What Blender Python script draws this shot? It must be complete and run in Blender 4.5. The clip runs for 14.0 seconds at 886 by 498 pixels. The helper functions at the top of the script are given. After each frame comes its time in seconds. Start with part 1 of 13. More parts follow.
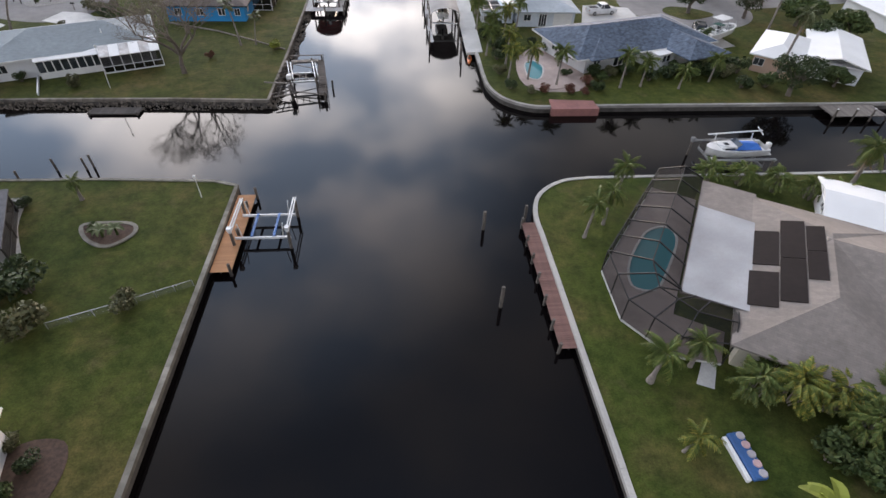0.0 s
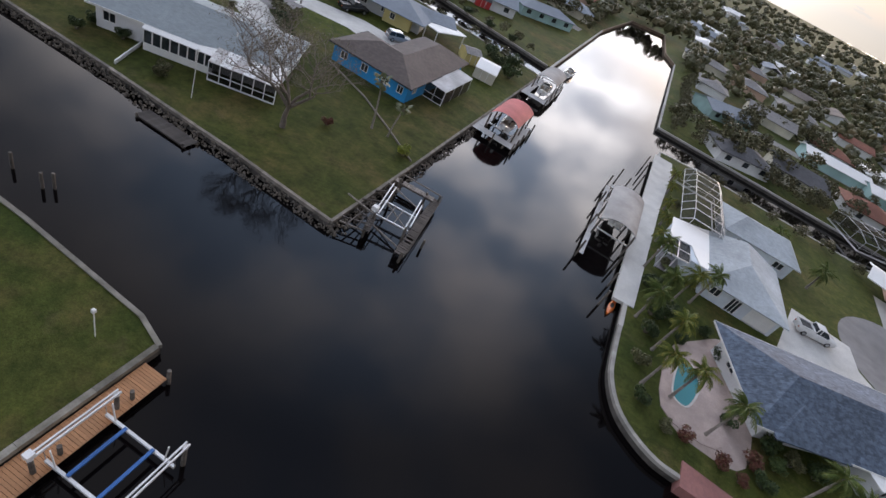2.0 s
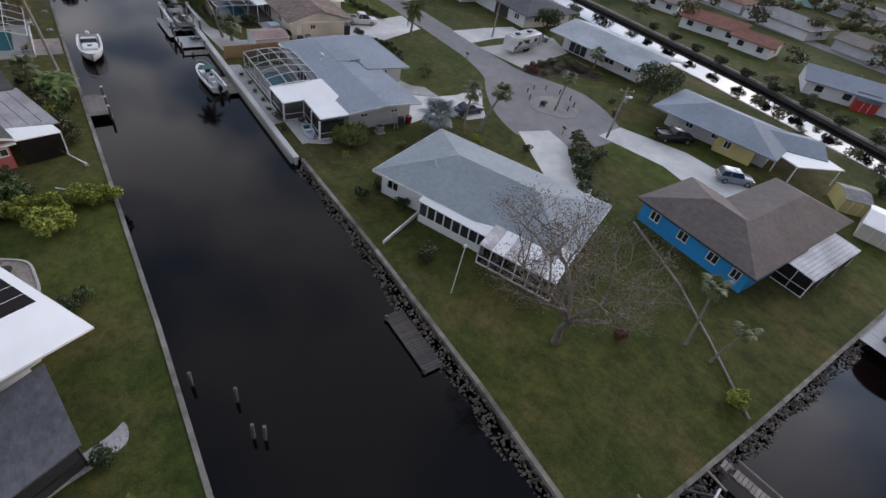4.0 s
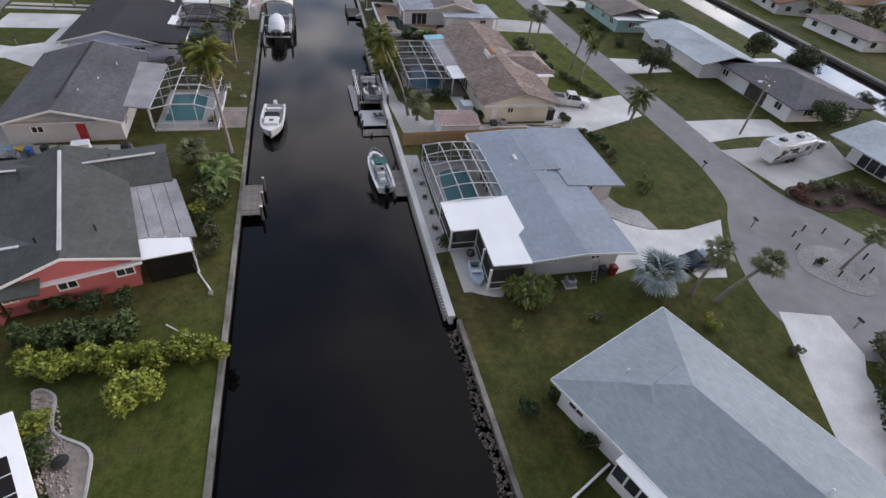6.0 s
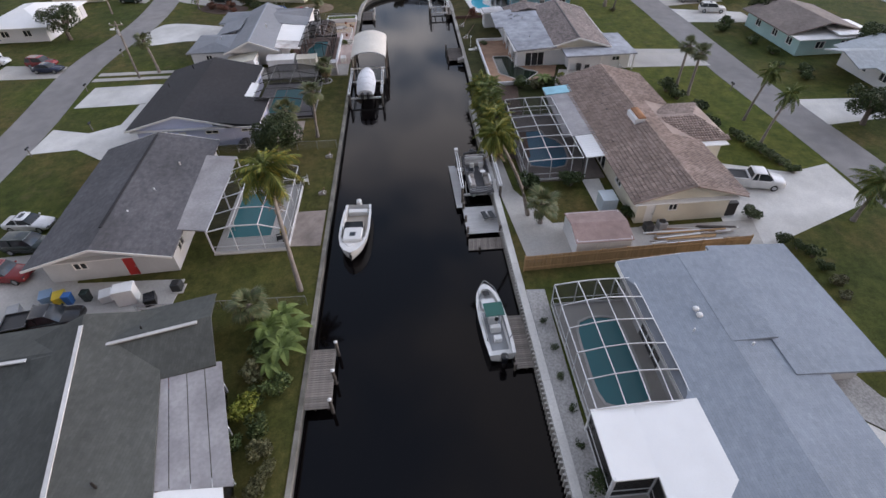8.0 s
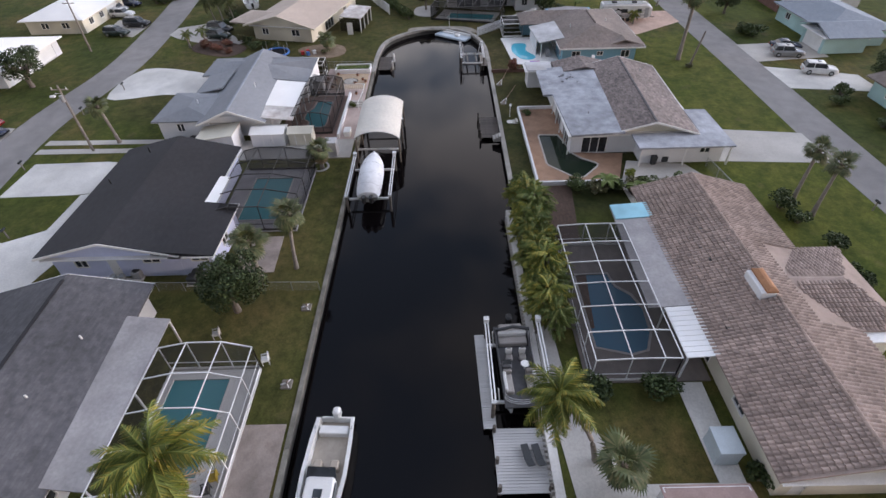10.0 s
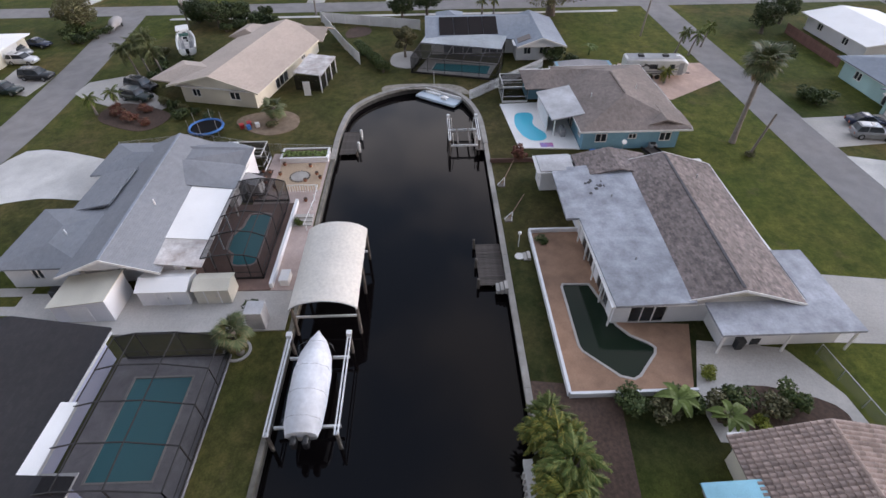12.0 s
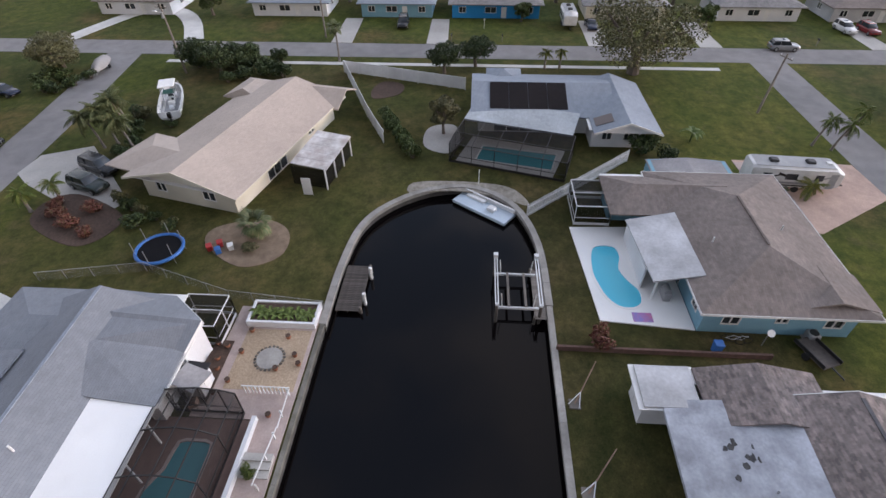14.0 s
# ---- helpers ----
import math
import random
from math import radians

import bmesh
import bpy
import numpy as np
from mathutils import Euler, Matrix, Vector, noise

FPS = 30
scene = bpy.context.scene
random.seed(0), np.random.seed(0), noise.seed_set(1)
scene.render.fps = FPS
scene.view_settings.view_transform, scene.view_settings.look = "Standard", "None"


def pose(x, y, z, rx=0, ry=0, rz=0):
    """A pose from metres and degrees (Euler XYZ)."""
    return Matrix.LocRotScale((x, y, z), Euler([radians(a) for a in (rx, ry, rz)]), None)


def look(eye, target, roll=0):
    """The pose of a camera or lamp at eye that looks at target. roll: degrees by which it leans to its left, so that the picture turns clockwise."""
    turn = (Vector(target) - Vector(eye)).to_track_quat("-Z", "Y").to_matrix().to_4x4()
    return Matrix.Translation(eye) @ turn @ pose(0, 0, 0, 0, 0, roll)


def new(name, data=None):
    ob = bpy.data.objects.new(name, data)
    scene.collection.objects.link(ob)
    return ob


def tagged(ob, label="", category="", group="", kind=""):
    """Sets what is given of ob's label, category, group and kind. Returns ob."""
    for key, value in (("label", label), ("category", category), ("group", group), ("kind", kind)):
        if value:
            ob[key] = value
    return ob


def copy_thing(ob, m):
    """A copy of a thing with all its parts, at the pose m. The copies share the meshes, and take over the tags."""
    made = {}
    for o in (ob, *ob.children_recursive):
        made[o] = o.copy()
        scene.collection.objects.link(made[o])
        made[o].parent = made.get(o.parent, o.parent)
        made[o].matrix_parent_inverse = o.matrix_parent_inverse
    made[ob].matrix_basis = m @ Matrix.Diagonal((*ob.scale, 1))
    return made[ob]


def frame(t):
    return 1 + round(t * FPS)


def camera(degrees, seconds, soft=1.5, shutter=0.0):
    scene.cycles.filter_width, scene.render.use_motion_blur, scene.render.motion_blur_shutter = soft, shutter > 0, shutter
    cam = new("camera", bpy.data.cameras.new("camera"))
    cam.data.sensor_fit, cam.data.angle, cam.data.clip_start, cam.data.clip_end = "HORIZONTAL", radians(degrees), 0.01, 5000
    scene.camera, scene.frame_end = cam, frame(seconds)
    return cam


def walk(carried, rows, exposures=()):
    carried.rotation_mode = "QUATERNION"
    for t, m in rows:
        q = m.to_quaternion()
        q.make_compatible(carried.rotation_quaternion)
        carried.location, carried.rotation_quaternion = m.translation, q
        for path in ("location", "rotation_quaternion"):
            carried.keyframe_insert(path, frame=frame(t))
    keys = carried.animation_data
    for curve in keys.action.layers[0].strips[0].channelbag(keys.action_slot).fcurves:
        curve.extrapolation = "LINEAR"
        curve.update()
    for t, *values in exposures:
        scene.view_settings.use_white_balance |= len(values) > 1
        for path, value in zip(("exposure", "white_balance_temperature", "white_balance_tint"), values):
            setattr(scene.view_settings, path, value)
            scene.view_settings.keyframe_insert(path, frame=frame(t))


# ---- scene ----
cam = camera(82.7, 14.0)
METRES, EYE, TILT, LEAN, TURN = 174.42, 31.0, 0.0, 0.0, -6.0
ROWS = [
    (0.0, 0.0, 0.0, 0.0, 1.58, -42.6, -1.72),
    (0.5, -0.0027, 0.0421, -0.0006, 1.97, -42.49, -2.27),
    (1.0, -0.0061, 0.0843, -0.0007, 7.41, -41.86, -6.71),
    (1.5, -0.0128, 0.1257, -0.0009, 17.05, -41.23, -13.31),
    (2.0, -0.0246, 0.1634, -0.0017, 32.27, -40.34, -22.08),
    (2.5, -0.0416, 0.1946, -0.0015, 45.26, -40.09, -21.99),
    (3.0, -0.0654, 0.2188, -0.0022, 53.36, -40.18, -17.15),
    (5.5, -0.2118, 0.2792, -0.0003, 75.47, -41.19, -4.49),
    (6.0, -0.2424, 0.2838, -0.0002, 83.18, -40.78, -5.33),
    (6.5, -0.2729, 0.2846, 0.0001, 87.01, -41.01, -2.1),
    (7.0, -0.304, 0.2826, 0.0006, 89.02, -41.5, 0.93),
    (7.5, -0.3363, 0.28, 0.0015, 91.98, -41.48, 1.5),
    (8.0, -0.3698, 0.2785, 0.0023, 91.69, -41.51, 1.43),
    (10.5, -0.5477, 0.2703, 0.0053, 95.81, -41.41, 1.32),
    (11.0, -0.5856, 0.2672, 0.0055, 94.64, -41.49, 1.0),
    (11.5, -0.6242, 0.2647, 0.0058, 93.9, -41.57, 0.7),
    (12.0, -0.6633, 0.262, 0.0056, 94.2, -41.56, 0.56),
    (12.5, -0.703, 0.2593, 0.0055, 94.87, -41.57, 0.53),
    (13.0, -0.7414, 0.2553, 0.0051, 95.73, -41.48, 0.29),
    (13.5, -0.7788, 0.2506, 0.0052, 97.71, -41.5, 0.27),
    (14.0, -0.8151, 0.2449, 0.0051, 99.5, -41.53, 0.45),
]
walk(cam, [(t, pose(0, 0, EYE, TILT, LEAN, TURN) @ pose(METRES * x, METRES * y, METRES * z, 90 + pitch, roll, yaw)) for t, x, y, z, yaw, pitch, roll in ROWS],
     [(0.0, 1.26, 7080, 11), (1.0, 1.35, 7080, 11), (2.0, 0.91, 6800, 11), (2.6, 0.54, 6640, 11), (3.2, 0.57, 6640, 11), (5.3, 1.14, 6720, 12), (6.5, 1.02, 6860, 12), (8.0, 1.03, 6800, 13), (10.5, 1.15, 6800, 13), (14.0, 1.10, 6800, 13)])

# ---- world and light ----


def make_world():
    w = bpy.data.worlds.new("dusk_sky")
    scene.world = w
    w.use_nodes = True
    t = w.node_tree
    t.nodes.clear()
    out = t.nodes.new("ShaderNodeOutputWorld")
    bg = t.nodes.new("ShaderNodeBackground")
    sky = t.nodes.new("ShaderNodeTexSky")
    sky.sky_type = "NISHITA"
    sky.sun_disc = False
    sky.sun_elevation = radians(5)
    sky.sun_rotation = radians(15)
    sky.air_density, sky.dust_density, sky.ozone_density = 1.0, 2.0, 1.5
    tc = t.nodes.new("ShaderNodeTexCoord")
    sep = t.nodes.new("ShaderNodeSeparateXYZ")
    t.links.new(tc.outputs["Generated"], sep.inputs[0])
    up = t.nodes.new("ShaderNodeMath")
    up.operation = "MAXIMUM"
    t.links.new(sep.outputs["Z"], up.inputs[0])
    up.inputs[1].default_value = 0.0
    lift = t.nodes.new("ShaderNodeMath")
    lift.operation = "ADD"
    t.links.new(up.outputs[0], lift.inputs[0])
    lift.inputs[1].default_value = 0.14
    px, py = t.nodes.new("ShaderNodeMath"), t.nodes.new("ShaderNodeMath")
    for n, o in ((px, "X"), (py, "Y")):
        n.operation = "DIVIDE"
        t.links.new(sep.outputs[o], n.inputs[0])
        t.links.new(lift.outputs[0], n.inputs[1])
    com = t.nodes.new("ShaderNodeCombineXYZ")
    t.links.new(px.outputs[0], com.inputs[0])
    t.links.new(py.outputs[0], com.inputs[1])
    cl = t.nodes.new("ShaderNodeTexNoise")
    cl.inputs["Scale"].default_value = 1.8
    cl.inputs["Detail"].default_value = 6
    cl.inputs["Roughness"].default_value = 0.5
    t.links.new(com.outputs[0], cl.inputs["Vector"])
    ramp = t.nodes.new("ShaderNodeValToRGB")
    ramp.color_ramp.elements[0].position, ramp.color_ramp.elements[1].position = 0.43, 0.59
    t.links.new(cl.outputs["Fac"], ramp.inputs[0])
    # cloud deck: pale toward the bright horizon, grey-violet overhead
    hz = t.nodes.new("ShaderNodeValToRGB")
    e = hz.color_ramp.elements
    e[0].position, e[0].color = 0.0, (6.0, 5.6, 5.2, 1)
    e[1].position, e[1].color = 0.9, (3.3, 3.4, 3.9, 1)
    for at, c in ((0.15, (6.4, 6.5, 7.0, 1)), (0.36, (8.8, 8.7, 9.2, 1)), (0.6, (5.4, 5.3, 5.9, 1))):
        m = hz.color_ramp.elements.new(at)
        m.color = c
    t.links.new(up.outputs[0], hz.inputs[0])
    blue = t.nodes.new("ShaderNodeMix")
    blue.data_type = "RGBA"
    blue.inputs[0].default_value = 0.78
    t.links.new(sky.outputs[0], blue.inputs[6])
    blue.inputs[7].default_value = (2.0, 2.7, 4.05, 1)
    mix = t.nodes.new("ShaderNodeMix")
    mix.data_type = "RGBA"
    # full cloud cover low over the horizon
    low = t.nodes.new("ShaderNodeMapRange")
    for i, v in ((1, 0.02), (2, 0.2), (3, 1.0), (4, 0.0)):
        low.inputs[i].default_value = v
    t.links.new(up.outputs[0], low.inputs[0])
    cover = t.nodes.new("ShaderNodeMath")
    cover.operation = "MAXIMUM"
    t.links.new(ramp.outputs[0], cover.inputs[0])
    t.links.new(low.outputs[0], cover.inputs[1])
    t.links.new(cover.outputs[0], mix.inputs[0])
    t.links.new(blue.outputs[2], mix.inputs[6])
    t.links.new(hz.outputs[0], mix.inputs[7])
    # the glow of the low sun behind the clouds
    dot = t.nodes.new("ShaderNodeVectorMath")
    dot.operation = "DOT_PRODUCT"
    t.links.new(tc.outputs["Generated"], dot.inputs[0])
    dot.inputs[1].default_value = (-0.30, 0.86, 0.41)
    near = t.nodes.new("ShaderNodeMapRange")
    near.interpolation_type = "SMOOTHSTEP"
    for i, v in ((1, 0.78), (2, 1.0), (3, 1.15), (4, 5.2)):
        near.inputs[i].default_value = v
    t.links.new(dot.outputs["Value"], near.inputs[0])
    # a darker cloud bank towards the east
    bank = t.nodes.new("ShaderNodeMapRange")
    bank.interpolation_type = "SMOOTHSTEP"
    for i, v in ((1, 0.0), (2, 0.5), (3, 1.0), (4, 0.42)):
        bank.inputs[i].default_value = v
    t.links.new(sep.outputs["X"], bank.inputs[0])
    both = t.nodes.new("ShaderNodeMath")
    both.operation = "MULTIPLY"
    t.links.new(near.outputs[0], both.inputs[0])
    t.links.new(bank.outputs[0], both.inputs[1])
    glow = t.nodes.new("ShaderNodeVectorMath")
    glow.operation = "SCALE"
    t.links.new(mix.outputs[2], glow.inputs[0])
    t.links.new(both.outputs[0], glow.inputs["Scale"])
    t.links.new(glow.outputs[0], bg.inputs["Color"])
    bg.inputs["Strength"].default_value = 0.09
    t.links.new(bg.outputs[0], out.inputs[0])


make_world()
sun = new("sun", bpy.data.lights.new("sun", "SUN"))
sun.data.energy, sun.data.angle, sun.data.color = 1.0, radians(14), (1.0, 0.80, 0.68)
sun.matrix_world = look((27, 100, 9), (0, 0, 0))
from mathutils.geometry import tessellate_polygon


# ---- mesh helpers ----
class MB:
    """A mesh in the making: points and faces."""

    def __init__(self):
        self.v, self.f = [], []

    def add(self, vs, fs):
        o = len(self.v)
        self.v += [tuple(p) for p in vs]
        self.f += [tuple(i + o for i in f) for f in fs]
        return self

    def box(self, x0, y0, z0, x1, y1, z1):
        return self.add([(x0, y0, z0), (x1, y0, z0), (x1, y1, z0), (x0, y1, z0), (x0, y0, z1), (x1, y0, z1), (x1, y1, z1), (x0, y1, z1)],
                        [(0, 3, 2, 1), (4, 5, 6, 7), (0, 1, 5, 4), (1, 2, 6, 5), (2, 3, 7, 6), (3, 0, 4, 7)])

    def cbox(self, x0, y0, z0, x1, y1, z1, b=0.03):
        """A box with its upright and top edges chamfered."""
        def ring(i, z):
            return [(x0 + i + b, y0 + i, z), (x1 - i - b, y0 + i, z), (x1 - i, y0 + i + b, z), (x1 - i, y1 - i - b, z),
                    (x1 - i - b, y1 - i, z), (x0 + i + b, y1 - i, z), (x0 + i, y1 - i - b, z), (x0 + i, y0 + i + b, z)]
        return self.loft([ring(0, z0), ring(0, z1 - b), ring(b, z1)])

    def loft(self, rings, close=True, caps=True):
        n = len(rings[0])
        vs = [p for r in rings for p in r]
        fs = []
        for k in range(len(rings) - 1):
            for i in range(n if close else n - 1):
                j = (i + 1) % n
                fs.append((k * n + i, k * n + j, (k + 1) * n + j, (k + 1) * n + i))
        if caps:
            fs.append(tuple(range(n))[::-1])
            fs.append(tuple((len(rings) - 1) * n + i for i in range(n)))
        return self.add(vs, fs)

    def prism(self, pts, z0, z1):
        return self.loft([[(x, y, z0) for x, y in pts], [(x, y, z1) for x, y in pts]])

    def beam(self, p, q, w, h=None, up=(0, 0, 1)):
        p, q = Vector(p), Vector(q)
        d = (q - p).normalized()
        u = Vector(up)
        if abs(d.dot(u)) > 0.99:
            u = Vector((1, 0, 0))
        s = d.cross(u).normalized() * (w / 2)
        t = s.cross(d).normalized() * ((h or w) / 2)
        return self.loft([[a - s - t, a + s - t, a + s + t, a - s + t] for a in (p, q)])

    def tube(self, pts, radii, n=8):
        pts = [Vector(p) for p in pts]
        if not isinstance(radii, (list, tuple)):
            radii = [radii] * len(pts)
        rings = []
        for i, p in enumerate(pts):
            d = (pts[min(i + 1, len(pts) - 1)] - pts[max(i - 1, 0)]).normalized()
            u = Vector((0, 0, 1)) if abs(d.z) < 0.95 else Vector((1, 0, 0))
            s = d.cross(u).normalized()
            t = s.cross(d)
            rings.append([p + radii[i] * (s * math.cos(2 * math.pi * k / n) + t * math.sin(2 * math.pi * k / n)) for k in range(n)])
        return self.loft(rings)

    def slab(self, pts, th):
        """A sloping plate: a polygon in space, th thick downwards."""
        n = len(pts)
        vs = [tuple(p) for p in pts] + [(p[0], p[1], p[2] - th) for p in pts]
        return self.add(vs, [tuple(range(n)), tuple(range(2 * n - 1, n - 1, -1))] + [(i, i + n, (i + 1) % n + n, (i + 1) % n) for i in range(n)])

    def poly(self, pts, z=0.0):
        return self.add([(x, y, z) for x, y in pts], [tuple(range(len(pts)))])

    def xf(self, m, start=0):
        for i in range(start, len(self.v)):
            self.v[i] = tuple(m @ Vector(self.v[i]))
        return self

    def mesh(self, name, smooth=0):
        me = bpy.data.meshes.new(name)
        me.from_pydata(self.v, [], self.f)
        if len(self.f) < 6000:
            b = bmesh.new()
            b.from_mesh(me)
            bmesh.ops.recalc_face_normals(b, faces=b.faces)
            b.to_mesh(me)
            b.free()
        if smooth:
            me.polygons.foreach_set("use_smooth", [True] * len(me.polygons))
            me.set_sharp_from_angle(angle=radians(smooth))
        return me


def where(ob):
    base = where(ob.parent) @ ob.matrix_parent_inverse if ob.parent else Matrix()
    return base @ ob.matrix_basis


def thing(name, label, category, x=0.0, y=0.0, z=0.0, rot=0.0, group="", kind=""):
    ob = new(name)
    ob.empty_display_size = 0.2
    ob.matrix_basis = pose(x, y, z, 0, 0, rot)
    return tagged(ob, label, category, group, kind)


def part(name, mb, material, parent=None, label="", smooth=0, local=False, kind=""):
    """One mesh under a thing or part. Points are in the world, or, if local, in the frame of the thing."""
    me = mb.mesh(name, smooth) if isinstance(mb, MB) else mb
    if not me.materials:
        me.materials.append(material)
    ob = new(name, me)
    if parent:
        ob.parent = parent
        if not local:
            ob.matrix_parent_inverse = where(parent).inverted()
    if label or kind:
        tagged(ob, label, "", "", kind)
    return ob


def setting(name, mb, material, label, category, smooth=0):
    """One piece of the setting, of kind structure."""
    ob = part(name, mb, material, None, "", smooth)
    return tagged(ob, label, category, "", "structure")


def rot2(x, y, cx, cy, deg):
    c, s = math.cos(radians(deg)), math.sin(radians(deg))
    return cx + c * x - s * y, cy + s * x + c * y


def arc(cx, cy, r, a0, a1, n):
    return [(cx + r * math.cos(radians(a0 + (a1 - a0) * i / n)), cy + r * math.sin(radians(a0 + (a1 - a0) * i / n))) for i in range(n + 1)]


def smooth_line(pts, n=6, closed=False):
    """A rounded line through pts (Catmull-Rom)."""
    out, k = [], len(pts)
    for i in range(k if closed else k - 1):
        g = (lambda j: pts[j % k]) if closed else (lambda j: pts[max(0, min(k - 1, j))])
        p0, p1, p2, p3 = g(i - 1), g(i), g(i + 1), g(i + 2)
        for s in range(n):
            t = s / n
            out.append(tuple(0.5 * (2 * b + (c - a) * t + (2 * a - 5 * b + 4 * c - d) * t * t + (3 * b - a - 3 * c + d) * t ** 3)
                             for a, b, c, d in zip(p0, p1, p2, p3)))
    if not closed:
        out.append(tuple(pts[-1]))
    return out


def strip(line, w):
    """The outline of a band of width w along a line in the plan."""
    left, right = [], []
    for i, p in enumerate(line):
        a, b = Vector(line[max(i - 1, 0)]), Vector(line[min(i + 1, len(line) - 1)])
        d = (b - a).normalized()
        left.append((p[0] - d.y * w / 2, p[1] + d.x * w / 2))
        right.append((p[0] + d.y * w / 2, p[1] - d.x * w / 2))
    return left, right


def band(mb, line, w, z0, z1):
    left, right = strip(line, w)
    for i in range(len(line) - 1):
        mb.prism([right[i], right[i + 1], left[i + 1], left[i]], z0, z1)
    return mb


# ---- materials ----
def nodes(name):
    m = bpy.data.materials.new(name)
    m.use_nodes = True
    t = m.node_tree
    return m, t, t.nodes["Principled BSDF"]


def rgba(c):
    return (c[0], c[1], c[2], 1.0)


def noise_of(t, vec, scale, detail=4.0, rough=0.55):
    n = t.nodes.new("ShaderNodeTexNoise")
    n.inputs["Scale"].default_value = scale
    n.inputs["Detail"].default_value = detail
    n.inputs["Roughness"].default_value = rough
    t.links.new(vec, n.inputs["Vector"])
    return n.outputs["Fac"]


def ramp_of(t, fac, stops):
    r = t.nodes.new("ShaderNodeValToRGB")
    e = r.color_ramp.elements
    while len(e) < len(stops):
        e.new(0.5)
    for k, (p, c) in zip(e, stops):
        k.position, k.color = p, rgba(c)
    t.links.new(fac, r.inputs[0])
    return r.outputs[0]


def blend(t, mode, fac, a, b):
    m = t.nodes.new("ShaderNodeMix")
    m.data_type, m.blend_type = "RGBA", mode
    for v, i in ((fac, 0), (a, 6), (b, 7)):
        if isinstance(v, (int, float)):
            m.inputs[i].default_value = v
        elif isinstance(v, tuple):
            m.inputs[i].default_value = rgba(v)
        else:
            t.links.new(v, m.inputs[i])
    return m.outputs[2]


def bump_of(t, bsdf, height, strength, dist=0.02):
    b = t.nodes.new("ShaderNodeBump")
    b.inputs["Strength"].default_value = strength
    b.inputs["Distance"].default_value = dist
    t.links.new(height, b.inputs["Height"])
    t.links.new(b.outputs[0], bsdf.inputs["Normal"])


def spread(t, col, amount, island=False):
    """Piece to piece variation in brightness."""
    if island:
        r = t.nodes.new("ShaderNodeNewGeometry").outputs["Random Per Island"]
    else:
        r = t.nodes.new("ShaderNodeObjectInfo").outputs["Random"]
    g = ramp_of(t, r, [(0.0, (1 - amount,) * 3), (1.0, (1 + amount,) * 3)])
    return blend(t, "MULTIPLY", 1.0, col, g)


def mat(name, c1, c2=None, scale=2.0, rough=0.7, metal=0.0, bump=0.2, fine=18.0, big=0.25, patch=0.25, vary=0.0, island=False, turn=0.0, spec=0.5):
    """A worn surface: two colours in a middling noise, wide patches, fine grain in relief."""
    m, t, b = nodes(name)
    tc = t.nodes.new("ShaderNodeTexCoord").outputs["Object"]
    c2 = c2 or tuple(x * 0.8 for x in c1)
    col = ramp_of(t, noise_of(t, tc, scale, 5), [(0.32, c1), (0.68, c2)])
    wide = ramp_of(t, noise_of(t, tc, big, 3), [(0.3, (1 - patch,) * 3), (0.7, (1 + patch * 0.5,) * 3)])
    col = blend(t, "MULTIPLY", 1.0, col, wide)
    grain = noise_of(t, tc, fine, 3)
    col = blend(t, "MULTIPLY", 1.0, col, ramp_of(t, grain, [(0.3, (0.9,) * 3), (0.7, (1.08,) * 3)]))
    if vary or island:
        col = spread(t, col, vary, island)
    t.links.new(col, b.inputs["Base Color"])
    b.inputs["Roughness"].default_value, b.inputs["Metallic"].default_value = rough, metal
    b.inputs["Specular IOR Level"].default_value = spec
    if bump:
        bump_of(t, b, grain, bump)
    return m


def shingle_mat(name, c1, c2, turn=0.0, mottle=0.35, w=0.46, h=0.18, rough=0.9, patch=0.25, c3=None):
    """Courses of shingles along the plan direction turn."""
    m, t, b = nodes(name)
    tc = t.nodes.new("ShaderNodeTexCoord").outputs["Object"]
    mp = t.nodes.new("ShaderNodeMapping")
    mp.inputs["Rotation"].default_value = (0, 0, -radians(turn))
    t.links.new(tc, mp.inputs[0])
    br = t.nodes.new("ShaderNodeTexBrick")
    br.inputs["Scale"].default_value = 1.0
    br.inputs["Brick Width"].default_value, br.inputs["Row Height"].default_value = w, h
    br.inputs["Mortar Size"].default_value, br.inputs["Mortar Smooth"].default_value = 0.013, 0.5
    br.inputs["Color1"].default_value, br.inputs["Color2"].default_value = rgba(c1), rgba(c2)
    br.inputs["Mortar"].default_value = rgba(tuple(x * 0.78 for x in c1))
    t.links.new(mp.outputs[0], br.inputs["Vector"])
    col = br.outputs["Color"]
    n1 = noise_of(t, tc, 1.7, 5, 0.65)
    col = blend(t, "MULTIPLY", 1.0, col, ramp_of(t, n1, [(0.3, (1 - mottle,) * 3), (0.7, (1 + mottle * 0.6,) * 3)]))
    n2 = noise_of(t, tc, 0.16, 3)
    col = blend(t, "MULTIPLY", 1.0, col, ramp_of(t, n2, [(0.3, (1 - patch,) * 3), (0.7, (1 + patch * 0.5,) * 3)]))
    if c3:
        col = blend(t, "MIX", ramp_of(t, noise_of(t, tc, 0.35, 4), [(0.5, (0, 0, 0)), (0.7, (0.7, 0.7, 0.7))]), col, c3)
    t.links.new(col, b.inputs["Base Color"])
    b.inputs["Roughness"].default_value = rough
    bump_of(t, b, br.outputs["Fac"], -0.25, 0.02)
    return m


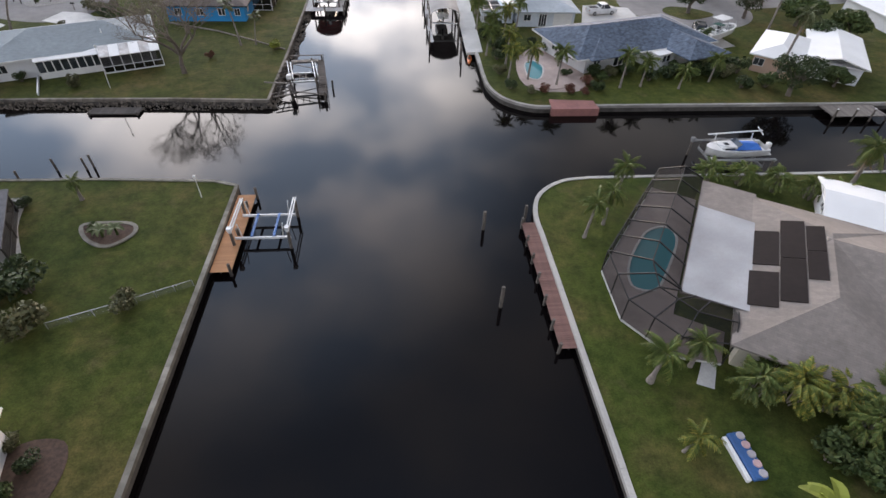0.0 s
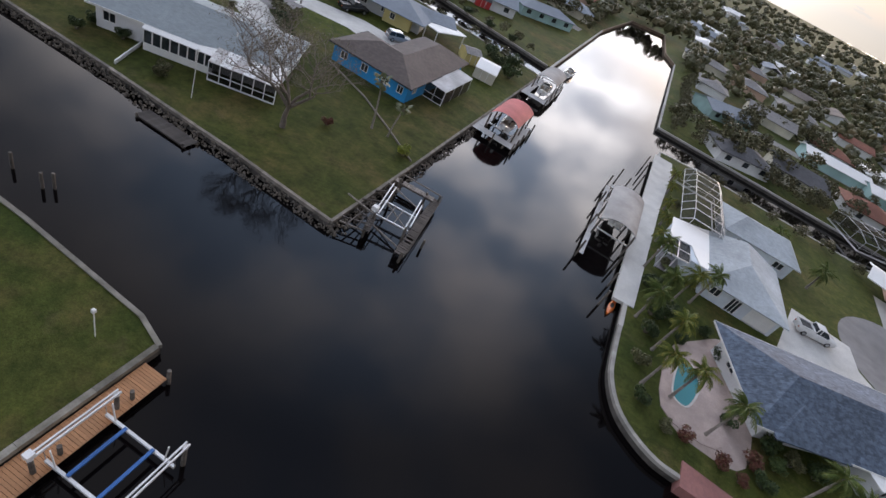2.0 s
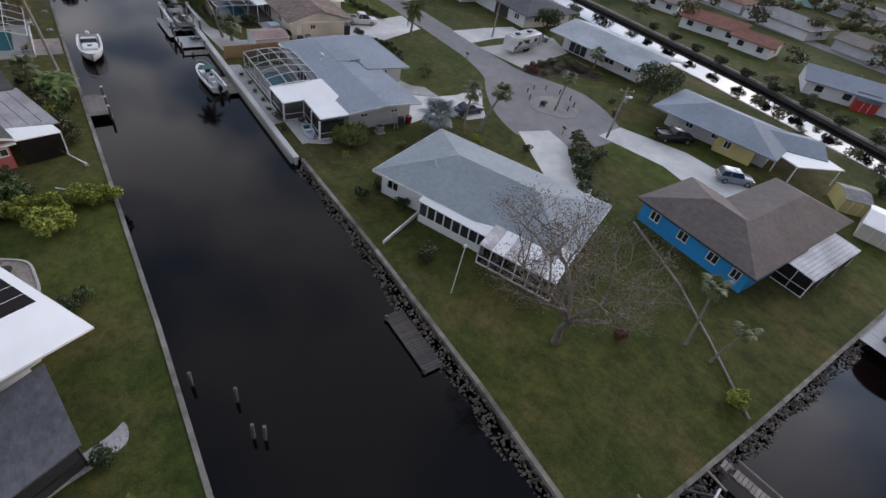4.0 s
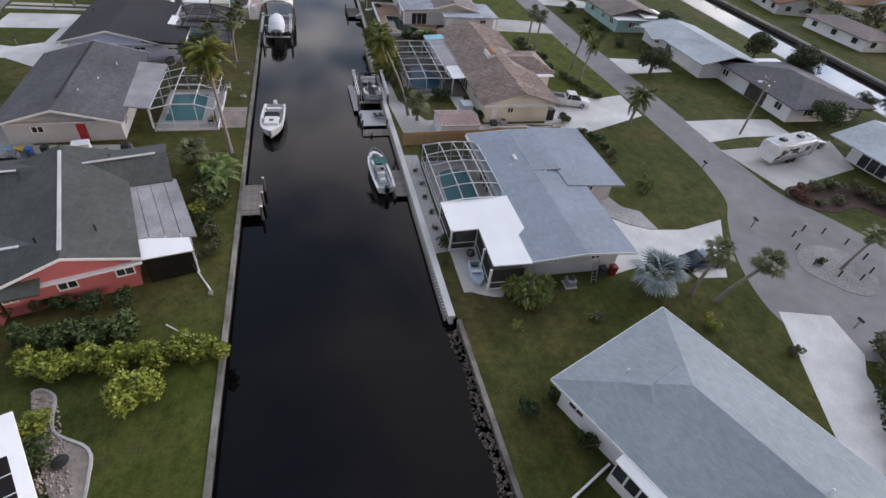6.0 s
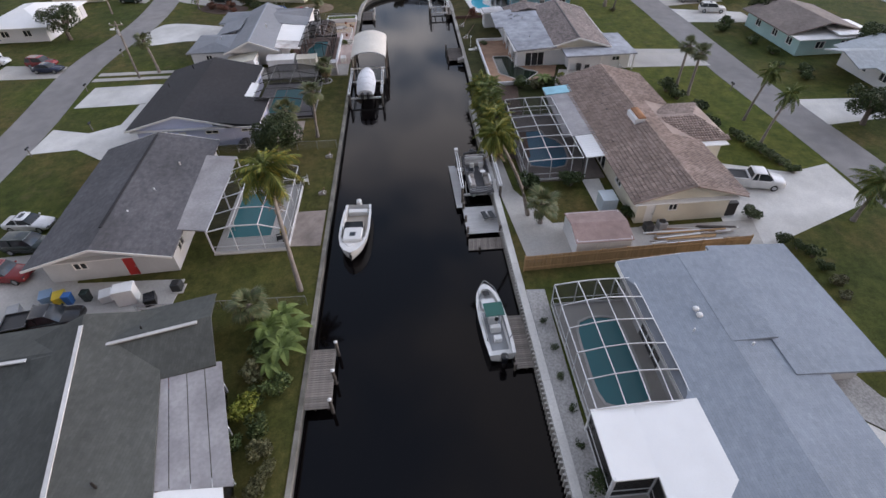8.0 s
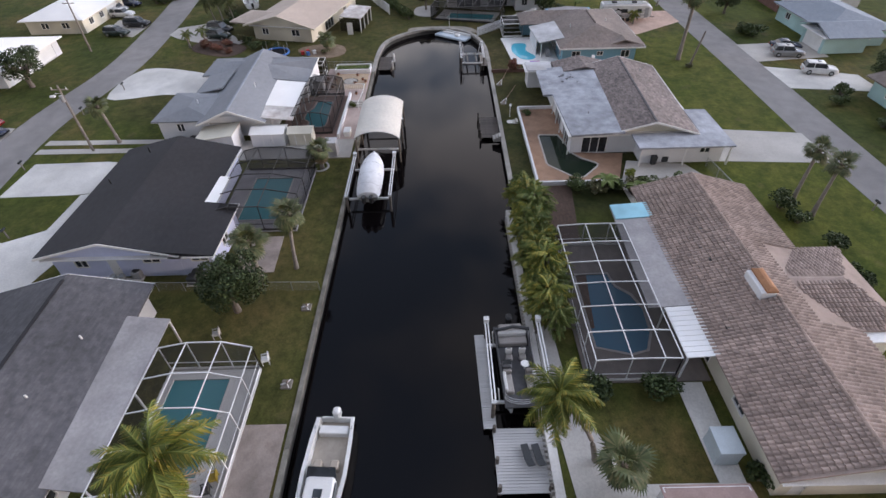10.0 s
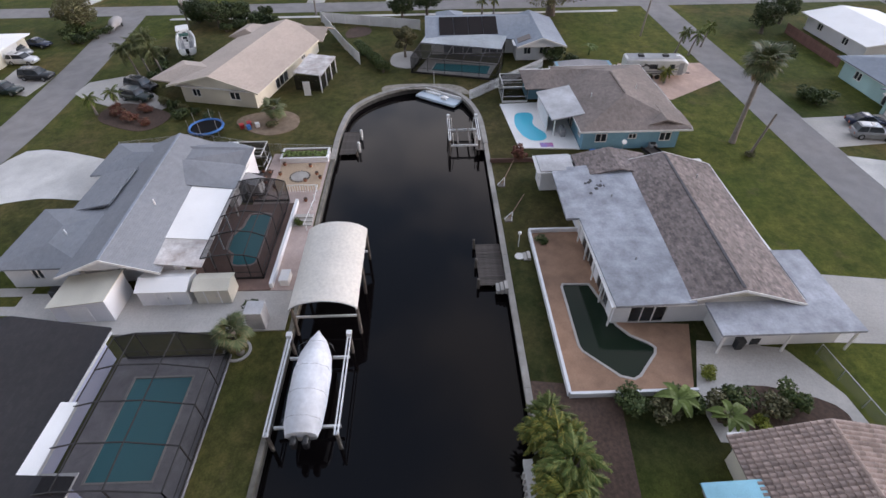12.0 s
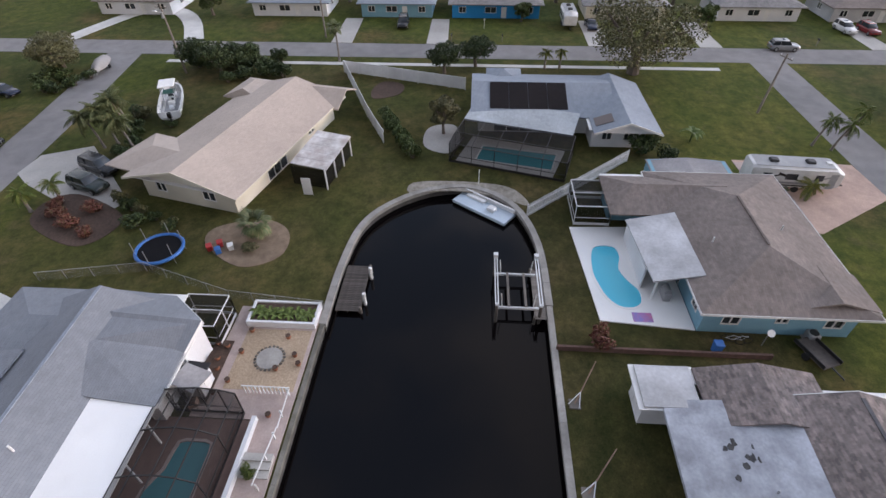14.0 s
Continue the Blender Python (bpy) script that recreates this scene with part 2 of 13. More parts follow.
def lawn_mat():
    m, t, b = nodes("lawn")
    tc = t.nodes.new("ShaderNodeTexCoord").outputs["Object"]
    a = ramp_of(t, noise_of(t, tc, 0.09, 5, 0.6), [(0.32, (0.040, 0.060, 0.014)), (0.5, (0.060, 0.074, 0.021)), (0.68, (0.105, 0.088, 0.036))])
    sep = t.nodes.new("ShaderNodeSeparateXYZ")
    t.links.new(tc, sep.inputs[0])

    def yard(x0, x1, y0, y1, much, soft=4.0):
        """1 inside one stretch of yards, whose grass is coloured alike."""
        out = None
        for o, lo, hi in (("X", x0 - soft, x0), ("X", x1 + soft, x1), ("Y", y0 - soft, y0), ("Y", y1 + soft, y1)):
            r = t.nodes.new("ShaderNodeMapRange")
            r.inputs[1].default_value, r.inputs[2].default_value = lo, hi
            t.links.new(sep.outputs[o], r.inputs[0])
            m = t.nodes.new("ShaderNodeMath")
            m.operation = "MULTIPLY"
            t.links.new(r.outputs[0], m.inputs[0])
            m.inputs[1].default_value = much
            if out:
                t.links.new(out, m.inputs[1])
            out = m.outputs[0]
        return out

    mott = noise_of(t, tc, 0.12, 5, 0.65)
    fresh = ramp_of(t, noise_of(t, tc, 0.035, 3, 0.5), [(0.50, (0, 0, 0)), (0.62, (0.8, 0.8, 0.8))])
    a = blend(t, "MIX", fresh, a, (0.066, 0.088, 0.018))
    a = blend(t, "MIX", yard(-42, -14, -80, 46, 0.8), a, ramp_of(t, mott, [(0.34, (0.028, 0.050, 0.011)), (0.5, (0.048, 0.064, 0.016)), (0.64, (0.088, 0.078, 0.032))]))
    # dark lawn, lowered further: shade beside the house wall is painted in
    a = blend(t, "MIX", yard(-182, -126, 62, 80, 0.85), a, ramp_of(t, mott, [(0.34, (0.016, 0.025, 0.008)), (0.64, (0.040, 0.041, 0.017))]))
    a = blend(t, "MIX", yard(-245, -186, 80, 108, 0.75), a, ramp_of(t, mott, [(0.34, (0.066, 0.092, 0.016)), (0.66, (0.112, 0.120, 0.028))]))
    a = blend(t, "MIX", yard(12, 400, -80, 56, 0.75), a, ramp_of(t, mott, [(0.34, (0.030, 0.056, 0.011)), (0.5, (0.048, 0.072, 0.016)), (0.66, (0.088, 0.082, 0.032))]))
    a = blend(t, "MIX", yard(-175, -104, 89, 101, 0.7), a, ramp_of(t, mott, [(0.34, (0.062, 0.092, 0.015)), (0.66, (0.105, 0.118, 0.026))]))
    a = blend(t, "MIX", yard(-62, -16, 63, 98, 0.7), a, ramp_of(t, mott, [(0.34, (0.034, 0.050, 0.012)), (0.5, (0.056, 0.066, 0.019)), (0.66, (0.098, 0.080, 0.036))]))
    a = blend(t, "MIX", yard(-165, -66, 30, 46, 0.5), a, ramp_of(t, mott, [(0.34, (0.056, 0.060, 0.020)), (0.66, (0.105, 0.085, 0.042))]))
    a = blend(t, "MIX", yard(-74, -62, 62, 72, 0.75, 3.0), a, ramp_of(t, mott, [(0.34, (0.040, 0.040, 0.016)), (0.66, (0.072, 0.062, 0.030))]))
    a = blend(t, "MIX", yard(-216, -150, 12, 80, 0.6), a, ramp_of(t, mott, [(0.34, (0.044, 0.050, 0.018)), (0.5, (0.066, 0.062, 0.026)), (0.66, (0.105, 0.084, 0.044))]))
    g = ramp_of(t, noise_of(t, tc, 0.55, 6, 0.7), [(0.3, (0.52, 0.60, 0.50)), (0.7, (1.55, 1.36, 1.26))])
    col = blend(t, "MULTIPLY", 1.0, a, g)
    dry = ramp_of(t, noise_of(t, tc, 0.3, 4, 0.6), [(0.60, (0, 0, 0)), (0.76, (0.55, 0.55, 0.55))])
    col = blend(t, "MIX", dry, col, (0.125, 0.096, 0.050))
    tuft = noise_of(t, tc, 1.9, 5, 0.7)
    col = blend(t, "MULTIPLY", 1.0, col, ramp_of(t, tuft, [(0.3, (0.72, 0.76, 0.70)), (0.7, (1.28, 1.22, 1.2))]))
    f = noise_of(t, tc, 7.0, 4, 0.75)
    col = blend(t, "MULTIPLY", 1.0, col, ramp_of(t, f, [(0.25, (0.62,) * 3), (0.75, (1.3,) * 3)]))
    t.links.new(col, b.inputs["Base Color"])
    b.inputs["Roughness"].default_value = 0.95
    b.inputs["Specular IOR Level"].default_value = 0.15
    bump_of(t, b, f, 0.6, 0.06)
    return m


def water_mat(name, col, rough=0.03, ripple=0.05, scale=0.9):
    m, t, b = nodes(name)
    tc = t.nodes.new("ShaderNodeTexCoord").outputs["Object"]
    n = noise_of(t, tc, scale, 6, 0.6)
    n2 = noise_of(t, tc, 0.05, 3)
    b.inputs["Base Color"].default_value = rgba(col)
    r = t.nodes.new("ShaderNodeMapRange")
    r.inputs[3].default_value, r.inputs[4].default_value = rough, rough + 0.06
    t.links.new(n2, r.inputs[0])
    t.links.new(r.outputs[0], b.inputs["Roughness"])
    b.inputs["IOR"].default_value = 1.27
    bump_of(t, b, n, ripple, 0.05)
    return m


def screen_mat(name, col, hold):
    """Insect mesh: threads that let part of the light through."""
    m, t, b = nodes(name)
    tr = t.nodes.new("ShaderNodeBsdfTransparent")
    mix = t.nodes.new("ShaderNodeMixShader")
    mix.inputs[0].default_value = hold
    b.inputs["Base Color"].default_value = rgba(col)
    b.inputs["Roughness"].default_value = 0.8
    b.inputs["Specular IOR Level"].default_value = 0.2
    out = t.nodes["Material Output"]
    t.links.new(tr.outputs[0], mix.inputs[1])
    t.links.new(b.outputs[0], mix.inputs[2])
    t.links.new(mix.outputs[0], out.inputs[0])
    return m


def leaf_mat(name, c1, c2, c3=None, rough=0.6, scale=0.5):
    m, t, b = nodes(name)
    tc = t.nodes.new("ShaderNodeTexCoord").outputs["Object"]
    r = t.nodes.new("ShaderNodeNewGeometry").outputs["Random Per Island"]
    col = ramp_of(t, r, [(0.0, c1), (0.7, c2), (1.0, c3 or c2)])
    col = blend(t, "MULTIPLY", 1.0, col, ramp_of(t, noise_of(t, tc, scale, 3), [(0.3, (0.75,) * 3), (0.7, (1.2,) * 3)]))
    col = spread(t, col, 0.18)
    t.links.new(col, b.inputs["Base Color"])
    b.inputs["Roughness"].default_value = rough
    b.inputs["Specular IOR Level"].default_value = 0.3
    return m


def glass_mat(name, col, rough=0.08):
    m, t, b = nodes(name)
    tc = t.nodes.new("ShaderNodeTexCoord").outputs["Object"]
    t.links.new(ramp_of(t, noise_of(t, tc, 0.7, 2), [(0.35, col), (0.65, tuple(x * 2.2 + 0.01 for x in col))]), b.inputs["Base Color"])
    b.inputs["Roughness"].default_value = rough
    return m


LAWN = lawn_mat()
CANAL = water_mat("canal_water", (0.0032, 0.0024, 0.0027))
POOLW = water_mat("pool_water", (0.07, 0.26, 0.29), 0.03, 0.03, 2.0)
POOLB = water_mat("bright_pool_water", (0.10, 0.56, 0.74), 0.03, 0.03, 2.0)
POOLG = water_mat("stale_pool_water", (0.012, 0.022, 0.014), 0.05, 0.03, 2.0)
POOLD = water_mat("deep_pool_water", (0.045, 0.145, 0.23), 0.03, 0.03, 2.0)
ASPHALT = mat("weathered_asphalt", (0.26, 0.25, 0.245), (0.21, 0.20, 0.20), 0.5, 0.95, bump=0.4, fine=9, big=0.08, patch=0.18)
CONC = mat("concrete", (0.50, 0.48, 0.45), (0.40, 0.385, 0.36), 0.6, 0.9, bump=0.25, fine=7, big=0.15, patch=0.25)
CONCW = mat("pale_concrete", (0.66, 0.65, 0.62), (0.56, 0.55, 0.53), 0.5, 0.9, bump=0.2, fine=7, big=0.12, patch=0.22)
CAPC = mat("seawall_concrete", (0.40, 0.38, 0.35), (0.27, 0.255, 0.235), 1.2, 0.95, bump=0.5, fine=9, big=0.3, patch=0.3, vary=0.12)
CAPMID = mat("worn_seawall_concrete", (0.27, 0.255, 0.22), (0.14, 0.13, 0.105), 0.8, 0.95, bump=0.5, fine=9, big=0.3, patch=0.35, vary=0.2)
CAPOLD = mat("stained_old_concrete", (0.27, 0.24, 0.205), (0.13, 0.115, 0.10), 0.8, 0.95, bump=0.6, fine=9, big=0.35, patch=0.4, vary=0.25)
WALLFACE = mat("wet_seawall", (0.11, 0.10, 0.09), (0.05, 0.045, 0.04), 1.5, 0.8, bump=0.5, fine=6)
PAVER = mat("pinkish_pavers", (0.50, 0.40, 0.36), (0.43, 0.34, 0.31), 1.2, 0.9, bump=0.4, fine=8)
GRAVEL = mat("pebble_bed", (0.52, 0.40, 0.28), (0.34, 0.25, 0.17), 7.0, 0.95, bump=0.8, fine=22)
STONES = mat("white_stones", (0.48, 0.47, 0.455), (0.28, 0.275, 0.265), 6.0, 0.95, bump=0.8, fine=16)
MULCH = mat("mulch", (0.106, 0.066, 0.050), (0.059, 0.040, 0.030), 4.0, 1.0, bump=0.9, fine=14)
BARE = mat("bare_sandy_soil", (0.27, 0.20, 0.14), (0.18, 0.13, 0.09), 1.2, 1.0, bump=0.6, fine=9)
REDPAVE = mat("red_brick_paving", (0.36, 0.16, 0.14), (0.28, 0.13, 0.12), 2.0, 0.9, bump=0.5, fine=10)
BROWNDECK = mat("tan_pool_deck", (0.36, 0.225, 0.15), (0.27, 0.165, 0.11), 0.9, 0.95, bump=0.3, fine=8, big=0.2, patch=0.35)
WHITE = mat("white_paint", (0.80, 0.80, 0.79), (0.72, 0.72, 0.71), 0.8, 0.55, bump=0.05, patch=0.08)
WHITEROOF = mat("white_coated_roof", (0.86, 0.86, 0.85), (0.82, 0.82, 0.81), 0.35, 0.6, bump=0.04, fine=40, patch=0.05)
DIRTYWHITE = mat("streaked_white_metal", (0.68, 0.67, 0.66), (0.40, 0.35, 0.33), 0.9, 0.6, bump=0.1, fine=5, big=0.5, patch=0.3)
GREYMEM = mat("grey_membrane_roof", (0.40, 0.40, 0.41), (0.55, 0.56, 0.58), 0.35, 0.75, bump=0.1, fine=4, big=0.2, patch=0.35)
WHITEMEM = mat("patchy_white_membrane", (0.43, 0.455, 0.505), (0.26, 0.275, 0.305), 0.7, 0.75, bump=0.1, fine=5, big=0.17, patch=0.28, spec=0.25)
DARKMEM = mat("dull_grey_sheet", (0.27, 0.26, 0.27), (0.35, 0.34, 0.345), 0.5, 0.8, bump=0.1, fine=4, big=0.2, patch=0.3)
PINKW = mat("coral_stucco", (0.50, 0.14, 0.14), (0.43, 0.12, 0.12), 1.0, 0.85, bump=0.2)
GREYW = mat("pale_grey_stucco", (0.58, 0.59, 0.60), (0.50, 0.51, 0.52), 1.0, 0.85, bump=0.2)
WHITEW = mat("white_stucco", (0.76, 0.77, 0.79), (0.68, 0.69, 0.71), 1.0, 0.85, bump=0.2, patch=0.12)
PALEBLUEW = mat("pale_blue_white_stucco", (0.70, 0.76, 0.82), (0.62, 0.68, 0.74), 0.8, 0.9, bump=0.15)
LILACW = mat("pale_lilac_stucco", (0.58, 0.62, 0.80), (0.52, 0.56, 0.74), 1.0, 0.85, bump=0.2, patch=0.1)
BLUEW = mat("vivid_blue_stucco", (0.02, 0.30, 0.66), (0.018, 0.26, 0.58), 1.0, 0.8, bump=0.2, patch=0.12)
SKYW = mat("soft_blue_stucco", (0.20, 0.40, 0.50), (0.17, 0.34, 0.44), 1.0, 0.85, bump=0.2, patch=0.12)
AQUAW = mat("pale_aqua_stucco", (0.42, 0.62, 0.62), (0.36, 0.54, 0.54), 1.0, 0.85, bump=0.2)
CREAMW = mat("cream_stucco", (0.70, 0.66, 0.55), (0.62, 0.58, 0.48), 1.0, 0.85, bump=0.2)
YELLOWW = mat("yellow_stucco", (0.66, 0.56, 0.24), (0.58, 0.49, 0.2), 1.0, 0.85, bump=0.2)
PEACHW = mat("peach_stucco", (0.66, 0.46, 0.36), (0.58, 0.40, 0.31), 1.0, 0.85, bump=0.2)
S_LGREY = shingle_mat("light_grey_shingles", (0.275, 0.315, 0.365), (0.245, 0.28, 0.33), 0, 0.12, patch=0.12)
S_S4 = shingle_mat("even_blue_grey_shingles", (0.235, 0.25, 0.275), (0.215, 0.23, 0.255), 0, 0.10, patch=0.12)
S_PALE = shingle_mat("pale_blue_grey_shingles", (0.46, 0.50, 0.53), (0.40, 0.44, 0.47), 0, 0.15)
S_N0 = shingle_mat("blue_grey_shingles", (0.30, 0.34, 0.36), (0.26, 0.30, 0.32), 23.5, 0.12, patch=0.12)
S_OLIVE = shingle_mat("dark_olive_shingles", (0.082, 0.088, 0.080), (0.068, 0.073, 0.068), 0, 0.2)
S_DGREY = shingle_mat("dark_grey_shingles", (0.105, 0.105, 0.115), (0.080, 0.080, 0.090), 0, 0.3)
S_BLACK = shingle_mat("black_shingles", (0.024, 0.024, 0.028), (0.019, 0.019, 0.023), 0, 0.2)
S_TAN = shingle_mat("pale_tan_shingles", (0.50, 0.42, 0.36), (0.46, 0.385, 0.33), -11, 0.08, patch=0.1)
S_MOT = shingle_mat("mottled_brown_shingles", (0.28, 0.23, 0.215), (0.15, 0.13, 0.125), 0, 0.45)
S_BROWN = shingle_mat("taupe_shingles", (0.24, 0.20, 0.18), (0.20, 0.168, 0.152), 0, 0.25)
S_UMBER = shingle_mat("umber_shingles", (0.15, 0.12, 0.112), (0.12, 0.10, 0.092), 0, 0.2)
S_NAVY = shingle_mat("slate_blue_shingles", (0.13, 0.17, 0.23), (0.075, 0.10, 0.145), 24, 0.5)
S_SAND = shingle_mat("sand_grey_shingles", (0.27, 0.235, 0.21), (0.235, 0.205, 0.185), -31, 0.15)
S_FAR = shingle_mat("weathered_shingles", (0.28, 0.27, 0.265), (0.23, 0.22, 0.22), 0, 0.3)
S_RUST = shingle_mat("rust_red_shingles", (0.26, 0.10, 0.065), (0.21, 0.085, 0.06), 0, 0.3)
TILE = mat("clay_roof_tile", (0.40, 0.31, 0.27), (0.29, 0.225, 0.195), 1.2, 0.85, bump=0.2, fine=9, big=0.3, patch=0.25, vary=0.24)
TILEJ = mat("clay_roof_tile_field", (0.40, 0.31, 0.27), (0.29, 0.225, 0.195), 1.2, 0.85, bump=0.2, fine=9, big=0.3, patch=0.25, vary=0.24, island=True)
RIDGEC = mat("ridge_cap", (0.62, 0.62, 0.61), None, 1.0, 0.6)
DARKALU = mat("bronze_aluminium", (0.035, 0.033, 0.032), None, 1.0, 0.45, bump=0, spec=0.4)
WHITEALU = mat("white_aluminium", (0.78, 0.79, 0.80), (0.70, 0.71, 0.72), 1.0, 0.4, bump=0)
ALU = mat("dull_aluminium", (0.46, 0.47, 0.48), (0.38, 0.39, 0.40), 2.0, 0.42, 0.7, bump=0.05)
SCREEN = screen_mat("insect_screen", (0.025, 0.024, 0.024), 0.36)
SCREEND = screen_mat("dark_insect_screen", (0.012, 0.011, 0.012), 0.48)
GLASS = glass_mat("window_glass", (0.018, 0.022, 0.026))
SOLAR = mat("solar_mat", (0.016, 0.012, 0.013), (0.010, 0.008, 0.009), 2.0, 0.75, bump=0.1, spec=0.15)
BLACK = mat("black_plastic", (0.02, 0.02, 0.022), None, 3.0, 0.5, bump=0.05)
RUBBER = mat("rubber", (0.018, 0.018, 0.018), None, 3.0, 0.85, bump=0.1)
GEL = mat("white_gelcoat", (0.78, 0.78, 0.77), (0.70, 0.70, 0.69), 0.8, 0.25, bump=0.02, patch=0.1)
TARP = mat("white_boat_cover", (0.74, 0.76, 0.80), (0.66, 0.68, 0.72), 0.8, 0.7, bump=0.4, fine=3)
CREAMC = mat("cream_canvas", (0.66, 0.63, 0.57), (0.62, 0.59, 0.54), 0.4, 0.8, bump=0.08, fine=4, patch=0.1)
GREYC = mat("grey_canvas", (0.40, 0.38, 0.37), (0.33, 0.315, 0.305), 0.6, 0.85, bump=0.15, fine=4)
REDC = mat("faded_red_canvas", (0.58, 0.15, 0.145), (0.50, 0.13, 0.125), 0.6, 0.8, bump=0.15, fine=4)
BLUEC = mat("blue_canvas", (0.03, 0.16, 0.55), None, 0.8, 0.75, bump=0.2)
NAVYC = mat("dark_canvas", (0.04, 0.045, 0.05), None, 0.8, 0.75, bump=0.2)
TEAL = mat("green_bimini", (0.02, 0.12, 0.10), None, 0.8, 0.7)
VINYL = mat("tan_vinyl", (0.48, 0.42, 0.35), None, 2.0, 0.5)
GREYV = mat("grey_vinyl", (0.34, 0.35, 0.36), None, 2.0, 0.5)
WOOD = mat("grey_weathered_wood", (0.29, 0.255, 0.225), (0.20, 0.175, 0.155), 3.0, 0.9, bump=0.5, fine=12, vary=0.2)
WOODD = mat("dark_old_wood", (0.105, 0.09, 0.08), (0.065, 0.055, 0.05), 3.0, 0.9, bump=0.5, fine=12, vary=0.25)
WOODR = mat("red_brown_decking", (0.24, 0.125, 0.105), (0.18, 0.10, 0.085), 2.5, 0.85, bump=0.4, fine=12, vary=0.15)
WOODO = mat("orange_stained_decking", (0.50, 0.25, 0.12), (0.44, 0.22, 0.105), 2.0, 0.8, bump=0.3, fine=12, vary=0.1)
WOODT = mat("fresh_timber_fence", (0.48, 0.31, 0.16), (0.40, 0.25, 0.125), 2.5, 0.85, bump=0.3, fine=12, vary=0.12)
PILE = mat("piling_wood", (0.17, 0.145, 0.125), (0.09, 0.08, 0.07), 3.0, 0.9, bump=0.5, fine=10, vary=0.2)
PVC = mat("white_vinyl_fence", (0.78, 0.79, 0.80), None, 1.0, 0.5, bump=0.03)
DOCKW = mat("pale_dock_boards", (0.55, 0.55, 0.55), (0.46, 0.46, 0.46), 1.0, 0.8, bump=0.2, vary=0.06)
BARK = mat("bark", (0.20, 0.165, 0.14), (0.12, 0.10, 0.085), 3.0, 0.95, bump=0.7, fine=10)
PALMBARK = mat("palm_trunk", (0.30, 0.265, 0.235), (0.20, 0.175, 0.155), 4.0, 0.95, bump=0.6, fine=9)
L_PALM = leaf_mat("coconut_leaf", (0.06, 0.095, 0.022), (0.11, 0.15, 0.034), (0.21, 0.20, 0.055))
L_YPALM = leaf_mat("areca_leaf", (0.07, 0.105, 0.02), (0.16, 0.185, 0.034), (0.40, 0.31, 0.06))
L_SABAL = leaf_mat("cabbage_palm_leaf", (0.055, 0.075, 0.03), (0.10, 0.12, 0.05), (0.15, 0.14, 0.07))
L_SILVER = leaf_mat("silver_palm_leaf", (0.17, 0.21, 0.21), (0.25, 0.30, 0.30), (0.33, 0.37, 0.36))
L_DRY = leaf_mat("dead_frond", (0.22, 0.15, 0.08), (0.28, 0.19, 0.10), (0.18, 0.13, 0.08))
L_DARK = leaf_mat("dark_foliage", (0.022, 0.040, 0.014), (0.045, 0.070, 0.022), (0.075, 0.095, 0.03))
L_MID = leaf_mat("green_foliage", (0.035, 0.06, 0.018), (0.065, 0.095, 0.028), (0.11, 0.13, 0.04))
L_LIME = leaf_mat("lime_foliage", (0.11, 0.14, 0.02), (0.22, 0.25, 0.035), (0.34, 0.34, 0.06))
L_OLIVE = leaf_mat("dull_olive_foliage", (0.07, 0.075, 0.035), (0.11, 0.11, 0.05), (0.17, 0.15, 0.075))
L_RUSTY = leaf_mat("reddish_foliage", (0.10, 0.035, 0.03), (0.16, 0.06, 0.04), (0.12, 0.10, 0.04))
L_WOODS = leaf_mat("far_foliage", (0.058, 0.060, 0.028), (0.092, 0.086, 0.042), (0.135, 0.112, 0.062), scale=0.05)
ROCK = mat("riprap_stone", (0.21, 0.185, 0.16), (0.075, 0.065, 0.055), 2.5, 0.95, bump=0.7, fine=8, vary=0.3)
ROCKJ = mat("riprap_stone_bank", (0.20, 0.17, 0.14), (0.065, 0.054, 0.044), 2.5, 0.95, bump=0.7, fine=8, vary=0.3, island=True)
RED = mat("red_car_paint", (0.22, 0.018, 0.02), None, 1.0, 0.25, bump=0, spec=0.6)
CARW = mat("white_car_paint", (0.76, 0.76, 0.76), None, 1.0, 0.25, bump=0, spec=0.6, patch=0.05)
CARB = mat("black_car_paint", (0.016, 0.017, 0.02), None, 1.0, 0.25, bump=0, spec=0.6)
CARS = mat("silver_car_paint", (0.36, 0.37, 0.385), None, 1.0, 0.3, 0.4, bump=0, spec=0.6)
CARG = mat("dark_green_car_paint", (0.02, 0.035, 0.032), None, 1.0, 0.25, bump=0, spec=0.6)
CARN = mat("navy_car_paint", (0.016, 0.025, 0.06), None, 1.0, 0.25, bump=0, spec=0.6)
TERRA = mat("terracotta", (0.34, 0.14, 0.08), None, 3.0, 0.85)
YELLOWP = mat("yellow_plastic", (0.70, 0.50, 0.03), None, 2.0, 0.5)
ORANGE = mat("orange_plastic", (0.72, 0.16, 0.02), None, 2.0, 0.4)
BLUEP = mat("blue_plastic", (0.03, 0.14, 0.42), None, 2.0, 0.5)
REDP = mat("red_plastic", (0.50, 0.04, 0.04), None, 2.0, 0.5)
PINKP = mat("dusty_pink_vinyl", (0.60, 0.40, 0.40), None, 2.0, 0.6)
AMBER = mat("amber_lens", (0.5, 0.1, 0.02), None, 2.0, 0.3)

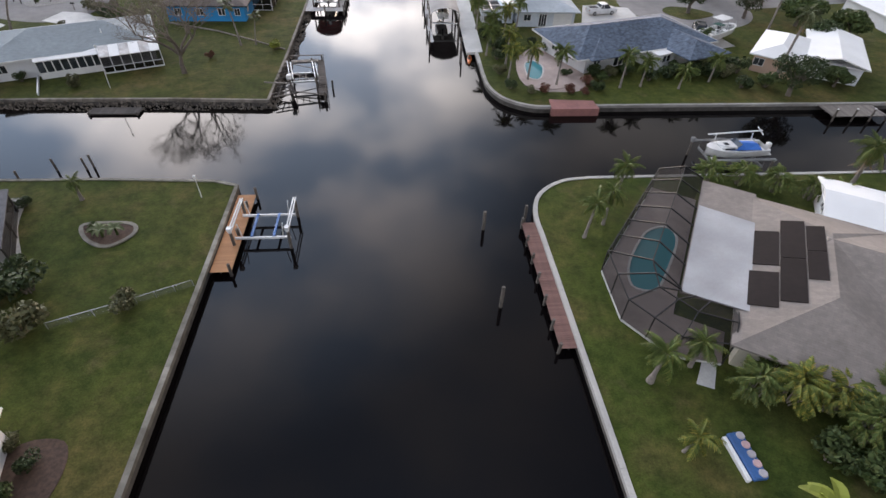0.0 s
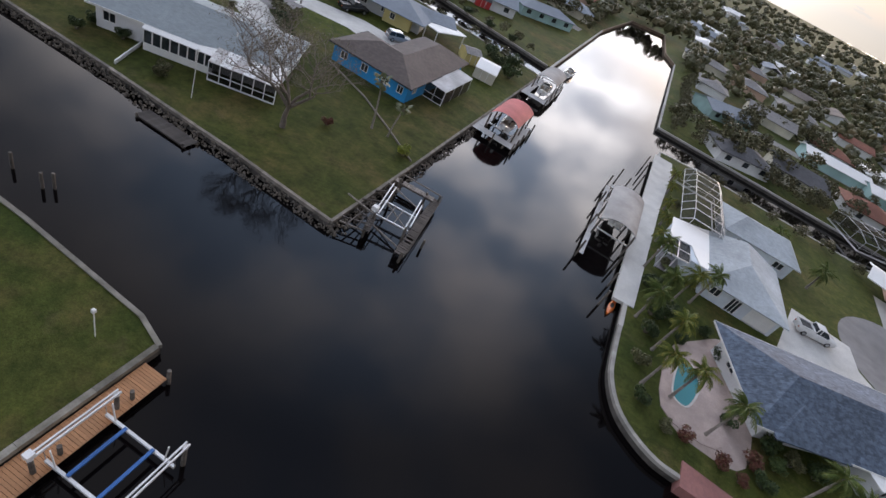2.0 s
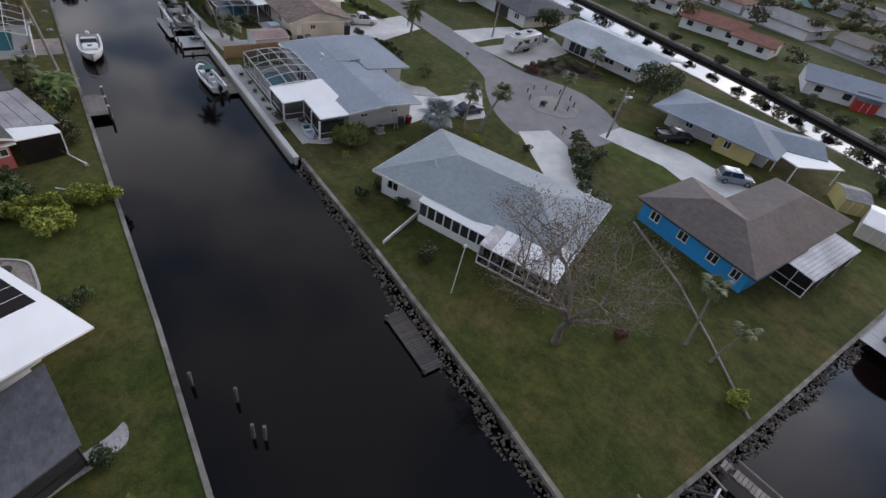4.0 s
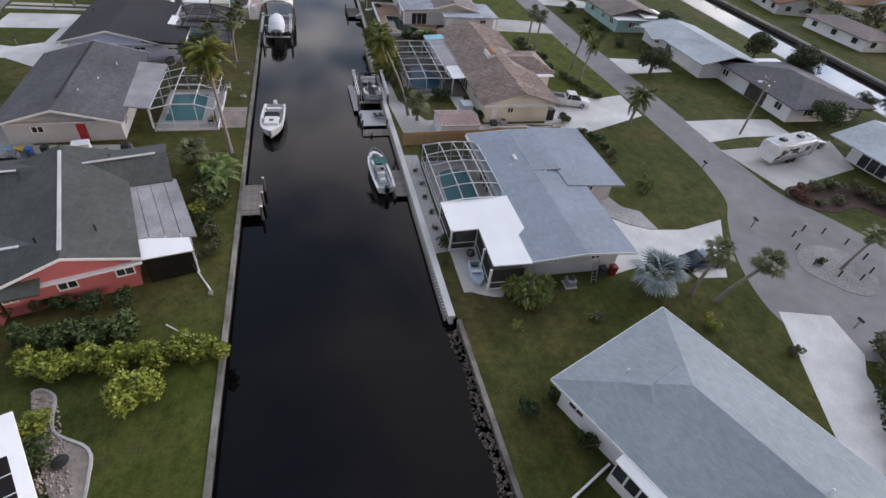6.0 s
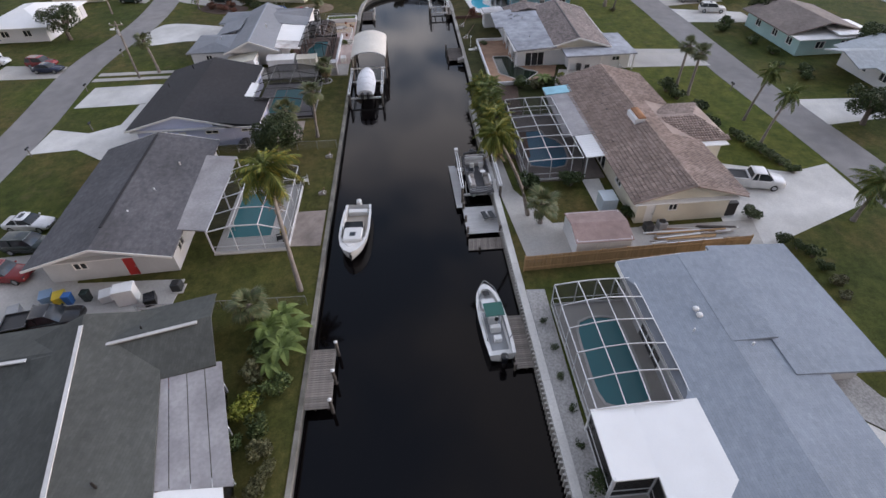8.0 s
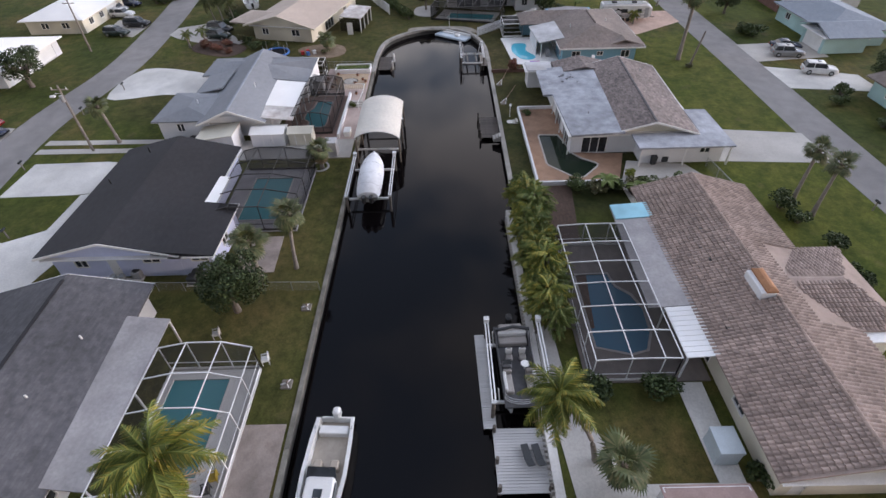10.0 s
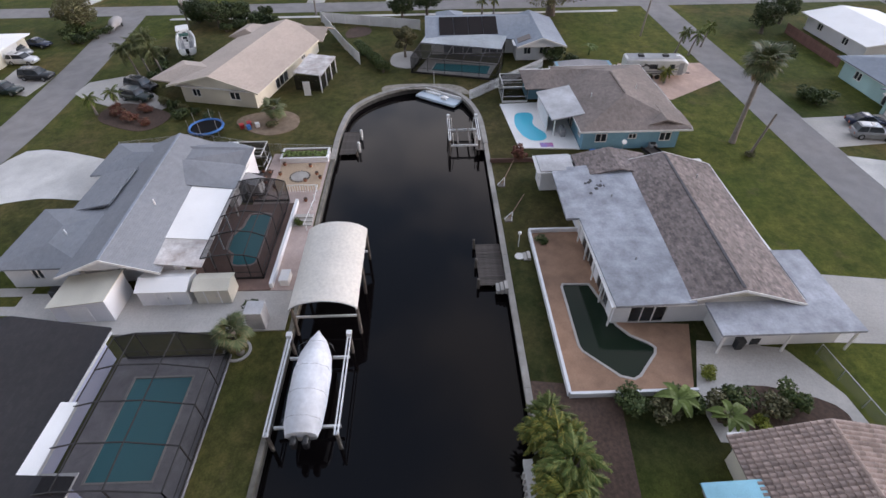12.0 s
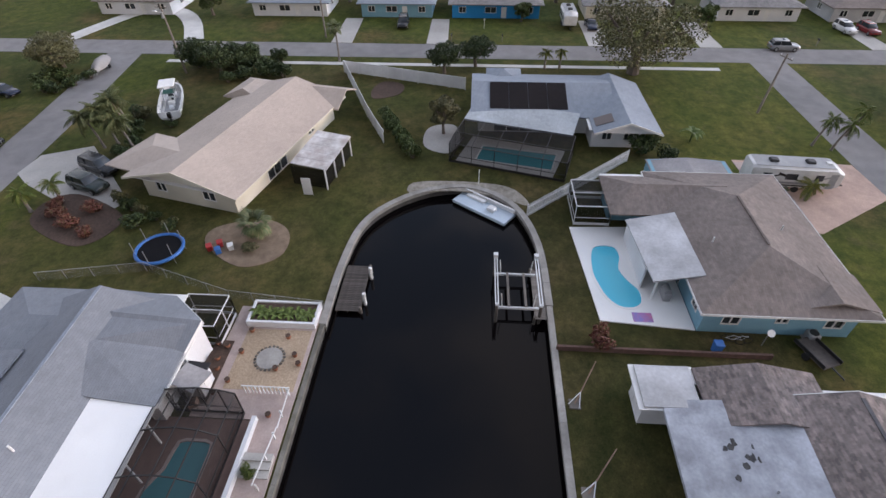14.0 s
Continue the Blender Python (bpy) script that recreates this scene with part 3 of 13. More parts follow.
# ---- ground, water, streets ----
WATER = -0.9
BULB = smooth_line([(-163, 45.6), (-170.5, 45.7), (-176.3, 46.6), (-180.3, 49.4), (-182.9, 53.6), (-183.1, 58.0), (-180.0, 62.0), (-174.0, 64.0), (-166, 64.3)], 5)
EAST_CORNER = smooth_line([(13.1, 35.0), (13.1, 38.0), (13.8, 40.7), (15.3, 42.6), (17.6, 43.9), (20.5, 44.3)], 4)
NE_CORNER = smooth_line([(25, 61.1), (20, 60.9), (17.2, 61.3), (14.2, 63.4), (12.7, 66.8), (12.4, 70.5), (12.4, 75)], 4)
SHORE = ([(-17, -2500), (-17, 44.1), (-19.5, 45.0), (-31, 45.7), (-45, 45.9), (-100, 45.7), (-145, 45.7)] + BULB +
         [(-150, 64.2), (-126, 64.0), (-125.5, 63.3), (-63.2, 63.3), (-62.6, 63.9), (-46, 64.1), (-30, 64.0), (-17.1, 63.4), (-17.0, 139.5), (-60, 143), (-135, 148), (-330, 158),
          (-332, 165), (-330, 172), (-135, 162), (-60, 157), (-17.2, 149.5), (-17.4, 226), (-13, 284), (2.5, 294), (6, 250), (10.5, 238), (10.8, 152), (30, 152.5), (230, 154),
          (230, 141), (57, 138.2), (22, 138.2), (12.4, 136)] + NE_CORNER[::-1] + [(170, 61.1), (170, 44.3)] + EAST_CORNER[::-1] + [(13.4, -2500)])


def ground_sheet():
    outer = SHORE + [(2500, -2500), (3500, 1500), (2500, 4200), (0, 4500), (-2500, 4200), (-3500, 1500), (-2500, -2500)]
    tris = tessellate_polygon([[Vector((x, y, 0)) for x, y in outer]])
    mb = MB()
    mb.add([(x, y, 0.0) for x, y in outer], [tuple(f) for f in tris])
    return setting("ground", mb, LAWN, "patchy green and straw-brown lawn grass, flat", "ground")


ground_sheet()
setting("water", MB().box(-4000, -4000, -6, 4000, 4500, WATER), CANAL, "dark still canal water mirroring the sky", "water")


def surface(name, pts, material, label, category, z=0.02, kind="structure", deep=0.15):
    ob = part(name, MB().prism(pts, z - deep, z), material)
    return tagged(ob, label, category, "", kind)


def road(name, line, w, z=0.02, material=None, label="weathered grey asphalt street without kerbs", category="road"):
    ob = part(name, band(MB(), line, w, z - 0.1, z), material or ASPHALT)
    return tagged(ob, label, category, "", "structure")


# streets
road("road_north", [(-221, 104.6), (-190, 104.4), (-160, 104.2), (-130, 103.6), (-110, 104.2), (-98, 104.4), (-86, 104.3), (-76, 104.8)], 5.8)
surface("road_end_north", smooth_line([(-86, 101.35), (-83.2, 101.2), (-76.2, 99.7), (-72.3, 97.1), (-66.8, 94.0), (-61.6, 92.4), (-58.0, 92.4), (-54.5, 94.6), (-52.8, 98.5), (-52.4, 103.0), (-53.2, 107.0), (-55.3, 109.3), (-59.0, 111.2), (-64.0, 112.4), (-67.3, 112.2), (-72.0, 110.2), (-76.4, 107.9), (-82, 107.2), (-86, 107.2)], 4), ASPHALT, "round asphalt turning place at the street's end", "road", 0.026)
road("road_south", smooth_line([(-222, -3.2), (-205, -0.8), (-190, 1.2), (-168, 3.0), (-146, 1.2), (-120, 3.8), (-85, 4.2), (-40, 4)], 5), 6.0)
road("road_west", [(-224, -90), (-224, 15), (-224, 90), (-224, 260)], 6.4, 0.03)
road("sidewalk_west", [(-217.9, 6), (-217.9, 96)], 1.1, 0.03, CONCW, "narrow pale concrete sidewalk", "pavement")
surface("road_end_east", arc(57, 103, 13.0, 0, 360, 36)[:-1], ASPHALT, "round asphalt turning place by the gable houses", "road", 0.026)
road("road_east", [(66, 104), (110, 112), (200, 118)], 6.5)
for k, yy in enumerate((206, 300, 410)):
    road("road_far", [(-620, yy + 6), (-200, yy + 2), (-22, yy)], 6.0)
    road("road_far", [(16, yy - 4), (150, yy), (620, yy + 8)], 6.0)
road("road_south_far", [(-222, -95), (0, -95), (300, -90)], 6.0)


def rounded(pts, n=5):
    return smooth_line(pts, n, True)


# driveways and paved yards
surface("driveway", [(-59.4, 92.9), (-58.2, 97.6), (-53.9, 97.0), (-52.1, 95.3), (-48.3, 94.3), (-45.2, 92.5), (-43.8, 90.6), (-46.6, 87.6), (-48.1, 88.1), (-53.5, 90.4)], CONCW, "pale concrete driveway fanning out to the turning place", "driveway", 0.034)
surface("driveway", [(-54.6, 104.0), (-55.3, 109.5), (-46.2, 113.5), (-33.0, 114.0), (-34, 104.5), (-45.2, 106.6)], CONCW, "wide pale concrete driveway beside a blue house", "driveway", 0.034)
surface("driveway", [(-75.2, 82.6), (-72.9, 85.0), (-71.8, 87.2), (-71.4, 91.0), (-72.6, 96.4), (-70.4, 95.0), (-67.5, 92.9), (-64.1, 90.9), (-64.4, 87.9), (-67.3, 87.0), (-67.0, 84.3), (-65.9, 79.6), (-75.2, 80.9)], CONCW, "curved pale concrete driveway in front of a grey house", "driveway", 0.034)
surface("pebble_strip", [(-78.5, 85.1), (-76.0, 85.9), (-75.0, 87.6), (-71.8, 88.0), (-71.9, 87.2), (-73.0, 85.1), (-75.3, 82.7), (-77.2, 82.9)], STONES, "grey pebble strip curving beside the drive", "gravel bed", 0.056)
surface("driveway", [(-107, 86.5), (-92.2, 84.0), (-91.5, 86.5), (-97.4, 100.8), (-104.5, 101.0), (-103.3, 96)], CONCW, "broad pale concrete driveway of a tiled house", "driveway", 0.034)
surface("driveway", [(-142, 88.5), (-134, 88.5), (-133, 101.4), (-140, 101.4)], CONC, "concrete driveway with a dark oil stain", "driveway", 0.034)
surface("driveway", [(-190.5, 88), (-177.5, 88.5), (-177, 92), (-183.3, 101.8), (-190, 101.4)], mat("salmon_pavers", (0.58, 0.41, 0.33), (0.50, 0.35, 0.285), 1.2, 0.9, bump=0.4, fine=8), "salmon-coloured paver driveway with a parked camper", "driveway", 0.034)
surface("driveway", [(-120.2, 106.9), (-119.5, 116), (-114.0, 116.5), (-113.0, 106.9)], CONCW, "double strip of pale concrete driveway", "driveway", 0.034)
surface("driveway", [(-95.4, 106.9), (-95.7, 115.0), (-95.4, 122.0), (-90.4, 122.0), (-90.3, 113.0), (-89.2, 106.9)], CONCW, "pale concrete driveway by a white house", "driveway", 0.034)
surface("driveway", [(-87.0, 106.9), (-88.4, 127), (-81, 124), (-77.2, 109.0)], CONC, "concrete driveway under a parked camper", "driveway", 0.034)
surface("driveway", [(-170.6, 106.9), (-171.2, 119), (-164.2, 119), (-163.0, 106.9)], CONC, "concrete driveway with two parked cars", "driveway", 0.034)
surface("driveway", [(-161.0, 106.9), (-157, 119), (-151.0, 119), (-153.0, 106.9)], CONCW, "pale concrete driveway with a white car", "driveway", 0.034)
# south side driveways
surface("driveway", [(-130.2, 6.6), (-137.2, 6.6), (-137.4, 15.6), (-136.4, 20.5), (-131.4, 20.5), (-130.4, 15.2)], CONCW, "pale concrete driveway beside a black roof", "driveway", 0.034)
surface("driveway", [(-117.4, 6.9), (-123.8, 6.9), (-122.2, 12.2), (-124.1, 15.6), (-130.35, 15.8), (-131.3, 20.4), (-123.1, 20.4), (-114.7, 18.2), (-115.1, 16.6), (-118.0, 12.6)], CONCW, "broken-edged pale concrete driveway of a dark-roofed house", "driveway", 0.036)
surface("sand_strip", rounded([(-183.9, 50.9), (-184.4, 55.5), (-184.0, 60.0), (-183.0, 62.2), (-180.6, 63.6), (-180.3, 62.9), (-181.7, 60.2), (-182.6, 55.3), (-181.8, 50.8)], 3), mat("pale_sand", (0.36, 0.33, 0.29), (0.20, 0.18, 0.14), 1.6, 0.95, bump=0.5, fine=9), "strip of pale sand behind the canal head", "sand", 0.03)
surface("driveway", [(-143.0, 5), (-142.6, 22), (-141.6, 22), (-141.8, 5)], CONC, "narrow concrete wheel track", "driveway", 0.034)
surface("driveway", [(-140.8, 5), (-140.4, 22), (-139.4, 22), (-139.6, 5)], CONC, "narrow concrete wheel track", "driveway", 0.034)
surface("driveway", rounded([(-155.6, 6.3), (-156.5, 14.5), (-156.2, 21), (-161.5, 22), (-164.4, 18.0), (-166.8, 7.2)], 4), CONCW, "wide pale concrete driveway of a grey house", "driveway", 0.034)
surface("driveway", [(-187.5, 4.8), (-190.0, 10.0), (-178.8, 20.5), (-175.4, 18.4), (-181.5, 7.0), (-183.5, 4.6)], CONC, "concrete driveway with two dark parked cars", "driveway", 0.034)
surface("driveway", [(-97, 6.6), (-98, 22), (-93.2, 24), (-91.5, 31), (-88.8, 31), (-88.6, 6.8)], CONC, "concrete driveway with several parked cars", "driveway", 0.034)
surface("driveway", [(-80, 7), (-80.5, 20), (-70, 20), (-71, 7)], CONC, "concrete driveway by an olive-roofed house", "driveway", 0.034)
surface("driveway", [(-146.8, -2.0), (-148.5, -13), (-142.5, -13), (-142.0, -1.5)], CONC, "concrete driveway with a red and a dark car", "driveway", 0.034)
surface("driveway", [(-183.0, -2.2), (-185.5, -9), (-194, -10), (-190, -2)], CONC, "concrete driveway with dark cars", "driveway", 0.034)
road("driveway", smooth_line([(-227.6, -17.5), (-235.0, -15.4), (-242.1, -12.8), (-245.6, -8.6), (-243.6, -3.4), (-237.3, 1.6), (-227.6, 6.2)], 5), 3.4, 0.036, CONCW, "curved pale concrete drive round a grass plot", "driveway")
for yy in (48.6, 77.0, 96.0, 124.5, 31.5):
    surface("driveway", [(-227.4, yy), (-241, yy), (-241, yy + 3.4), (-227.4, yy + 3.8)], CONC, "straight concrete driveway off the cross street", "driveway", 0.036)
# east side
surface("driveway", [(32.5, 90.0), (36.5, 103.0), (45.2, 101.8), (45.2, 96.5), (51.0, 88.6), (47.5, 86.0), (41, 91)], CONCW, "pale concrete drive shared by gable houses", "driveway", 0.034)
surface("driveway", [(50.5, 90.5), (55.5, 91), (57, 82), (51, 80)], CONC, "concrete driveway with a boat on a trailer", "driveway", 0.034)
surface("driveway", [(54.5, 115.5), (58.5, 115.2), (62, 126), (56, 127)], CONC, "concrete carport drive", "driveway", 0.034)


# ---- house building ----
def gable(mb, cx, cy, L, W, rot, ze, zr, th=0.16):
    for s in (-1, 1):
        pts = [(-L / 2, s * W / 2, ze), (L / 2, s * W / 2, ze), (L / 2, 0, zr), (-L / 2, 0, zr)]
        mb.slab([(*rot2(x, y, cx, cy, rot), z) for x, y, z in pts][:: 1 if s < 0 else -1], th)


def hip(mb, cx, cy, L, W, rot, ze, zr, h0=1.0, h1=1.0, th=0.16):
    """Hips at both ends; h0 and h1 are the hips' runs in half-widths (0 is a gable)."""
    a, b = -L / 2 + h0 * W / 2, L / 2 - h1 * W / 2
    faces = [[(-L / 2, -W / 2, ze), (L / 2, -W / 2, ze), (b, 0, zr), (a, 0, zr)], [(L / 2, W / 2, ze), (-L / 2, W / 2, ze), (a, 0, zr), (b, 0, zr)]]
    if h0:
        faces.append([(-L / 2, W / 2, ze), (-L / 2, -W / 2, ze), (a, 0, zr)])
    if h1:
        faces.append([(L / 2, -W / 2, ze), (L / 2, W / 2, ze), (b, 0, zr)])
    for f in faces:
        mb.slab([(*rot2(x, y, cx, cy, rot), z) for x, y, z in f], th)


def flat(mb, cx, cy, L, W, rot, ze, zr, th=0.18):
    """A plate that slopes from ze at -y to zr at +y."""
    mb.slab([(*rot2(x, y, cx, cy, rot), z) for x, y, z in ((-L / 2, -W / 2, ze), (L / 2, -W / 2, ze), (L / 2, W / 2, zr), (-L / 2, W / 2, zr))], th)



def side_frame(cx, cy, L, W, rot, side):
    """Takes (u along the wall from its middle, d out from it, z) to the world."""
    def go(u, d, z):
        if side == "s":
            p = (u, -W / 2 - d)
        elif side == "n":
            p = (-u, W / 2 + d)
        elif side == "e":
            p = (L / 2 + d, u)
        else:
            p = (-L / 2 - d, -u)
        return (*rot2(*p, cx, cy, rot), z)
    return go


def ubox(mb, go, u0, u1, d0, d1, z0, z1):
    vs = [go(u, d, z) for z in (z0, z1) for u, d in ((u0, d0), (u1, d0), (u1, d1), (u0, d1))]
    return mb.add(vs, [(0, 3, 2, 1), (4, 5, 6, 7), (0, 1, 5, 4), (1, 2, 6, 5), (2, 3, 7, 6), (3, 0, 4, 7)])


def grid(mb, go, us, zs, solid, d0, d1):
    """A plate in one piece, cut at us and zs, with the cells left out where solid(u, z) is false."""
    nu, nz = len(us) - 1, len(zs) - 1
    keep = [[solid((us[i] + us[i + 1]) / 2, (zs[j] + zs[j + 1]) / 2) for j in range(nz)] for i in range(nu)]
    ok = lambda i, j: 0 <= i < nu and 0 <= j < nz and keep[i][j]
    ids, vs, fs = {}, [], []

    def at(i, j, k):
        if (i, j, k) not in ids:
            ids[i, j, k] = len(vs)
            vs.append(go(us[i], (d0, d1)[k], zs[j]))
        return ids[i, j, k]

    for i in range(nu):
        for j in range(nz):
            if not keep[i][j]:
                continue
            for k in (0, 1):
                fs.append((at(i, j, k), at(i + 1, j, k), at(i + 1, j + 1, k), at(i, j + 1, k)))
            for di, dj, a, b in ((-1, 0, (0, 0), (0, 1)), (1, 0, (1, 0), (1, 1)), (0, -1, (0, 0), (1, 0)), (0, 1, (0, 1), (1, 1))):
                if not ok(i + di, j + dj):
                    p, q = (i + a[0], j + a[1]), (i + b[0], j + b[1])
                    fs.append((at(*p, 0), at(*q, 0), at(*q, 1), at(*p, 1)))
    return mb.add(vs, fs)


def walls(root, cx, cy, L, W, rot, h, ops, material, th=0.2):
    """Four walls with openings cut through, and the windows and doors that stand in them."""
    for side in "snew":
        length = (L if side in "sn" else W) - (0 if side in "sn" else 2 * th)
        go = side_frame(cx, cy, L, W, rot, side)
        mb = MB()
        holes = [(o[1] - o[2] / 2, o[1] + o[2] / 2, o[3], o[3] + o[4]) for o in ops.get(side, ())]
        us = sorted({-length / 2, length / 2, *(q for o in holes for q in o[:2])})
        zs = sorted({-0.2, h, *(q for o in holes for q in o[2:])})
        grid(mb, go, us, zs, lambda u, z: not any(o[0] < u < o[1] and o[2] < z < o[3] for o in holes), -th, 0)
        part("wall", mb, material, root)
        for kind, uc, w, z0, oh in ops.get(side, ()):
            opening(root, go, kind, uc, w, z0, oh)


def opening(root, go, kind, uc, w, z0, oh):
    fr = MB()
    a, b, c, d, t = uc - w / 2, uc + w / 2, z0, z0 + oh, 0.07
    if kind == "win":
        grid(fr, go, [a, a + t, uc - 0.03, uc + 0.03, b - t, b], [c, c + t, d - t, d], lambda u, z: not (c + t < z < d - t and (a + t < u < uc - 0.03 or uc + 0.03 < u < b - t)), -0.12, 0.03)
        ob = part("window", fr, WHITE, root)
        part("pane", ubox(MB(), go, a + t, b - t, -0.10, -0.08, c + t, d - t), GLASS, ob)
    elif kind == "slider":
        xs = [a + (w - t) * k / 3 for k in range(4)]
        grid(fr, go, sorted(q for x in xs for q in (x, x + t)), [c, d - t, d], lambda u, z: z > d - t or any(x < u < x + t for x in xs), -0.12, 0.02)
        ob = part("sliding_door", fr, WHITE, root)
        part("pane", ubox(MB(), go, a + t, b - t, -0.10, -0.08, c, d - t), GLASS, ob)
    elif kind == "garage":
        gd = part("garage_door", ubox(fr, go, a, b, -0.16, -0.12, c, d), WHITE, root)
        for k in range(4):
            part("panel", ubox(MB(), go, a + 0.02, b - 0.02, -0.12, -0.09, c + oh * k / 4 + 0.01, c + oh * (k + 1) / 4 - 0.02), WHITE, gd)
    else:
        ubox(fr, go, a, b, -0.12, -0.04, c, d)
        ob = part("door", fr, WHITE if kind == "door" else WOODD if kind == "brown" else REDP, root)
        part("handle", ubox(MB(), go, b - 0.16, b - 0.1, -0.04, 0.03, 0.95, 1.05), ALU, ob)


def gable_wall(root, cx, cy, L, W, rot, z0, zr, end, material, inset=0.0):
    """The triangle of wall under a gable."""
    x = (L / 2 - inset) * end
    p = [(-W / 2, z0), (W / 2, z0), (0, zr)]
    mb = MB()
    ring = lambda xx: [(*rot2(xx, y, cx, cy, rot), z) for y, z in p]
    mb.loft([ring(x - 0.1), ring(x + 0.1)])
    part("gable_wall", mb, material, root)


def fascia(root, cx, cy, L, W, rot, z, material, sides="snew", h=0.2):
    for s in sides:
        go = side_frame(cx, cy, L, W, rot, s)
        n = (L if s in "sn" else W) / 2
        part("fascia", ubox(MB(), go, -n, n, 0.002, 0.045, z - h, z + 0.015), material, root)


def vents(root, spots, material=None):
    for x, y, z in spots:
        part("roof_vent", MB().tube([(x, y, z - 0.3), (x, y, z + 0.35)], 0.07, 8), material or WHITEALU, root)


def rake(root, cx, cy, L, W, rot, ze, zr, ends=(-1, 1), material=None):
    """Boards along the sloping edges of a gable."""
    for e in ends:
        for s in (-1, 1):
            mb = MB()
            p, q = (*rot2(e * (L / 2 + 0.02), s * W / 2, cx, cy, rot), ze - 0.08), (*rot2(e * (L / 2 + 0.02), 0, cx, cy, rot), zr - 0.08)
            part("rake_board", mb.beam(p, q, 0.05, 0.22), material or WHITE, root)


def slab_under(root, cx, cy, L, W, rot, z=0.12):
    mb = MB()
    go = side_frame(cx, cy, L, W, rot, "s")
    ubox(mb, go, -L / 2, L / 2, -W, 0, -0.2, z)
    part("floor_slab", mb, CONC, root)


def ceiling_under(root, cx, cy, L, W, rot, z):
    mb = MB()
    go = side_frame(cx, cy, L, W, rot, "s")
    ubox(mb, go, -L / 2, L / 2, -W, 0, z - 0.1, z)
    part("soffit", mb, WHITE, root)


def body(root, cx, cy, L, W, rot, material, ops, h=2.55, soffit=0.6):
    slab_under(root, cx, cy, L - 0.1, W - 0.1, rot)
    walls(root, cx, cy, L, W, rot, h, ops, material)
    ceiling_under(root, cx, cy, L + 2 * soffit - 0.1, W + 2 * soffit - 0.1, rot, h + 0.04)


def w_(u, w=1.5, z=0.95, h=1.15):
    return ("win", u, w, z, h)


class Slopes(MB):
    """Makes each slope of a roof a part of its own."""

    def on(self, root, material):
        self.root, self.material = root, material
        return self

    def slab(self, pts, th):
        part("roof_slope", MB().slab(pts, th), self.material, self.root)


def roof_of(root, material, *pieces):
    for fn, *a in pieces:
        mb = Slopes().on(root, material)
        fn(mb, *a)


ZE = 2.72

# ---- the corner house with the long sunroom (blue-grey hip roof) ----
N0 = thing("house", "white bungalow with blue-grey hip roof and long glazed sunroom", "house", -46.9, 78.3)
R0 = 23.0
body(N0, -46.9, 78.0, 20.0, 11.4, R0, WHITEW, {"w": [w_(-3), w_(2.5)], "s": [w_(-8.6, 1.4)], "n": [w_(-7), w_(-2), ("garage", 5, 4.8, 0.02, 2.2)], "e": [w_(-2), w_(3)]})
roof_of(N0, S_N0, (hip, -46.9, 78.0, 21.5, 12.8, R0, ZE, 4.55, 0.95, 0.95), (hip, -51.9, 73.6, 6.2, 7.0, R0 + 90, ZE, 4.1, 0.9, 0.0))
fascia(N0, -46.9, 78.0, 21.5, 12.8, R0, ZE, WHITE)
vents(N0, [(-43.6, 80.0, 4.5), (-53.5, 73.0, 3.5), (-42, 77, 3.9)])
# sunroom along the south side: glazed half, then an open half
SUNX = lambda x, y: rot2(x, y, -46.9, 78.0, R0)
mbs = MB()
mbs.slab([(*SUNX(-4.5, -7.1), 2.50), (*SUNX(3.2, -7.3), 2.50), (*SUNX(3.2, -4.6), 3.20), (*SUNX(-4.5, -4.6), 3.20)], 0.1)
part("sunroom_roof", mbs, WHITEROOF, N0)
for k in range(6):
    x0 = 3.2 + k * 1.27
    mbs = MB()
    mbs.slab([(*SUNX(x0, -8.5), 2.40), (*SUNX(x0 + 1.24, -8.5), 2.40), (*SUNX(x0 + 1.24, -4.5), 3.16), (*SUNX(x0, -4.5), 3.16)], 0.09)
    part("roof_panel", mbs, DIRTYWHITE if k in (0, 2, 4) else WHITEROOF, N0)
for k in range(8):
    x0 = -4.4 + k * 0.95
    go = side_frame(*SUNX(x0 + 0.475, -6.2), 0.95, 1.5, R0, "s")
    fr = MB()
    for q in ((-0.475, -0.41, 0.8, 2.45), (0.41, 0.475, 0.8, 2.45), (-0.41, 0.41, 2.3, 2.45), (-0.475, 0.475, 0.0, 0.85)):
        ubox(fr, go, q[0], q[1], -0.1, 0.02, q[2], q[3])
    ob = part("window", fr, WHITE, N0)
    part("pane", ubox(MB(), go, -0.41, 0.41, -0.07, -0.05, 0.85, 2.3), GLASS, ob)
go = side_frame(*SUNX(7.0, -6.3), 7.6, 4.0, R0, "s")
for q in range(7):
    part("post", ubox(MB(), go, -3.8 + q * 1.26 - 0.05, -3.8 + q * 1.26 + 0.05, -0.08, 0.0, 0, 2.3), WHITEALU, N0)
part("rail", ubox(MB(), go, -3.8, 3.8, -0.09, 0.01, 0, 0.18), WHITEALU, N0)
part("rail", ubox(MB(), go, -3.8, 3.8, -0.09, 0.01, 0.9, 0.98), WHITEALU, N0)
part("porch_screen", ubox(MB(), go, -3.8, 3.8, -0.05, -0.045, 0.18, 2.3), SCREEND, N0)

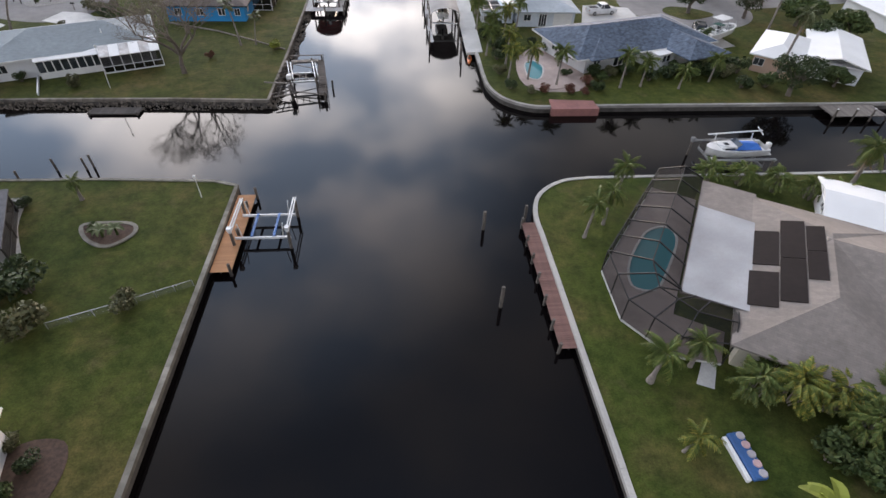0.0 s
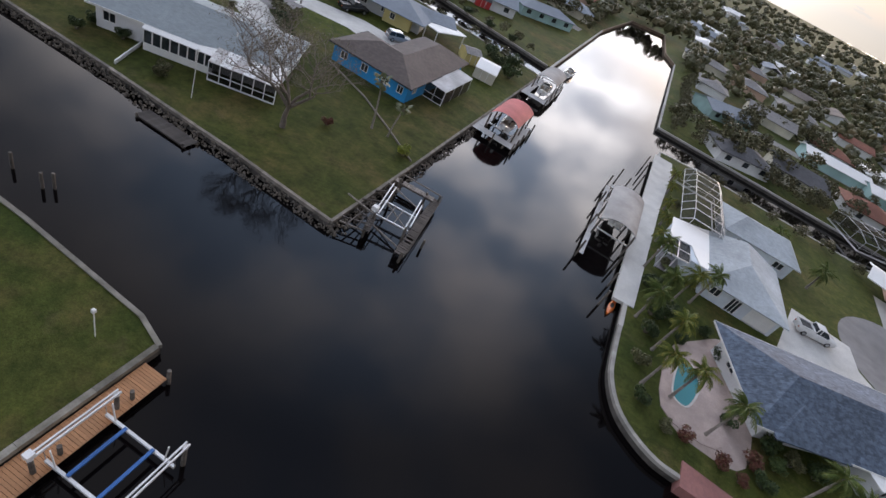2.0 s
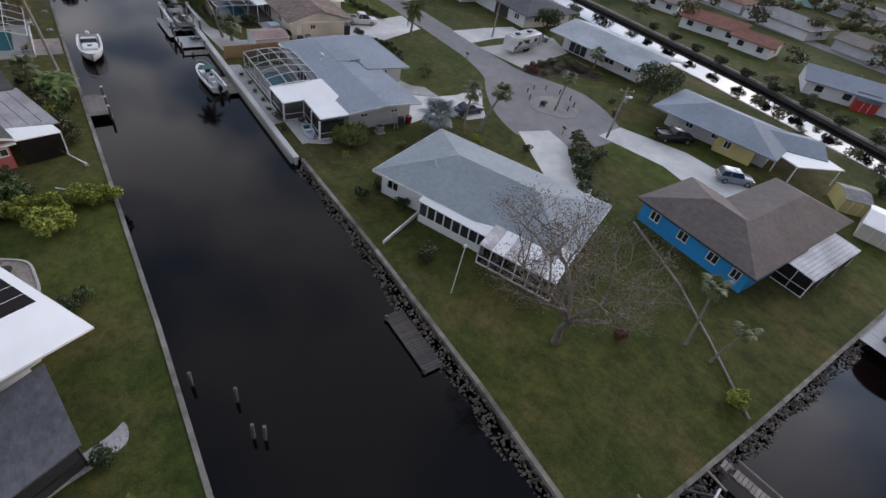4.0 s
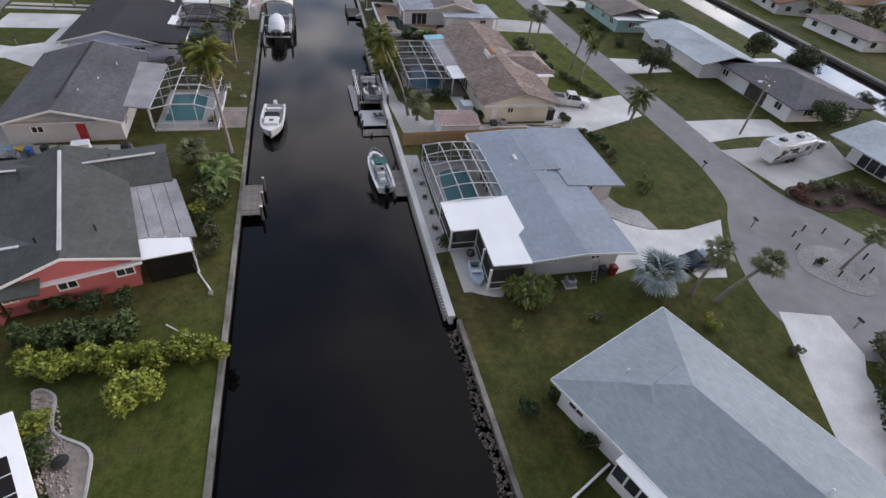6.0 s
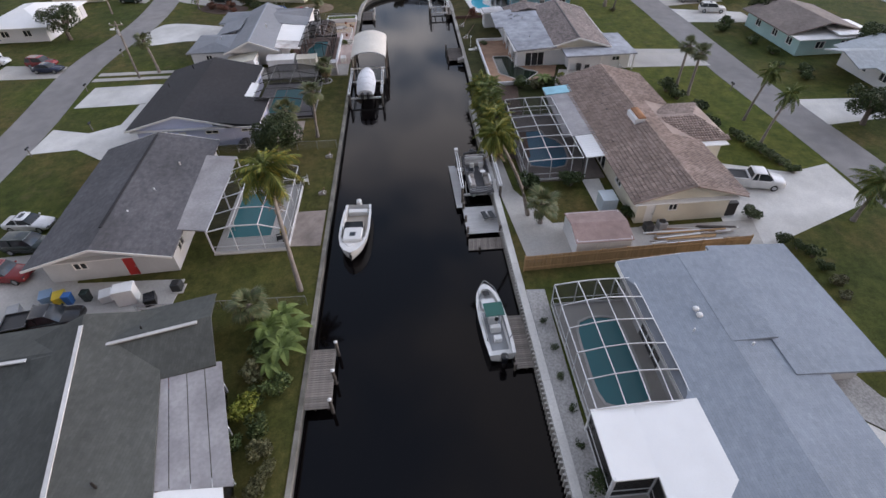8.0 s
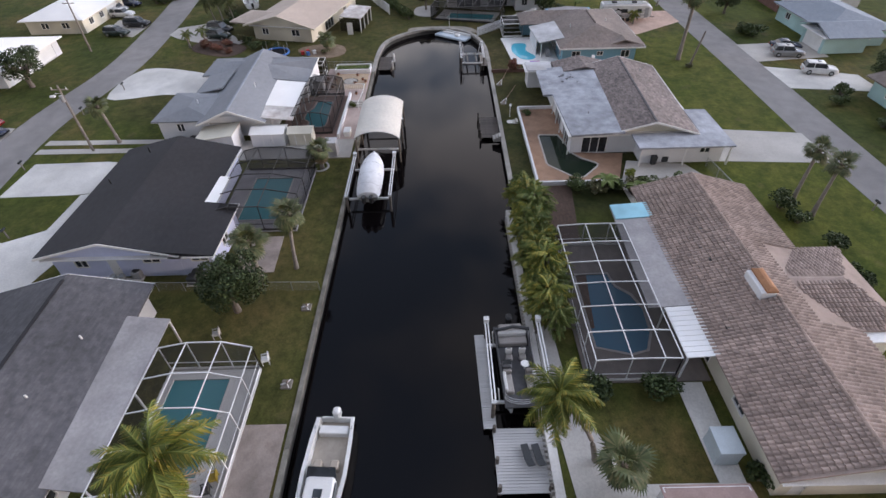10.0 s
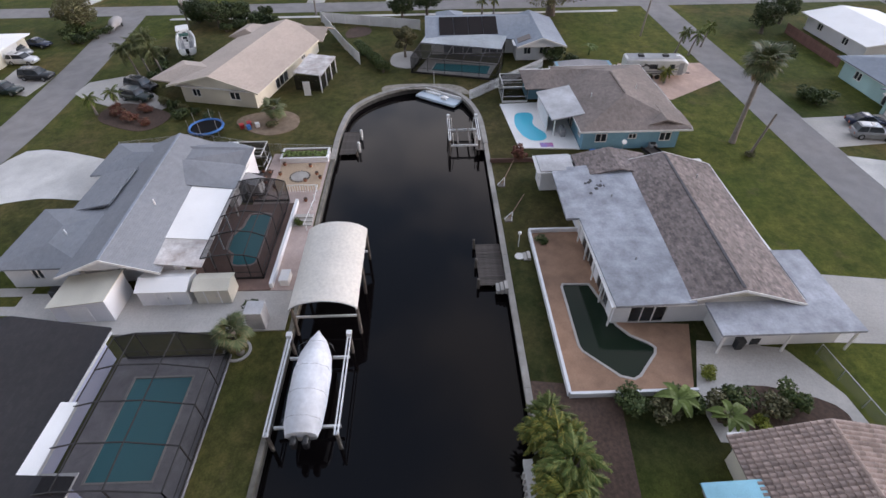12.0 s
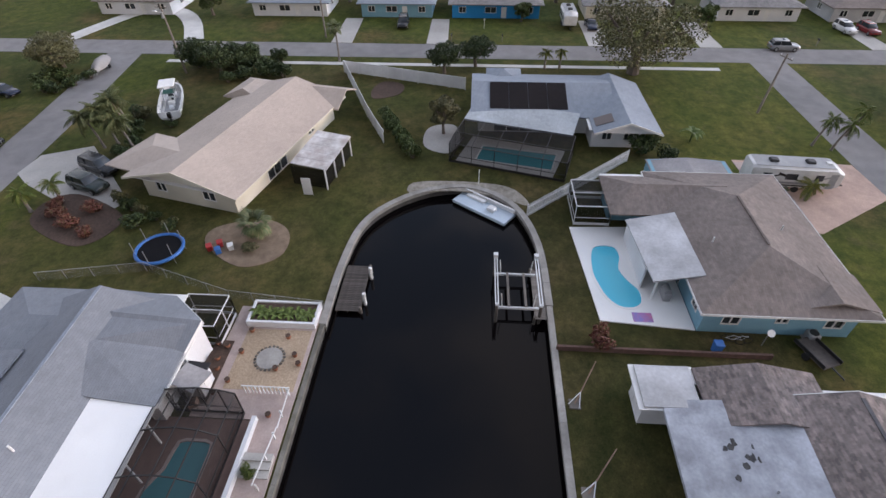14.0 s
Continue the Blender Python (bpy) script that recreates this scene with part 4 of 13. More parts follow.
# ---- the vivid blue house ----
NB = thing("house", "vivid blue stucco house with umber shingle roof", "house", -32, 100)
body(NB, -32.4, 97.6, 12.8, 9.0, 0, BLUEW, {"s": [w_(-4.6, 1.2), w_(-1.0, 1.2), w_(2.6, 1.2), w_(5.2, 1.0)], "w": [w_(0, 1.2)], "e": [w_(-2, 1.2)]})
body(NB, -30.2, 107.6, 8.4, 11.0, 0, BLUEW, {"w": [w_(-1, 1.2), w_(3, 1.2)], "e": [("slider", 0, 3.0, 0.05, 2.1)], "n": [("garage", 0, 4.6, 0.02, 2.2)]})
roof_of(NB, S_UMBER, (hip, -32.4, 97.6, 14.2, 10.4, 0, ZE, 4.5), (hip, -30.2, 106.4, 16.6, 9.6, 90, ZE, 4.35, 0.0, 0.9))
fascia(NB, -32.4, 97.6, 14.2, 10.4, 0, ZE, NAVYC)
for k in range(8):
    x = -26.0 + k * 0.45
    part("roof_panel", MB().slab([(x, 98.8, 2.62 - k * 0.03), (x + 0.42, 98.8, 2.59 - k * 0.03), (x + 0.42, 109.8, 2.59 - k * 0.03), (x, 109.8, 2.62 - k * 0.03)], 0.08), GREYMEM, NB)
for yy in (98.9, 102.5, 106.1, 109.7):
    part("post", MB().box(-22.6, yy - 0.05, 0, -22.5, yy + 0.05, 2.4), WHITEALU, NB)
part("patio_screen", MB().box(-25.8, 98.86, 0.1, -22.55, 98.88, 2.4), SCREEND, NB)
part("patio_screen", MB().box(-22.56, 98.9, 0.1, -22.54, 109.7, 2.4), SCREEND, NB)
part("screen_rail", MB().box(-25.8, 98.82, 1.0, -22.5, 98.86, 1.06).box(-25.8, 98.82, 0.05, -22.5, 98.86, 0.15).box(-24.2, 98.82, 0.1, -24.14, 98.86, 2.4), WHITEALU, NB)

# ---- grey house with white patio roof and cage ----
N1 = thing("house", "low grey-shingled bungalow with bright white patio roof", "house", -77, 76)
body(N1, -77.2, 75.6, 21.0, 8.6, 0, GREYW, {"e": [w_(-2.2, 1.0, 1.5, 0.5), w_(2.0, 1.0, 1.5, 0.5)], "w": [w_(0)], "n": [w_(6, 1.4), w_(9, 1.0)], "s": [("slider", -4, 3.6, 0.05, 2.1), ("slider", 3, 3.0, 0.05, 2.1), w_(7.5)]})
body(N1, -83.2, 82.2, 11.2, 5.4, 0, GREYW, {"e": [w_(0, 1.0, 1.3, 0.8)], "n": [("garage", -1, 4.8, 0.02, 2.2)], "w": [w_(0)]})
roof_of(N1, S_LGREY, (gable, -77.1, 76.0, 22.6, 10.2, 0, ZE, 3.12), (flat, -82.9, 82.25, 12.8, 6.9, 0, 2.98, 2.60))
part("roof_slope", MB().slab([(-88.5, 75.9, 3.13), (-79.4, 75.9, 3.13), (-79.4, 79.2, 3.18), (-88.5, 79.2, 3.18)], 0.14), S_LGREY, N1)
fascia(N1, -77.1, 76.0, 22.6, 10.2, 0, ZE, WHITE, "s")
rake(N1, -77.1, 76.0, 22.6, 10.2, 0, ZE, 3.12, (1, -1))
gable_wall(N1, -77.2, 76.0, 21.0, 9.2, 0, 2.5, 2.95, 1, GREYW, 0.1)
gable_wall(N1, -77.2, 76.0, 21.0, 9.2, 0, 2.5, 2.95, -1, GREYW, 0.1)
vents(N1, [(-80.6, 73.8, 2.9), (-79.0, 77.2, 2.95)])
for x in (-81.9, -82.5):
    part("roof_vent", MB().cbox(x - 0.2, 74.6, 2.9, x + 0.2, 75.0, 3.25, 0.08), WHITE, N1, "white box vent")
mbs = MB().slab([(-75.5, 64.9, 2.48), (-70.95, 64.9, 2.48), (-70.95, 67.6, 2.56), (-75.5, 67.6, 2.56)], 0.12)
part("patio_roof", mbs, WHITEROOF, N1)
mbs = MB().slab([(-75.5, 67.62, 2.56), (-65.9, 67.4, 2.56), (-65.6, 70.8, 2.76), (-69.4, 70.8, 2.76), (-70.3, 71.7, 2.82), (-75.5, 71.7, 2.82)], 0.12)
part("patio_roof", mbs, WHITEROOF, N1)
for x, y in ((-75.4, 65.0), (-71.05, 65.0), (-71.05, 67.5), (-65.5, 67.1), (-68.2, 67.3)):
    part("post", MB().box(x - 0.09, y - 0.09, 0, x + 0.09, y + 0.09, 2.5), WHITEALU, N1)
for a, b in (((-75.4, 65.0), (-71.05, 65.0)), ((-71.05, 65.0), (-71.05, 67.5)), ((-71.05, 67.5), (-65.5, 67.1)), ((-65.5, 67.1), (-65.5, 70.2))):
    part("patio_screen", MB().beam((*a, 1.25), (*b, 1.25), 0.02, 2.3), SCREEND, N1)
    part("screen_rail", MB().beam((*a, 0.95), (*b, 0.95), 0.06, 0.08).beam((*a, 0.2), (*b, 0.2), 0.06, 0.16), WHITEALU, N1)
part("patio_floor", MB().box(-75.4, 65.0, -0.1, -65.5, 71.4, 0.08), CONC, N1)

# ---- tiled house: body; the tiles follow at the end ----
N2 = thing("house", "cream stucco house under a brown clay tile roof with brick chimney", "house", -110, 81)
body(N2, -110.7, 80.4, 28.6, 9.0, 0, CREAMW, {"e": [w_(-1.0, 0.9, 1.3, 0.8), ("door", -3.2, 0.9, 0.02, 2.05)], "s": [("slider", -6, 4.0, 0.05, 2.1), ("slider", 3, 3.6, 0.05, 2.1), w_(9)], "n": [w_(-10), w_(-6), w_(11)], "w": [w_(-2), w_(2)]})
body(N2, -110.0, 86.6, 7.6, 4.6, 0, CREAMW, {"n": [("garage", 0, 4.8, 0.02, 2.2)], "e": [w_(0, 1.0)]})
for e in (1, -1):
    gable_wall(N2, -110.7, 80.6, 28.4, 10.6, 0, 2.5, 4.1, e, CREAMW, 0.1)
mbs = MB().slab([(-122.2, 72.4, 2.62), (-109.4, 72.0, 2.62), (-109.4, 75.9, 2.86), (-122.2, 75.9, 2.86)], 0.14)
part("flat_roof", mbs, DARKMEM, N2, "grey membrane roof over the lanai")
part("flat_roof", MB().slab([(-122.5, 72.4, 2.70), (-120.3, 72.4, 2.70), (-120.3, 75.8, 2.94), (-122.5, 75.8, 2.94)], 0.1), mat("light_blue_sheet", (0.30, 0.62, 0.74), (0.26, 0.55, 0.67), 0.8, 0.6), N2, "light blue sheet roof")
for k in range(10):
    x = -109.35 + k * 0.47
    part("roof_panel", MB().slab([(x, 73.2, 2.66), (x + 0.44, 73.2, 2.66), (x + 0.44, 75.6, 2.82), (x, 75.6, 2.82)], 0.1), WHITEALU, N2)
for x in (-122, -116, -109.5, -104.8):
    part("post", MB().box(x - 0.06, 73.3, 0, x + 0.06, 73.42, 2.6), WHITEALU, N2)
mbs = MB().cbox(-111.2, 79.55, 2.9, -108.7, 80.7, 4.65, 0.04)
CH = part("chimney", mbs, WHITEW, N2, "white stucco chimney with brick cap")
part("chimney_cap", MB().loft([[(-111.2, 79.9, z), (-108.7, 79.9, z), (-108.7, 80.72, z), (-111.2, 80.72, z)] for z in (4.65, 4.82)] + [[(-110.9, 80.2, 5.0), (-109.0, 80.2, 5.0), (-109.0, 80.42, 5.0), (-110.9, 80.42, 5.0)]]), mat("orange_brick", (0.42, 0.21, 0.11), (0.34, 0.17, 0.09), 3, 0.9), CH)

# ---- house with patchy white flat roof and mottled shingles ----
N3 = thing("house", "long white house with patchy membrane and mottled shingle roof", "house", -147, 79)
body(N3, -146.6, 79.0, 20.0, 14.6, 0, WHITEW, {"e": [w_(5.2, 1.4), ("slider", -4.5, 3, 0.05, 2.1)], "s": [("slider", 2, 3.6, 0.05, 2.1), ("slider", 7, 3.2, 0.05, 2.1), w_(-5)], "n": [w_(-7), w_(-2), w_(4)], "w": [w_(-3), w_(3)]})
body(N3, -156.8, 70.8, 2.4, 3.2, 0, WHITEW, {"s": [("door", 0, 0.8, 0.02, 1.9)]})
body(N3, -137.2, 84.0, 6.4, 9.2, 0, WHITEW, {"e": [w_(2.5, 1.2, 1.2, 0.7)], "n": [("garage", 0, 4.6, 0.02, 2.2)]}, 2.4, 0.4)
roof_of(N3, S_MOT, (gable, -146.0, 81.5, 20.2, 10.4, -2.6, ZE, 4.2), (hip, -156.2, 76.9, 4.4, 8.0, 0, ZE, 3.6, 0.0, 0.0))
rake(N3, -146.0, 81.5, 20.2, 10.4, -2.6, ZE, 4.2, (1, -1))
gable_wall(N3, -146.2, 81.5, 18.8, 9.4, -2.6, 2.5, 3.95, 1, CREAMW, 0.1)
gable_wall(N3, -156.1, 76.9, 3.8, 7.2, 0, 2.5, 3.4, -1, WHITEW, 0.1)
part("ridge_cap", MB().beam((-155.6, 81.95, 4.2), (-136.2, 81.05, 4.2), 0.24, 0.07), S_DGREY, N3)
part("flat_roof", MB().slab([(-155.8, 70.2, 2.72), (-147.1, 70.0, 2.72), (-147.1, 71.2, 2.74), (-136.0, 71.5, 2.74), (-135.8, 77.6, 3.14), (-154.5, 78.5, 3.16), (-154.7, 74.4, 2.98), (-155.8, 74.4, 2.98)], 0.24), WHITEMEM, N3, "white membrane roof with grey patches")
part("flat_roof", MB().slab([(-158.4, 69.0, 2.74), (-155.2, 69.0, 2.74), (-155.2, 72.6, 2.84), (-158.4, 72.6, 2.84)], 0.14), GREYMEM, N3)
part("flat_roof", MB().slab([(-142.0, 86.6, 2.66), (-136.2, 86.5, 2.66), (-136.2, 78.5, 2.66), (-133.0, 78.5, 2.60), (-133.0, 89.3, 2.60), (-142.0, 89.3, 2.60)], 0.2), WHITEMEM, N3, "streaked membrane roof of the carport")
part("gutter", MB().beam((-156.0, 87.2, 2.62), (-142.1, 86.6, 2.62), 0.14, 0.14), WHITEALU, N3)
for k in range(5):
    part("lanai_post", MB().box(-146.8 + k * 2.6, 71.3, 0, -146.68 + k * 2.6, 71.42, 2.5), WHITEALU, N3)
for x, y in ((-133.3, 79), (-133.3, 84), (-133.3, 89)):
    part("carport_post", MB().box(x - 0.07, y - 0.07, 0, x + 0.07, y + 0.07, 2.45), WHITE, N3)
rs = random.Random(3)
tar = mat("black_tar", (0.03, 0.03, 0.033), (0.05, 0.05, 0.052), 3, 0.8)
for k in range(11):
    x, y = -151.9 + rs.gauss(0, 0.55), 74.2 + rs.gauss(0, 0.5)
    zz = 2.72 + (y - 70.2) * 0.054
    part("tar_patch", MB().prism([(x + rs.uniform(0.12, 0.3) * math.cos(a * 0.9), y + rs.uniform(0.1, 0.26) * math.sin(a * 0.9)) for a in range(7)], zz - 0.02, zz + 0.03), tar, N3, "black tar patch on the membrane")
vents(N3, [(-141, 74.5, 2.9), (-150, 75, 2.95), (-152, 84, 3.6)], ALU)

# ---- soft blue house with kidney pool ----
N4 = thing("house", "soft blue house with taupe shingle hip roof", "house", -173, 81)
body(N4, -173.2, 81.6, 18.4, 11.6, 0, SKYW, {"e": [w_(-3.6, 1.4), w_(0.2, 1.0, 1.3, 0.7), w_(4.2, 1.4)], "s": [("slider", 2, 4, 0.05, 2.1), w_(-6), w_(7.5, 1.2)], "n": [("garage", -6, 4.8, 0.02, 2.2), w_(3)], "w": [w_(-2), w_(3)]})
body(N4, -180.2, 74.0, 4.0, 5.4, 0, SKYW, {"s": [w_(0, 1.2)], "w": [w_(0, 1.2)]})
roof_of(N4, S_BROWN, (hip, -173.3, 81.9, 19.8, 13.4, 0, ZE, 4.6, 1.0, 0.9), (hip, -178.9, 77.6, 14.0, 6.6, 90, ZE, 4.0, 0.8, 0.8), (gable, -166.3, 85.6, 4.2, 6.6, 0, ZE - 0.05, 3.6))
fascia(N4, -173.3, 81.9, 19.8, 13.4, 0, ZE, WHITE)
part("ridge_cap", MB().box(-176.4, 81.8, 4.5, -169.6, 82.0, 4.68), S_UMBER, N4)
part("patio_roof", MB().slab([(-175.0, 71.9, 2.56), (-166.9, 72.5, 2.56), (-167.2, 76.6, 3.16), (-175.6, 76.4, 3.16)], 0.14), GREYMEM, N4, "grey membrane patio roof")
for x, y in ((-175.2, 72.4), (-171, 72.6), (-167.3, 73.0)):
    part("post", MB().box(x - 0.07, y - 0.07, 0, x + 0.07, y + 0.07, 2.5), WHITE, N4)
part("privacy_wall", MB().box(-175.3, 72.3, 0, -168.6, 72.45, 2.3), WHITEW, N4)
vents(N4, [(-171.0, 78.2, 3.7), (-166.6, 80.0, 3.3), (-172.5, 84.4, 4.0)])

# ---- house at the canal head with solar mats ----
WR = 16.0
NW = thing("house", "white bungalow with grey roof and black solar mats", "house", -201, 67)
body(NW, -201.2, 65.5, 10.0, 15.0, -WR + 16, WHITEW, {"e": [("slider", -3, 5, 0.05, 2.1), ("slider", 3, 4, 0.05, 2.1)], "w": [w_(-4), w_(3)], "n": [], "s": [w_(0)]})
body(NW, -198.6, 75.0, 11.5, 6.4, 0, WHITEW, {"e": [w_(-1.4, 1.2), w_(1.2, 1.2)], "n": [w_(0)], "w": [w_(0)]})
roof_of(NW, S_LGREY, (gable, -201.6, 66.0, 18.0, 13.0, 90, ZE, 4.4), (gable, -198.4, 75.6, 14.6, 8.0, 0, ZE, 4.1), (hip, -207.5, 61.5, 5.5, 5.0, 0, ZE, 3.7))
part("lanai_roof", MB().slab([(-194.0, 56.2, 2.75), (-190.4, 69.0, 2.75), (-195.4, 70.5, 3.1), (-198.9, 57.7, 3.1)], 0.12), S_PALE, NW)
gable_wall(NW, -198.4, 75.6, 13.4, 7.4, 0, 2.5, 3.9, 1, WHITEW, 0.1)
rake(NW, -198.4, 75.6, 14.6, 8.0, 0, ZE, 4.1, (1,))
for k in range(4):
    y0 = 59.4 + k * 2.45
    zt, zb = 4.34, 3.13
    part("solar_panel", MB().slab([(-196.4, y0, zb + 0.0), (-196.4, y0 + 2.4, zb), (-201.3, y0 + 2.4, zt + 0.1), (-201.3, y0, zt + 0.1)], 0.05), SOLAR, NW)
for y0, x0 in ((72.0, -194.6), (77.2, -194.2)):
    s = 1 if y0 < 75.6 else -1
    part("solar_panel", MB().slab([(x0, y0, 2.93), (x0 + 2.0, y0, 2.93), (x0 + 2.0, y0 + s * 2.0, 3.66), (x0, y0 + s * 2.0, 3.66)], 0.05), mat("brown_solar_panel", (0.10, 0.075, 0.07), None, 1.0, 0.4), NW)

# ---- south bank: olive-roofed coral house ----
S1 = thing("house", "coral-pink house with dark olive gable roofs and white ridge caps", "house", -78, 33)
body(S1, -76.7, 32.8, 16.4, 8.4, 16, PINKW, {"e": [w_(3.4, 1.3, 1.3, 0.8), w_(-0.4, 1.3, 1.3, 0.8), w_(-4, 1.0, 1.3, 0.8)], "n": [("slider", 0, 4, 0.05, 2.1)], "w": [w_(0)], "s": [w_(-5)]})
body(S1, -82.4, 28.2, 4.6, 16.4, 9, PINKW, {"w": [w_(-4), w_(2)], "e": [w_(-5, 1.2)], "n": [w_(0, 1.2)], "s": [("garage", 0, 4.6, 0.02, 2.2)]})
body(S1, -70.0, 26.0, 6.4, 9.0, 0, PINKW, {"e": [w_(-2), w_(2)], "w": [w_(0)], "s": [w_(0)], "n": []})
roof_of(S1, S_OLIVE, (gable, -76.8, 32.75, 17.2, 9.6, 16, ZE + 0.2, 4.5), (gable, -83.1, 33.7, 11.6, 7.2, 104.3, ZE, 3.9), (gable, -81.6, 24.2, 13.0, 7.6, 97.4, ZE, 3.9), (gable, -70.1, 27.0, 12.0, 8.8, 101, ZE, 3.9), (flat, -80.5, 30.5, 8, 6, 10, 2.7, 3.6))
gable_wall(S1, -76.7, 32.8, 16.4, 8.6, 16, 2.5, 4.25, 1, PINKW, 0.02)
rake(S1, -76.8, 32.75, 17.2, 9.6, 16, ZE + 0.2, 4.5, (1,))
for (x0, y0, z0), (x1, y1, z1) in (((-83.9, 30.7, 4.5), (-69.5, 34.85, 4.5)), ((-82.5, 32.6, 3.92), (-84.0, 38.5, 3.92)), ((-81.2, 23.6, 3.92), (-81.65, 27.8, 3.92)), ((-70.1, 27.4, 3.92), (-70.95, 31.6, 3.92))):
    part("ridge_cap", MB().beam((x0, y0, z0 + 0.02), (x1, y1, z1 + 0.02), 0.26, 0.1), RIDGEC, S1)
for k in range(4):
    a, b = k / 4, (k + 1) / 4 - 0.012
    p = lambda u, v: (-81.4 + 9.0 * v, 35.7 + 4.8 * u + 2.95 * v, 2.72 - 0.16 * u)
    part("roof_panel", MB().slab([p(a, 0), p(b, 0), p(b, 0.985), p(a, 0.985)], 0.08), DARKMEM, S1, "dull grey corrugated patio roof panel")
part("patio_roof", MB().slab([(-72.4, 38.8, 2.70), (-69.9, 39.7, 2.70), (-70.8, 43.3, 2.54), (-73.2, 42.5, 2.54)], 0.1), WHITEROOF, S1, "pale sheet patio roof")
for x, y in ((-80.6, 40.3), (-77.2, 41.4), (-73.8, 42.4), (-70.9, 43.2)):
    part("post", MB().box(x - 0.06, y - 0.06, 0, x + 0.06, y + 0.06, 2.5), WHITEALU, S1)
part("patio_screen", MB().beam((-80.6, 40.25, 1.25), (-70.95, 43.15, 1.25), 0.02, 2.4), SCREEND, S1)
part("patio_screen", MB().beam((-70.9, 43.15, 1.25), (-70.0, 39.8, 1.25), 0.02, 2.4), SCREEND, S1)
vents(S1, [(-72.5, 36.3, 4.1), (-71.3, 32.6, 4.1), (-84.0, 34.5, 3.6)], DARKALU)

# ---- grey shingle house with white cage ----
S2 = thing("house", "pale grey house with dark grey gable roof", "house", -104, 28)
body(S2, -103.0, 26.8, 18.4, 11.0, 3, GREYW, {"e": [w_(-2.5, 1.2, 1.2, 0.8), ("red", 1.6, 0.95, 0.02, 2.05)], "n": [("slider", 0, 4, 0.05, 2.1), w_(-7)], "w": [w_(-2), w_(2)], "s": [("garage", 4, 4.8, 0.02, 2.2), w_(-5)]})
roof_of(S2, S_DGREY, (gable, -102.7, 26.7, 20.4, 12.4, 3, ZE, 4.35))
rake(S2, -102.7, 26.7, 20.4, 12.4, 3, ZE, 4.35, (1, -1))
gable_wall(S2, -103.0, 26.7, 18.4, 11.4, 3, 2.5, 4.15, 1, GREYW, 0.1)
gable_wall(S2, -103.0, 26.7, 18.4, 11.4, 3, 2.5, 4.15, -1, WHITEW, 0.1)
part("ridge_cap", MB().beam((-112.2, 26.2, 4.38), (-95.5, 27.0, 4.38), 0.28, 0.07), S_BLACK, S2)
part("lanai_roof", MB().slab([(-109.4, 35.2, 2.62), (-109.6, 31.2, 2.95), (-96.6, 31.6, 2.95), (-96.3, 35.4, 2.62)], 0.12), DARKMEM, S2, "dull grey sheet lanai roof")
for x in (-109.2, -103, -96.5):
    part("post", MB().box(x - 0.06, 35.1, 0, x + 0.06, 35.22, 2.5), WHITEALU, S2)
vents(S2, [(-102, 29.2, 3.6), (-98.2, 28.2, 3.8), (-107.0, 30.0, 3.4)])

# ---- black roofed house ----
S3 = thing("house", "pale lilac house under a black shingle roof", "house", -128, 28)
body(S3, -125.8, 27.0, 17.6, 11.4, 0, LILACW, {"e": [w_(-3.2, 1.2, 1.2, 0.9), w_(3.2, 1.6, 1.6, 0.5), ("door", -0.4, 0.9, 0.02, 2.05)], "n": [("slider", -4, 5, 0.05, 2.1)], "w": [w_(0)], "s": [("garage", -4, 4.8, 0.02, 2.2), w_(5)]})
body(S3, -120.45, 34.16, 6.9, 2.9, 0, LILACW, {"e": [w_(0.4, 1.6, 1.7, 0.4)], "n": [w_(0, 1.4)]})
roof_of(S3, S_BLACK, (gable, -126.0, 26.6, 18.9, 13.0, 0, ZE, 4.35), (flat, -120.4, 33.4, 7.6, 5.4, 0, 3.05, 2.62))
part("roof", MB().slab([(-124.2, 36.1, 2.64), (-116.6, 36.1, 2.64), (-116.6, 31.0, 3.3), (-124.2, 31.0, 3.3)], 0.14), S_BLACK, S3)
rake(S3, -126.0, 26.6, 18.9, 13.0, 0, ZE, 4.35, (1,))
gable_wall(S3, -125.8, 26.6, 17.6, 12.0, 0, 2.5, 4.18, 1, LILACW, 0.02)
part("skylight_strip", MB().slab([(-129.1, 32.8, 2.84), (-123.5, 32.7, 2.84), (-123.5, 34.0, 2.72), (-129.1, 33.9, 2.72)], 0.1), WHITEROOF, S3, "white panel strip along the eave")
vents(S3, [(-133, 24, 4.0), (-127, 22.5, 3.9)], BLACK)

# ---- grey house with white lanai roof, dark cage and terrace ----
S4 = thing("house", "white house with light grey standing shingle roof", "house", -152, 29)
body(S4, -153.0, 29.4, 19.6, 10.2, 0, WHITEW, {"e": [w_(-3.4, 1.2, 1.3, 0.8), w_(0.5, 1.0, 1.3, 0.8), ("door", 3.6, 1.2, 0.02, 2.05)], "n": [("slider", 0, 4, 0.05, 2.1), ("slider", 6, 3, 0.05, 2.1)], "w": [w_(0)], "s": [w_(5)]})
body(S4, -146.6, 23.4, 7.6, 6.4, 0, WHITEW, {"e": [w_(-0.5, 1.0)], "s": [("garage", -0.6, 4.8, 0.02, 2.2)]})
body(S4, -159.9, 25.4, 5.8, 7.0, 0, WHITEW, {"s": [w_(0)], "w": [w_(0)]})
body(S4, -157.0, 34.95, 6.2, 4.0, 0, WHITEW, {"e": [("slider", 0, 2.4, 0.05, 2.1)], "n": [w_(0, 1.2)]})
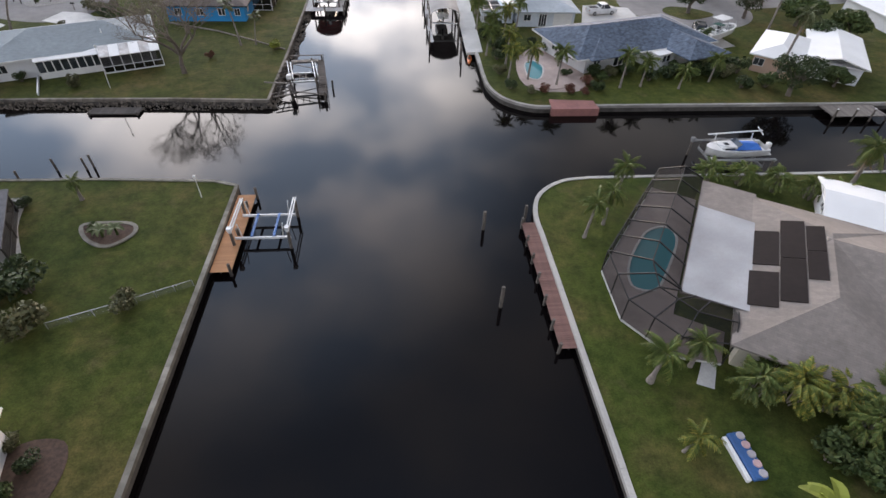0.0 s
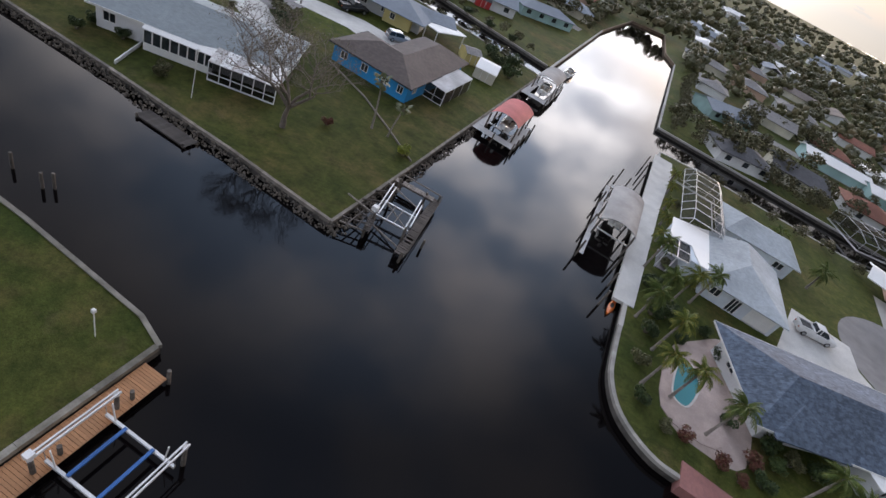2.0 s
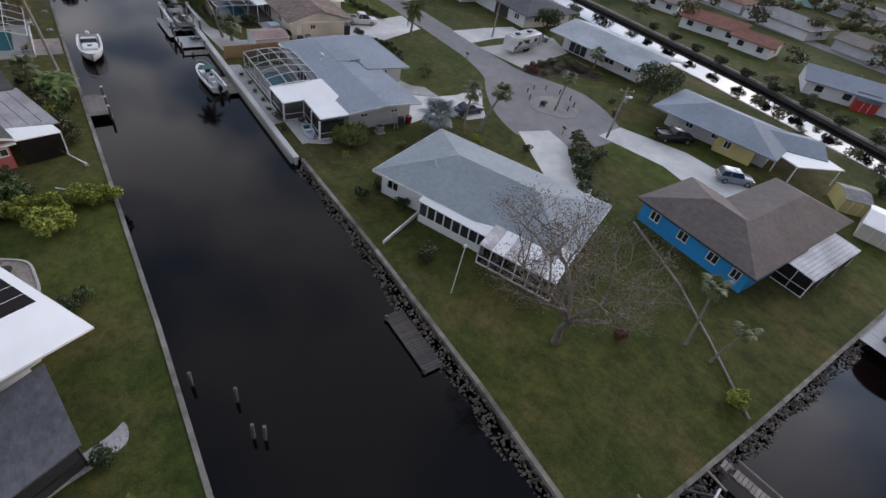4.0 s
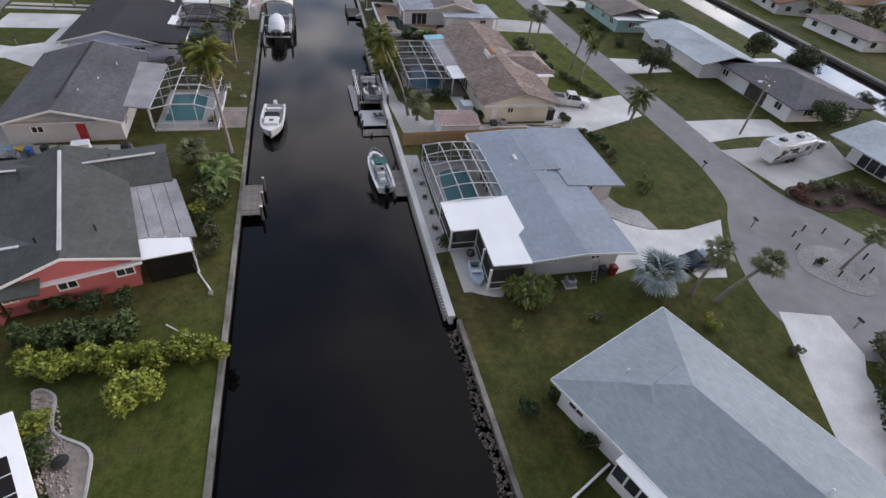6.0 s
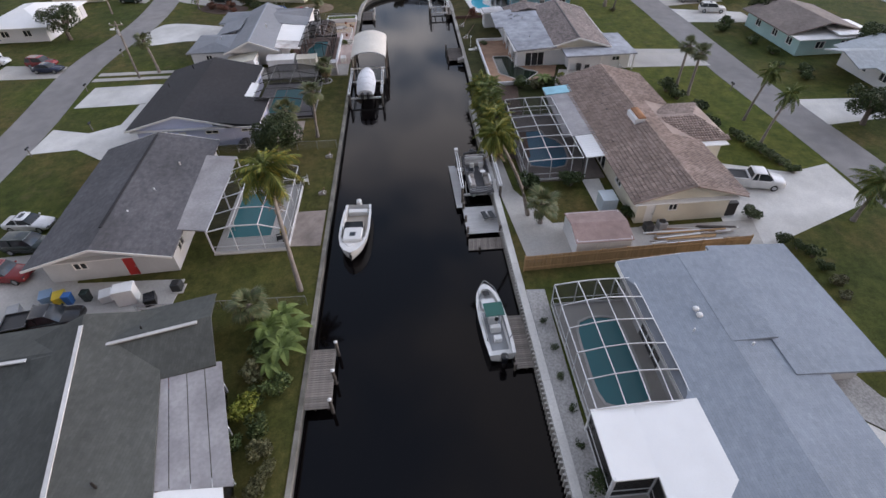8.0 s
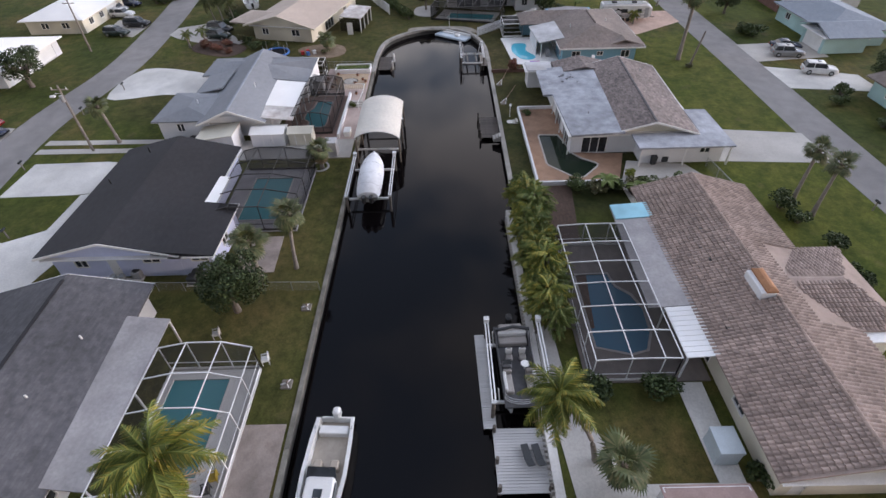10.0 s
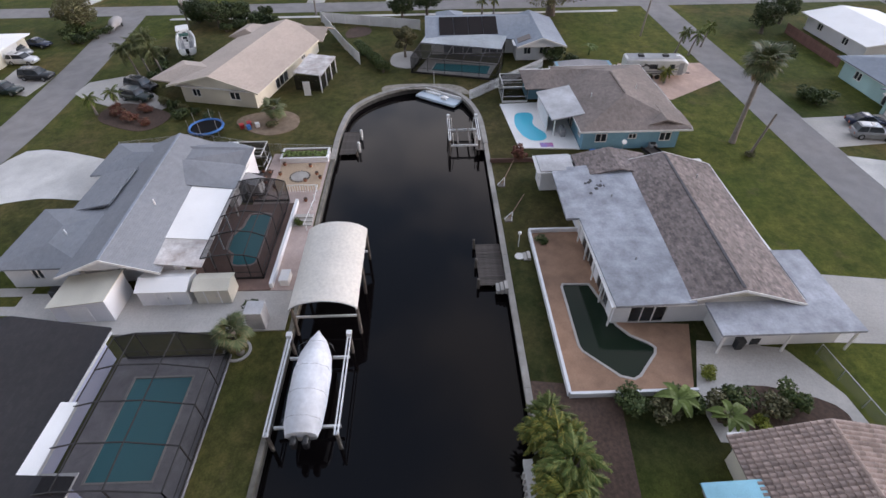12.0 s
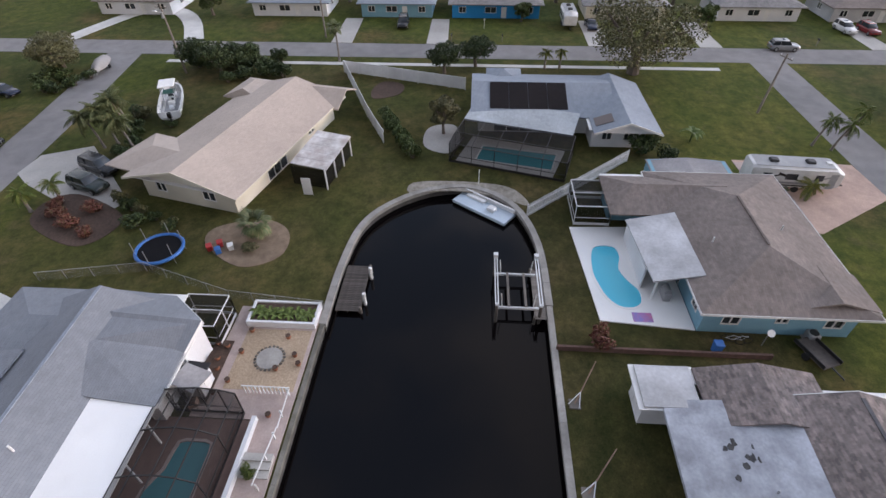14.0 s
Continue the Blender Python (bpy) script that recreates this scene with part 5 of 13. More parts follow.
roof_of(S4, S_S4, (gable, -151.7, 29.7, 21.2, 8.6, 2.3, ZE, 4.45), (hip, -146.5, 23.8, 8.6, 8.2, 0, 2.7, 3.5, 0.9, 0.6), (hip, -160.0, 25.2, 8.0, 6.8, 90, 2.7, 3.45, 1.0, 0.0), (flat, -153.6, 24.4, 6.6, 4.0, 0, 2.7, 3.5))
for q in ([(-163.6, 28.4, 2.7), (-160.4, 28.4, 3.9), (-159.9, 38.0, 3.7), (-163.1, 34.3, 2.7)], [(-160.4, 28.4, 3.9), (-157.5, 30.4, 3.9), (-157.6, 37.4, 2.8), (-159.9, 38.0, 3.7)], [(-157.5, 31.0, 3.85), (-153.6, 32.4, 3.3), (-153.4, 37.4, 2.74), (-157.6, 37.4, 2.8)]):
    part("roof_slope", MB().slab(q, 0.14), S_S4, S4)
rake(S4, -151.7, 29.7, 21.2, 8.6, 2.3, ZE, 4.45, (1,))
part("fascia", MB().beam((-159.9, 38.03, 3.62), (-157.6, 37.43, 2.72), 0.05, 0.2).beam((-163.1, 34.34, 2.62), (-159.9, 38.03, 3.62), 0.05, 0.2), WHITE, S4)
gable_wall(S4, -151.9, 29.7, 19.6, 8.0, 2.3, 2.5, 4.2, 1, WHITEW, 0.1)
part("gable_wall", MB().loft([[(-160.0, 37.7 - d, 0.0), (-157.7, 37.2 - d, 0.0), (-157.7, 37.2 - d, 2.7), (-160.0, 37.7 - d, 3.55)] for d in (0.0, 0.2)]), WHITEW, S4)
part("ridge_cap", MB().beam((-162.2, 29.3, 4.46), (-141.2, 30.1, 4.46), 0.24, 0.06), S_LGREY, S4)
part("lanai_roof", MB().slab([(-153.8, 33.0, 3.06), (-145.5, 33.3, 3.06), (-145.45, 37.6, 2.68), (-153.7, 37.4, 2.68)], 0.1), WHITEROOF, S4, "bright white coated lanai roof")
part("lanai_roof", MB().slab([(-145.4, 33.3, 3.04), (-142.1, 33.7, 3.0), (-141.9, 37.7, 2.66), (-145.35, 37.6, 2.66)], 0.1), DIRTYWHITE, S4, "stained grey-white lanai roof")
for k in range(5):
    part("post", MB().box(-154.9 + k * 2.6, 37.3, 0, -154.8 + k * 2.6, 37.42, 2.6), WHITEALU, S4)
part("sail_cover", MB().slab([(-157.2, 37.6, 2.3), (-155.4, 37.2, 2.4), (-155.0, 38.9, 1.9), (-156.8, 39.5, 1.8)], 0.06), DARKMEM, S4)
vents(S4, [(-149.5, 31.3, 4.1), (-146, 24.6, 3.5)])

# ---- tan roofed house ----
S5 = thing("house", "cream house under a pale tan shingle roof", "house", -190, 31)
R5 = 14.0
body(S5, -189.4, 30.4, 22.0, 11.4, -R5, CREAMW, {"e": [w_(-3.4, 1.3), w_(2.6, 1.6)], "n": [("slider", -3, 4, 0.05, 2.1), w_(5)], "s": [("garage", 6, 4.8, 0.02, 2.2)], "w": [w_(0)]})
roof_of(S5, S_TAN, (gable, -189.6, 30.4, 24.6, 14.0, -R5, ZE, 4.6), (hip, -184.0, 22.6, 8.6, 7.4, 72, 2.7, 3.8, 1, 0), (hip, -201.6, 27.4, 6.4, 6.0, -R5, 2.7, 3.9, 1, 0.2), (gable, -200.0, 37.0, 7.4, 6.4, 79, ZE - 0.1, 3.9))
fascia(S5, -189.6, 30.4, 24.6, 14.0, -R5, ZE, CREAMW, "sn")
rake(S5, -189.6, 30.4, 24.6, 14.0, -R5, ZE, 4.6, (1,), CREAMW)
gable_wall(S5, -189.4, 30.2, 22.2, 12.6, -R5, 2.5, 4.4, 1, CREAMW, 0.1)
for k in range(5):
    p = lambda u, v: (-190.4 + 7.4 * u + 0.9 * v, 38.8 - 1.2 * u + 4.2 * v, 2.72 - 0.2 * v)
    part("roof_panel", MB().slab([p(k / 5, 0), p(k / 5 + 0.195, 0), p(k / 5 + 0.195, 1), p(k / 5, 1)], 0.08), DIRTYWHITE, S5, "peeling white porch roof panel")
for u in (0, 0.33, 0.66, 1.0):
    x, y, _ = (-190.2 + 7.2 * u + 0.9, 42.8 - 1.2 * u, 0)
    part("post", MB().box(x - 0.07, y - 0.07, 0, x + 0.07, y + 0.07, 2.5), WHITE, S5)
part("porch_screen", MB().beam((-189.4, 42.75, 1.3), (-182.1, 41.55, 1.3), 0.02, 2.3), SCREEND, S5)
part("porch_screen", MB().beam((-182.1, 41.55, 1.3), (-182.9, 37.6, 1.3), 0.02, 2.3), SCREEND, S5)
part("porch_door", MB().beam((-181.0, 40.2, 1.1), (-181.0, 39.2, 1.1), 0.05, 2.1), WHITEALU, S5)

# ---- white house with solar mats on the south bank ----
S0 = thing("house", "white-roofed house carrying long black solar mats", "house", -47, 31)
body(S0, -46.4, 31.8, 12.6, 9.0, 30, WHITEW, {"n": [w_(-3), w_(3)], "w": [w_(0)], "e": [w_(-2), w_(2)], "s": [w_(0)]})
mbs = MB().slab([(-57.3, 35.4, 2.75), (-44.2, 42.5, 2.75), (-40.6, 36.0, 3.7), (-53.7, 28.9, 3.7)], 0.16)
part("roof_slope", mbs, WHITEROOF, S0)
part("roof_slope", MB().slab([(-53.7, 28.9, 3.7), (-40.6, 36.0, 3.7), (-37.0, 29.5, 2.75), (-50.1, 22.4, 2.75)], 0.16), WHITEROOF, S0)
for k in range(6):
    q = lambda u, v: (-54.4 + 6.6 * u + 2.55 * v, 36.2 + 3.6 * u - 4.6 * v, 2.86 + 0.68 * v)
    part("solar_panel", MB().slab([q(k / 6, 0), q((k + 0.94) / 6, 0), q((k + 0.94) / 6, 1), q(k / 6, 1)], 0.04), SOLAR, S0)
part("porch_roof", MB().slab([(-42.6, 39.7, 2.62), (-36.2, 40.8, 2.5), (-32.4, 32.5, 2.5), (-38.4, 31.9, 2.62)], 0.12), S_DGREY, S0, "low dark shingle roof of the screened porch")
part("porch_floor", MB().prism([(-42.0, 39.4), (-36.4, 40.5), (-32.7, 32.8), (-38.4, 32.2)], -0.1, 0.1), CONC, S0)
for a, b in (((-36.4, 40.5), (-34.55, 36.65)), ((-34.55, 36.65), (-32.7, 32.8)), ((-42.0, 39.4), (-36.4, 40.5))):
    part("porch_screen", MB().beam((*a, 1.25), (*b, 1.25), 0.02, 2.3), SCREEND, S0)
    part("screen_rail", MB().beam((*a, 0.9), (*b, 0.9), 0.06, 0.08), DARKALU, S0)
for x, y in ((-36.4, 40.5), (-34.55, 36.65), (-32.7, 32.8), (-42.0, 39.4)):
    part("post", MB().box(x - 0.06, y - 0.06, 0, x + 0.06, y + 0.06, 2.42), DARKALU, S0)
SW = thing("house", "white house corner with pale roof beyond the clipped lawn", "house", -31, 14)
body(SW, -31.4, 10.6, 15.8, 9.4, 14, WHITEW, {"e": [w_(0)], "n": [w_(-3), w_(3)]})
roof_of(SW, WHITEROOF, (hip, -31.4, 10.6, 17.0, 10.6, 14, ZE, 4.3))

# ---- east bank: sand-grey house with cage and solar mats ----
E0 = thing("house", "large sand-grey hip-roofed house with black solar mats", "house", 34, 26)
RE = 59.0
EU, EV = Vector((0.515, 0.857)), Vector((0.857, -0.515))
EP = lambda u, v: tuple(Vector((21.3, 25.0)) + EU * u + EV * v)
body(E0, *EP(6.4, 10.2), 18.8, 11.0, RE, CREAMW, {"n": [("slider", 0, 6, 0.05, 2.1), w_(-6)], "s": [w_(-3), w_(3)], "e": [w_(-2)], "w": [w_(-3), w_(3)]})
body(E0, *EP(9.5, 19.0), 12.0, 10.0, RE, CREAMW, {"e": [w_(-2), w_(2)], "w": [w_(0)], "s": [w_(0)]})
roof_of(E0, S_SAND, (hip, *EP(6.4, 10.0), 20.2, 12.2, RE, ZE, 4.85), (hip, *EP(9.6, 16.8), 17.0, 13.8, RE - 90, ZE, 4.85, 0.2, 1.0))
part("roof_slope", MB().slab([(*EP(0, 0), 2.58), (*EP(17.3, 0), 2.58), (*EP(16.6, 4.8), 2.98), (*EP(0, 4.8), 2.98)], 0.14), S_SAND, E0)
part("lanai_roof", MB().slab([(*EP(0.1, 0.1), 2.63), (*EP(12.6, 0.1), 2.63), (*EP(11.6, 4.9), 3.05), (*EP(-0.1, 4.9), 3.05)], 0.06), mat("frosted_white_sheet", (0.46, 0.47, 0.49), (0.30, 0.30, 0.31), 0.6, 0.6, big=0.3, patch=0.35), E0, "frosted white lanai roof with dark streaks")
for u0, u1, v0, v1 in ((5.6, 10.3, 4.8, 6.5), (0.6, 4.7, 4.6, 6.5), (1.4, 6.6, 6.6, 8.2), (6.7, 12.0, 6.6, 8.2), (4.2, 7.7, 8.3, 9.5), (7.8, 11.3, 8.3, 9.5)):
    part("solar_panel", MB().slab([(*EP(u, v), 2.80 + 0.349 * (v - 3.9)) for u, v in ((u0, v0), (u1, v0), (u1, v1), (u0, v1))], 0.05), SOLAR, E0)
EW = thing("house", "white-roofed house behind the canal palms", "house", 50, 34)
body(EW, 46.8, 33.6, 12.0, 6.0, -30, WHITEW, {"n": [w_(-3), w_(2)], "w": [w_(0)]})
roof_of(EW, WHITEROOF, (gable, 46.8, 33.2, 14.0, 7.6, -30, 2.7, 3.5))

# ---- north-east bank: slate-blue roof, white gables ----
NE = thing("house", "white house with long slate-blue shingle roof", "house", 36, 78)
body(NE, 31.0, 78.6, 12.6, 10.4, 25, WHITEW, {"s": [w_(-4), ("slider", 1, 3, 0.05, 2.1), w_(4.6)], "w": [w_(-2), w_(2)], "n": [w_(0)], "e": []})
body(NE, 41.4, 78.6, 10.0, 9.4, 25, WHITEW, {"s": [w_(-3, 1.8), w_(2)], "e": [w_(0)], "n": [("garage", 0, 4.8, 0.02, 2.2)]})
roof_of(NE, S_NAVY, (hip, 36.0, 79.6, 26.0, 13.4, 17, ZE, 4.9, 0.9, 1.0), (hip, 30.2, 75.0, 9.0, 8.6, 110, ZE, 4.0, 1, 0), (hip, 44.6, 75.4, 9.6, 8.4, 110, ZE, 4.0, 0.8, 0))
fascia(NE, 36.0, 79.6, 26.0, 13.4, 17, ZE, WHITE)
NE2 = thing("house", "white house with pale grey crossed hip roofs", "house", 27, 101)
body(NE2, 26.2, 97.4, 10.2, 12.6, 0, PALEBLUEW, {"s": [w_(-3.4, 1.3), ("slider", -0.6, 1.4, 0.05, 2.1), ("garage", 3.0, 3.4, 0.02, 2.2)], "w": [w_(-4)], "e": [w_(2)]})
body(NE2, 30.3, 115.2, 11.2, 9.2, 1, PALEBLUEW, {"s": [w_(-3, 1.6), w_(3.6, 1.6)], "w": [w_(0)], "e": [w_(0)], "n": [w_(0)]})
roof_of(NE2, S_PALE, (hip, 26.2, 97.5, 14.6, 11.6, 90, ZE, 4.3, 1.35, 0.0), (hip, 30.3, 115.2, 12.8, 10.8, 1, ZE, 4.3, 0.55, 0.45))
gable_wall(NE2, 26.2, 97.5, 14.0, 10.6, 90, 2.5, 4.1, 1, PALEBLUEW, 0.1)
part("lanai_roof", MB().slab([(15.3, 102.4, 2.8), (15.1, 96.2, 2.8), (18.3, 96.6, 2.86), (19.6, 92.6, 2.86), (20.7, 92.6, 2.86), (23.4, 105.4, 2.9)], 0.12), WHITEROOF, NE2)
part("lanai_wall", MB().prism([(18.4, 92.8), (20.6, 92.8), (21.0, 102.2), (15.6, 102.0), (15.5, 96.6), (18.2, 96.8)], 0.0, 2.68), PALEBLUEW, NE2)
for a, b in (((15.1, 96.2), (15.0, 91.2)), ((15.0, 91.2), (18.2, 91.6)), ((15.1, 93.8), (18.3, 94.1)), ((16.6, 96.3), (16.5, 91.4))):
    part("screen_beam", MB().beam((*a, 2.68), (*b, 2.68), 0.12, 0.12), WHITEALU, NE2)
for x, y in ((15.0, 91.2), (18.2, 91.6), (16.5, 91.4), (15.05, 93.8)):
    part("post", MB().box(x - 0.06, y - 0.06, 0, x + 0.06, y + 0.06, 2.66), WHITEALU, NE2)
part("porch_screen", MB().slab([(15.1, 96.2, 2.66), (15.0, 91.2, 2.66), (18.2, 91.6, 2.66), (18.3, 96.5, 2.66)], 0.01), SCREEND, NE2)
part("porch_floor", MB().slab([(15.1, 96.2, 0.12), (15.0, 91.2, 0.12), (18.2, 91.6, 0.12), (18.3, 96.5, 0.12)], 0.12), DARKMEM, NE2)
NE3 = thing("house", "white-roofed house with open carport by the side canal", "house", 62, 126)
body(NE3, 66.0, 130.0, 14.0, 7.0, -12, PEACHW, {"s": [w_(-3), w_(2)], "w": [w_(0)], "n": [w_(0)]})
roof_of(NE3, WHITEROOF, (gable, 63.0, 127.0, 20.0, 9.4, -18, 2.7, 3.6))
NE4 = thing("house", "peach house with white hip roof behind tall palms", "house", 60, 80)
body(NE4, 60.0, 75.0, 11.6, 5.8, 50, PEACHW, {"s": [w_(-3), w_(3)], "w": [w_(-2), w_(2)]})
roof_of(NE4, WHITEROOF, (hip, 60.0, 75.0, 13.0, 7.2, 50, ZE, 3.9))
NE5 = thing("house", "white-roofed canal house with dark porch", "house", 68, 74)
body(NE5, 68.2, 74.0, 13.6, 6.8, 58, WHITEW, {"s": [("slider", -3, 4, 0.05, 2.1), w_(4)], "w": [w_(0)]})
roof_of(NE5, WHITEROOF, (gable, 68.2, 74.0, 15.2, 8.2, 58, ZE, 3.7))

# ---- north of the turning place ----
NY = thing("house", "yellow-trimmed house with blue-grey roof and white carport", "house", -46, 125)
body(NY, -43.6, 121.6, 5.4, 5.0, 14, YELLOWW, {"s": [w_(-1, 1.0)]})
body(NY, -47.5, 124.0, 15.0, 8.4, 14, GREYW, {"s": [w_(-4, 1.2), w_(0, 1.2), w_(4, 1.2)], "w": [w_(0)], "e": [w_(0)]})
roof_of(NY, S_LGREY, (hip, -47.6, 123.4, 18.4, 12.6, 12, ZE, 4.4), (gable, -39.6, 128.0, 8.0, 7.6, 40, ZE, 3.7))
part("carport_roof", MB().slab([(-41.2, 122.6, 2.62), (-35.2, 121.2, 2.62), (-31.8, 127.8, 2.62), (-38.2, 129.8, 2.62)], 0.14), WHITEROOF, NY)
for x, y in ((-40.9, 122.8), (-35.4, 121.5), (-32.2, 127.6), (-38, 129.4), (-38.2, 122.0)):
    part("post", MB().box(x - 0.07, y - 0.07, 0, x + 0.07, y + 0.07, 2.5), WHITE, NY)
N6 = thing("house", "long house with dark porch under blue-grey hip roof", "house", -76, 131)
body(N6, -75.8, 131.4, 17.0, 11.0, 8, WHITEW, {"s": [("slider", -5, 4, 0.05, 2.1), w_(2, 2.2), w_(6)], "w": [("slider", 0, 4, 0.05, 2.1)], "e": [w_(0)]})
roof_of(N6, S_PALE, (gable, -75.6, 131.0, 22.0, 14.6, 6, ZE, 4.3))
N7 = thing("house", "white house with dark grey roof by the back canal", "house", -104, 131)
body(N7, -104.0, 130.6, 19.0, 13.0, 0, WHITEW, {"s": [("brown", 2, 4.4, 0.02, 2.2), w_(-6), w_(7)], "e": [w_(-3), w_(3)], "w": [w_(0)]})
roof_of(N7, S_DGREY, (hip, -102.6, 131.0, 19.0, 15.6, 0, ZE, 4.5))
N8 = thing("house", "white house with pale grey gable roof across the street", "house", -122, 123)
body(N8, -121.0, 125.4, 19.4, 10.8, 0, WHITEW, {"s": [w_(-5), w_(-1), ("garage", 4, 4.8, 0.02, 2.2)], "w": [w_(0)]})
roof_of(N8, S_PALE, (gable, -121.0, 125.4, 21.4, 13.0, 0, ZE, 4.2), (gable, -126.6, 120.2, 7.4, 7.6, 90, ZE, 3.7))
N9 = thing("house", "aqua house with brown roof and white porch roof", "house", -142, 122)
body(N9, -142.4, 121.4, 15.0, 11.0, 0, AQUAW, {"s": [w_(-4), w_(1), w_(5)], "e": [w_(-2), w_(2)]})
roof_of(N9, S_BROWN, (gable, -143.6, 121.4, 14.0, 13.0, 0, ZE, 4.3))
part("porch_roof", MB().slab([(-142, 121.8, 3.3), (-134.8, 121.8, 3.0), (-134.8, 128.4, 2.8), (-142, 128.4, 2.8)], 0.12), WHITEROOF, N9)
N10 = thing("house", "aqua house with grey hip roof and two-car drive", "house", -176, 124)
body(N10, -176.0, 125.0, 15.0, 10.0, 0, AQUAW, {"e": [w_(-2), w_(2)], "s": [w_(-4), ("slider", 3, 2.4, 0.05, 2.1)]})
body(N10, -168.5, 121.6, 6.0, 7.0, 0, AQUAW, {"s": [("garage", 0, 4.8, 0.02, 2.2)]})
roof_of(N10, S_LGREY, (hip, -176.4, 125.4, 17.0, 12.0, 0, ZE, 4.4), (gable, -169.0, 122.6, 9.0, 8.6, 90, ZE, 3.9))
N11 = thing("house", "house with broad white roof behind a wooden fence", "house", -197, 132)
body(N11, -197.0, 133.0, 16.0, 12.0, 0, WHITEW, {"s": [w_(-4), w_(3)], "e": [w_(0)]})
roof_of(N11, WHITEROOF, (gable, -197.0, 133.0, 18.0, 14.0, 0, ZE, 3.7))

# ---- south side of the south street, and west of the cross street ----
for x, y, L, W, wm, rm, lab in ((-168, -17, 15, 11, WHITEW, WHITEROOF, "white house with pale roof across the south street"), (-146, -21, 14, 10, WHITEW, S_LGREY, "white house with grey roof across the south street"),
                                (-194, -18, 16, 11, CREAMW, WHITEROOF, "cream house with white roof and many parked cars"), (-121, -19, 15, 11, WHITEW, S_FAR, "white house under weathered shingles"), (-98, -18, 15, 11, AQUAW, S_BROWN, "aqua house under brown shingles")):
    h = thing("house", lab, "house", x, y)
    body(h, x, y, L, W, 0, wm, {"n": [w_(-5), w_(-1), ("garage", 3.6, 4.6, 0.02, 2.2)], "e": [w_(-2), w_(2)], "w": [w_(0)]})
    roof_of(h, rm, (hip, x, y, L + 1.6, W + 1.6, 0, ZE, 4.4))
for y, L, W, wm, rm, lab in ((41.5, 14, 10, SKYW, S_LGREY, "blue house with white columns facing the cross street"), (61, 17, 10, BLUEW, S_FAR, "bright blue house facing the cross street"), (111, 15, 10, WHITEW, S_FAR, "white house with curved front bed"),
                              (132, 15, 10, GREYW, S_BROWN, "grey house with cars in its drive"), (20, 15, 10, WHITEW, S_LGREY, "white house behind a curved drive"), (86, 15, 10, CREAMW, S_FAR, "cream house behind the big oak"), (-12, 15, 10, WHITEW, S_BROWN, "white house past the curved drive")):
    h = thing("house", lab, "house", -246, y)
    body(h, -247, y, W, L, 0, wm, {"e": [w_(-L / 2 + 2, 1.4), w_(-1, 2.2), ("door", 1.6, 1.0, 0.02, 2.05), w_(L / 2 - 2, 1.4)], "n": [w_(0)], "s": [w_(0)]})
    roof_of(h, rm, (hip, -247, y, L + 1.6, W + 1.6, 90, ZE, 4.4))


# ---- seawalls ----
def resample(line, step):
    out = [line[0]]
    for a, b in zip(line, line[1:]):
        d = math.hypot(b[0] - a[0], b[1] - a[1])
        n = max(1, round(d / step))
        out += [(a[0] + (b[0] - a[0]) * k / n, a[1] + (b[1] - a[1]) * k / n) for k in range(1, n + 1)]
    return out


def seawall(name, line, label, w=0.55, cap=None, face=None, step=4.6, z=0.09, shift=0.0, ribs=False):
    """A wall along the shore: cap blocks end to end over wall panels."""
    root = thing(name, label, "seawall", *line[0], kind="structure")
    pts = resample(line, step)
    left, right = strip(pts, w)
    l2, r2 = strip(pts, w * 0.55)
    rnd = random.Random(len(pts))
    below = MB()
    for i in range(len(pts) - 1):
        g = 0.004
        dz = rnd.uniform(-0.012, 0.012)
        q = [right[i], right[i + 1], left[i + 1], left[i]]
        c = (sum(p[0] for p in q) / 4, sum(p[1] for p in q) / 4)
        q = [(c[0] + (p[0] - c[0]) * (1 - g), c[1] + (p[1] - c[1]) * (1 - g)) for p in q]
        part("cap_block", MB().prism(q, -0.28, z + dz), cap or CAPC, root)
        below.prism([r2[i], r2[i + 1], l2[i + 1], l2[i]], -3.0, -0.24)
    part("wall_face", below, face or WALLFACE, root)
    return root


seawall("seawall_west", [(-17.0, -18), (-17.0, 8), (-17.0, 31.4), (-17.0, 44.0)], "weathered grey concrete seawall beside the lawn", 0.4, CAPMID)
seawall("seawall_south", [(-16.9, 44.1), (-19.5, 45.0), (-31, 45.7), (-45, 45.9), (-100, 45.7), (-137, 45.7), (-163, 45.6)], "old concrete seawall along the south bank", 0.34, CAPMID)
seawall("seawall_head", BULB, "curved concrete seawall round the canal head", 0.62, CAPC, z=0.14, step=2.6)
seawall("seawall_north", [(-166, 64.3), (-150, 64.2), (-126, 64.0)], "narrow mossy concrete seawall", 0.5)
seawall("seawall_sheet", [(-125.5, 63.2), (-100, 63.25), (-63.0, 63.3)], "pale ribbed sheet-pile seawall with broad cap", 0.6, CONCW, WHITEALU, 4.0, 0.1)
mbr = MB()
for k in range(160):
    x = -124.8 + k * 0.385
    mbr.prism([(x, 62.99), (x + 0.2, 62.99), (x + 0.16, 62.78), (x + 0.04, 62.78)], -2.5, -0.1)
tagged(part("seawall_ribs", mbr, CONC), "ribs of the pale sheet-pile wall", "seawall", "", "stuff")
seawall("seawall_corner", [(-62.6, 63.8), (-46, 64.05), (-30, 63.95), (-17.3, 63.35)], "stained grey-brown concrete cap above the rock bank", 0.36, CAPOLD)
seawall("seawall_canal", [(-17.2, 63.3), (-17.0, 80), (-17.0, 118), (-17.0, 139)], "low stained concrete edge above dark rocks", 0.34, CAPOLD)
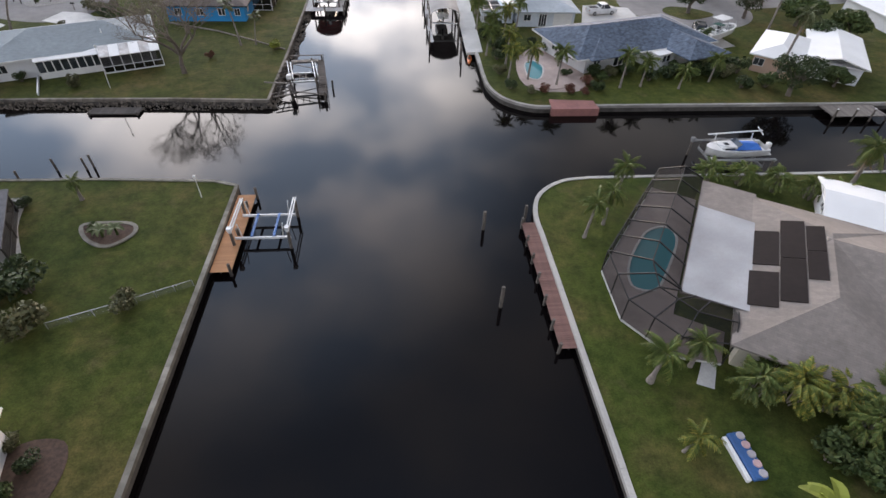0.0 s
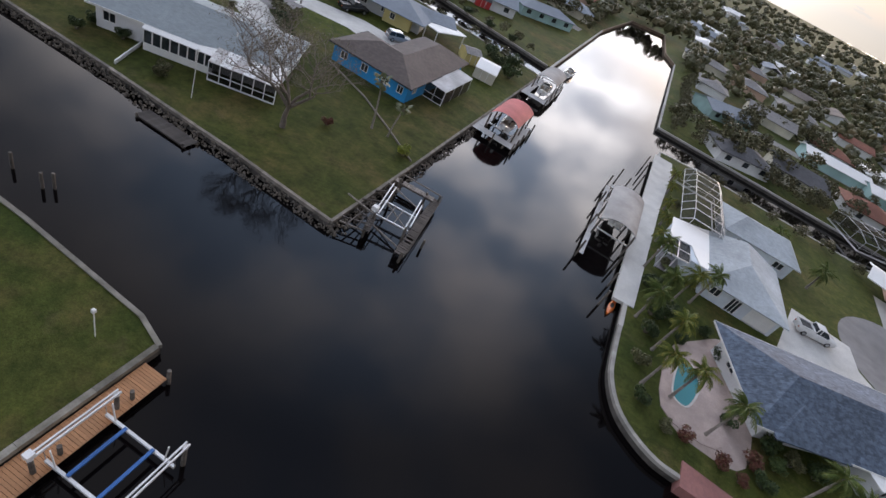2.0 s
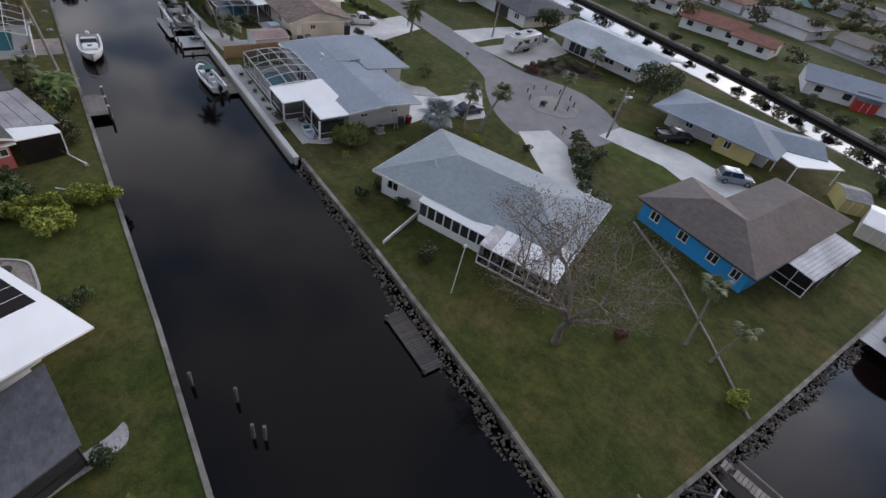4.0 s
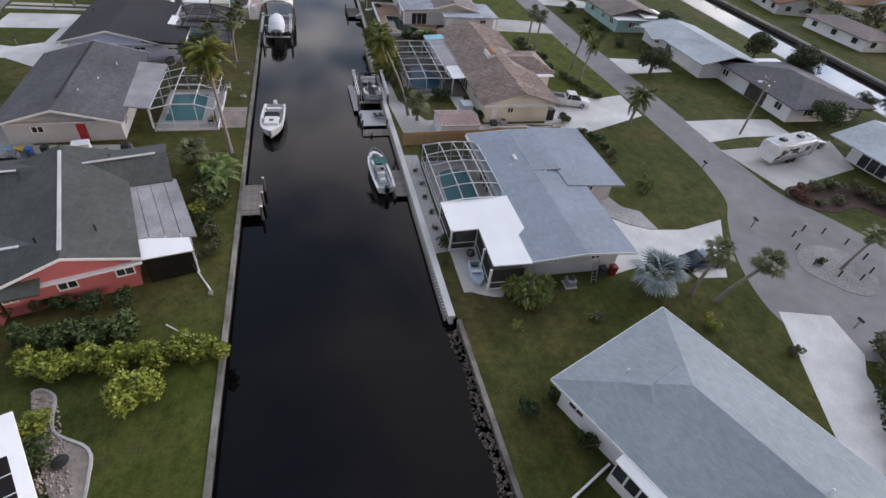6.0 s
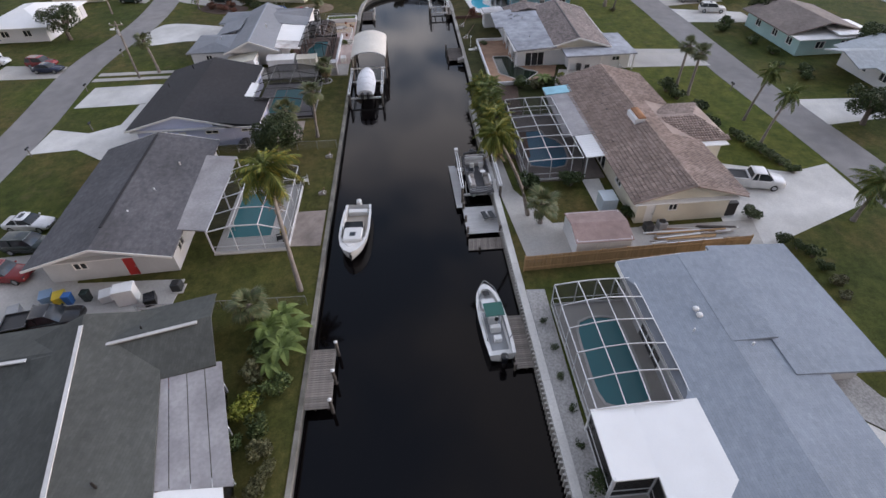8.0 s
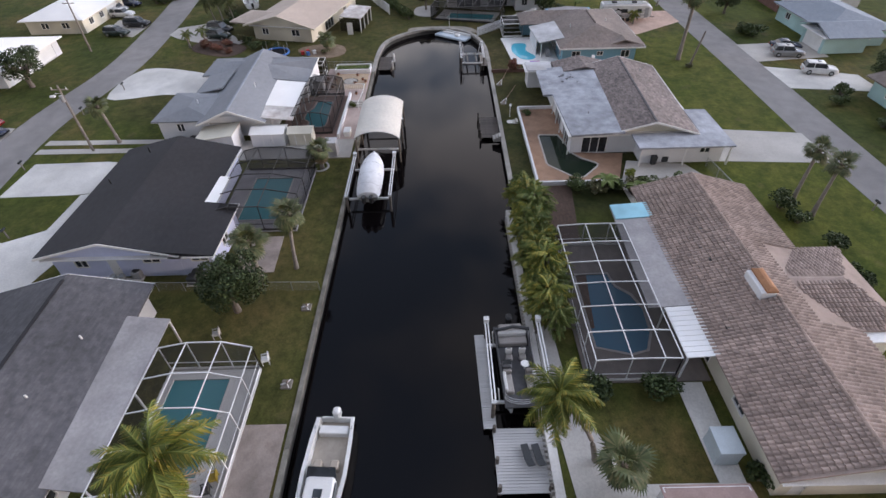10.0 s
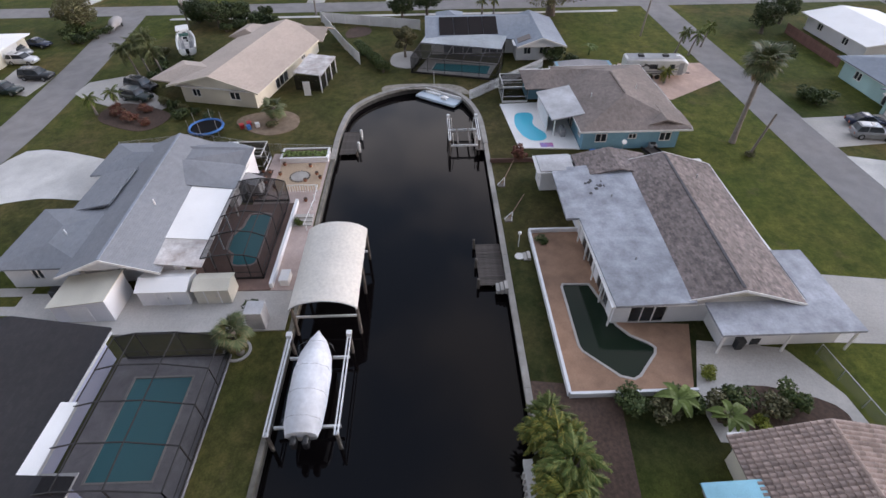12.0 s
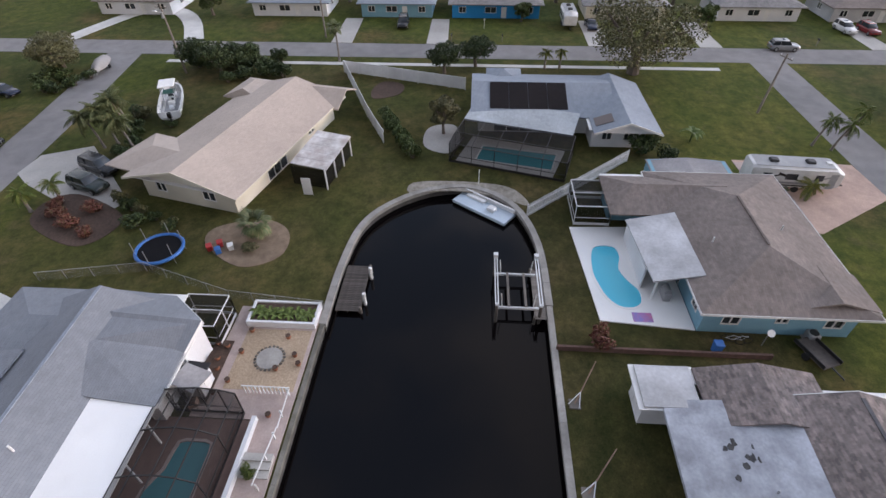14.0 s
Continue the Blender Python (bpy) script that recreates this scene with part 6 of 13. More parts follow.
seawall("seawall_east", [(13.3, -10), (13.15, 22), (13.1, 35.0)] + EAST_CORNER[1:] + [(33, 44.3), (60, 44.3), (170, 44.3)], "pale concrete seawall round the lawn", 0.42, CONC)
seawall("seawall_north_east", [(110, 61.1), (60, 61.1), (26, 61.1)] + NE_CORNER[1:], "grey concrete seawall curving round the garden", 0.42, CAPC, step=5.0)
seawall("seawall_quay", [(12.4, 75), (12.4, 136), (22, 138.2), (57, 138.2), (120, 139.5)], "concrete seawall below the white quay", 0.5, CONC, step=9.0)
seawall("seawall_far", [(-17.2, 149.6), (-17.4, 226)], "concrete seawall by far lawns", 0.5, CONC, step=9.0)
seawall("seawall_far", [(10.5, 238), (10.8, 152), (30, 152.5), (120, 153.3)], "concrete seawall by far lawns", 0.5, CONC, step=9.0)
seawall("seawall_end", [(-17.4, 226), (-13, 284), (2.5, 294), (6, 250), (10.5, 238)], "overgrown earth edge at the far end of the canal", 0.5, BARE, BARE, step=9.0)
seawall("seawall_back", [(-18, 139.6), (-60, 143), (-135, 148), (-330, 158)], "dark seawall of the back canal", 0.5, step=9.0)
seawall("seawall_back", [(-330, 172), (-135, 162), (-60, 157), (-18, 149.6)], "dark seawall of the back canal", 0.5, step=9.0)

# ---- quay and loose paving by the water ----
PINKPAD = mat("worn_pinkish_concrete", (0.36, 0.30, 0.265), (0.25, 0.205, 0.18), 0.9, 0.95, bump=0.4, fine=9, big=0.3, patch=0.35)
surface("quay", [(10.8, 79.0), (13.4, 79.4), (13.8, 92), (14.4, 110), (15.6, 128), (15.2, 133), (11.6, 133)], CONCW, "white-painted concrete quay", "pavement", 0.12, deep=0.4)
surface("patio", [(20.0, 59.9), (26.4, 59.9), (26.2, 62.2), (20.2, 62.7)], REDPAVE, "red brick landing at the water", "patio", 0.14, deep=1.2)
surface("patio", rounded([(18.4, 67.0), (18.2, 76), (21.5, 81), (25.5, 84.0), (27.6, 76), (26.5, 66.6), (22, 65.2)], 4), PAVER, "paved pool terrace among palms", "patio", 0.02)
surface("terrace", [(-164.6, 38.4), (-164.4, 45.3), (-141.4, 45.3), (-141.4, 43.05), (-154.3, 43.05), (-154.3, 38.3)], PAVER, "pinkish paved terrace along the canal", "terrace", 0.10, deep=0.3)
surface("yard_slab", [(-136.9, 21.6), (-136.9, 45.2), (-141.3, 45.2), (-141.8, 21.6)], CONC, "grey concrete yard beside garden sheds", "pavement", 0.115)
surface("patio", [(-101.8, 41.8), (-101.8, 45.3), (-96.2, 45.3), (-96.4, 41.9)], PINKPAD, "old pinkish concrete pad at the seawall", "patio", 0.05)
surface("path_strip", [(-88.5, 63.6), (-88.4, 65.2), (-75.6, 65.0), (-71.0, 65.0), (-70.8, 63.6)], STONES, "white pebble strip along the seawall", "path", 0.05)
surface("patio", rounded([(-70.9, 65.9), (-68.2, 65.6), (-66.2, 65.4), (-65.2, 66.2), (-65.0, 68.6), (-70.8, 67.6)], 4), CONC, "grey concrete pad with a small boat", "patio", 0.06)
surface("yard_slab", [(-95.7, 74.6), (-95.7, 87.5), (-92.0, 86.6), (-91.8, 64.6), (-103.6, 63.6), (-110.0, 63.6), (-110.0, 64.9), (-103.4, 65.2), (-97.2, 68.0), (-97.2, 74.2)], CONC, "concrete side yard and path of the tiled house", "pavement", 0.05)
surface("path", [(-104.4, 73.0), (-104.4, 74.9), (-96.0, 74.8), (-96.0, 73.2)], CONCW, "light paving slabs by the lanai", "path", 0.055)
surface("patio", [(-122.2, 38.6), (-122.2, 40.5), (-117.1, 40.7), (-116.9, 36.9), (-121.4, 36.6)], PINKPAD, "worn stone pad at the house corner", "patio", 0.045)
tagged(part("bed_edging", band(MB(), arc(-135.0, 41.9, 1.0, 0, 360, 24), 0.2, 0.0, 0.12), CONC), "pale concrete ring round a short palm", "edging", "", "structure")
surface("yard_slab", [(-93.4, 19.5), (-92.8, 33.6), (-89.4, 33.4), (-89.2, 18.6)], CONC, "cluttered concrete strip beside the house", "pavement", 0.06)
surface("path", [(22.4, 21.1), (23.4, 20.9), (21.7, 18.0), (20.6, 18.5)], CONCW, "short concrete walk from the pool cage", "path", 0.05)
surface("path", smooth_line([(-38.3, 42.6), (-37.0, 42.6), (-36.4, 41.6), (-35.2, 38), (-32.4, 33.2), (-33.6, 33.2), (-36.4, 38), (-37.7, 41.6)], 3, True), STONES, "white stone strip beside a porch", "path", 0.05)
surface("garden_bed", rounded([(-60.3, 34.4), (-60.0, 35.8), (-57.4, 36.5), (-55.8, 38.8), (-54.0, 39.3), (-51.7, 39.3), (-52.6, 37.9), (-55.8, 36.2)], 5), mat("tan_gravel", (0.42, 0.36, 0.31), (0.27, 0.23, 0.20), 3.0, 0.95, bump=0.6, fine=12), "curved sandy garden bed with edging", "garden bed", 0.05)
EDGE = rounded([(-60.3, 34.4), (-60.0, 35.8), (-57.4, 36.5), (-55.8, 38.8), (-54.0, 39.3), (-51.7, 39.3), (-52.6, 37.9), (-55.8, 36.2)], 5)
tagged(part("bed_edging", band(MB(), EDGE[:26], 0.16, 0.0, 0.13), CONC), "pale curved concrete edging of a gravel bed", "edging", "", "structure")
fp = thing("fire_pit", "dark round fire bowl on the gravel bed", "fire pit", -55.1, 37.6, 0.05)
part("bowl", MB().tube([(-55.1, 37.6, 0.04), (-55.1, 37.6, 0.3), (-55.1, 37.6, 0.42), (-55.1, 37.6, 0.3)], [0.3, 0.46, 0.48, 0.3], 16), DARKALU, fp, smooth=40)
part("ash", MB().tube([(-55.1, 37.6, 0.3), (-55.1, 37.6, 0.33)], 0.36, 14), MULCH, fp)
rg = random.Random(9)
stones = MB()
for k in range(900):
    x, y = rg.uniform(-60, -51.8), rg.uniform(34.6, 39.2)
    if abs(y - (36.9 + 0.42 * (x + 55.4))) < 0.9:
        d = rg.uniform(0.05, 0.11)
        stones.tube([(x, y, 0.04), (x, y, 0.05 + d * 0.6), (x, y, 0.06 + d)], [d, d * 0.9, d * 0.3], 5)
tagged(part("bed_pebbles", stones, mat("pinkish_pebbles", (0.50, 0.41, 0.36), (0.28, 0.22, 0.19), 4.0, 0.95, vary=0.3, island=True)), "pinkish pebbles of a gravel bed", "pebbles", "", "stuff")
surface("garden_bed", rounded([(-29.4, 37.4), (-29.2, 38.4), (-25.4, 38.3), (-24.6, 36.8), (-26.1, 35.2), (-28.0, 35.8)], 5), MULCH, "planted mulch bed in the lawn", "garden bed", 0.05)
RING = rounded([(-29.4, 37.4), (-29.2, 38.4), (-25.4, 38.3), (-24.6, 36.8), (-26.1, 35.2), (-28.0, 35.8)], 5)
tagged(part("bed_edging", band(MB(), RING + RING[:1], 0.36, 0.0, 0.12), CAPMID), "ring of grey stones round a planted bed", "edging", "", "structure")
surface("garden_bed", rounded([(-24.6, 16.4), (-21.6, 16.8), (-20.8, 14.2), (-22.0, 11.0), (-25, 12)], 5), MULCH, "mulched bed with pale edging", "garden bed", 0.05)
surface("garden_bed", rounded([(-174.4, 12.6), (-171.4, 18.6), (-172.8, 21.2), (-176.4, 21.2), (-179.8, 14.4), (-178, 11.6)], 5), MULCH, "round mulch bed with russet shrubs", "garden bed", 0.05)
surface("garden_bed", rounded([(-172.4, 31.8), (-169.4, 36.2), (-171.0, 39.6), (-174.6, 39.4), (-176.4, 36.4), (-175.0, 32)], 5), BARE, "sandy bed round a cabbage palm", "garden bed", 0.05)
surface("garden_bed", rounded([(-196.6, 51.6), (-197.6, 54.8), (-193.6, 55.8), (-190.4, 54.4), (-192.0, 51.4)], 5), CONC, "pale ring bed round a tree", "garden bed", 0.05)
surface("garden_bed", rounded([(-59.8, 103.4), (-62, 107.2), (-66.2, 106.8), (-67.2, 102.8), (-64.2, 99.9)], 5), mat("grey_pebbles", (0.33, 0.315, 0.30), (0.20, 0.19, 0.18), 5.0, 0.95, bump=0.8, fine=14), "round pebble island with rope posts", "garden bed", 0.06)
surface("garden_bed", rounded([(-77.6, 109.6), (-74.4, 108.6), (-72.4, 111.6), (-72.8, 116.6), (-69.6, 118.6), (-69.8, 121.6), (-76.2, 121.4), (-77.8, 115.0)], 5), MULCH, "long mulch bed before a hip-roofed house", "garden bed", 0.05)
surface("garden_bed", rounded([(-205.0, 43.0), (-206.6, 46.4), (-210.0, 46.6), (-211.0, 43.6), (-208, 42.2)], 5), MULCH, "ring of dark stones round a fire pit", "garden bed", 0.05)
surface("garden_bed", rounded([(51.5, 99.5), (54.5, 95.0), (61.0, 97.8), (58.6, 101.4), (54, 102.6)], 5), LAWN, "grass island in the turning place", "garden bed", 0.06)
surface("garden_bed", [(-131.4, 64.3), (-130.6, 70.6), (-109.6, 68.4), (-109.6, 64.0)], MULCH, "mulch under a row of areca palms", "garden bed", 0.04)
surface("patio", [(-129.6, 76.0), (-126.2, 76.2), (-125.4, 87.0), (-129.4, 86.6), (-133.6, 84.4), (-134.6, 78.0)], CONC, "concrete path and pad between planting beds", "patio", 0.05)
surface("garden_bed", rounded([(-127.6, 76.6), (-126.2, 84.6), (-128.6, 85.4), (-130.4, 80)], 4), MULCH, "dark mulch bed behind a wire fence", "garden bed", 0.065)
surface("patio", [(-177.4, 88.4), (-190.0, 88.0), (-190.0, 92.0), (-178.2, 91.6)], PAVER, "salmon paving beside the camper", "patio", 0.045)


# ---- docks and piles ----
def pile(root, x, y, z0=-3.0, z1=0.9, r=0.13, cap=None, lean=(0, 0)):
    ob = part("pile", MB().tube([(x, y, z0), (x + lean[0], y + lean[1], z1)], [r * 1.1, r], 10), PILE, root)
    if cap:
        part("pile_cap", MB().tube([(x + lean[0], y + lean[1], z1), (x + lean[0], y + lean[1], z1 + 0.04), (x + lean[0], y + lean[1], z1 + 0.13)], [r * 1.15, r * 1.15, 0.03], 10), cap, ob)
    return ob


def deck(name, label, category, line0, line1, z, material, n, posts=(), post_top=0.7, joist=None, cap=None):
    """Boards laid side by side between two edges, on joists and piles."""
    a0, a1, b0, b1 = Vector(line0[0]), Vector(line0[1]), Vector(line1[0]), Vector(line1[1])
    root = thing(name, label, category, *line0[0])
    me = None
    w = (a1 - a0).length / n
    length = (b0 - a0).length
    d = (b0 - a0).normalized()
    ang = math.atan2(d.y, d.x)
    rnd = random.Random(n)
    me = MB().cbox(0, 0.008, -0.04, length, w - 0.008, 0.0, 0.006).mesh("board")
    me.materials.append(material)
    for k in range(n):
        p = a0 + (a1 - a0) * (k / n)
        ob = new("board", me)
        ob.parent = root
        ob.matrix_parent_inverse = where(root).inverted()
        flip = (a1 - a0).cross(d) > 0
        base = a0 + (a1 - a0) * ((k + 1) / n) if flip else p
        ob.matrix_basis = Matrix.Translation((base.x, base.y, z + rnd.uniform(-0.006, 0.006))) @ Matrix.Rotation(ang + rnd.uniform(-0.004, 0.004), 4, "Z")
    for f in (0.06, 0.5, 0.94):
        p, q = a0 + (b0 - a0) * f, a1 + (b1 - a1) * f
        part("joist", MB().beam((p.x, p.y, z - 0.14), (q.x, q.y, z - 0.14), 0.08, 0.18), joist or WOODD, root)
    for x, y in posts:
        pile(root, x, y, -3.0, z + post_top, 0.13, cap)
    return root


deck("dock", "orange-stained timber dock along the lawn seawall", "dock", ((-16.7, 31.8), (-16.7, 42.9)), ((-14.9, 31.8), (-14.9, 42.9)), -0.30, WOODO, 56, [(-15.0, 31.9), (-14.9, 43.0), (-15.3, 36.6), (-15.3, 40.8)], 0.8)
deck("dock", "long red-brown timber dock with white-topped piles", "dock", ((13.0, 22.2), (12.9, 37.2)), ((11.6, 22.2), (11.6, 37.2)), -0.18, WOODR, 75, [(11.6, 22.3), (11.6, 24.6), (11.6, 27.2), (11.6, 29.8), (11.6, 32.2), (11.6, 34.6), (11.6, 37.2)], 0.55)
deck("dock", "small grey weathered dock with rails", "dock", ((-83.9, 45.6), (-78.7, 45.7)), ((-83.9, 47.8), (-78.7, 47.8)), -0.15, WOOD, 26, [(-83.8, 47.9), (-78.8, 47.9), (-81.2, 47.9)], 0.9, cap=WHITE)
deck("dock", "low grey dock beside a moored boat", "dock", ((-86.2, 63.0), (-81.0, 63.0)), ((-86.2, 61.5), (-81.0, 61.5)), -0.5, WOOD, 26, [(-86.0, 61.4), (-81.2, 61.4)], 0.4)
deck("dock", "dark fixed dock with a short ladder", "dock", ((-147.4, 63.9), (-141.8, 63.9)), ((-147.4, 61.5), (-141.8, 61.5)), -0.45, WOODD, 26, [(-147.3, 61.4), (-144.6, 61.4), (-141.9, 61.4)], 0.7)
deck("dock", "low dark dock with white bumpers", "dock", ((-170.6, 46.1), (-165.0, 46.1)), ((-170.6, 48.3), (-165.0, 48.3)), -0.45, WOODD, 26, [(-170.4, 48.3), (-165.2, 48.3)], 0.3)
deck("dock", "narrow dock under the boat lift", "dock", ((-170.6, 64.0), (-164.6, 64.0)), ((-170.6, 63.0), (-164.6, 63.0)), -0.05, WOOD, 28, [(-170.5, 63.0), (-164.8, 63.0)], 0.1)
deck("dock", "pale dock by the garden canal", "dock", ((58, 61.0), (66, 61.0)), ((58, 57.6), (66, 57.6)), -0.1, WOOD, 36, [(58.2, 57.6), (61, 57.6), (63.6, 57.6), (66, 57.6)], 1.0, cap=WHITE)
deck("jetty", "collapsed dark timber jetty half over the rocks", "jetty", ((-39.2, 62.9), (-32.9, 62.9)), ((-39.2, 61.2), (-32.9, 61.2)), -0.62, WOODD, 24, [(-39, 61.3), (-33.2, 61.3)], 0.2)
deck("dock", "floating pale-grey dock with chairs", "dock", ((-101.4, 59.5), (-97.0, 59.5)), ((-101.4, 63.0), (-97.0, 63.0)), -0.45, DOCKW, 22, [(-101.2, 59.6), (-97.2, 59.6), (-97.2, 62.8), (-99, 59.6)], 0.7)
deck("dock", "narrow pale finger dock", "dock", ((-109.6, 58.7), (-101.4, 58.9)), ((-109.6, 59.6), (-101.4, 59.8)), -0.45, DOCKW, 40, [], 0.6)
deck("dock", "low grey floating dock", "dock", ((-96.6, 59.6), (-96.6, 63.2)), ((-94.9, 59.4), (-94.9, 63.0)), -0.75, WOOD, 18, [(-95.0, 60.5)], 0.3)
for lab, x0, x1, y0, y1, n, ps in (("pale dock round the red-covered boat slip", -16.9, -15.5, 101.2, 110.4, 40, ()), ("pale dock round the red-covered boat slip", -11.4, -9.7, 101.2, 110.4, 40, [(-9.7, 101.4), (-9.7, 104), (-9.7, 107.4), (-9.7, 110.4)]), ("pale dock in front of the red-covered boat slip", -16.9, -9.7, 99.2, 101.15, 9, [(-9.8, 99.3), (-13.2, 99.2)]),
                               ("pale dock round the grey-covered boat slip", -16.9, -15.5, 127.0, 138.6, 40, ()), ("pale dock round the grey-covered boat slip", -12.4, -11.3, 127.0, 138.6, 40, [(-11.4, 128), (-11.4, 132), (-11.4, 138)]), ("pale dock in front of the grey-covered boat slip", -16.9, -11.3, 124.8, 126.95, 10, [(-11.5, 124.9)])):
    deck("dock", lab, "dock", ((x0, y0), (x0, y1)), ((x1, y0), (x1, y1)), -0.1, DOCKW, n, ps, 1.0)
for x, y, h in ((7.8, 37.2, 2.2), (7.9, 27.2, 2.4), (12.0, 38.0, 2.2)):
    r = thing("mooring_pile", "lone wooden mooring pile standing in the water", "pile", x, y, WATER, group="mooring piles")
    pile(r, x, y, -4, WATER + h, 0.15, None)
for x, y, l in ((-37.0, 48.8, -0.4), (-33.6, 49.5, -0.25), (-34.0, 48.9, -0.35), (-39.8, 46.6, 0.1)):
    r = thing("mooring_pile", "dark leaning mooring pile in the canal", "pile", x, y, WATER, group="mooring piles")
    pile(r, x, y, -4, 0.55, 0.12, None, (l * 0.6, 0.12))


# ---- boat lifts ----
def boat_lift(label, x, y, rot, L, W, top=1.5, low=0.1, bunk=None, white=True, guides=True):
    """Four piles, two twin top beams along the slip, two cradle beams across, bunks."""
    root = thing("boat_lift", label, "boat lift", x, y, WATER, rot, "boat lifts")
    m = WHITEALU if white else ALU
    loc = lambda px, py, pz: (*rot2(px, py, x, y, rot), pz)
    for sx in (-1, 1):
        for sy in (-1, 1):
            px, py = sx * L / 2, sy * W / 2
            ob = part("pile", MB().tube([loc(px, py, -3.5), loc(px, py, top - 0.1)], [0.15, 0.14], 10), PILE, root)
            part("pile_cap", MB().tube([loc(px, py, top - 0.1), loc(px, py, top)], [0.17, 0.17], 10), m, ob)
    for sy in (-1, 1):
        for o in (-0.11, 0.11):
            part("top_beam", MB().beam(loc(-L / 2 - 0.2, sy * W / 2 + o, top + 0.08), loc(L / 2 + 0.2, sy * W / 2 + o, top + 0.08), 0.09, 0.16), m, root)
        part("winch", MB().box(-0.2, -0.2, 0, 0.2, 0.2, 0.3).xf(Matrix.Translation(loc(-L / 2, sy * W / 2, top + 0.16))), m, root)
    for sx in (-1, 1):
        part("cradle_beam", MB().beam(loc(sx * L * 0.36, -W / 2, low), loc(sx * L * 0.36, W / 2, low), 0.16, 0.22), m, root)
        for sy in (-1, 1):
            part("cable", MB().tube([loc(sx * L * 0.36, sy * W / 2, low), loc(sx * L * 0.36, sy * W / 2, top)], 0.02, 5), ALU, root)
            if guides:
                part("guide_pole", MB().tube([loc(sx * L * 0.36, sy * W * 0.36, low), loc(sx * L * 0.36, sy * W * 0.4, low + 1.7)], 0.045, 8), WHITE, root)
    for sy in (-1, 1):
        part("bunk", MB().beam(loc(-L * 0.36, sy * W * 0.2, low + 0.2), loc(L * 0.36, sy * W * 0.2, low + 0.2), 0.2, 0.12), bunk or WOODD, root)
    return root


boat_lift("empty white boat lift with a blue walk board", -12.9, 37.6, 90, 4.6, 5.0, 1.25, -0.1, BLUEP)
boat_lift("empty pale boat lift by the canal head", -167.7, 61.6, 0, 5.6, 3.6, 1.3, 0.0, WOOD)
lf = boat_lift("boat lift holding the shrink-wrapped boat", -131.2, 48.5, 0, 8.0, 4.6, 1.2, 0.0, WOODD, guides=False)
boat_lift("white boat lift holding the pontoon boat", -105.8, 61.6, 0, 7.0, 4.0, 1.5, -0.2, WOODD, guides=True)
boat_lift("aluminium lift under the cruiser by the pool house", 38.2, 47.8, 0, 7.6, 4.4, 1.0, 0.1, WOODD, False, False)


# ---- pool cages and pools ----
def cage(label, cx, cy, L, W, rot, prof, nb, metal, mesh, skip=(), hipped=0.0, kick=None):
    """A screened pool cage: frames across at nb + 1 stations, purlins along, screen panels between.
    prof: points (v from 0 to 1 across, z). skip: sides without a wall, of s n e w."""
    root = thing("pool_cage", label, "pool cage", cx, cy, 0, rot, "pool cages")
    T = 0.065

    def at(i, v, z):
        u = -L / 2 + L * i / nb
        if hipped and i in (0, nb):
            z = prof[0][1] + (z - prof[0][1]) * (1 - hipped)
        return (*rot2(u, -W / 2 + W * v, cx, cy, rot), z)

    def panel(q):
        part("screen_panel", MB().add(q, [tuple(range(len(q)))]), mesh, root)

    for i in range(nb + 1):
        for a, b in zip(prof, prof[1:]):
            part("rafter", MB().beam(at(i, *a), at(i, *b), T, T * 1.4), metal, root)
        for v, z in (prof[0], prof[-1]):
            side = "s" if v == 0 else "n"
            if side not in skip or i in (0, nb):
                p = at(i, v, z)
                part("post", MB().beam((p[0], p[1], 0), p, T, T), metal, root)
    for v, z in prof:
        for i in range(nb):
            part("purlin", MB().beam(at(i, v, z), at(i + 1, v, z), T, T), metal, root)
    for i in range(nb):
        for a, b in zip(prof, prof[1:]):
            panel([at(i, *a), at(i + 1, *a), at(i + 1, *b), at(i, *b)])
        for v, z, s in ((prof[0][0], prof[0][1], "s"), (prof[-1][0], prof[-1][1], "n")):
            if s not in skip:
                p, q = at(i, v, z), at(i + 1, v, z)
                panel([(p[0], p[1], 0.1), (q[0], q[1], 0.1), q, p])
                part("chair_rail", MB().beam((p[0], p[1], 0.95), (q[0], q[1], 0.95), 0.05, 0.05), metal, root)
                part("kick_plate", MB().beam((p[0], p[1], 0.2), (q[0], q[1], 0.2), 0.03, 0.3), kick or metal, root)
    for i, s in ((0, "w"), (nb, "e")):
        if s in skip:
            continue
        for a, b in zip(prof, prof[1:]):
            p, q = at(i, *a), at(i, *b)
            panel([(p[0], p[1], 0.1), (q[0], q[1], 0.1), q, p])
            part("post", MB().beam((q[0], q[1], 0), q, T, T), metal, root)
            part("chair_rail", MB().beam((p[0], p[1], 0.95), (q[0], q[1], 0.95), 0.05, 0.05), metal, root)
            part("kick_plate", MB().beam((p[0], p[1], 0.2), (q[0], q[1], 0.2), 0.03, 0.3), kick or metal, root)
    return root


def ring_plate(mb, outer, hole, z0, z1):
    """A plate with a hole through it."""
    tris = tessellate_polygon([[Vector((x, y, 0)) for x, y in outer], [Vector((x, y, 0)) for x, y in hole]])
    n = len(outer) + len(hole)
    pts = list(outer) + list(hole)
    vs = [(x, y, z1) for x, y in pts] + [(x, y, z0) for x, y in pts]
    fs = [tuple(f) for f in tris] + [tuple(i + n for i in f[::-1]) for f in tris]
    for s, k in ((0, len(outer)), (len(outer), len(hole))):
        fs += [(s + i, s + (i + 1) % k, s + (i + 1) % k + n, s + i + n) for i in range(k)]
    return mb.add(vs, fs)


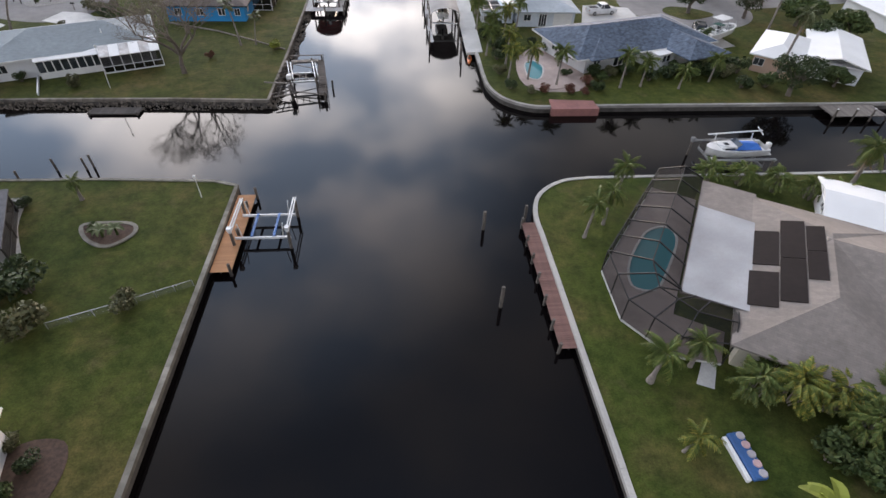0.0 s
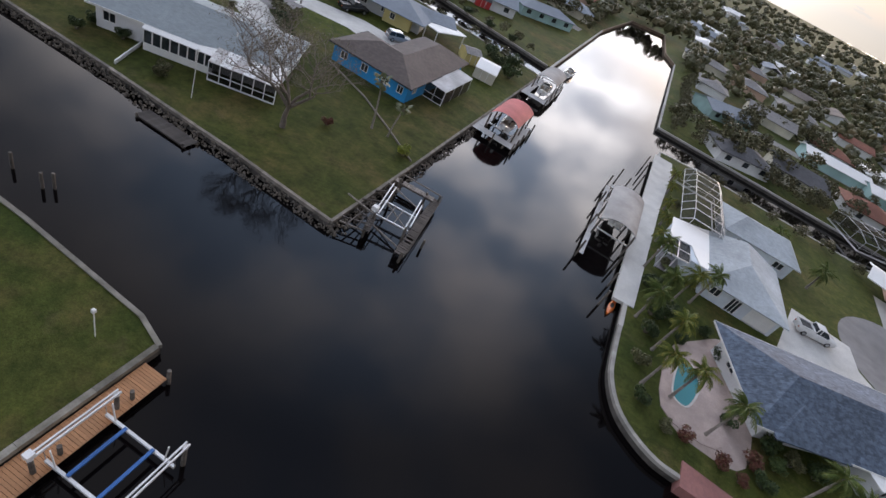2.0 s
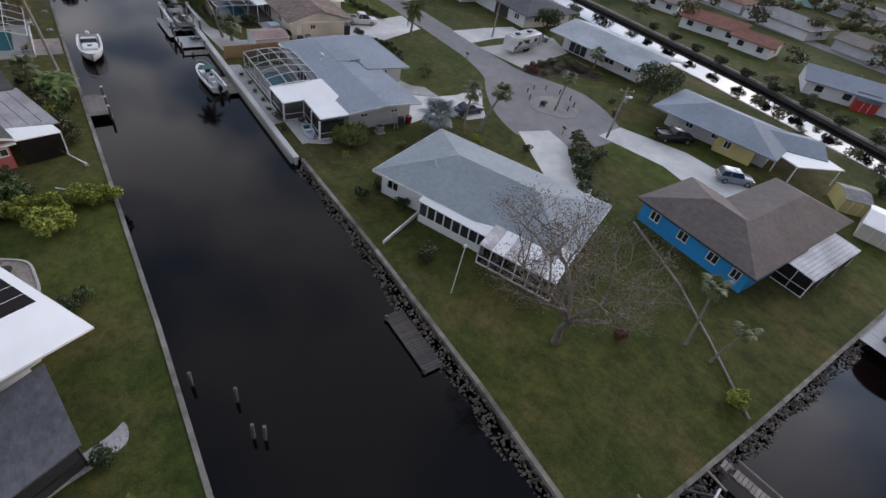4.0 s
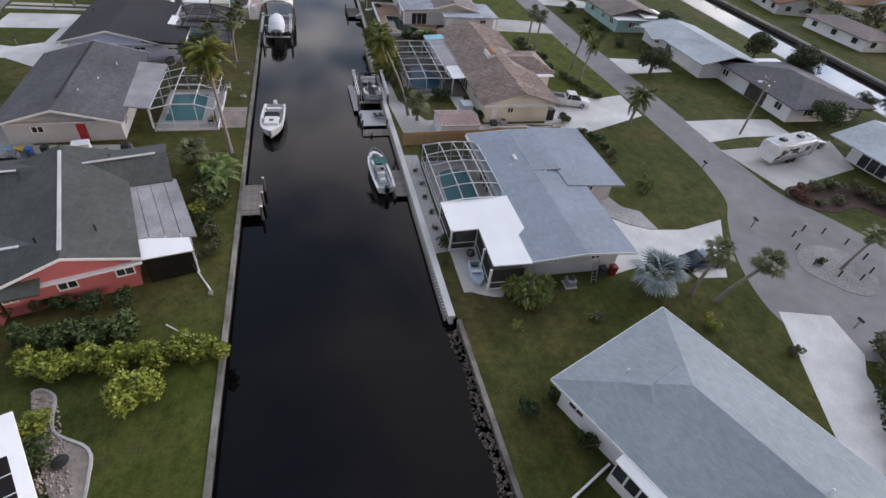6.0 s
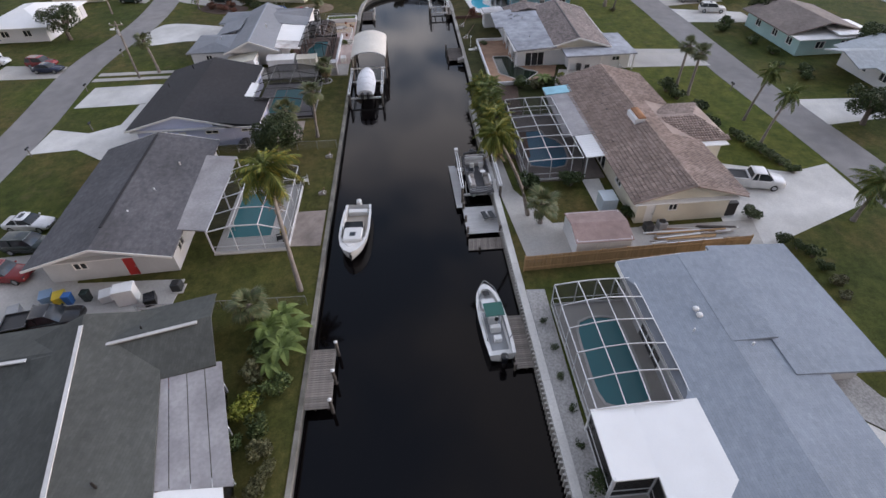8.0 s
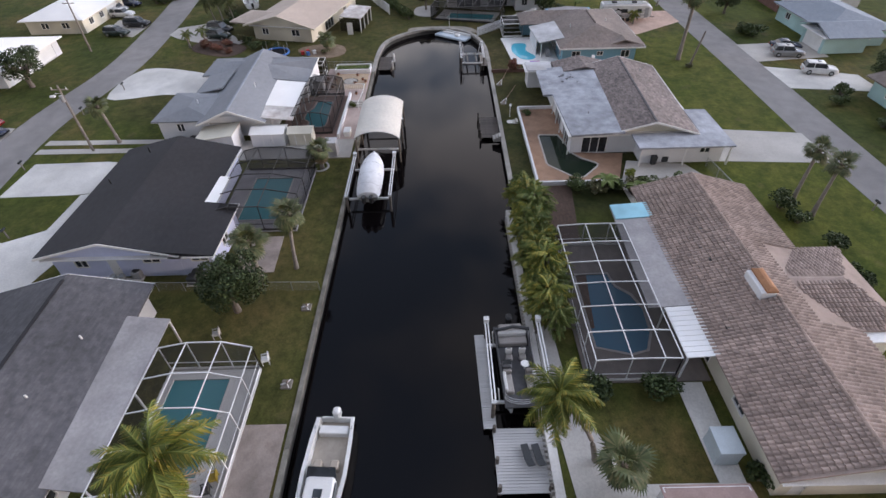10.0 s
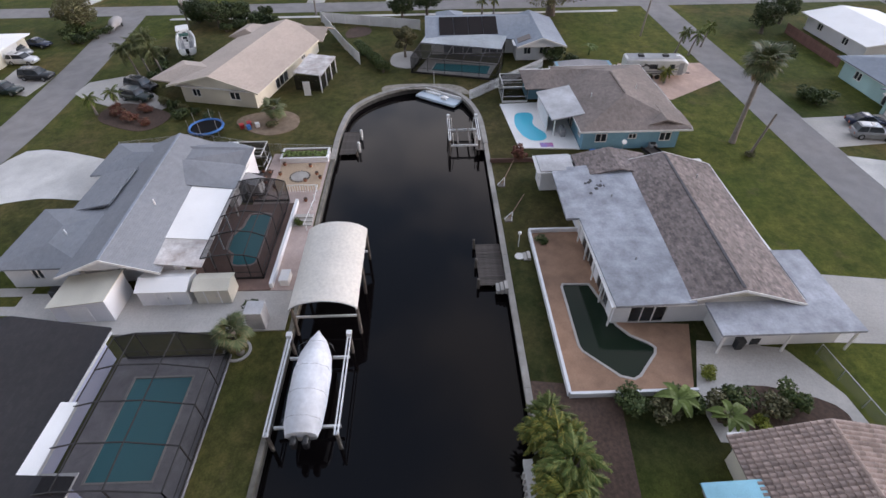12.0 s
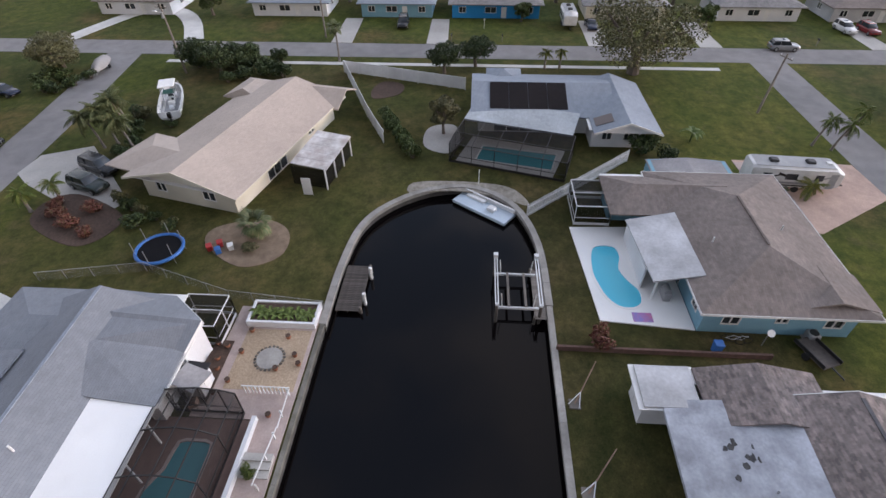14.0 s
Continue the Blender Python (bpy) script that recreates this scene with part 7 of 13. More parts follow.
def pool(label, outer, hole, water, deckm, decklabel, z=0.12, coping=None):
    ob = part("pool_deck", ring_plate(MB(), outer, hole, -0.1, z), deckm)
    tagged(ob, decklabel, "pool deck", "", "structure")
    cx, cy = sum(p[0] for p in hole) / len(hole), sum(p[1] for p in hole) / len(hole)
    root = thing("swimming_pool", label, "swimming pool", cx, cy)
    part("pool_water", MB().prism(hole, -0.05, 0.035), water, root)
    area = sum(a[0] * b[1] - b[0] * a[1] for a, b in zip(hole, hole[1:] + hole[:1]))
    inner = []
    for a, b, c in zip(hole[-1:] + hole[:-1], hole, hole[1:] + hole[:1]):
        d = (Vector(b) - Vector(a)).normalized() + (Vector(c) - Vector(b)).normalized()
        d = d.normalized() * (0.2 if area > 0 else -0.2)
        inner.append((b[0] - d.y, b[1] + d.x))
    part("coping", ring_plate(MB(), hole, inner, 0.03, z + 0.025), coping or CONCW, root)
    return root


def rect(x0, y0, x1, y1):
    return [(x0, y0), (x1, y0), (x1, y1), (x0, y1)]


BARREL = [(0, 2.5), (0.3, 2.92), (0.55, 3.08), (0.78, 3.0), (1.0, 2.85)]
cage("white-framed barrel pool cage beside the grey house", -80.95, 68.4, 11.0, 6.2, 0, BARREL, 5, WHITEALU, SCREEN, ("n", "e"), 0.45)
pool("blue-green pool under the white cage", rect(-86.4, 65.4, -75.5, 71.4), rounded([(-84.6, 67.0), (-84.8, 70.0), (-82.5, 70.4), (-78.0, 70.3), (-76.9, 69.6), (-77.1, 66.8), (-81, 66.5)], 3), POOLW, CONC, "grey pool deck inside the cage")
cage("white-framed flat-roofed pool cage with many bays", -112.15, 69.9, 15.0, 6.0, 0, [(0, 2.6), (0.42, 2.72), (0.8, 2.72), (1.0, 2.66)], 6, WHITEALU, SCREEN, ("n",))
pool("deep blue rectangular pool below a flat cage", rect(-120.2, 66.6, -104.5, 75.6), [(-115.8, 67.9), (-115.9, 71.0), (-114.3, 71.3), (-113.2, 72.4), (-111.5, 73.0), (-109.0, 72.8), (-107.2, 72.0), (-106.8, 70.6), (-107.6, 67.9)], POOLD, mat("lanai_deck", (0.21, 0.18, 0.165), (0.16, 0.14, 0.13), 1.5, 0.9), "dim brown-grey deck inside the flat cage", coping=GREYC)
cage("white-framed pool cage with tall solid end screens", -101.2, 38.9, 10.6, 6.8, 0, [(0, 2.75), (0.33, 3.35), (0.7, 3.35), (1.0, 2.6)], 4, WHITEALU, SCREEN, ("s",), 0.1)
pool("teal rectangular pool with pale coping", rect(-106.4, 35.4, -95.8, 42.4), rect(-105.7, 35.9, -98.0, 40.4), POOLW, CONCW, "pale concrete pool deck")
cage("bronze pool cage beside the black roof", -128.8, 37.6, 11.4, 7.8, 0, [(0, 2.7), (0.22, 3.2), (0.6, 3.2), (1.0, 2.5)], 4, DARKALU, SCREEND, ("s",), 0.2)
pool("teal pool under a dark cage", rect(-134.6, 33.2, -123.0, 41.6), rect(-132.8, 34.9, -124.8, 39.4), POOLW, DARKMEM, "grey stone pool deck", coping=CONC)
cage("bronze pool cage between lanai and terrace", -148.8, 39.7, 11.8, 4.9, 0, [(0, 2.7), (0.22, 3.1), (0.5, 3.35), (0.78, 3.15), (1.0, 2.6)], 4, DARKALU, SCREEND, ("s",), 0.35)
pool("teal kidney pool under a dark cage", rect(-154.2, 35.2, -141.5, 43.0), rounded([(-152.5, 38.4), (-152.7, 39.6), (-152.5, 40.8), (-150.8, 40.95), (-147.6, 41.0), (-145.0, 40.95), (-144.6, 39.9), (-144.8, 38.6), (-146.3, 38.3), (-147.1, 37.5), (-149.2, 37.5), (-150.6, 38.2)], 2), POOLW, mat("brown_paver_deck", (0.26, 0.17, 0.14), (0.2, 0.13, 0.11), 2.0, 0.9), "brownish paved pool deck", coping=PAVER)
cage("small white-framed screened porch beside a wing", -162.1, 36.5, 3.2, 3.4, 0, [(0, 2.3), (1.0, 2.3)], 2, WHITEALU, SCREEND, ())
cage("dark bronze pool cage at the canal head", -189.4, 62.0, 13.6, 5.8, 74, [(0, 2.5), (0.4, 2.75), (1.0, 2.75)], 5, DARKALU, SCREEND, ("n",), 0.0)
pool("dark teal rectangular pool inside a wide cage", [(-194.6, 57.4), (-188.6, 55.4), (-185.2, 66.4), (-191.4, 68.6)], [(-192.4, 58.6), (-189.0, 57.7), (-186.9, 66.6), (-190.6, 67.6)], POOLW, CONC, "grey pool deck inside the wide cage")
pool("bright turquoise kidney pool", [(-176.7, 67.3), (-177.1, 75.7), (-164.0, 75.7), (-164.6, 68.3)], rounded([(-173.4, 68.8), (-174.2, 69.8), (-174.0, 71.3), (-172.6, 71.6), (-170.9, 71.2), (-169.5, 71.7), (-168.3, 72.4), (-166.8, 72.3), (-166.0, 71.4), (-166.1, 70.1), (-167.1, 69.2), (-168.6, 68.7), (-170.6, 68.4)], 3), POOLB, WHITEROOF, "white painted pool deck", coping=WHITEROOF)
cage("low white-framed screened enclosure on the pool deck", -179.5, 69.5, 4.6, 3.5, 0, [(0, 2.35), (1.0, 2.35)], 2, WHITEALU, SCREEND, ("n",))
pool("murky green pool with angular outline", [(-148.2, 67.0), (-148.4, 72.0), (-136.6, 72.2), (-136.2, 78.0), (-130.2, 76.0), (-130.0, 67.0)], [(-141.2, 68.7), (-141.1, 71.1), (-140.6, 71.3), (-138.6, 71.8), (-136.4, 72.2), (-135.3, 73.0), (-134.5, 74.2), (-134.0, 74.6), (-133.4, 74.4), (-131.4, 72.6), (-131.1, 72.0), (-131.4, 71.0), (-133.8, 68.7), (-134.4, 68.5), (-140.8, 68.5)], POOLG, BROWNDECK, "tan painted concrete pool deck", coping=CONC)


def east_cage():
    """The cage of the pool house: a long barrel with a chamfered end that wraps the corner."""
    root = thing("pool_cage", "dark bronze pool cage wrapping the house corner", "pool cage", *EP(7, -2), 0, 0, "pool cages")
    base = [EP(17.4, -4.3), EP(2.2, -6.1), EP(-2.6, -3.4), EP(-4.4, 0.8), EP(-3.4, 4.2)]
    eave = [(x, y, 2.5) for x, y in base]
    inner = [(*EP(17.4, 0), 2.7), (*EP(0.4, 0), 2.7), (*EP(0.1, 0.1), 2.7), (*EP(0.0, 2.2), 2.7), (*EP(0.1, 4.2), 2.7)]
    crest = [(*EP(17.4, -2.0), 3.5), (*EP(1.6, -2.6), 3.5), (*EP(-1.0, -1.6), 3.3), (*EP(-2.0, 1.4), 3.1), (*EP(-1.6, 4.2), 3.0)]
    mix = lambda a, b, t: tuple(p + (q - p) * t for p, q in zip(a, b))
    stations = []
    for k, n in ((0, 6), (1, 2), (2, 2), (3, 1)):
        for i in range(n):
            t = i / n
            stations.append([mix(e[k], e[k + 1], t) for e in (eave, crest, inner)])
    stations.append([eave[-1], crest[-1], inner[-1]])
    for s, st in enumerate(stations):
        e, c, h = st
        part("post", MB().beam((e[0], e[1], 0), e, 0.08), DARKALU, root)
        part("rafter", MB().beam(e, c, 0.08, 0.12), DARKALU, root)
        part("rafter", MB().beam(c, h, 0.08, 0.12), DARKALU, root)
        if s:
            e0, c0, h0 = stations[s - 1]
            for p, q in ((e0, e), (c0, c)):
                part("purlin", MB().beam(p, q, 0.08), DARKALU, root)
            for q in ([e0, e, c, c0], [c0, c, h, h0], [(e0[0], e0[1], 0.1), (e[0], e[1], 0.1), e, e0]):
                part("screen_panel", MB().add(q, [(0, 1, 2, 3)]), SCREEND, root)
            part("kick_plate", MB().beam((e0[0], e0[1], 0.1), (e[0], e[1], 0.1), 0.06, 0.22), CONCW, root)
    e, c, h = stations[0]
    part("screen_panel", MB().add([(e[0], e[1], 0.1), (h[0], h[1], 0.1), h, c, e], [(0, 1, 2, 3, 4)]), SCREEND, root)
    pool("dim green round-ended pool under the cage", base + [EP(0, 4.2), EP(0, 0.3), EP(17.4, 0.2)], rounded([EP(9.6, -3.6), EP(11.4, -1.8), EP(9.8, -0.6), EP(5, -0.8), EP(2.0, -1.4), EP(1.6, -3.4), EP(4.6, -4.2)], 4), POOLW, mat("warm_grey_deck", (0.36, 0.30, 0.275), (0.30, 0.25, 0.23), 0.8, 0.9), "warm grey concrete pool deck")


east_cage()
cage("white-framed pool cage rising beside a white lanai roof", 20.0, 114.0, 21.6, 7.4, 90, [(0, 2.75), (0.2, 4.1), (0.8, 4.2), (1, 2.9)], 7, WHITEALU, SCREEN, ("n",), 0.2)
pool("round teal garden pool on the terrace", rounded([(17.8, 67.4), (18.6, 77.4), (23, 79), (25, 72), (23.4, 66.4)], 4), rounded([(18.9, 69.6), (18.8, 72.4), (19.4, 75.2), (21.0, 75.9), (21.9, 73.4), (20.6, 69.4)], 5), POOLW, PAVER, "paved surround of the garden pool", 0.1)
cage("white-framed pool cage in a far garden", 62, 154, 14, 12, 20, [(0, 2.5), (0.3, 3.4), (0.7, 3.4), (1, 2.5)], 4, WHITEALU, SCREEN, ())

# low white wall round the murky pool
wl = thing("garden_wall", "low white wall round the tan pool deck", "wall", -148, 67, kind="structure")
for a, b in (((-148.3, 66.9), (-130.0, 66.9)), ((-129.95, 66.9), (-129.95, 76.1)), ((-148.35, 66.9), (-148.35, 72.0))):
    part("wall_run", MB().beam((*a, 0.25), (*b, 0.25), 0.22, 0.6), WHITEW, wl)
wl = thing("garden_wall", "low red-brown brick wall between two gardens", "wall", -161, 70, kind="structure")
part("wall_run", MB().box(-161.65, 64.4, -0.1, -161.45, 80.6, 0.5), mat("dull_old_brick", (0.15, 0.085, 0.07), (0.10, 0.06, 0.05), 2.5, 0.95, bump=0.5, fine=7), wl)
wl = thing("garden_wall", "white planter wall at the terrace end", "wall", -163, 42, kind="structure")
for q in ((-164.8, 39.6, -164.6, 45.2), (-162.6, 39.6, -162.4, 45.2), (-164.6, 45.0, -162.6, 45.2), (-164.6, 39.6, -162.6, 39.8)):
    part("wall_run", MB().box(q[0], q[1], 0, q[2], q[3], 0.75), WHITEW, wl)
part("soil", MB().box(-164.6, 39.8, 0, -162.6, 45.0, 0.6), MULCH, wl)
part("pool_wall", MB().box(-154.3, 42.95, 0, -141.7, 43.25, 0.65), WHITEW, wl)
surface("gravel_bed", rect(-162.2, 39.8, -156.6, 45.0), GRAVEL, "tan pebble court with a round stone fire ring", "gravel", 0.125)
surface("garden_bed", rect(-160.9, 37.6, -155.3, 39.1), MULCH, "dark planting bed of pots beside the terrace", "garden bed", 0.13)
ps = thing("pump_shed", "small white shed with a dark flat roof", "shed", -156.6, 38.2)
part("body", MB().box(-157.4, 37.5, 0, -155.8, 38.9, 1.75), WHITEW, ps)
part("roof", MB().slab([(-157.6, 37.45, 1.95), (-155.6, 37.45, 1.95), (-155.6, 39.05, 1.8), (-157.6, 39.05, 1.8)], 0.06), S_BLACK, ps)
part("door", MB().box(-157.0, 38.9, 0.15, -156.3, 38.93, 1.6), WHITE, ps)
fr = thing("fire_ring", "round stone fire ring set in pebbles", "fire pit", -159.4, 42.4)
for k in range(22):
    a = 2 * math.pi * k / 22
    part("stone", MB().cbox(-0.11, -0.1, 0.1, 0.11, 0.1, 0.19, 0.03).xf(Matrix.Translation((-159.4 + 1.1 * math.cos(a), 42.4 + 1.1 * math.sin(a), 0)) @ Matrix.Rotation(a + math.pi / 2, 4, "Z")), ROCK, fr)
part("ash_bed", MB().prism(arc(-159.4, 42.4, 1.0, 0, 360, 20)[:-1], 0.1, 0.17), CAPC, fr)


# ---- boats ----
def hull_ring(x, b, zk, zs, L):
    """Half sections from gunwale over chine and keel to gunwale."""
    return [(x, b, zs), (x, b * 0.96, zs - (zs - zk) * 0.45), (x, b * 0.82, zk + (zs - zk) * 0.25), (x, 0, zk), (x, -b * 0.82, zk + (zs - zk) * 0.25), (x, -b * 0.96, zs - (zs - zk) * 0.45), (x, -b, zs)]


def make_boat(name, label, L, B, H, style, paint, group="boats"):
    """A motorboat with its bow at +x: hull, deck, gunwale, console, seats, engine."""
    root = thing(name, label, "boat", group=group)
    prof = [(-0.5, 0.88), (-0.3, 0.97), (0.0, 1.0), (0.2, 0.93), (0.35, 0.74), (0.45, 0.42), (0.5, 0.06)]
    st = [(L * s, B / 2 * w, -0.15 + max(0, s) ** 2 * 1.0, H + max(0, s) * 0.45) for s, w in prof]
    mb = MB().loft([hull_ring(x, b, k, z, L) for x, b, k, z in st], close=False, caps=False)
    mb.add(hull_ring(*st[0], L), [tuple(range(7))])
    part("hull", mb, paint, root, smooth=40, local=True)
    # gunwale ring with the cockpit open inside
    out_, in_ = [], []
    for x, b, k, z in st:
        out_.append((x, b + 0.03, z + 0.02))
        in_.append((min(x, L * 0.42), max(b - 0.22, 0.03), z + 0.02))
    o = out_ + [(p[0], -p[1], p[2]) for p in out_[::-1]]
    i = in_ + [(p[0], -p[1], p[2]) for p in in_[::-1]]
    n = len(o)
    mb = MB().add(o + i, [(k, (k + 1) % n, (k + 1) % n + n, k + n) for k in range(n)])
    mb.add([(p[0], p[1], p[2] - 0.02) for p in i] + [(p[0], p[1] * 0.96, 0.32) for p in i], [(k, (k + 1) % n, (k + 1) % n + n, k + n) for k in range(n)])
    part("gunwale", mb, GEL, root, smooth=40, local=True)
    part("cockpit_floor", MB().add([(p[0], p[1] * 0.97, 0.33) for p in i], [tuple(range(n))]), VINYL if style == "cuddy" else GEL, root, local=True)
    if style == "console":
        part("console", MB().cbox(-0.35, -0.4, 0.3, 0.45, 0.4, 1.15, 0.08), GEL, root, local=True)
        part("windshield", MB().slab([(0.3, -0.36, 1.15), (0.3, 0.36, 1.15), (0.05, 0.32, 1.6), (0.05, -0.32, 1.6)], 0.03), GLASS, root, local=True)
        part("t_top", MB().slab([(-0.9, -0.75, 2.05), (0.5, -0.75, 2.05), (0.5, 0.75, 2.05), (-0.9, 0.75, 2.05)], 0.06), TEAL, root, "dark green canvas top", local=True)
        for sx, sy in ((-0.8, -0.6), (0.4, -0.6), (0.4, 0.6), (-0.8, 0.6)):
            part("top_leg", MB().tube([(sx, sy * 0.8, 0.33), (sx, sy, 2.02)], 0.025, 6), ALU, root, local=True)
        part("leaning_post", MB().cbox(-1.25, -0.4, 0.3, -0.85, 0.4, 1.0, 0.05), WHITE, root, local=True)
        part("bow_seat", MB().cbox(L * 0.16, -0.6, 0.3, L * 0.30, 0.6, 0.72, 0.06), WHITE, root, local=True)
        for sy in (-1, 1):
            part("rod_holder", MB().tube([(-L * 0.3, sy * B * 0.4, 0.7), (-L * 0.34, sy * B * 0.42, 1.5)], 0.025, 6), BLACK, root, local=True)
            part("side_pad", MB().cbox(-L * 0.34, sy * B * 0.4 - 0.06, 0.5, L * 0.12, sy * B * 0.4 + 0.06, 0.72, 0.03), GREYV, root, local=True)
        part("anchor_hatch", MB().cbox(L * 0.33, -0.28, H + 0.12, L * 0.4, 0.28, H + 0.16, 0.02), BLACK, root, local=True)
        part("floor_mat", MB().box(-L * 0.4, -B * 0.3, 0.335, L * 0.14, B * 0.3, 0.345), GREYV, root, local=True)
        part("steering_wheel", MB().tube([(-0.42, -0.22, 1.05), (-0.46, -0.22, 1.07)], 0.18, 12), BLACK, root, local=True)
        part("cooler", MB().cbox(-2.2, -0.3, 0.3, -1.7, 0.3, 0.75, 0.05), WHITE, root, local=True)
    else:
        part("foredeck", MB().add([(p[0], p[1], p[2] + 0.0) for p in i if p[0] > L * 0.12], [tuple(range(len([p for p in i if p[0] > L * 0.12])))]), GEL, root, local=True)
        part("cabin_trunk", MB().cbox(L * 0.04, -B * 0.32, 0.3, L * 0.3, B * 0.32, H + 0.42, 0.12), GEL, root, local=True)
        for sy in (-1, 1):
            part("side_window", MB().cbox(L * 0.09, sy * B * 0.325 - 0.02, H + 0.12, L * 0.26, sy * B * 0.325 + 0.02, H + 0.32, 0.01), GLASS, root, local=True)
            part("cleat", MB().cbox(-L * 0.42, sy * B * 0.43 - 0.04, H + 0.04, -L * 0.39, sy * B * 0.43 + 0.04, H + 0.12, 0.02), ALU, root, local=True)
        part("helm", MB().cbox(-L * 0.035, -B * 0.33, 0.3, L * 0.04, -0.1, H + 0.2, 0.05), BLACK, root, local=True)
        part("swim_platform", MB().cbox(-L * 0.5 - 0.5, -B * 0.4, 0.2, -L * 0.5 + 0.02, B * 0.4, 0.3, 0.04), GEL, root, local=True)
        part("hatch", MB().cbox(L * 0.15, -0.28, H + 0.42, L * 0.22, 0.28, H + 0.46, 0.02), GLASS, root, local=True)
        part("windshield", MB().slab([(L * 0.07, -B * 0.34, H + 0.25), (L * 0.07, B * 0.34, H + 0.25), (-L * 0.01, B * 0.3, H + 0.75), (-L * 0.01, -B * 0.3, H + 0.75)], 0.03), GLASS, root, local=True)
        for sy in (-0.55, 0.55):
            part("seat", MB().cbox(-L * 0.12, sy - 0.28, 0.3, -L * 0.04, sy + 0.28, 0.95, 0.07), VINYL, root, local=True)
        part("stern_bench", MB().cbox(-L * 0.44, -B * 0.34, 0.3, -L * 0.36, B * 0.34, 0.8, 0.06), WHITE, root, local=True)
    eng = part("outboard", MB().cbox(-L * 0.5 - 0.75, -0.26, 0.55, -L * 0.5 - 0.15, 0.26, 1.25, 0.12), CARB if style == "console" else GEL, root, local=True)
    part("engine_leg", MB().box(-L * 0.5 - 0.55, -0.1, -0.6, -L * 0.5 - 0.25, 0.1, 0.56), BLACK, eng, local=True)
    for sy in (-1, 1):
        part("bow_rail", MB().tube([(L * 0.1, sy * B * 0.44, H + 0.1), (L * 0.14, sy * B * 0.43, H + 0.55), (L * 0.36, sy * B * 0.3, H + 0.75), (L * 0.48, sy * 0.06, H + 0.8)], 0.022, 6), ALU, root, local=True)
    return root


def set_at(root, x, y, z, rot):
    root.matrix_basis = pose(x, y, z, 0, 0, rot)
    return root


set_at(make_boat("motorboat", "white centre-console boat with green canvas top moored at a dock", 7.3, 2.25, 0.75, "console", GEL), -85.6, 60.3, WATER + 0.25, 184)
set_at(make_boat("motorboat", "white cuddy boat with tan seats floating in the canal", 7.7, 2.9, 0.95, "cuddy", GEL), -98.2, 48.5, WATER + 0.25, 357)
set_at(make_boat("cabin_cruiser", "white cruiser with blue cover raised on a lift", 7.4, 2.6, 0.95, "cuddy", GEL), 38.4, 47.8, 0.55, 184)
CR = thing("boat_canvas", "bright blue canvas over the cruiser's cockpit", "boat cover", 38.9, 47.8, 1.6)
part("canvas", MB().loft([[(36.9, 46.9, 1.55), (36.9, 47.8, 1.75), (36.9, 48.7, 1.55)], [(39.0, 46.7, 1.65), (39.0, 47.8, 2.05), (39.0, 48.9, 1.65)], [(41.0, 46.8, 1.6), (41.0, 47.8, 1.8), (41.0, 48.8, 1.6)]], close=True), BLUEC, CR)
MS = thing("boat_mast", "folded white mast lying over the cruiser", "mast", 38, 48.2, 2.2)
part("mast", MB().tube([(35.2, 48.9, 2.5), (41.6, 48.9, 2.9)], 0.09, 8), WHITEALU, MS)
part("cross_arm", MB().tube([(41.4, 48.2, 2.7), (41.4, 49.6, 3.0)], 0.06, 6), WHITEALU, MS)
for x in (36.2, 40.6):
    part("prop_leg", MB().tube([(x, 48.6, 0.9), (x, 48.9, 2.6)], 0.05, 6), WHITEALU, MS)
for x, y, r in ((11.0, 100, 90), (-13.2, 155, 85), (-13.6, 130.6, 92), (-12.9, 105.6, 92), (8.2, 93.6, 90), (-8, 330, 60)):
    b = make_boat("motorboat", "white open motorboat under or beside a boat cover", 6.6, 2.3, 0.8, "cuddy", GEL) if x == 11.0 else b0
    if x == 11.0:
        b0 = b
        set_at(b, 8.2, 97.6, 0.2, 90)
    elif x != 8.2:
        copy_thing(b0, pose(x, y, 0.35 if y < 140 else WATER + 0.2, 0, 0, r))


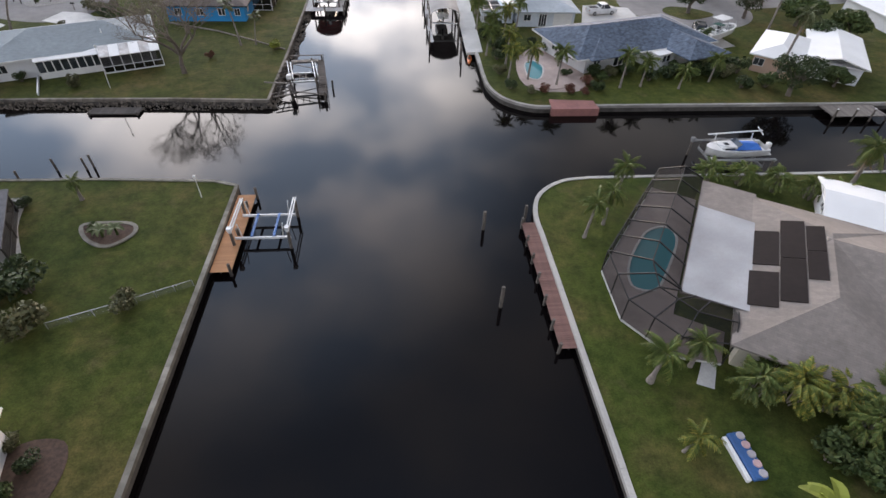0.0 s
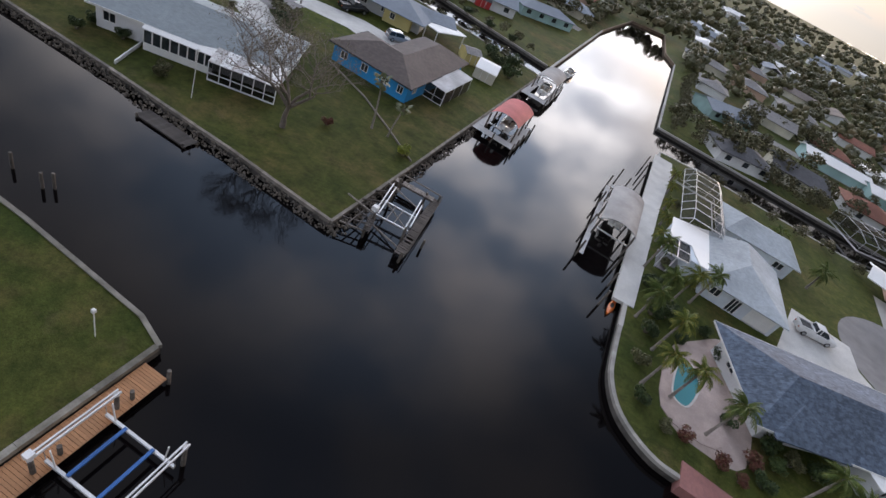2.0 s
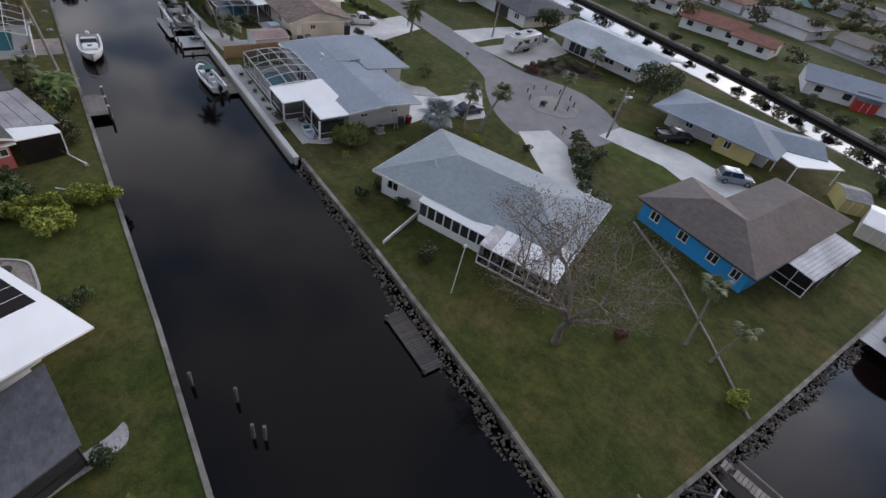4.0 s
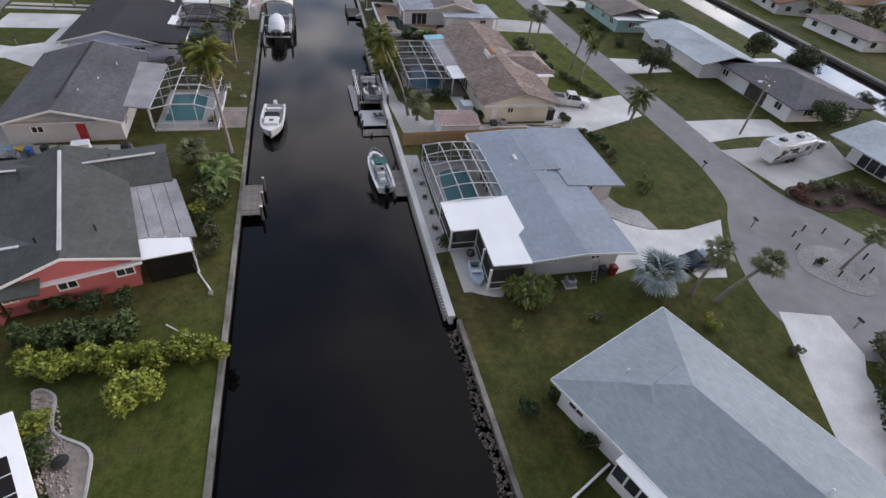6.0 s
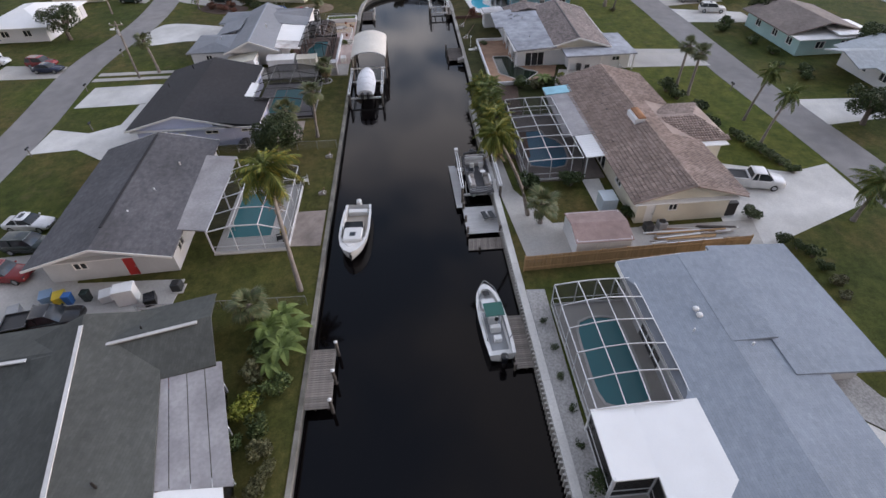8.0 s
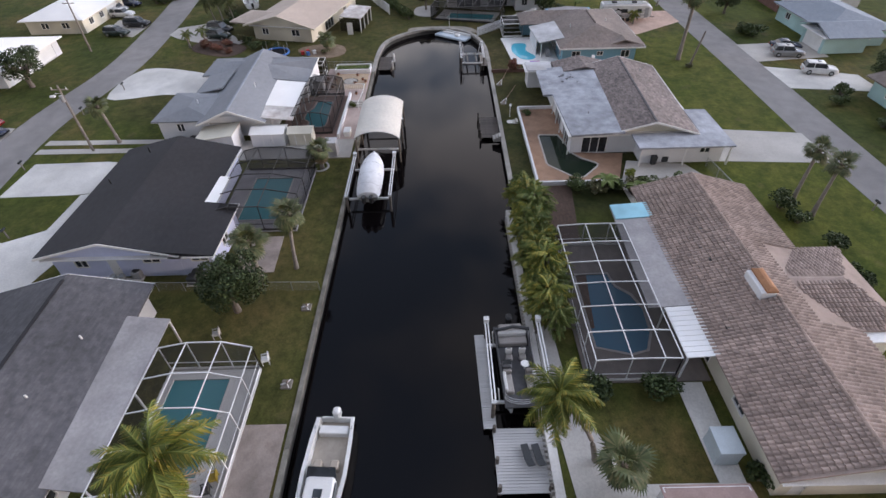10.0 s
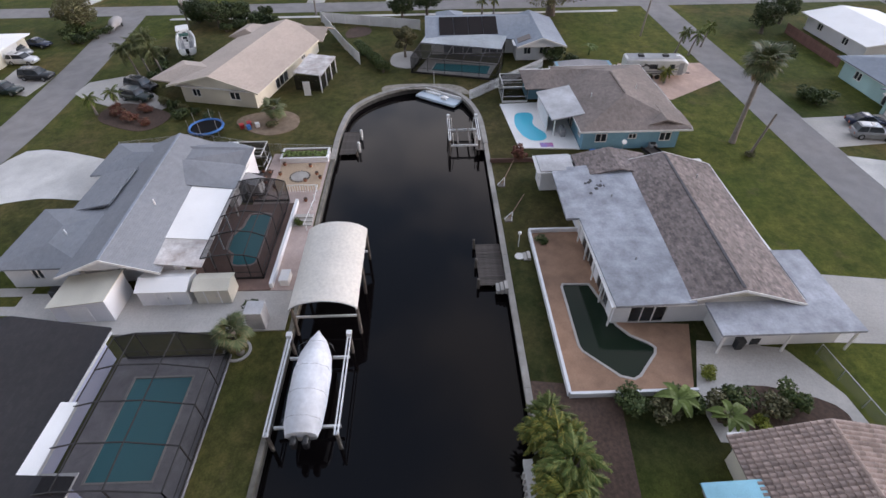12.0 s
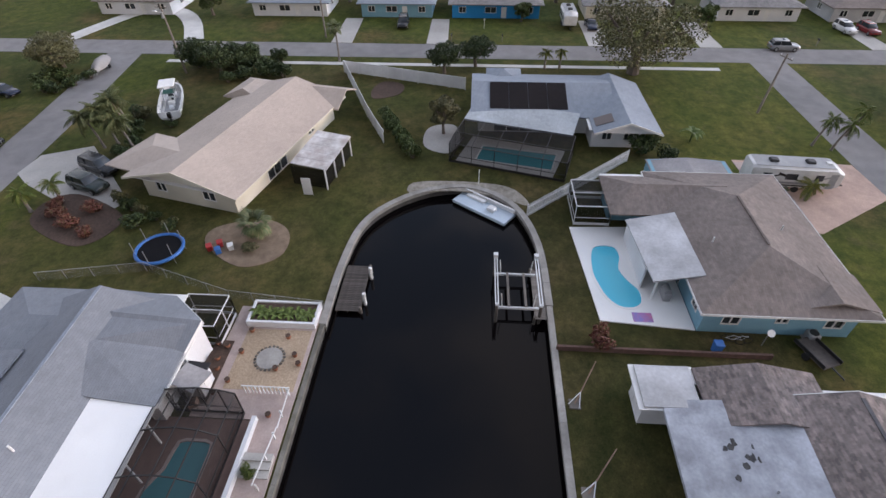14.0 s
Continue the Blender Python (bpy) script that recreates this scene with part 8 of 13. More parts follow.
def covered_boat():
    root = thing("covered_boat", "boat shrink-wrapped in white on a lift", "boat", -131.2, 48.5, 0.5, 180, group="boats")
    L, B = 8.4, 2.7
    rings = []
    for s, w, h in ((-0.5, 0.80, 1.25), (-0.42, 0.94, 1.75), (-0.2, 1.0, 1.95), (0.05, 1.0, 2.0), (0.25, 0.86, 1.8), (0.4, 0.52, 1.5), (0.5, 0.05, 1.25)):
        b = B / 2 * w
        ring = [(s * L, b * math.cos(a) * (1.0 if abs(math.cos(a)) > 0.7 else 0.98), 0.55 + (h - 0.55) * max(0.0, math.sin(a)) ** 0.7) for a in [math.pi * k / 8 for k in range(9)]]
        rings.append(ring)
    part("shrink_wrap", MB().loft(rings, close=True), TARP, root, smooth=50, local=True)
    mb = MB().loft([hull_ring(L * s, B / 2 * w * 0.97, -0.05 + max(0, s) * 0.6, 0.62, L) for s, w in ((-0.49, 0.8), (-0.2, 0.98), (0.1, 0.97), (0.3, 0.8), (0.42, 0.48), (0.49, 0.05))], close=False, caps=False)
    part("hull", mb, GEL, root, smooth=40, local=True)
    for sy in (-0.4, 0.4):
        part("outboard", MB().cbox(-L / 2 - 0.7, sy - 0.2, 0.3, -L / 2 - 0.05, sy + 0.2, 1.0, 0.1), BLACK, root, local=True)
    for k in range(4):
        x = -3.4 + k * 2.0
        part("strap", MB().tube([(x, 1.36, 0.6), (x, 1.2, 1.5), (x, 0.5, 1.96), (x, -0.5, 1.96), (x, -1.2, 1.5), (x, -1.36, 0.6)], 0.012, 5), GREYV, root, local=True)
    return root


covered_boat()


def pontoon():
    root = thing("pontoon_boat", "dark grey pontoon boat with pale vinyl seats on a lift", "boat", -105.9, 61.6, 0.2, 2, "boats")
    taupe = mat("taupe_vinyl", (0.36, 0.335, 0.315), (0.30, 0.28, 0.26), 2.0, 0.5)
    floor = mat("charcoal_deck_mat", (0.085, 0.085, 0.09), (0.06, 0.06, 0.065), 3.0, 0.8)
    rail = mat("graphite_fence", (0.11, 0.11, 0.12), (0.085, 0.085, 0.09), 1.0, 0.4)
    for sy in (-0.9, 0.9):
        part("pontoon_tube", MB().tube([(-3.6, sy, -0.1), (-3.4, sy, -0.1), (3.0, sy, -0.1), (3.7, sy, 0.12)], [0.22, 0.32, 0.32, 0.08], 12), ALU, root, smooth=50, local=True)
    part("deck", MB().cbox(-3.7, -1.28, 0.25, 3.5, 1.28, 0.36, 0.03), floor, root, local=True)
    for q in ((-3.0, -1.26, 2.7, -1.2), (-3.0, 1.2, 2.7, 1.26), (-3.05, -1.2, -2.98, -0.35), (-3.05, 0.35, -2.98, 1.2)):
        part("fence_panel", MB().box(q[0], q[1], 0.42, q[2], q[3], 0.95), rail, root, local=True)
    bow = [(2.7 + 0.62 * math.cos(a), 1.22 * math.sin(a), 0.0) for a in [math.pi * (k / 10 - 0.5) for k in range(11)]]
    for z in (0.45, 0.68, 0.95):
        part("bow_rail", MB().tube([(x, y, z) for x, y, _ in bow], 0.03, 6), ALU, root, local=True)
    for sy in (-1, 1):
        part("bow_lounge", MB().cbox(0.95, sy * 0.82 - 0.32, 0.36, 2.5, sy * 0.82 + 0.32, 0.72, 0.08), taupe, root, local=True)
        part("lounge_back", MB().cbox(0.95, sy * 1.08 - 0.11, 0.72, 2.5, sy * 1.08 + 0.11, 1.08, 0.06), GEL, root, local=True)
        part("lounge_head", MB().cbox(0.78, sy * 0.82 - 0.3, 0.5, 1.02, sy * 0.82 + 0.3, 1.12, 0.07), taupe, root, local=True)
        ch = part("captain_chair", MB().cbox(-0.75, sy * 0.5 - 0.27, 0.62, -0.2, sy * 0.5 + 0.27, 0.82, 0.08), taupe, root, local=True)
        part("chair_back", MB().cbox(-0.85, sy * 0.5 - 0.26, 0.8, -0.68, sy * 0.5 + 0.26, 1.42, 0.07), GEL, ch, local=True)
        for a in (-0.3, 0.3):
            part("armrest", MB().cbox(-0.7, sy * 0.5 + a - 0.05, 0.95, -0.3, sy * 0.5 + a + 0.05, 1.05, 0.03), BLACK, ch, local=True)
        part("chair_post", MB().tube([(-0.5, sy * 0.5, 0.36), (-0.5, sy * 0.5, 0.63)], 0.06, 8), ALU, ch, local=True)
        part("bimini_frame", MB().tube([(-1.2, sy * 1.22, 0.95), (-2.2, sy * 1.2, 1.75)], 0.03, 6), BLACK, root, local=True)
        part("bimini_frame", MB().tube([(-2.9, sy * 1.22, 0.95), (-2.3, sy * 1.2, 1.75)], 0.03, 6), BLACK, root, local=True)
    part("helm", MB().cbox(0.05, -1.12, 0.36, 0.62, -0.42, 1.12, 0.1), rail, root, local=True)
    part("helm_screen", MB().slab([(0.45, -1.08, 1.12), (0.45, -0.46, 1.12), (0.25, -0.5, 1.42), (0.25, -1.04, 1.42)], 0.02), GLASS, root, local=True)
    part("table", MB().tube([(0.35, 0.55, 0.36), (0.35, 0.55, 0.95), (0.35, 0.55, 0.98)], [0.05, 0.05, 0.32], 14), GEL, root, local=True)
    part("stern_couch", MB().cbox(-2.4, -1.1, 0.36, -1.7, 1.1, 0.76, 0.08), taupe, root, local=True)
    part("couch_back", MB().cbox(-2.72, -1.12, 0.5, -2.42, 1.12, 1.12, 0.09), GEL, root, local=True)
    part("sun_pad", MB().cbox(-3.6, -0.9, 0.5, -2.8, 0.9, 0.86, 0.1), taupe, root, local=True)
    part("folded_bimini", MB().tube([(-2.25, -1.22, 1.72), (-2.4, 0, 1.86), (-2.25, 1.22, 1.72)], 0.13, 8), NAVYC, root, local=True)
    part("outboard", MB().cbox(-4.4, -0.26, 0.4, -3.75, 0.26, 1.2, 0.12), BLACK, root, local=True)


pontoon()


# ---- arched boat covers ----
def canopy(label, x, y, rot, L, W, z0, rise, cloth, frame_m=None):
    root = thing("boat_canopy", label, "boat canopy", x, y, WATER, rot, "boat canopies")
    loc = lambda a, b, c: (*rot2(a, b, x, y, rot), c)
    n, m = 10, 8
    arcp = [(W / 2 * math.sin(-1.15 + 2.3 * k / n) / math.sin(1.15), z0 + rise * (math.cos(-1.15 + 2.3 * k / n) - math.cos(1.15)) / (1 - math.cos(1.15))) for k in range(n + 1)]
    vs, fs = [], []
    for i in range(m + 1):
        sag = 0.0 if i % 2 == 0 else -0.035
        for b, c in arcp:
            vs.append(loc(-L / 2 + L * i / m, b, c + sag))
    for i in range(m):
        for k in range(n):
            fs.append((i * (n + 1) + k, i * (n + 1) + k + 1, (i + 1) * (n + 1) + k + 1, (i + 1) * (n + 1) + k))
    low = [(p[0], p[1], p[2] - 0.03) for p in vs]
    part("cloth", MB().add(vs, fs).add(low, [f[::-1] for f in fs]), cloth, root, smooth=60)
    for i in (0, 2, 4, 6, 8):
        u = -L / 2 + L * i / m
        part("bow", MB().tube([loc(u, b, c - 0.07) for b, c in arcp], 0.03, 6), frame_m or ALU, root)
    for sx in (-1, 0, 1):
        for sy in (-1, 1):
            part("pile", MB().tube([loc(sx * L * 0.46, sy * W * 0.48, -3.5), loc(sx * L * 0.46, sy * W * 0.48, z0 - 0.1)], [0.15, 0.13], 10), PILE, root)
    for sy in (-1, 1):
        part("side_beam", MB().beam(loc(-L / 2, sy * W * 0.48, z0 - 0.06), loc(L / 2, sy * W * 0.48, z0 - 0.06), 0.1, 0.16), WHITEALU, root)
    for sx in (-0.8, 0.8):
        part("cross_beam", MB().beam(loc(sx * L / 2, -W * 0.48, 0.6), loc(sx * L / 2, W * 0.48, 0.6), 0.12, 0.18), WHITEALU, root)
    return root


canopy("cream canvas boat canopy arching over a slip", -141.7, 48.7, 0, 9.8, 5.4, 2.55, 0.95, CREAMC)
canopy("faded red canvas boat canopy over a dock", -13.1, 105.4, 90, 8.6, 4.9, 2.5, 1.0, REDC)
canopy("grey canvas boat canopy over a dock", -14.0, 134.6, 90, 9.0, 4.6, 2.4, 0.9, GREYC)
canopy("ribbed grey boat canopy beside the white quay", 8.2, 95.4, 90, 11.6, 5.0, 2.6, 0.9, GREYC)
dk = deck("dock", "narrow white catwalk round the covered slip", "dock", ((5.2, 84.0), (5.2, 107.0)), ((5.9, 84.0), (5.9, 107.0)), -0.1, DOCKW, 60, [(5.2, 84), (5.2, 92), (5.2, 100), (5.2, 107), (8, 110), (6.4, 112)], 1.8)
deck("dock", "white walkway in front of the covered slip", "dock", ((5.9, 107.0), (10.6, 107.0)), ((5.9, 108.4), (10.6, 108.4)), -0.1, DOCKW, 22, [(9.8, 77.6), (10.2, 82), (10.2, 86), (10.2, 116), (10.2, 121), (10.2, 126)], 1.5)
kx = thing("kayak", "orange kayak floating at the quay", "kayak", 11.2, 78.4, WATER + 0.1, 82)
part("hull", MB().loft([[(x, b * math.cos(a), 0.12 + 0.18 * math.sin(a)) for a in [2 * math.pi * k / 10 for k in range(10)]] for x, b in ((-1.8, 0.03), (-1.2, 0.28), (0, 0.4), (1.2, 0.28), (1.8, 0.03))]), ORANGE, kx, smooth=50, local=True)
part("seat_well", MB().prism([(0.5 * math.cos(2 * math.pi * k / 10), 0.22 * math.sin(2 * math.pi * k / 10)) for k in range(10)], 0.22, 0.32), BLACK, kx, local=True)
jb = thing("dinghy", "small pale blue open dinghy resting on the patio", "dinghy", -67.5, 66.65, 0.06, -6)
SKIFF = mat("faded_blue_gelcoat", (0.50, 0.58, 0.66), (0.42, 0.51, 0.60), 0.9, 0.5, bump=0.05)
half = [(-1.45, 0.58), (-0.6, 0.66), (0.4, 0.62), (1.1, 0.42), (1.5, 0.10)]
rim = half + [(x, -y) for x, y in half[::-1]]
well = [(x * 0.86 - 0.04, y * 0.78) for x, y in rim]
part("hull", ring_plate(MB(), rim, well, 0.06, 0.48), SKIFF, jb, local=True)
part("floor", MB().prism(well, 0.04, 0.16), SKIFF, jb, local=True)
part("thwart", MB().box(-0.3, -0.48, 0.34, 0.05, 0.48, 0.40), GEL, jb, local=True)
part("stern_box", MB().cbox(-1.2, -0.3, 0.16, -0.85, 0.3, 0.44, 0.03), mat("green_box", (0.05, 0.12, 0.09), None, 2.0, 0.6), jb, local=True)
fl = thing("floating_platform", "pale blue-white floating platform moored at the canal head", "dock", -180.4, 58.8, -0.5, 54)
part("platform", MB().cbox(-3.4, -1.15, -0.2, 3.4, 1.15, 0.12, 0.06), mat("pale_blue_plastic", (0.55, 0.64, 0.72), (0.48, 0.57, 0.65), 1.0, 0.5), fl, local=True)
part("seat_block", MB().cbox(0.6, -0.45, 0.12, 1.5, 0.35, 0.5, 0.08), GEL, fl, local=True)
part("back_board", MB().cbox(-3.2, 0.85, 0.12, 3.3, 1.1, 0.55, 0.05), GEL, fl, local=True)
part("cushion", MB().cbox(-2.6, 0.3, 0.12, -0.2, 0.85, 0.34, 0.06), GEL, fl, local=True)
part("edge_rail", MB().tube([(-3.3, 1.05, 0.2), (0, 1.1, 0.2), (3.3, 1.05, 0.2)], 0.07, 6), GEL, fl, local=True)


# ---- the ruined boat lift at the rock corner ----
def wreck():
    root = thing("derelict_boat_lift", "collapsed grey boat lift frame off the rock corner", "boat lift", -13.4, 69.6, WATER)
    rnd = random.Random(4)
    for x, y, top in ((-14.6, 66.9, 1.5), (-15.2, 71.6, 1.5), (-11.2, 67.4, 1.5), (-12.0, 71.8, 1.5), (-11.5, 76.0, 1.0), (-10.0, 64.8, 0.5), (-16.0, 75.0, 0.8), (-14.3, 64.8, 0.7), (-13.0, 75.6, 0.6), (-9.4, 68.6, 0.3)):
        part("pile", MB().tube([(x, y, -3.2), (x + rnd.uniform(-0.15, 0.15), y + rnd.uniform(-0.15, 0.15), top)], [0.16, 0.13], 9), PILE, root)
    # twin top tubes over the two rows of piles, and the cradle between them
    for a, b in (((-14.5, 66.1), (-15.75, 72.1)), ((-14.15, 66.3), (-15.25, 71.7)), ((-11.25, 66.8), (-12.3, 72.2)), ((-10.95, 67.3), (-11.8, 71.4))):
        part("top_tube", MB().beam((*a, 1.58), (*b, 1.58), 0.12, 0.16), WHITEALU, root)
    for a, b in (((-14.7, 66.9, 0.8), (-11.1, 67.6, 0.7)), ((-15.1, 69.6, 0.8), (-11.7, 70.1, 0.75))):
        part("cradle_beam", MB().beam(a, b, 0.16, 0.22), ALU, root)
    for a, b in (((-15.0, 69.6, 0.9), (-11.2, 67.5, 0.8)), ((-13.4, 66.9, 0.85), (-13.9, 69.9, 0.9)), ((-12.6, 67.0, 0.85), (-13.0, 70.0, 0.9)), ((-15.6, 71.9, 1.4), (-12.2, 72.0, 0.6))):
        part("brace", MB().beam(a, b, 0.08, 0.1), WOOD, root)
    for a, b in (((-16.6, 63.8, 0.25), (-14.4, 64.5, 0.2)), ((-16.5, 66.6, 0.3), (-14.9, 66.5, 0.25)), ((-15.9, 64.0, 0.3), (-15.9, 67.0, 0.35)), ((-15.0, 64.4, 0.25), (-15.4, 66.8, 0.4)), ((-16.9, 64.6, 0.2), (-14.6, 65.6, 0.3)),
                 ((-18.4, 67.8, 0.45), (-14.8, 67.2, 0.5)), ((-17.0, 68.4, 0.4), (-15.0, 70.4, 0.4)), ((-17.0, 71.0, 0.3), (-15.2, 72.8, 0.4)), ((-16.9, 73.6, 0.3), (-15.4, 73.4, 0.4)), ((-14.9, 67.0, -0.5), (-9.9, 66.0, -0.6)), ((-14.2, 64.9, 0.0), (-14.7, 67.2, 0.2))):
        part("beam", MB().beam(a, b, 0.12, 0.14), WOOD if rnd.random() < 0.6 else WOODD, root)

    def planks(a, b, w, z, n, material):
        a, b = Vector(a), Vector(b)
        d = (b - a).normalized()
        o = Vector((-d.y, d.x)) * (w / 2)
        for k in range(n):
            if rnd.random() < 0.06:
                continue
            p, q = a.lerp(b, k / n), a.lerp(b, (k + 0.86) / n)
            j = rnd.uniform(0.85, 1.12)
            zz = z + rnd.uniform(-0.02, 0.02)
            part("catwalk_board", MB().prism([tuple(p - o * j), tuple(q - o * j), tuple(q + o), tuple(p + o)], zz, zz + 0.05), material, root)
        for s in (-0.8, 0.8):
            p, q = a + o * s, b + o * s
            part("stringer", MB().beam((p.x, p.y, z - 0.12), (q.x, q.y, z - 0.12), 0.1, 0.2), WOODD, root)

    planks((-11.7, 76.2), (-10.2, 64.6), 1.05, 0.1, 34, WOODD)
    planks((-16.7, 75.1), (-11.9, 75.6), 0.8, 0.28, 16, WOOD)
    planks((-14.9, 67.3), (-14.1, 64.6), 0.7, 0.25, 8, WOODD)
    part("rail", MB().beam((-16.2, 75.6, 1.0), (-11.4, 76.1, 0.9), 0.09, 0.12), WOOD, root)
    part("rail", MB().beam((-11.2, 76.2, 0.95), (-9.6, 65.0, 0.45), 0.09, 0.12), WOODD, root)
    part("motor_box", MB().cbox(-15.0, 66.3, 1.5, -14.4, 66.9, 2.0, 0.05), WHITE, root)


wreck()


# ---- vehicles ----
def section(x, w, z0, z1, r=0.16):
    """A rounded-box cross section."""
    return [(x, -w + r * 0.4, z0), (x, w - r * 0.4, z0), (x, w, z0 + r), (x, w, z1 - r), (x, w - r, z1), (x, -w + r, z1), (x, -w, z1 - r), (x, -w, z0 + r)]


def make_car(name, label, paint, kind, group="parked cars"):
    """A road vehicle facing +x, with body, glasshouse, roof, lamps and wheels."""
    root = thing(name, label, "pickup" if kind == "pickup" else "car", group=group)
    L, W, belt, top = {"sedan": (4.8, 0.92, 0.95, 1.43), "suv": (4.8, 0.96, 1.1, 1.72), "pickup": (5.8, 1.0, 1.2, 1.9), "van": (5.1, 0.98, 1.1, 1.8)}[kind]
    h = L / 2
    hood = belt - (0.16 if kind == "sedan" else 0.1)
    st = [(-h, W * 0.86, 0.45, belt - 0.12), (-h + 0.15, W * 0.96, 0.3, belt - 0.02), (-h * 0.5, W, 0.24, belt), (0.0, W, 0.22, belt), (h * 0.45, W, 0.24, belt - 0.03), (h * 0.78, W * 0.98, 0.28, hood), (h - 0.12, W * 0.92, 0.34, hood - 0.1), (h, W * 0.8, 0.42, hood - 0.28)]
    part("body", MB().loft([section(*s) for s in st]), paint, root, smooth=45, local=True)
    c0, c1, t0, t1 = {"sedan": (-h * 0.74, h * 0.42, -h * 0.36, h * 0.08), "suv": (-h * 0.95, h * 0.42, -h * 0.80, h * 0.14), "pickup": (-h * 0.26, h * 0.56, -h * 0.17, h * 0.26), "van": (-h * 0.95, h * 0.5, -h * 0.82, h * 0.22)}[kind]
    ring = lambda a, b, w, z: [(a, -w + 0.1, z), (b - 0.08, -w + 0.1, z), (b, -w * 0.6, z), (b, w * 0.6, z), (b - 0.08, w - 0.1, z), (a, w - 0.1, z)]
    gl = part("glasshouse", MB().loft([ring(c0, c1, W, belt - 0.08), ring((c0 + t0) / 2, (c1 + t1) / 2, W * 0.93, (belt + top) / 2), ring(t0, t1, W * 0.84, top - 0.04)]), GLASS, root, smooth=40, local=True)
    part("roof", MB().loft([ring(t0 - 0.05, t1 + 0.04, W * 0.87, top - 0.06), ring(t0, t1, W * 0.84, top), ring(t0 + 0.2, t1 - 0.2, W * 0.66, top + 0.04)]), paint, root, smooth=40, local=True)
    for sy in (-1, 1):
        for x in ((c0 + t0) / 2 * 0.2 + (t0 + t1) / 2 * 0.8,):
            part("door_pillar", MB().beam((x, sy * (W - 0.1), belt - 0.05), (x - 0.04, sy * W * 0.855, top - 0.03), 0.1, 0.05), paint, root, local=True)
        part("mirror", MB().cbox(c1 - 0.42, sy * (W + 0.09) - 0.09, belt - 0.04, c1 - 0.28, sy * (W + 0.09) + 0.09, belt + 0.1, 0.03), paint, root, local=True)
        part("headlight", MB().cbox(h - 0.24, sy * W * 0.66 - 0.17, hood - 0.30, h - 0.03, sy * W * 0.66 + 0.17, hood - 0.16, 0.03), GLASS, root, local=True)
        part("taillight", MB().cbox(-h - 0.015, sy * W * 0.7 - 0.12, belt - 0.42, -h + 0.1, sy * W * 0.7 + 0.12, belt - 0.2, 0.02), AMBER, root, local=True)
        for x in (-h * 0.62, h * 0.62):
            y = sy * (W - 0.1)
            r = 0.36 if kind != "sedan" else 0.33
            ty = part("wheel", MB().tube([(x, y - 0.12, r), (x, y - 0.1, r), (x, y + 0.1, r), (x, y + 0.12, r)], [r * 0.9, r, r, r * 0.9], 16), RUBBER, root, smooth=40, local=True)
            part("rim", MB().tube([(x, y - 0.125, r), (x, y + 0.125, r)], r * 0.62, 12), ALU, ty, local=True)
    if kind == "pickup":
        part("bed_liner", MB().box(-h + 0.14, -W + 0.14, belt - 0.03, -h * 0.30, W - 0.14, belt + 0.006), mat("bed_liner", (0.07, 0.07, 0.072), None, 4.0, 0.9) if paint == CARW else BLACK, root, local=True)
        part("cab_wall", MB().cbox(-h * 0.31, -W + 0.08, belt - 0.05, -h * 0.255, W - 0.08, belt + 0.2, 0.02), paint, root, local=True)
        for sy in (-1, 1):
            part("rear_pillar", MB().beam((-h * 0.24, sy * (W - 0.1), belt - 0.05), (-h * 0.165, sy * W * 0.85, top - 0.03), 0.16, 0.06), paint, root, local=True)
        for q in ((-h + 0.05, -W + 0.02, -h * 0.26, -W + 0.15), (-h + 0.05, W - 0.15, -h * 0.26, W - 0.02), (-h + 0.02, -W + 0.1, -h + 0.14, W - 0.1)):
            part("bed_side", MB().cbox(q[0], q[1], belt - 0.1, q[2], q[3], belt + 0.14, 0.03), paint, root, local=True)
    else:
        part("sunroof", MB().box(t0 * 0.2 + t1 * 0.8 - 0.55, -0.4, top + 0.03, t0 * 0.2 + t1 * 0.8 - 0.1, 0.4, top + 0.05), GLASS, root, local=True)
    return root


PLACED = set()


def park(proto, x, y, rot, label="", z=0.03):
    m = pose(x, y, z, 0, 0, rot)
    if proto.name not in PLACED:
        PLACED.add(proto.name)
        proto.matrix_basis = m
        ob = proto
    else:
        ob = copy_thing(proto, m)
    if label:
        tagged(ob, label)
    return ob


WPICK = make_car("pickup_truck", "white pickup truck with dark windows on a driveway", CARW, "pickup")
DPICK = make_car("pickup_truck", "black pickup truck on a driveway", CARB, "pickup")
WSED = make_car("sedan_car", "white sedan parked on the grass edge", CARW, "sedan")
GSUV = make_car("suv_car", "dark green SUV parked on a driveway", CARG, "suv")
RSUV = make_car("suv_car", "red SUV parked beside a grey house", RED, "suv")
WSUV = make_car("suv_car", "white SUV parked on a pale drive", CARW, "suv")
SSUV = make_car("suv_car", "silver SUV parked on a driveway", CARS, "suv")
BVAN = make_car("van_car", "black van parked on a driveway", CARB, "van")
NSED = make_car("sedan_car", "dark blue sedan parked on a driveway", CARN, "sedan")
park(WPICK, -101.4, 90.6, 76)
park(WPICK, 38.6, 98.2, 10, "white pickup truck on a pale shared drive")
park(DPICK, -49.6, 114.6, 62)
park(DPICK, -88.2, 24.0, 100, "black pickup truck nose-in by the coral house")
park(WSED, -102.2, 15.4, 84)
park(GSUV, -98.6, 17.4, 86)
park(RSUV, -94.6, 17.2, 84)
park(RSUV, -147.4, -6.2, 82, "red SUV on a drive across the south street")
park(NSED, -144.9, -4.0, 84)
park(NSED, -66.2, 89.3, 94, "dark sedan half under palms on a curved drive")
park(WSUV, -158.0, 113.6, 74)
park(SSUV, -165.2, 112.6, 78)
park(NSED, -168.4, 114.0, 80, "charcoal sedan on a concrete drive")
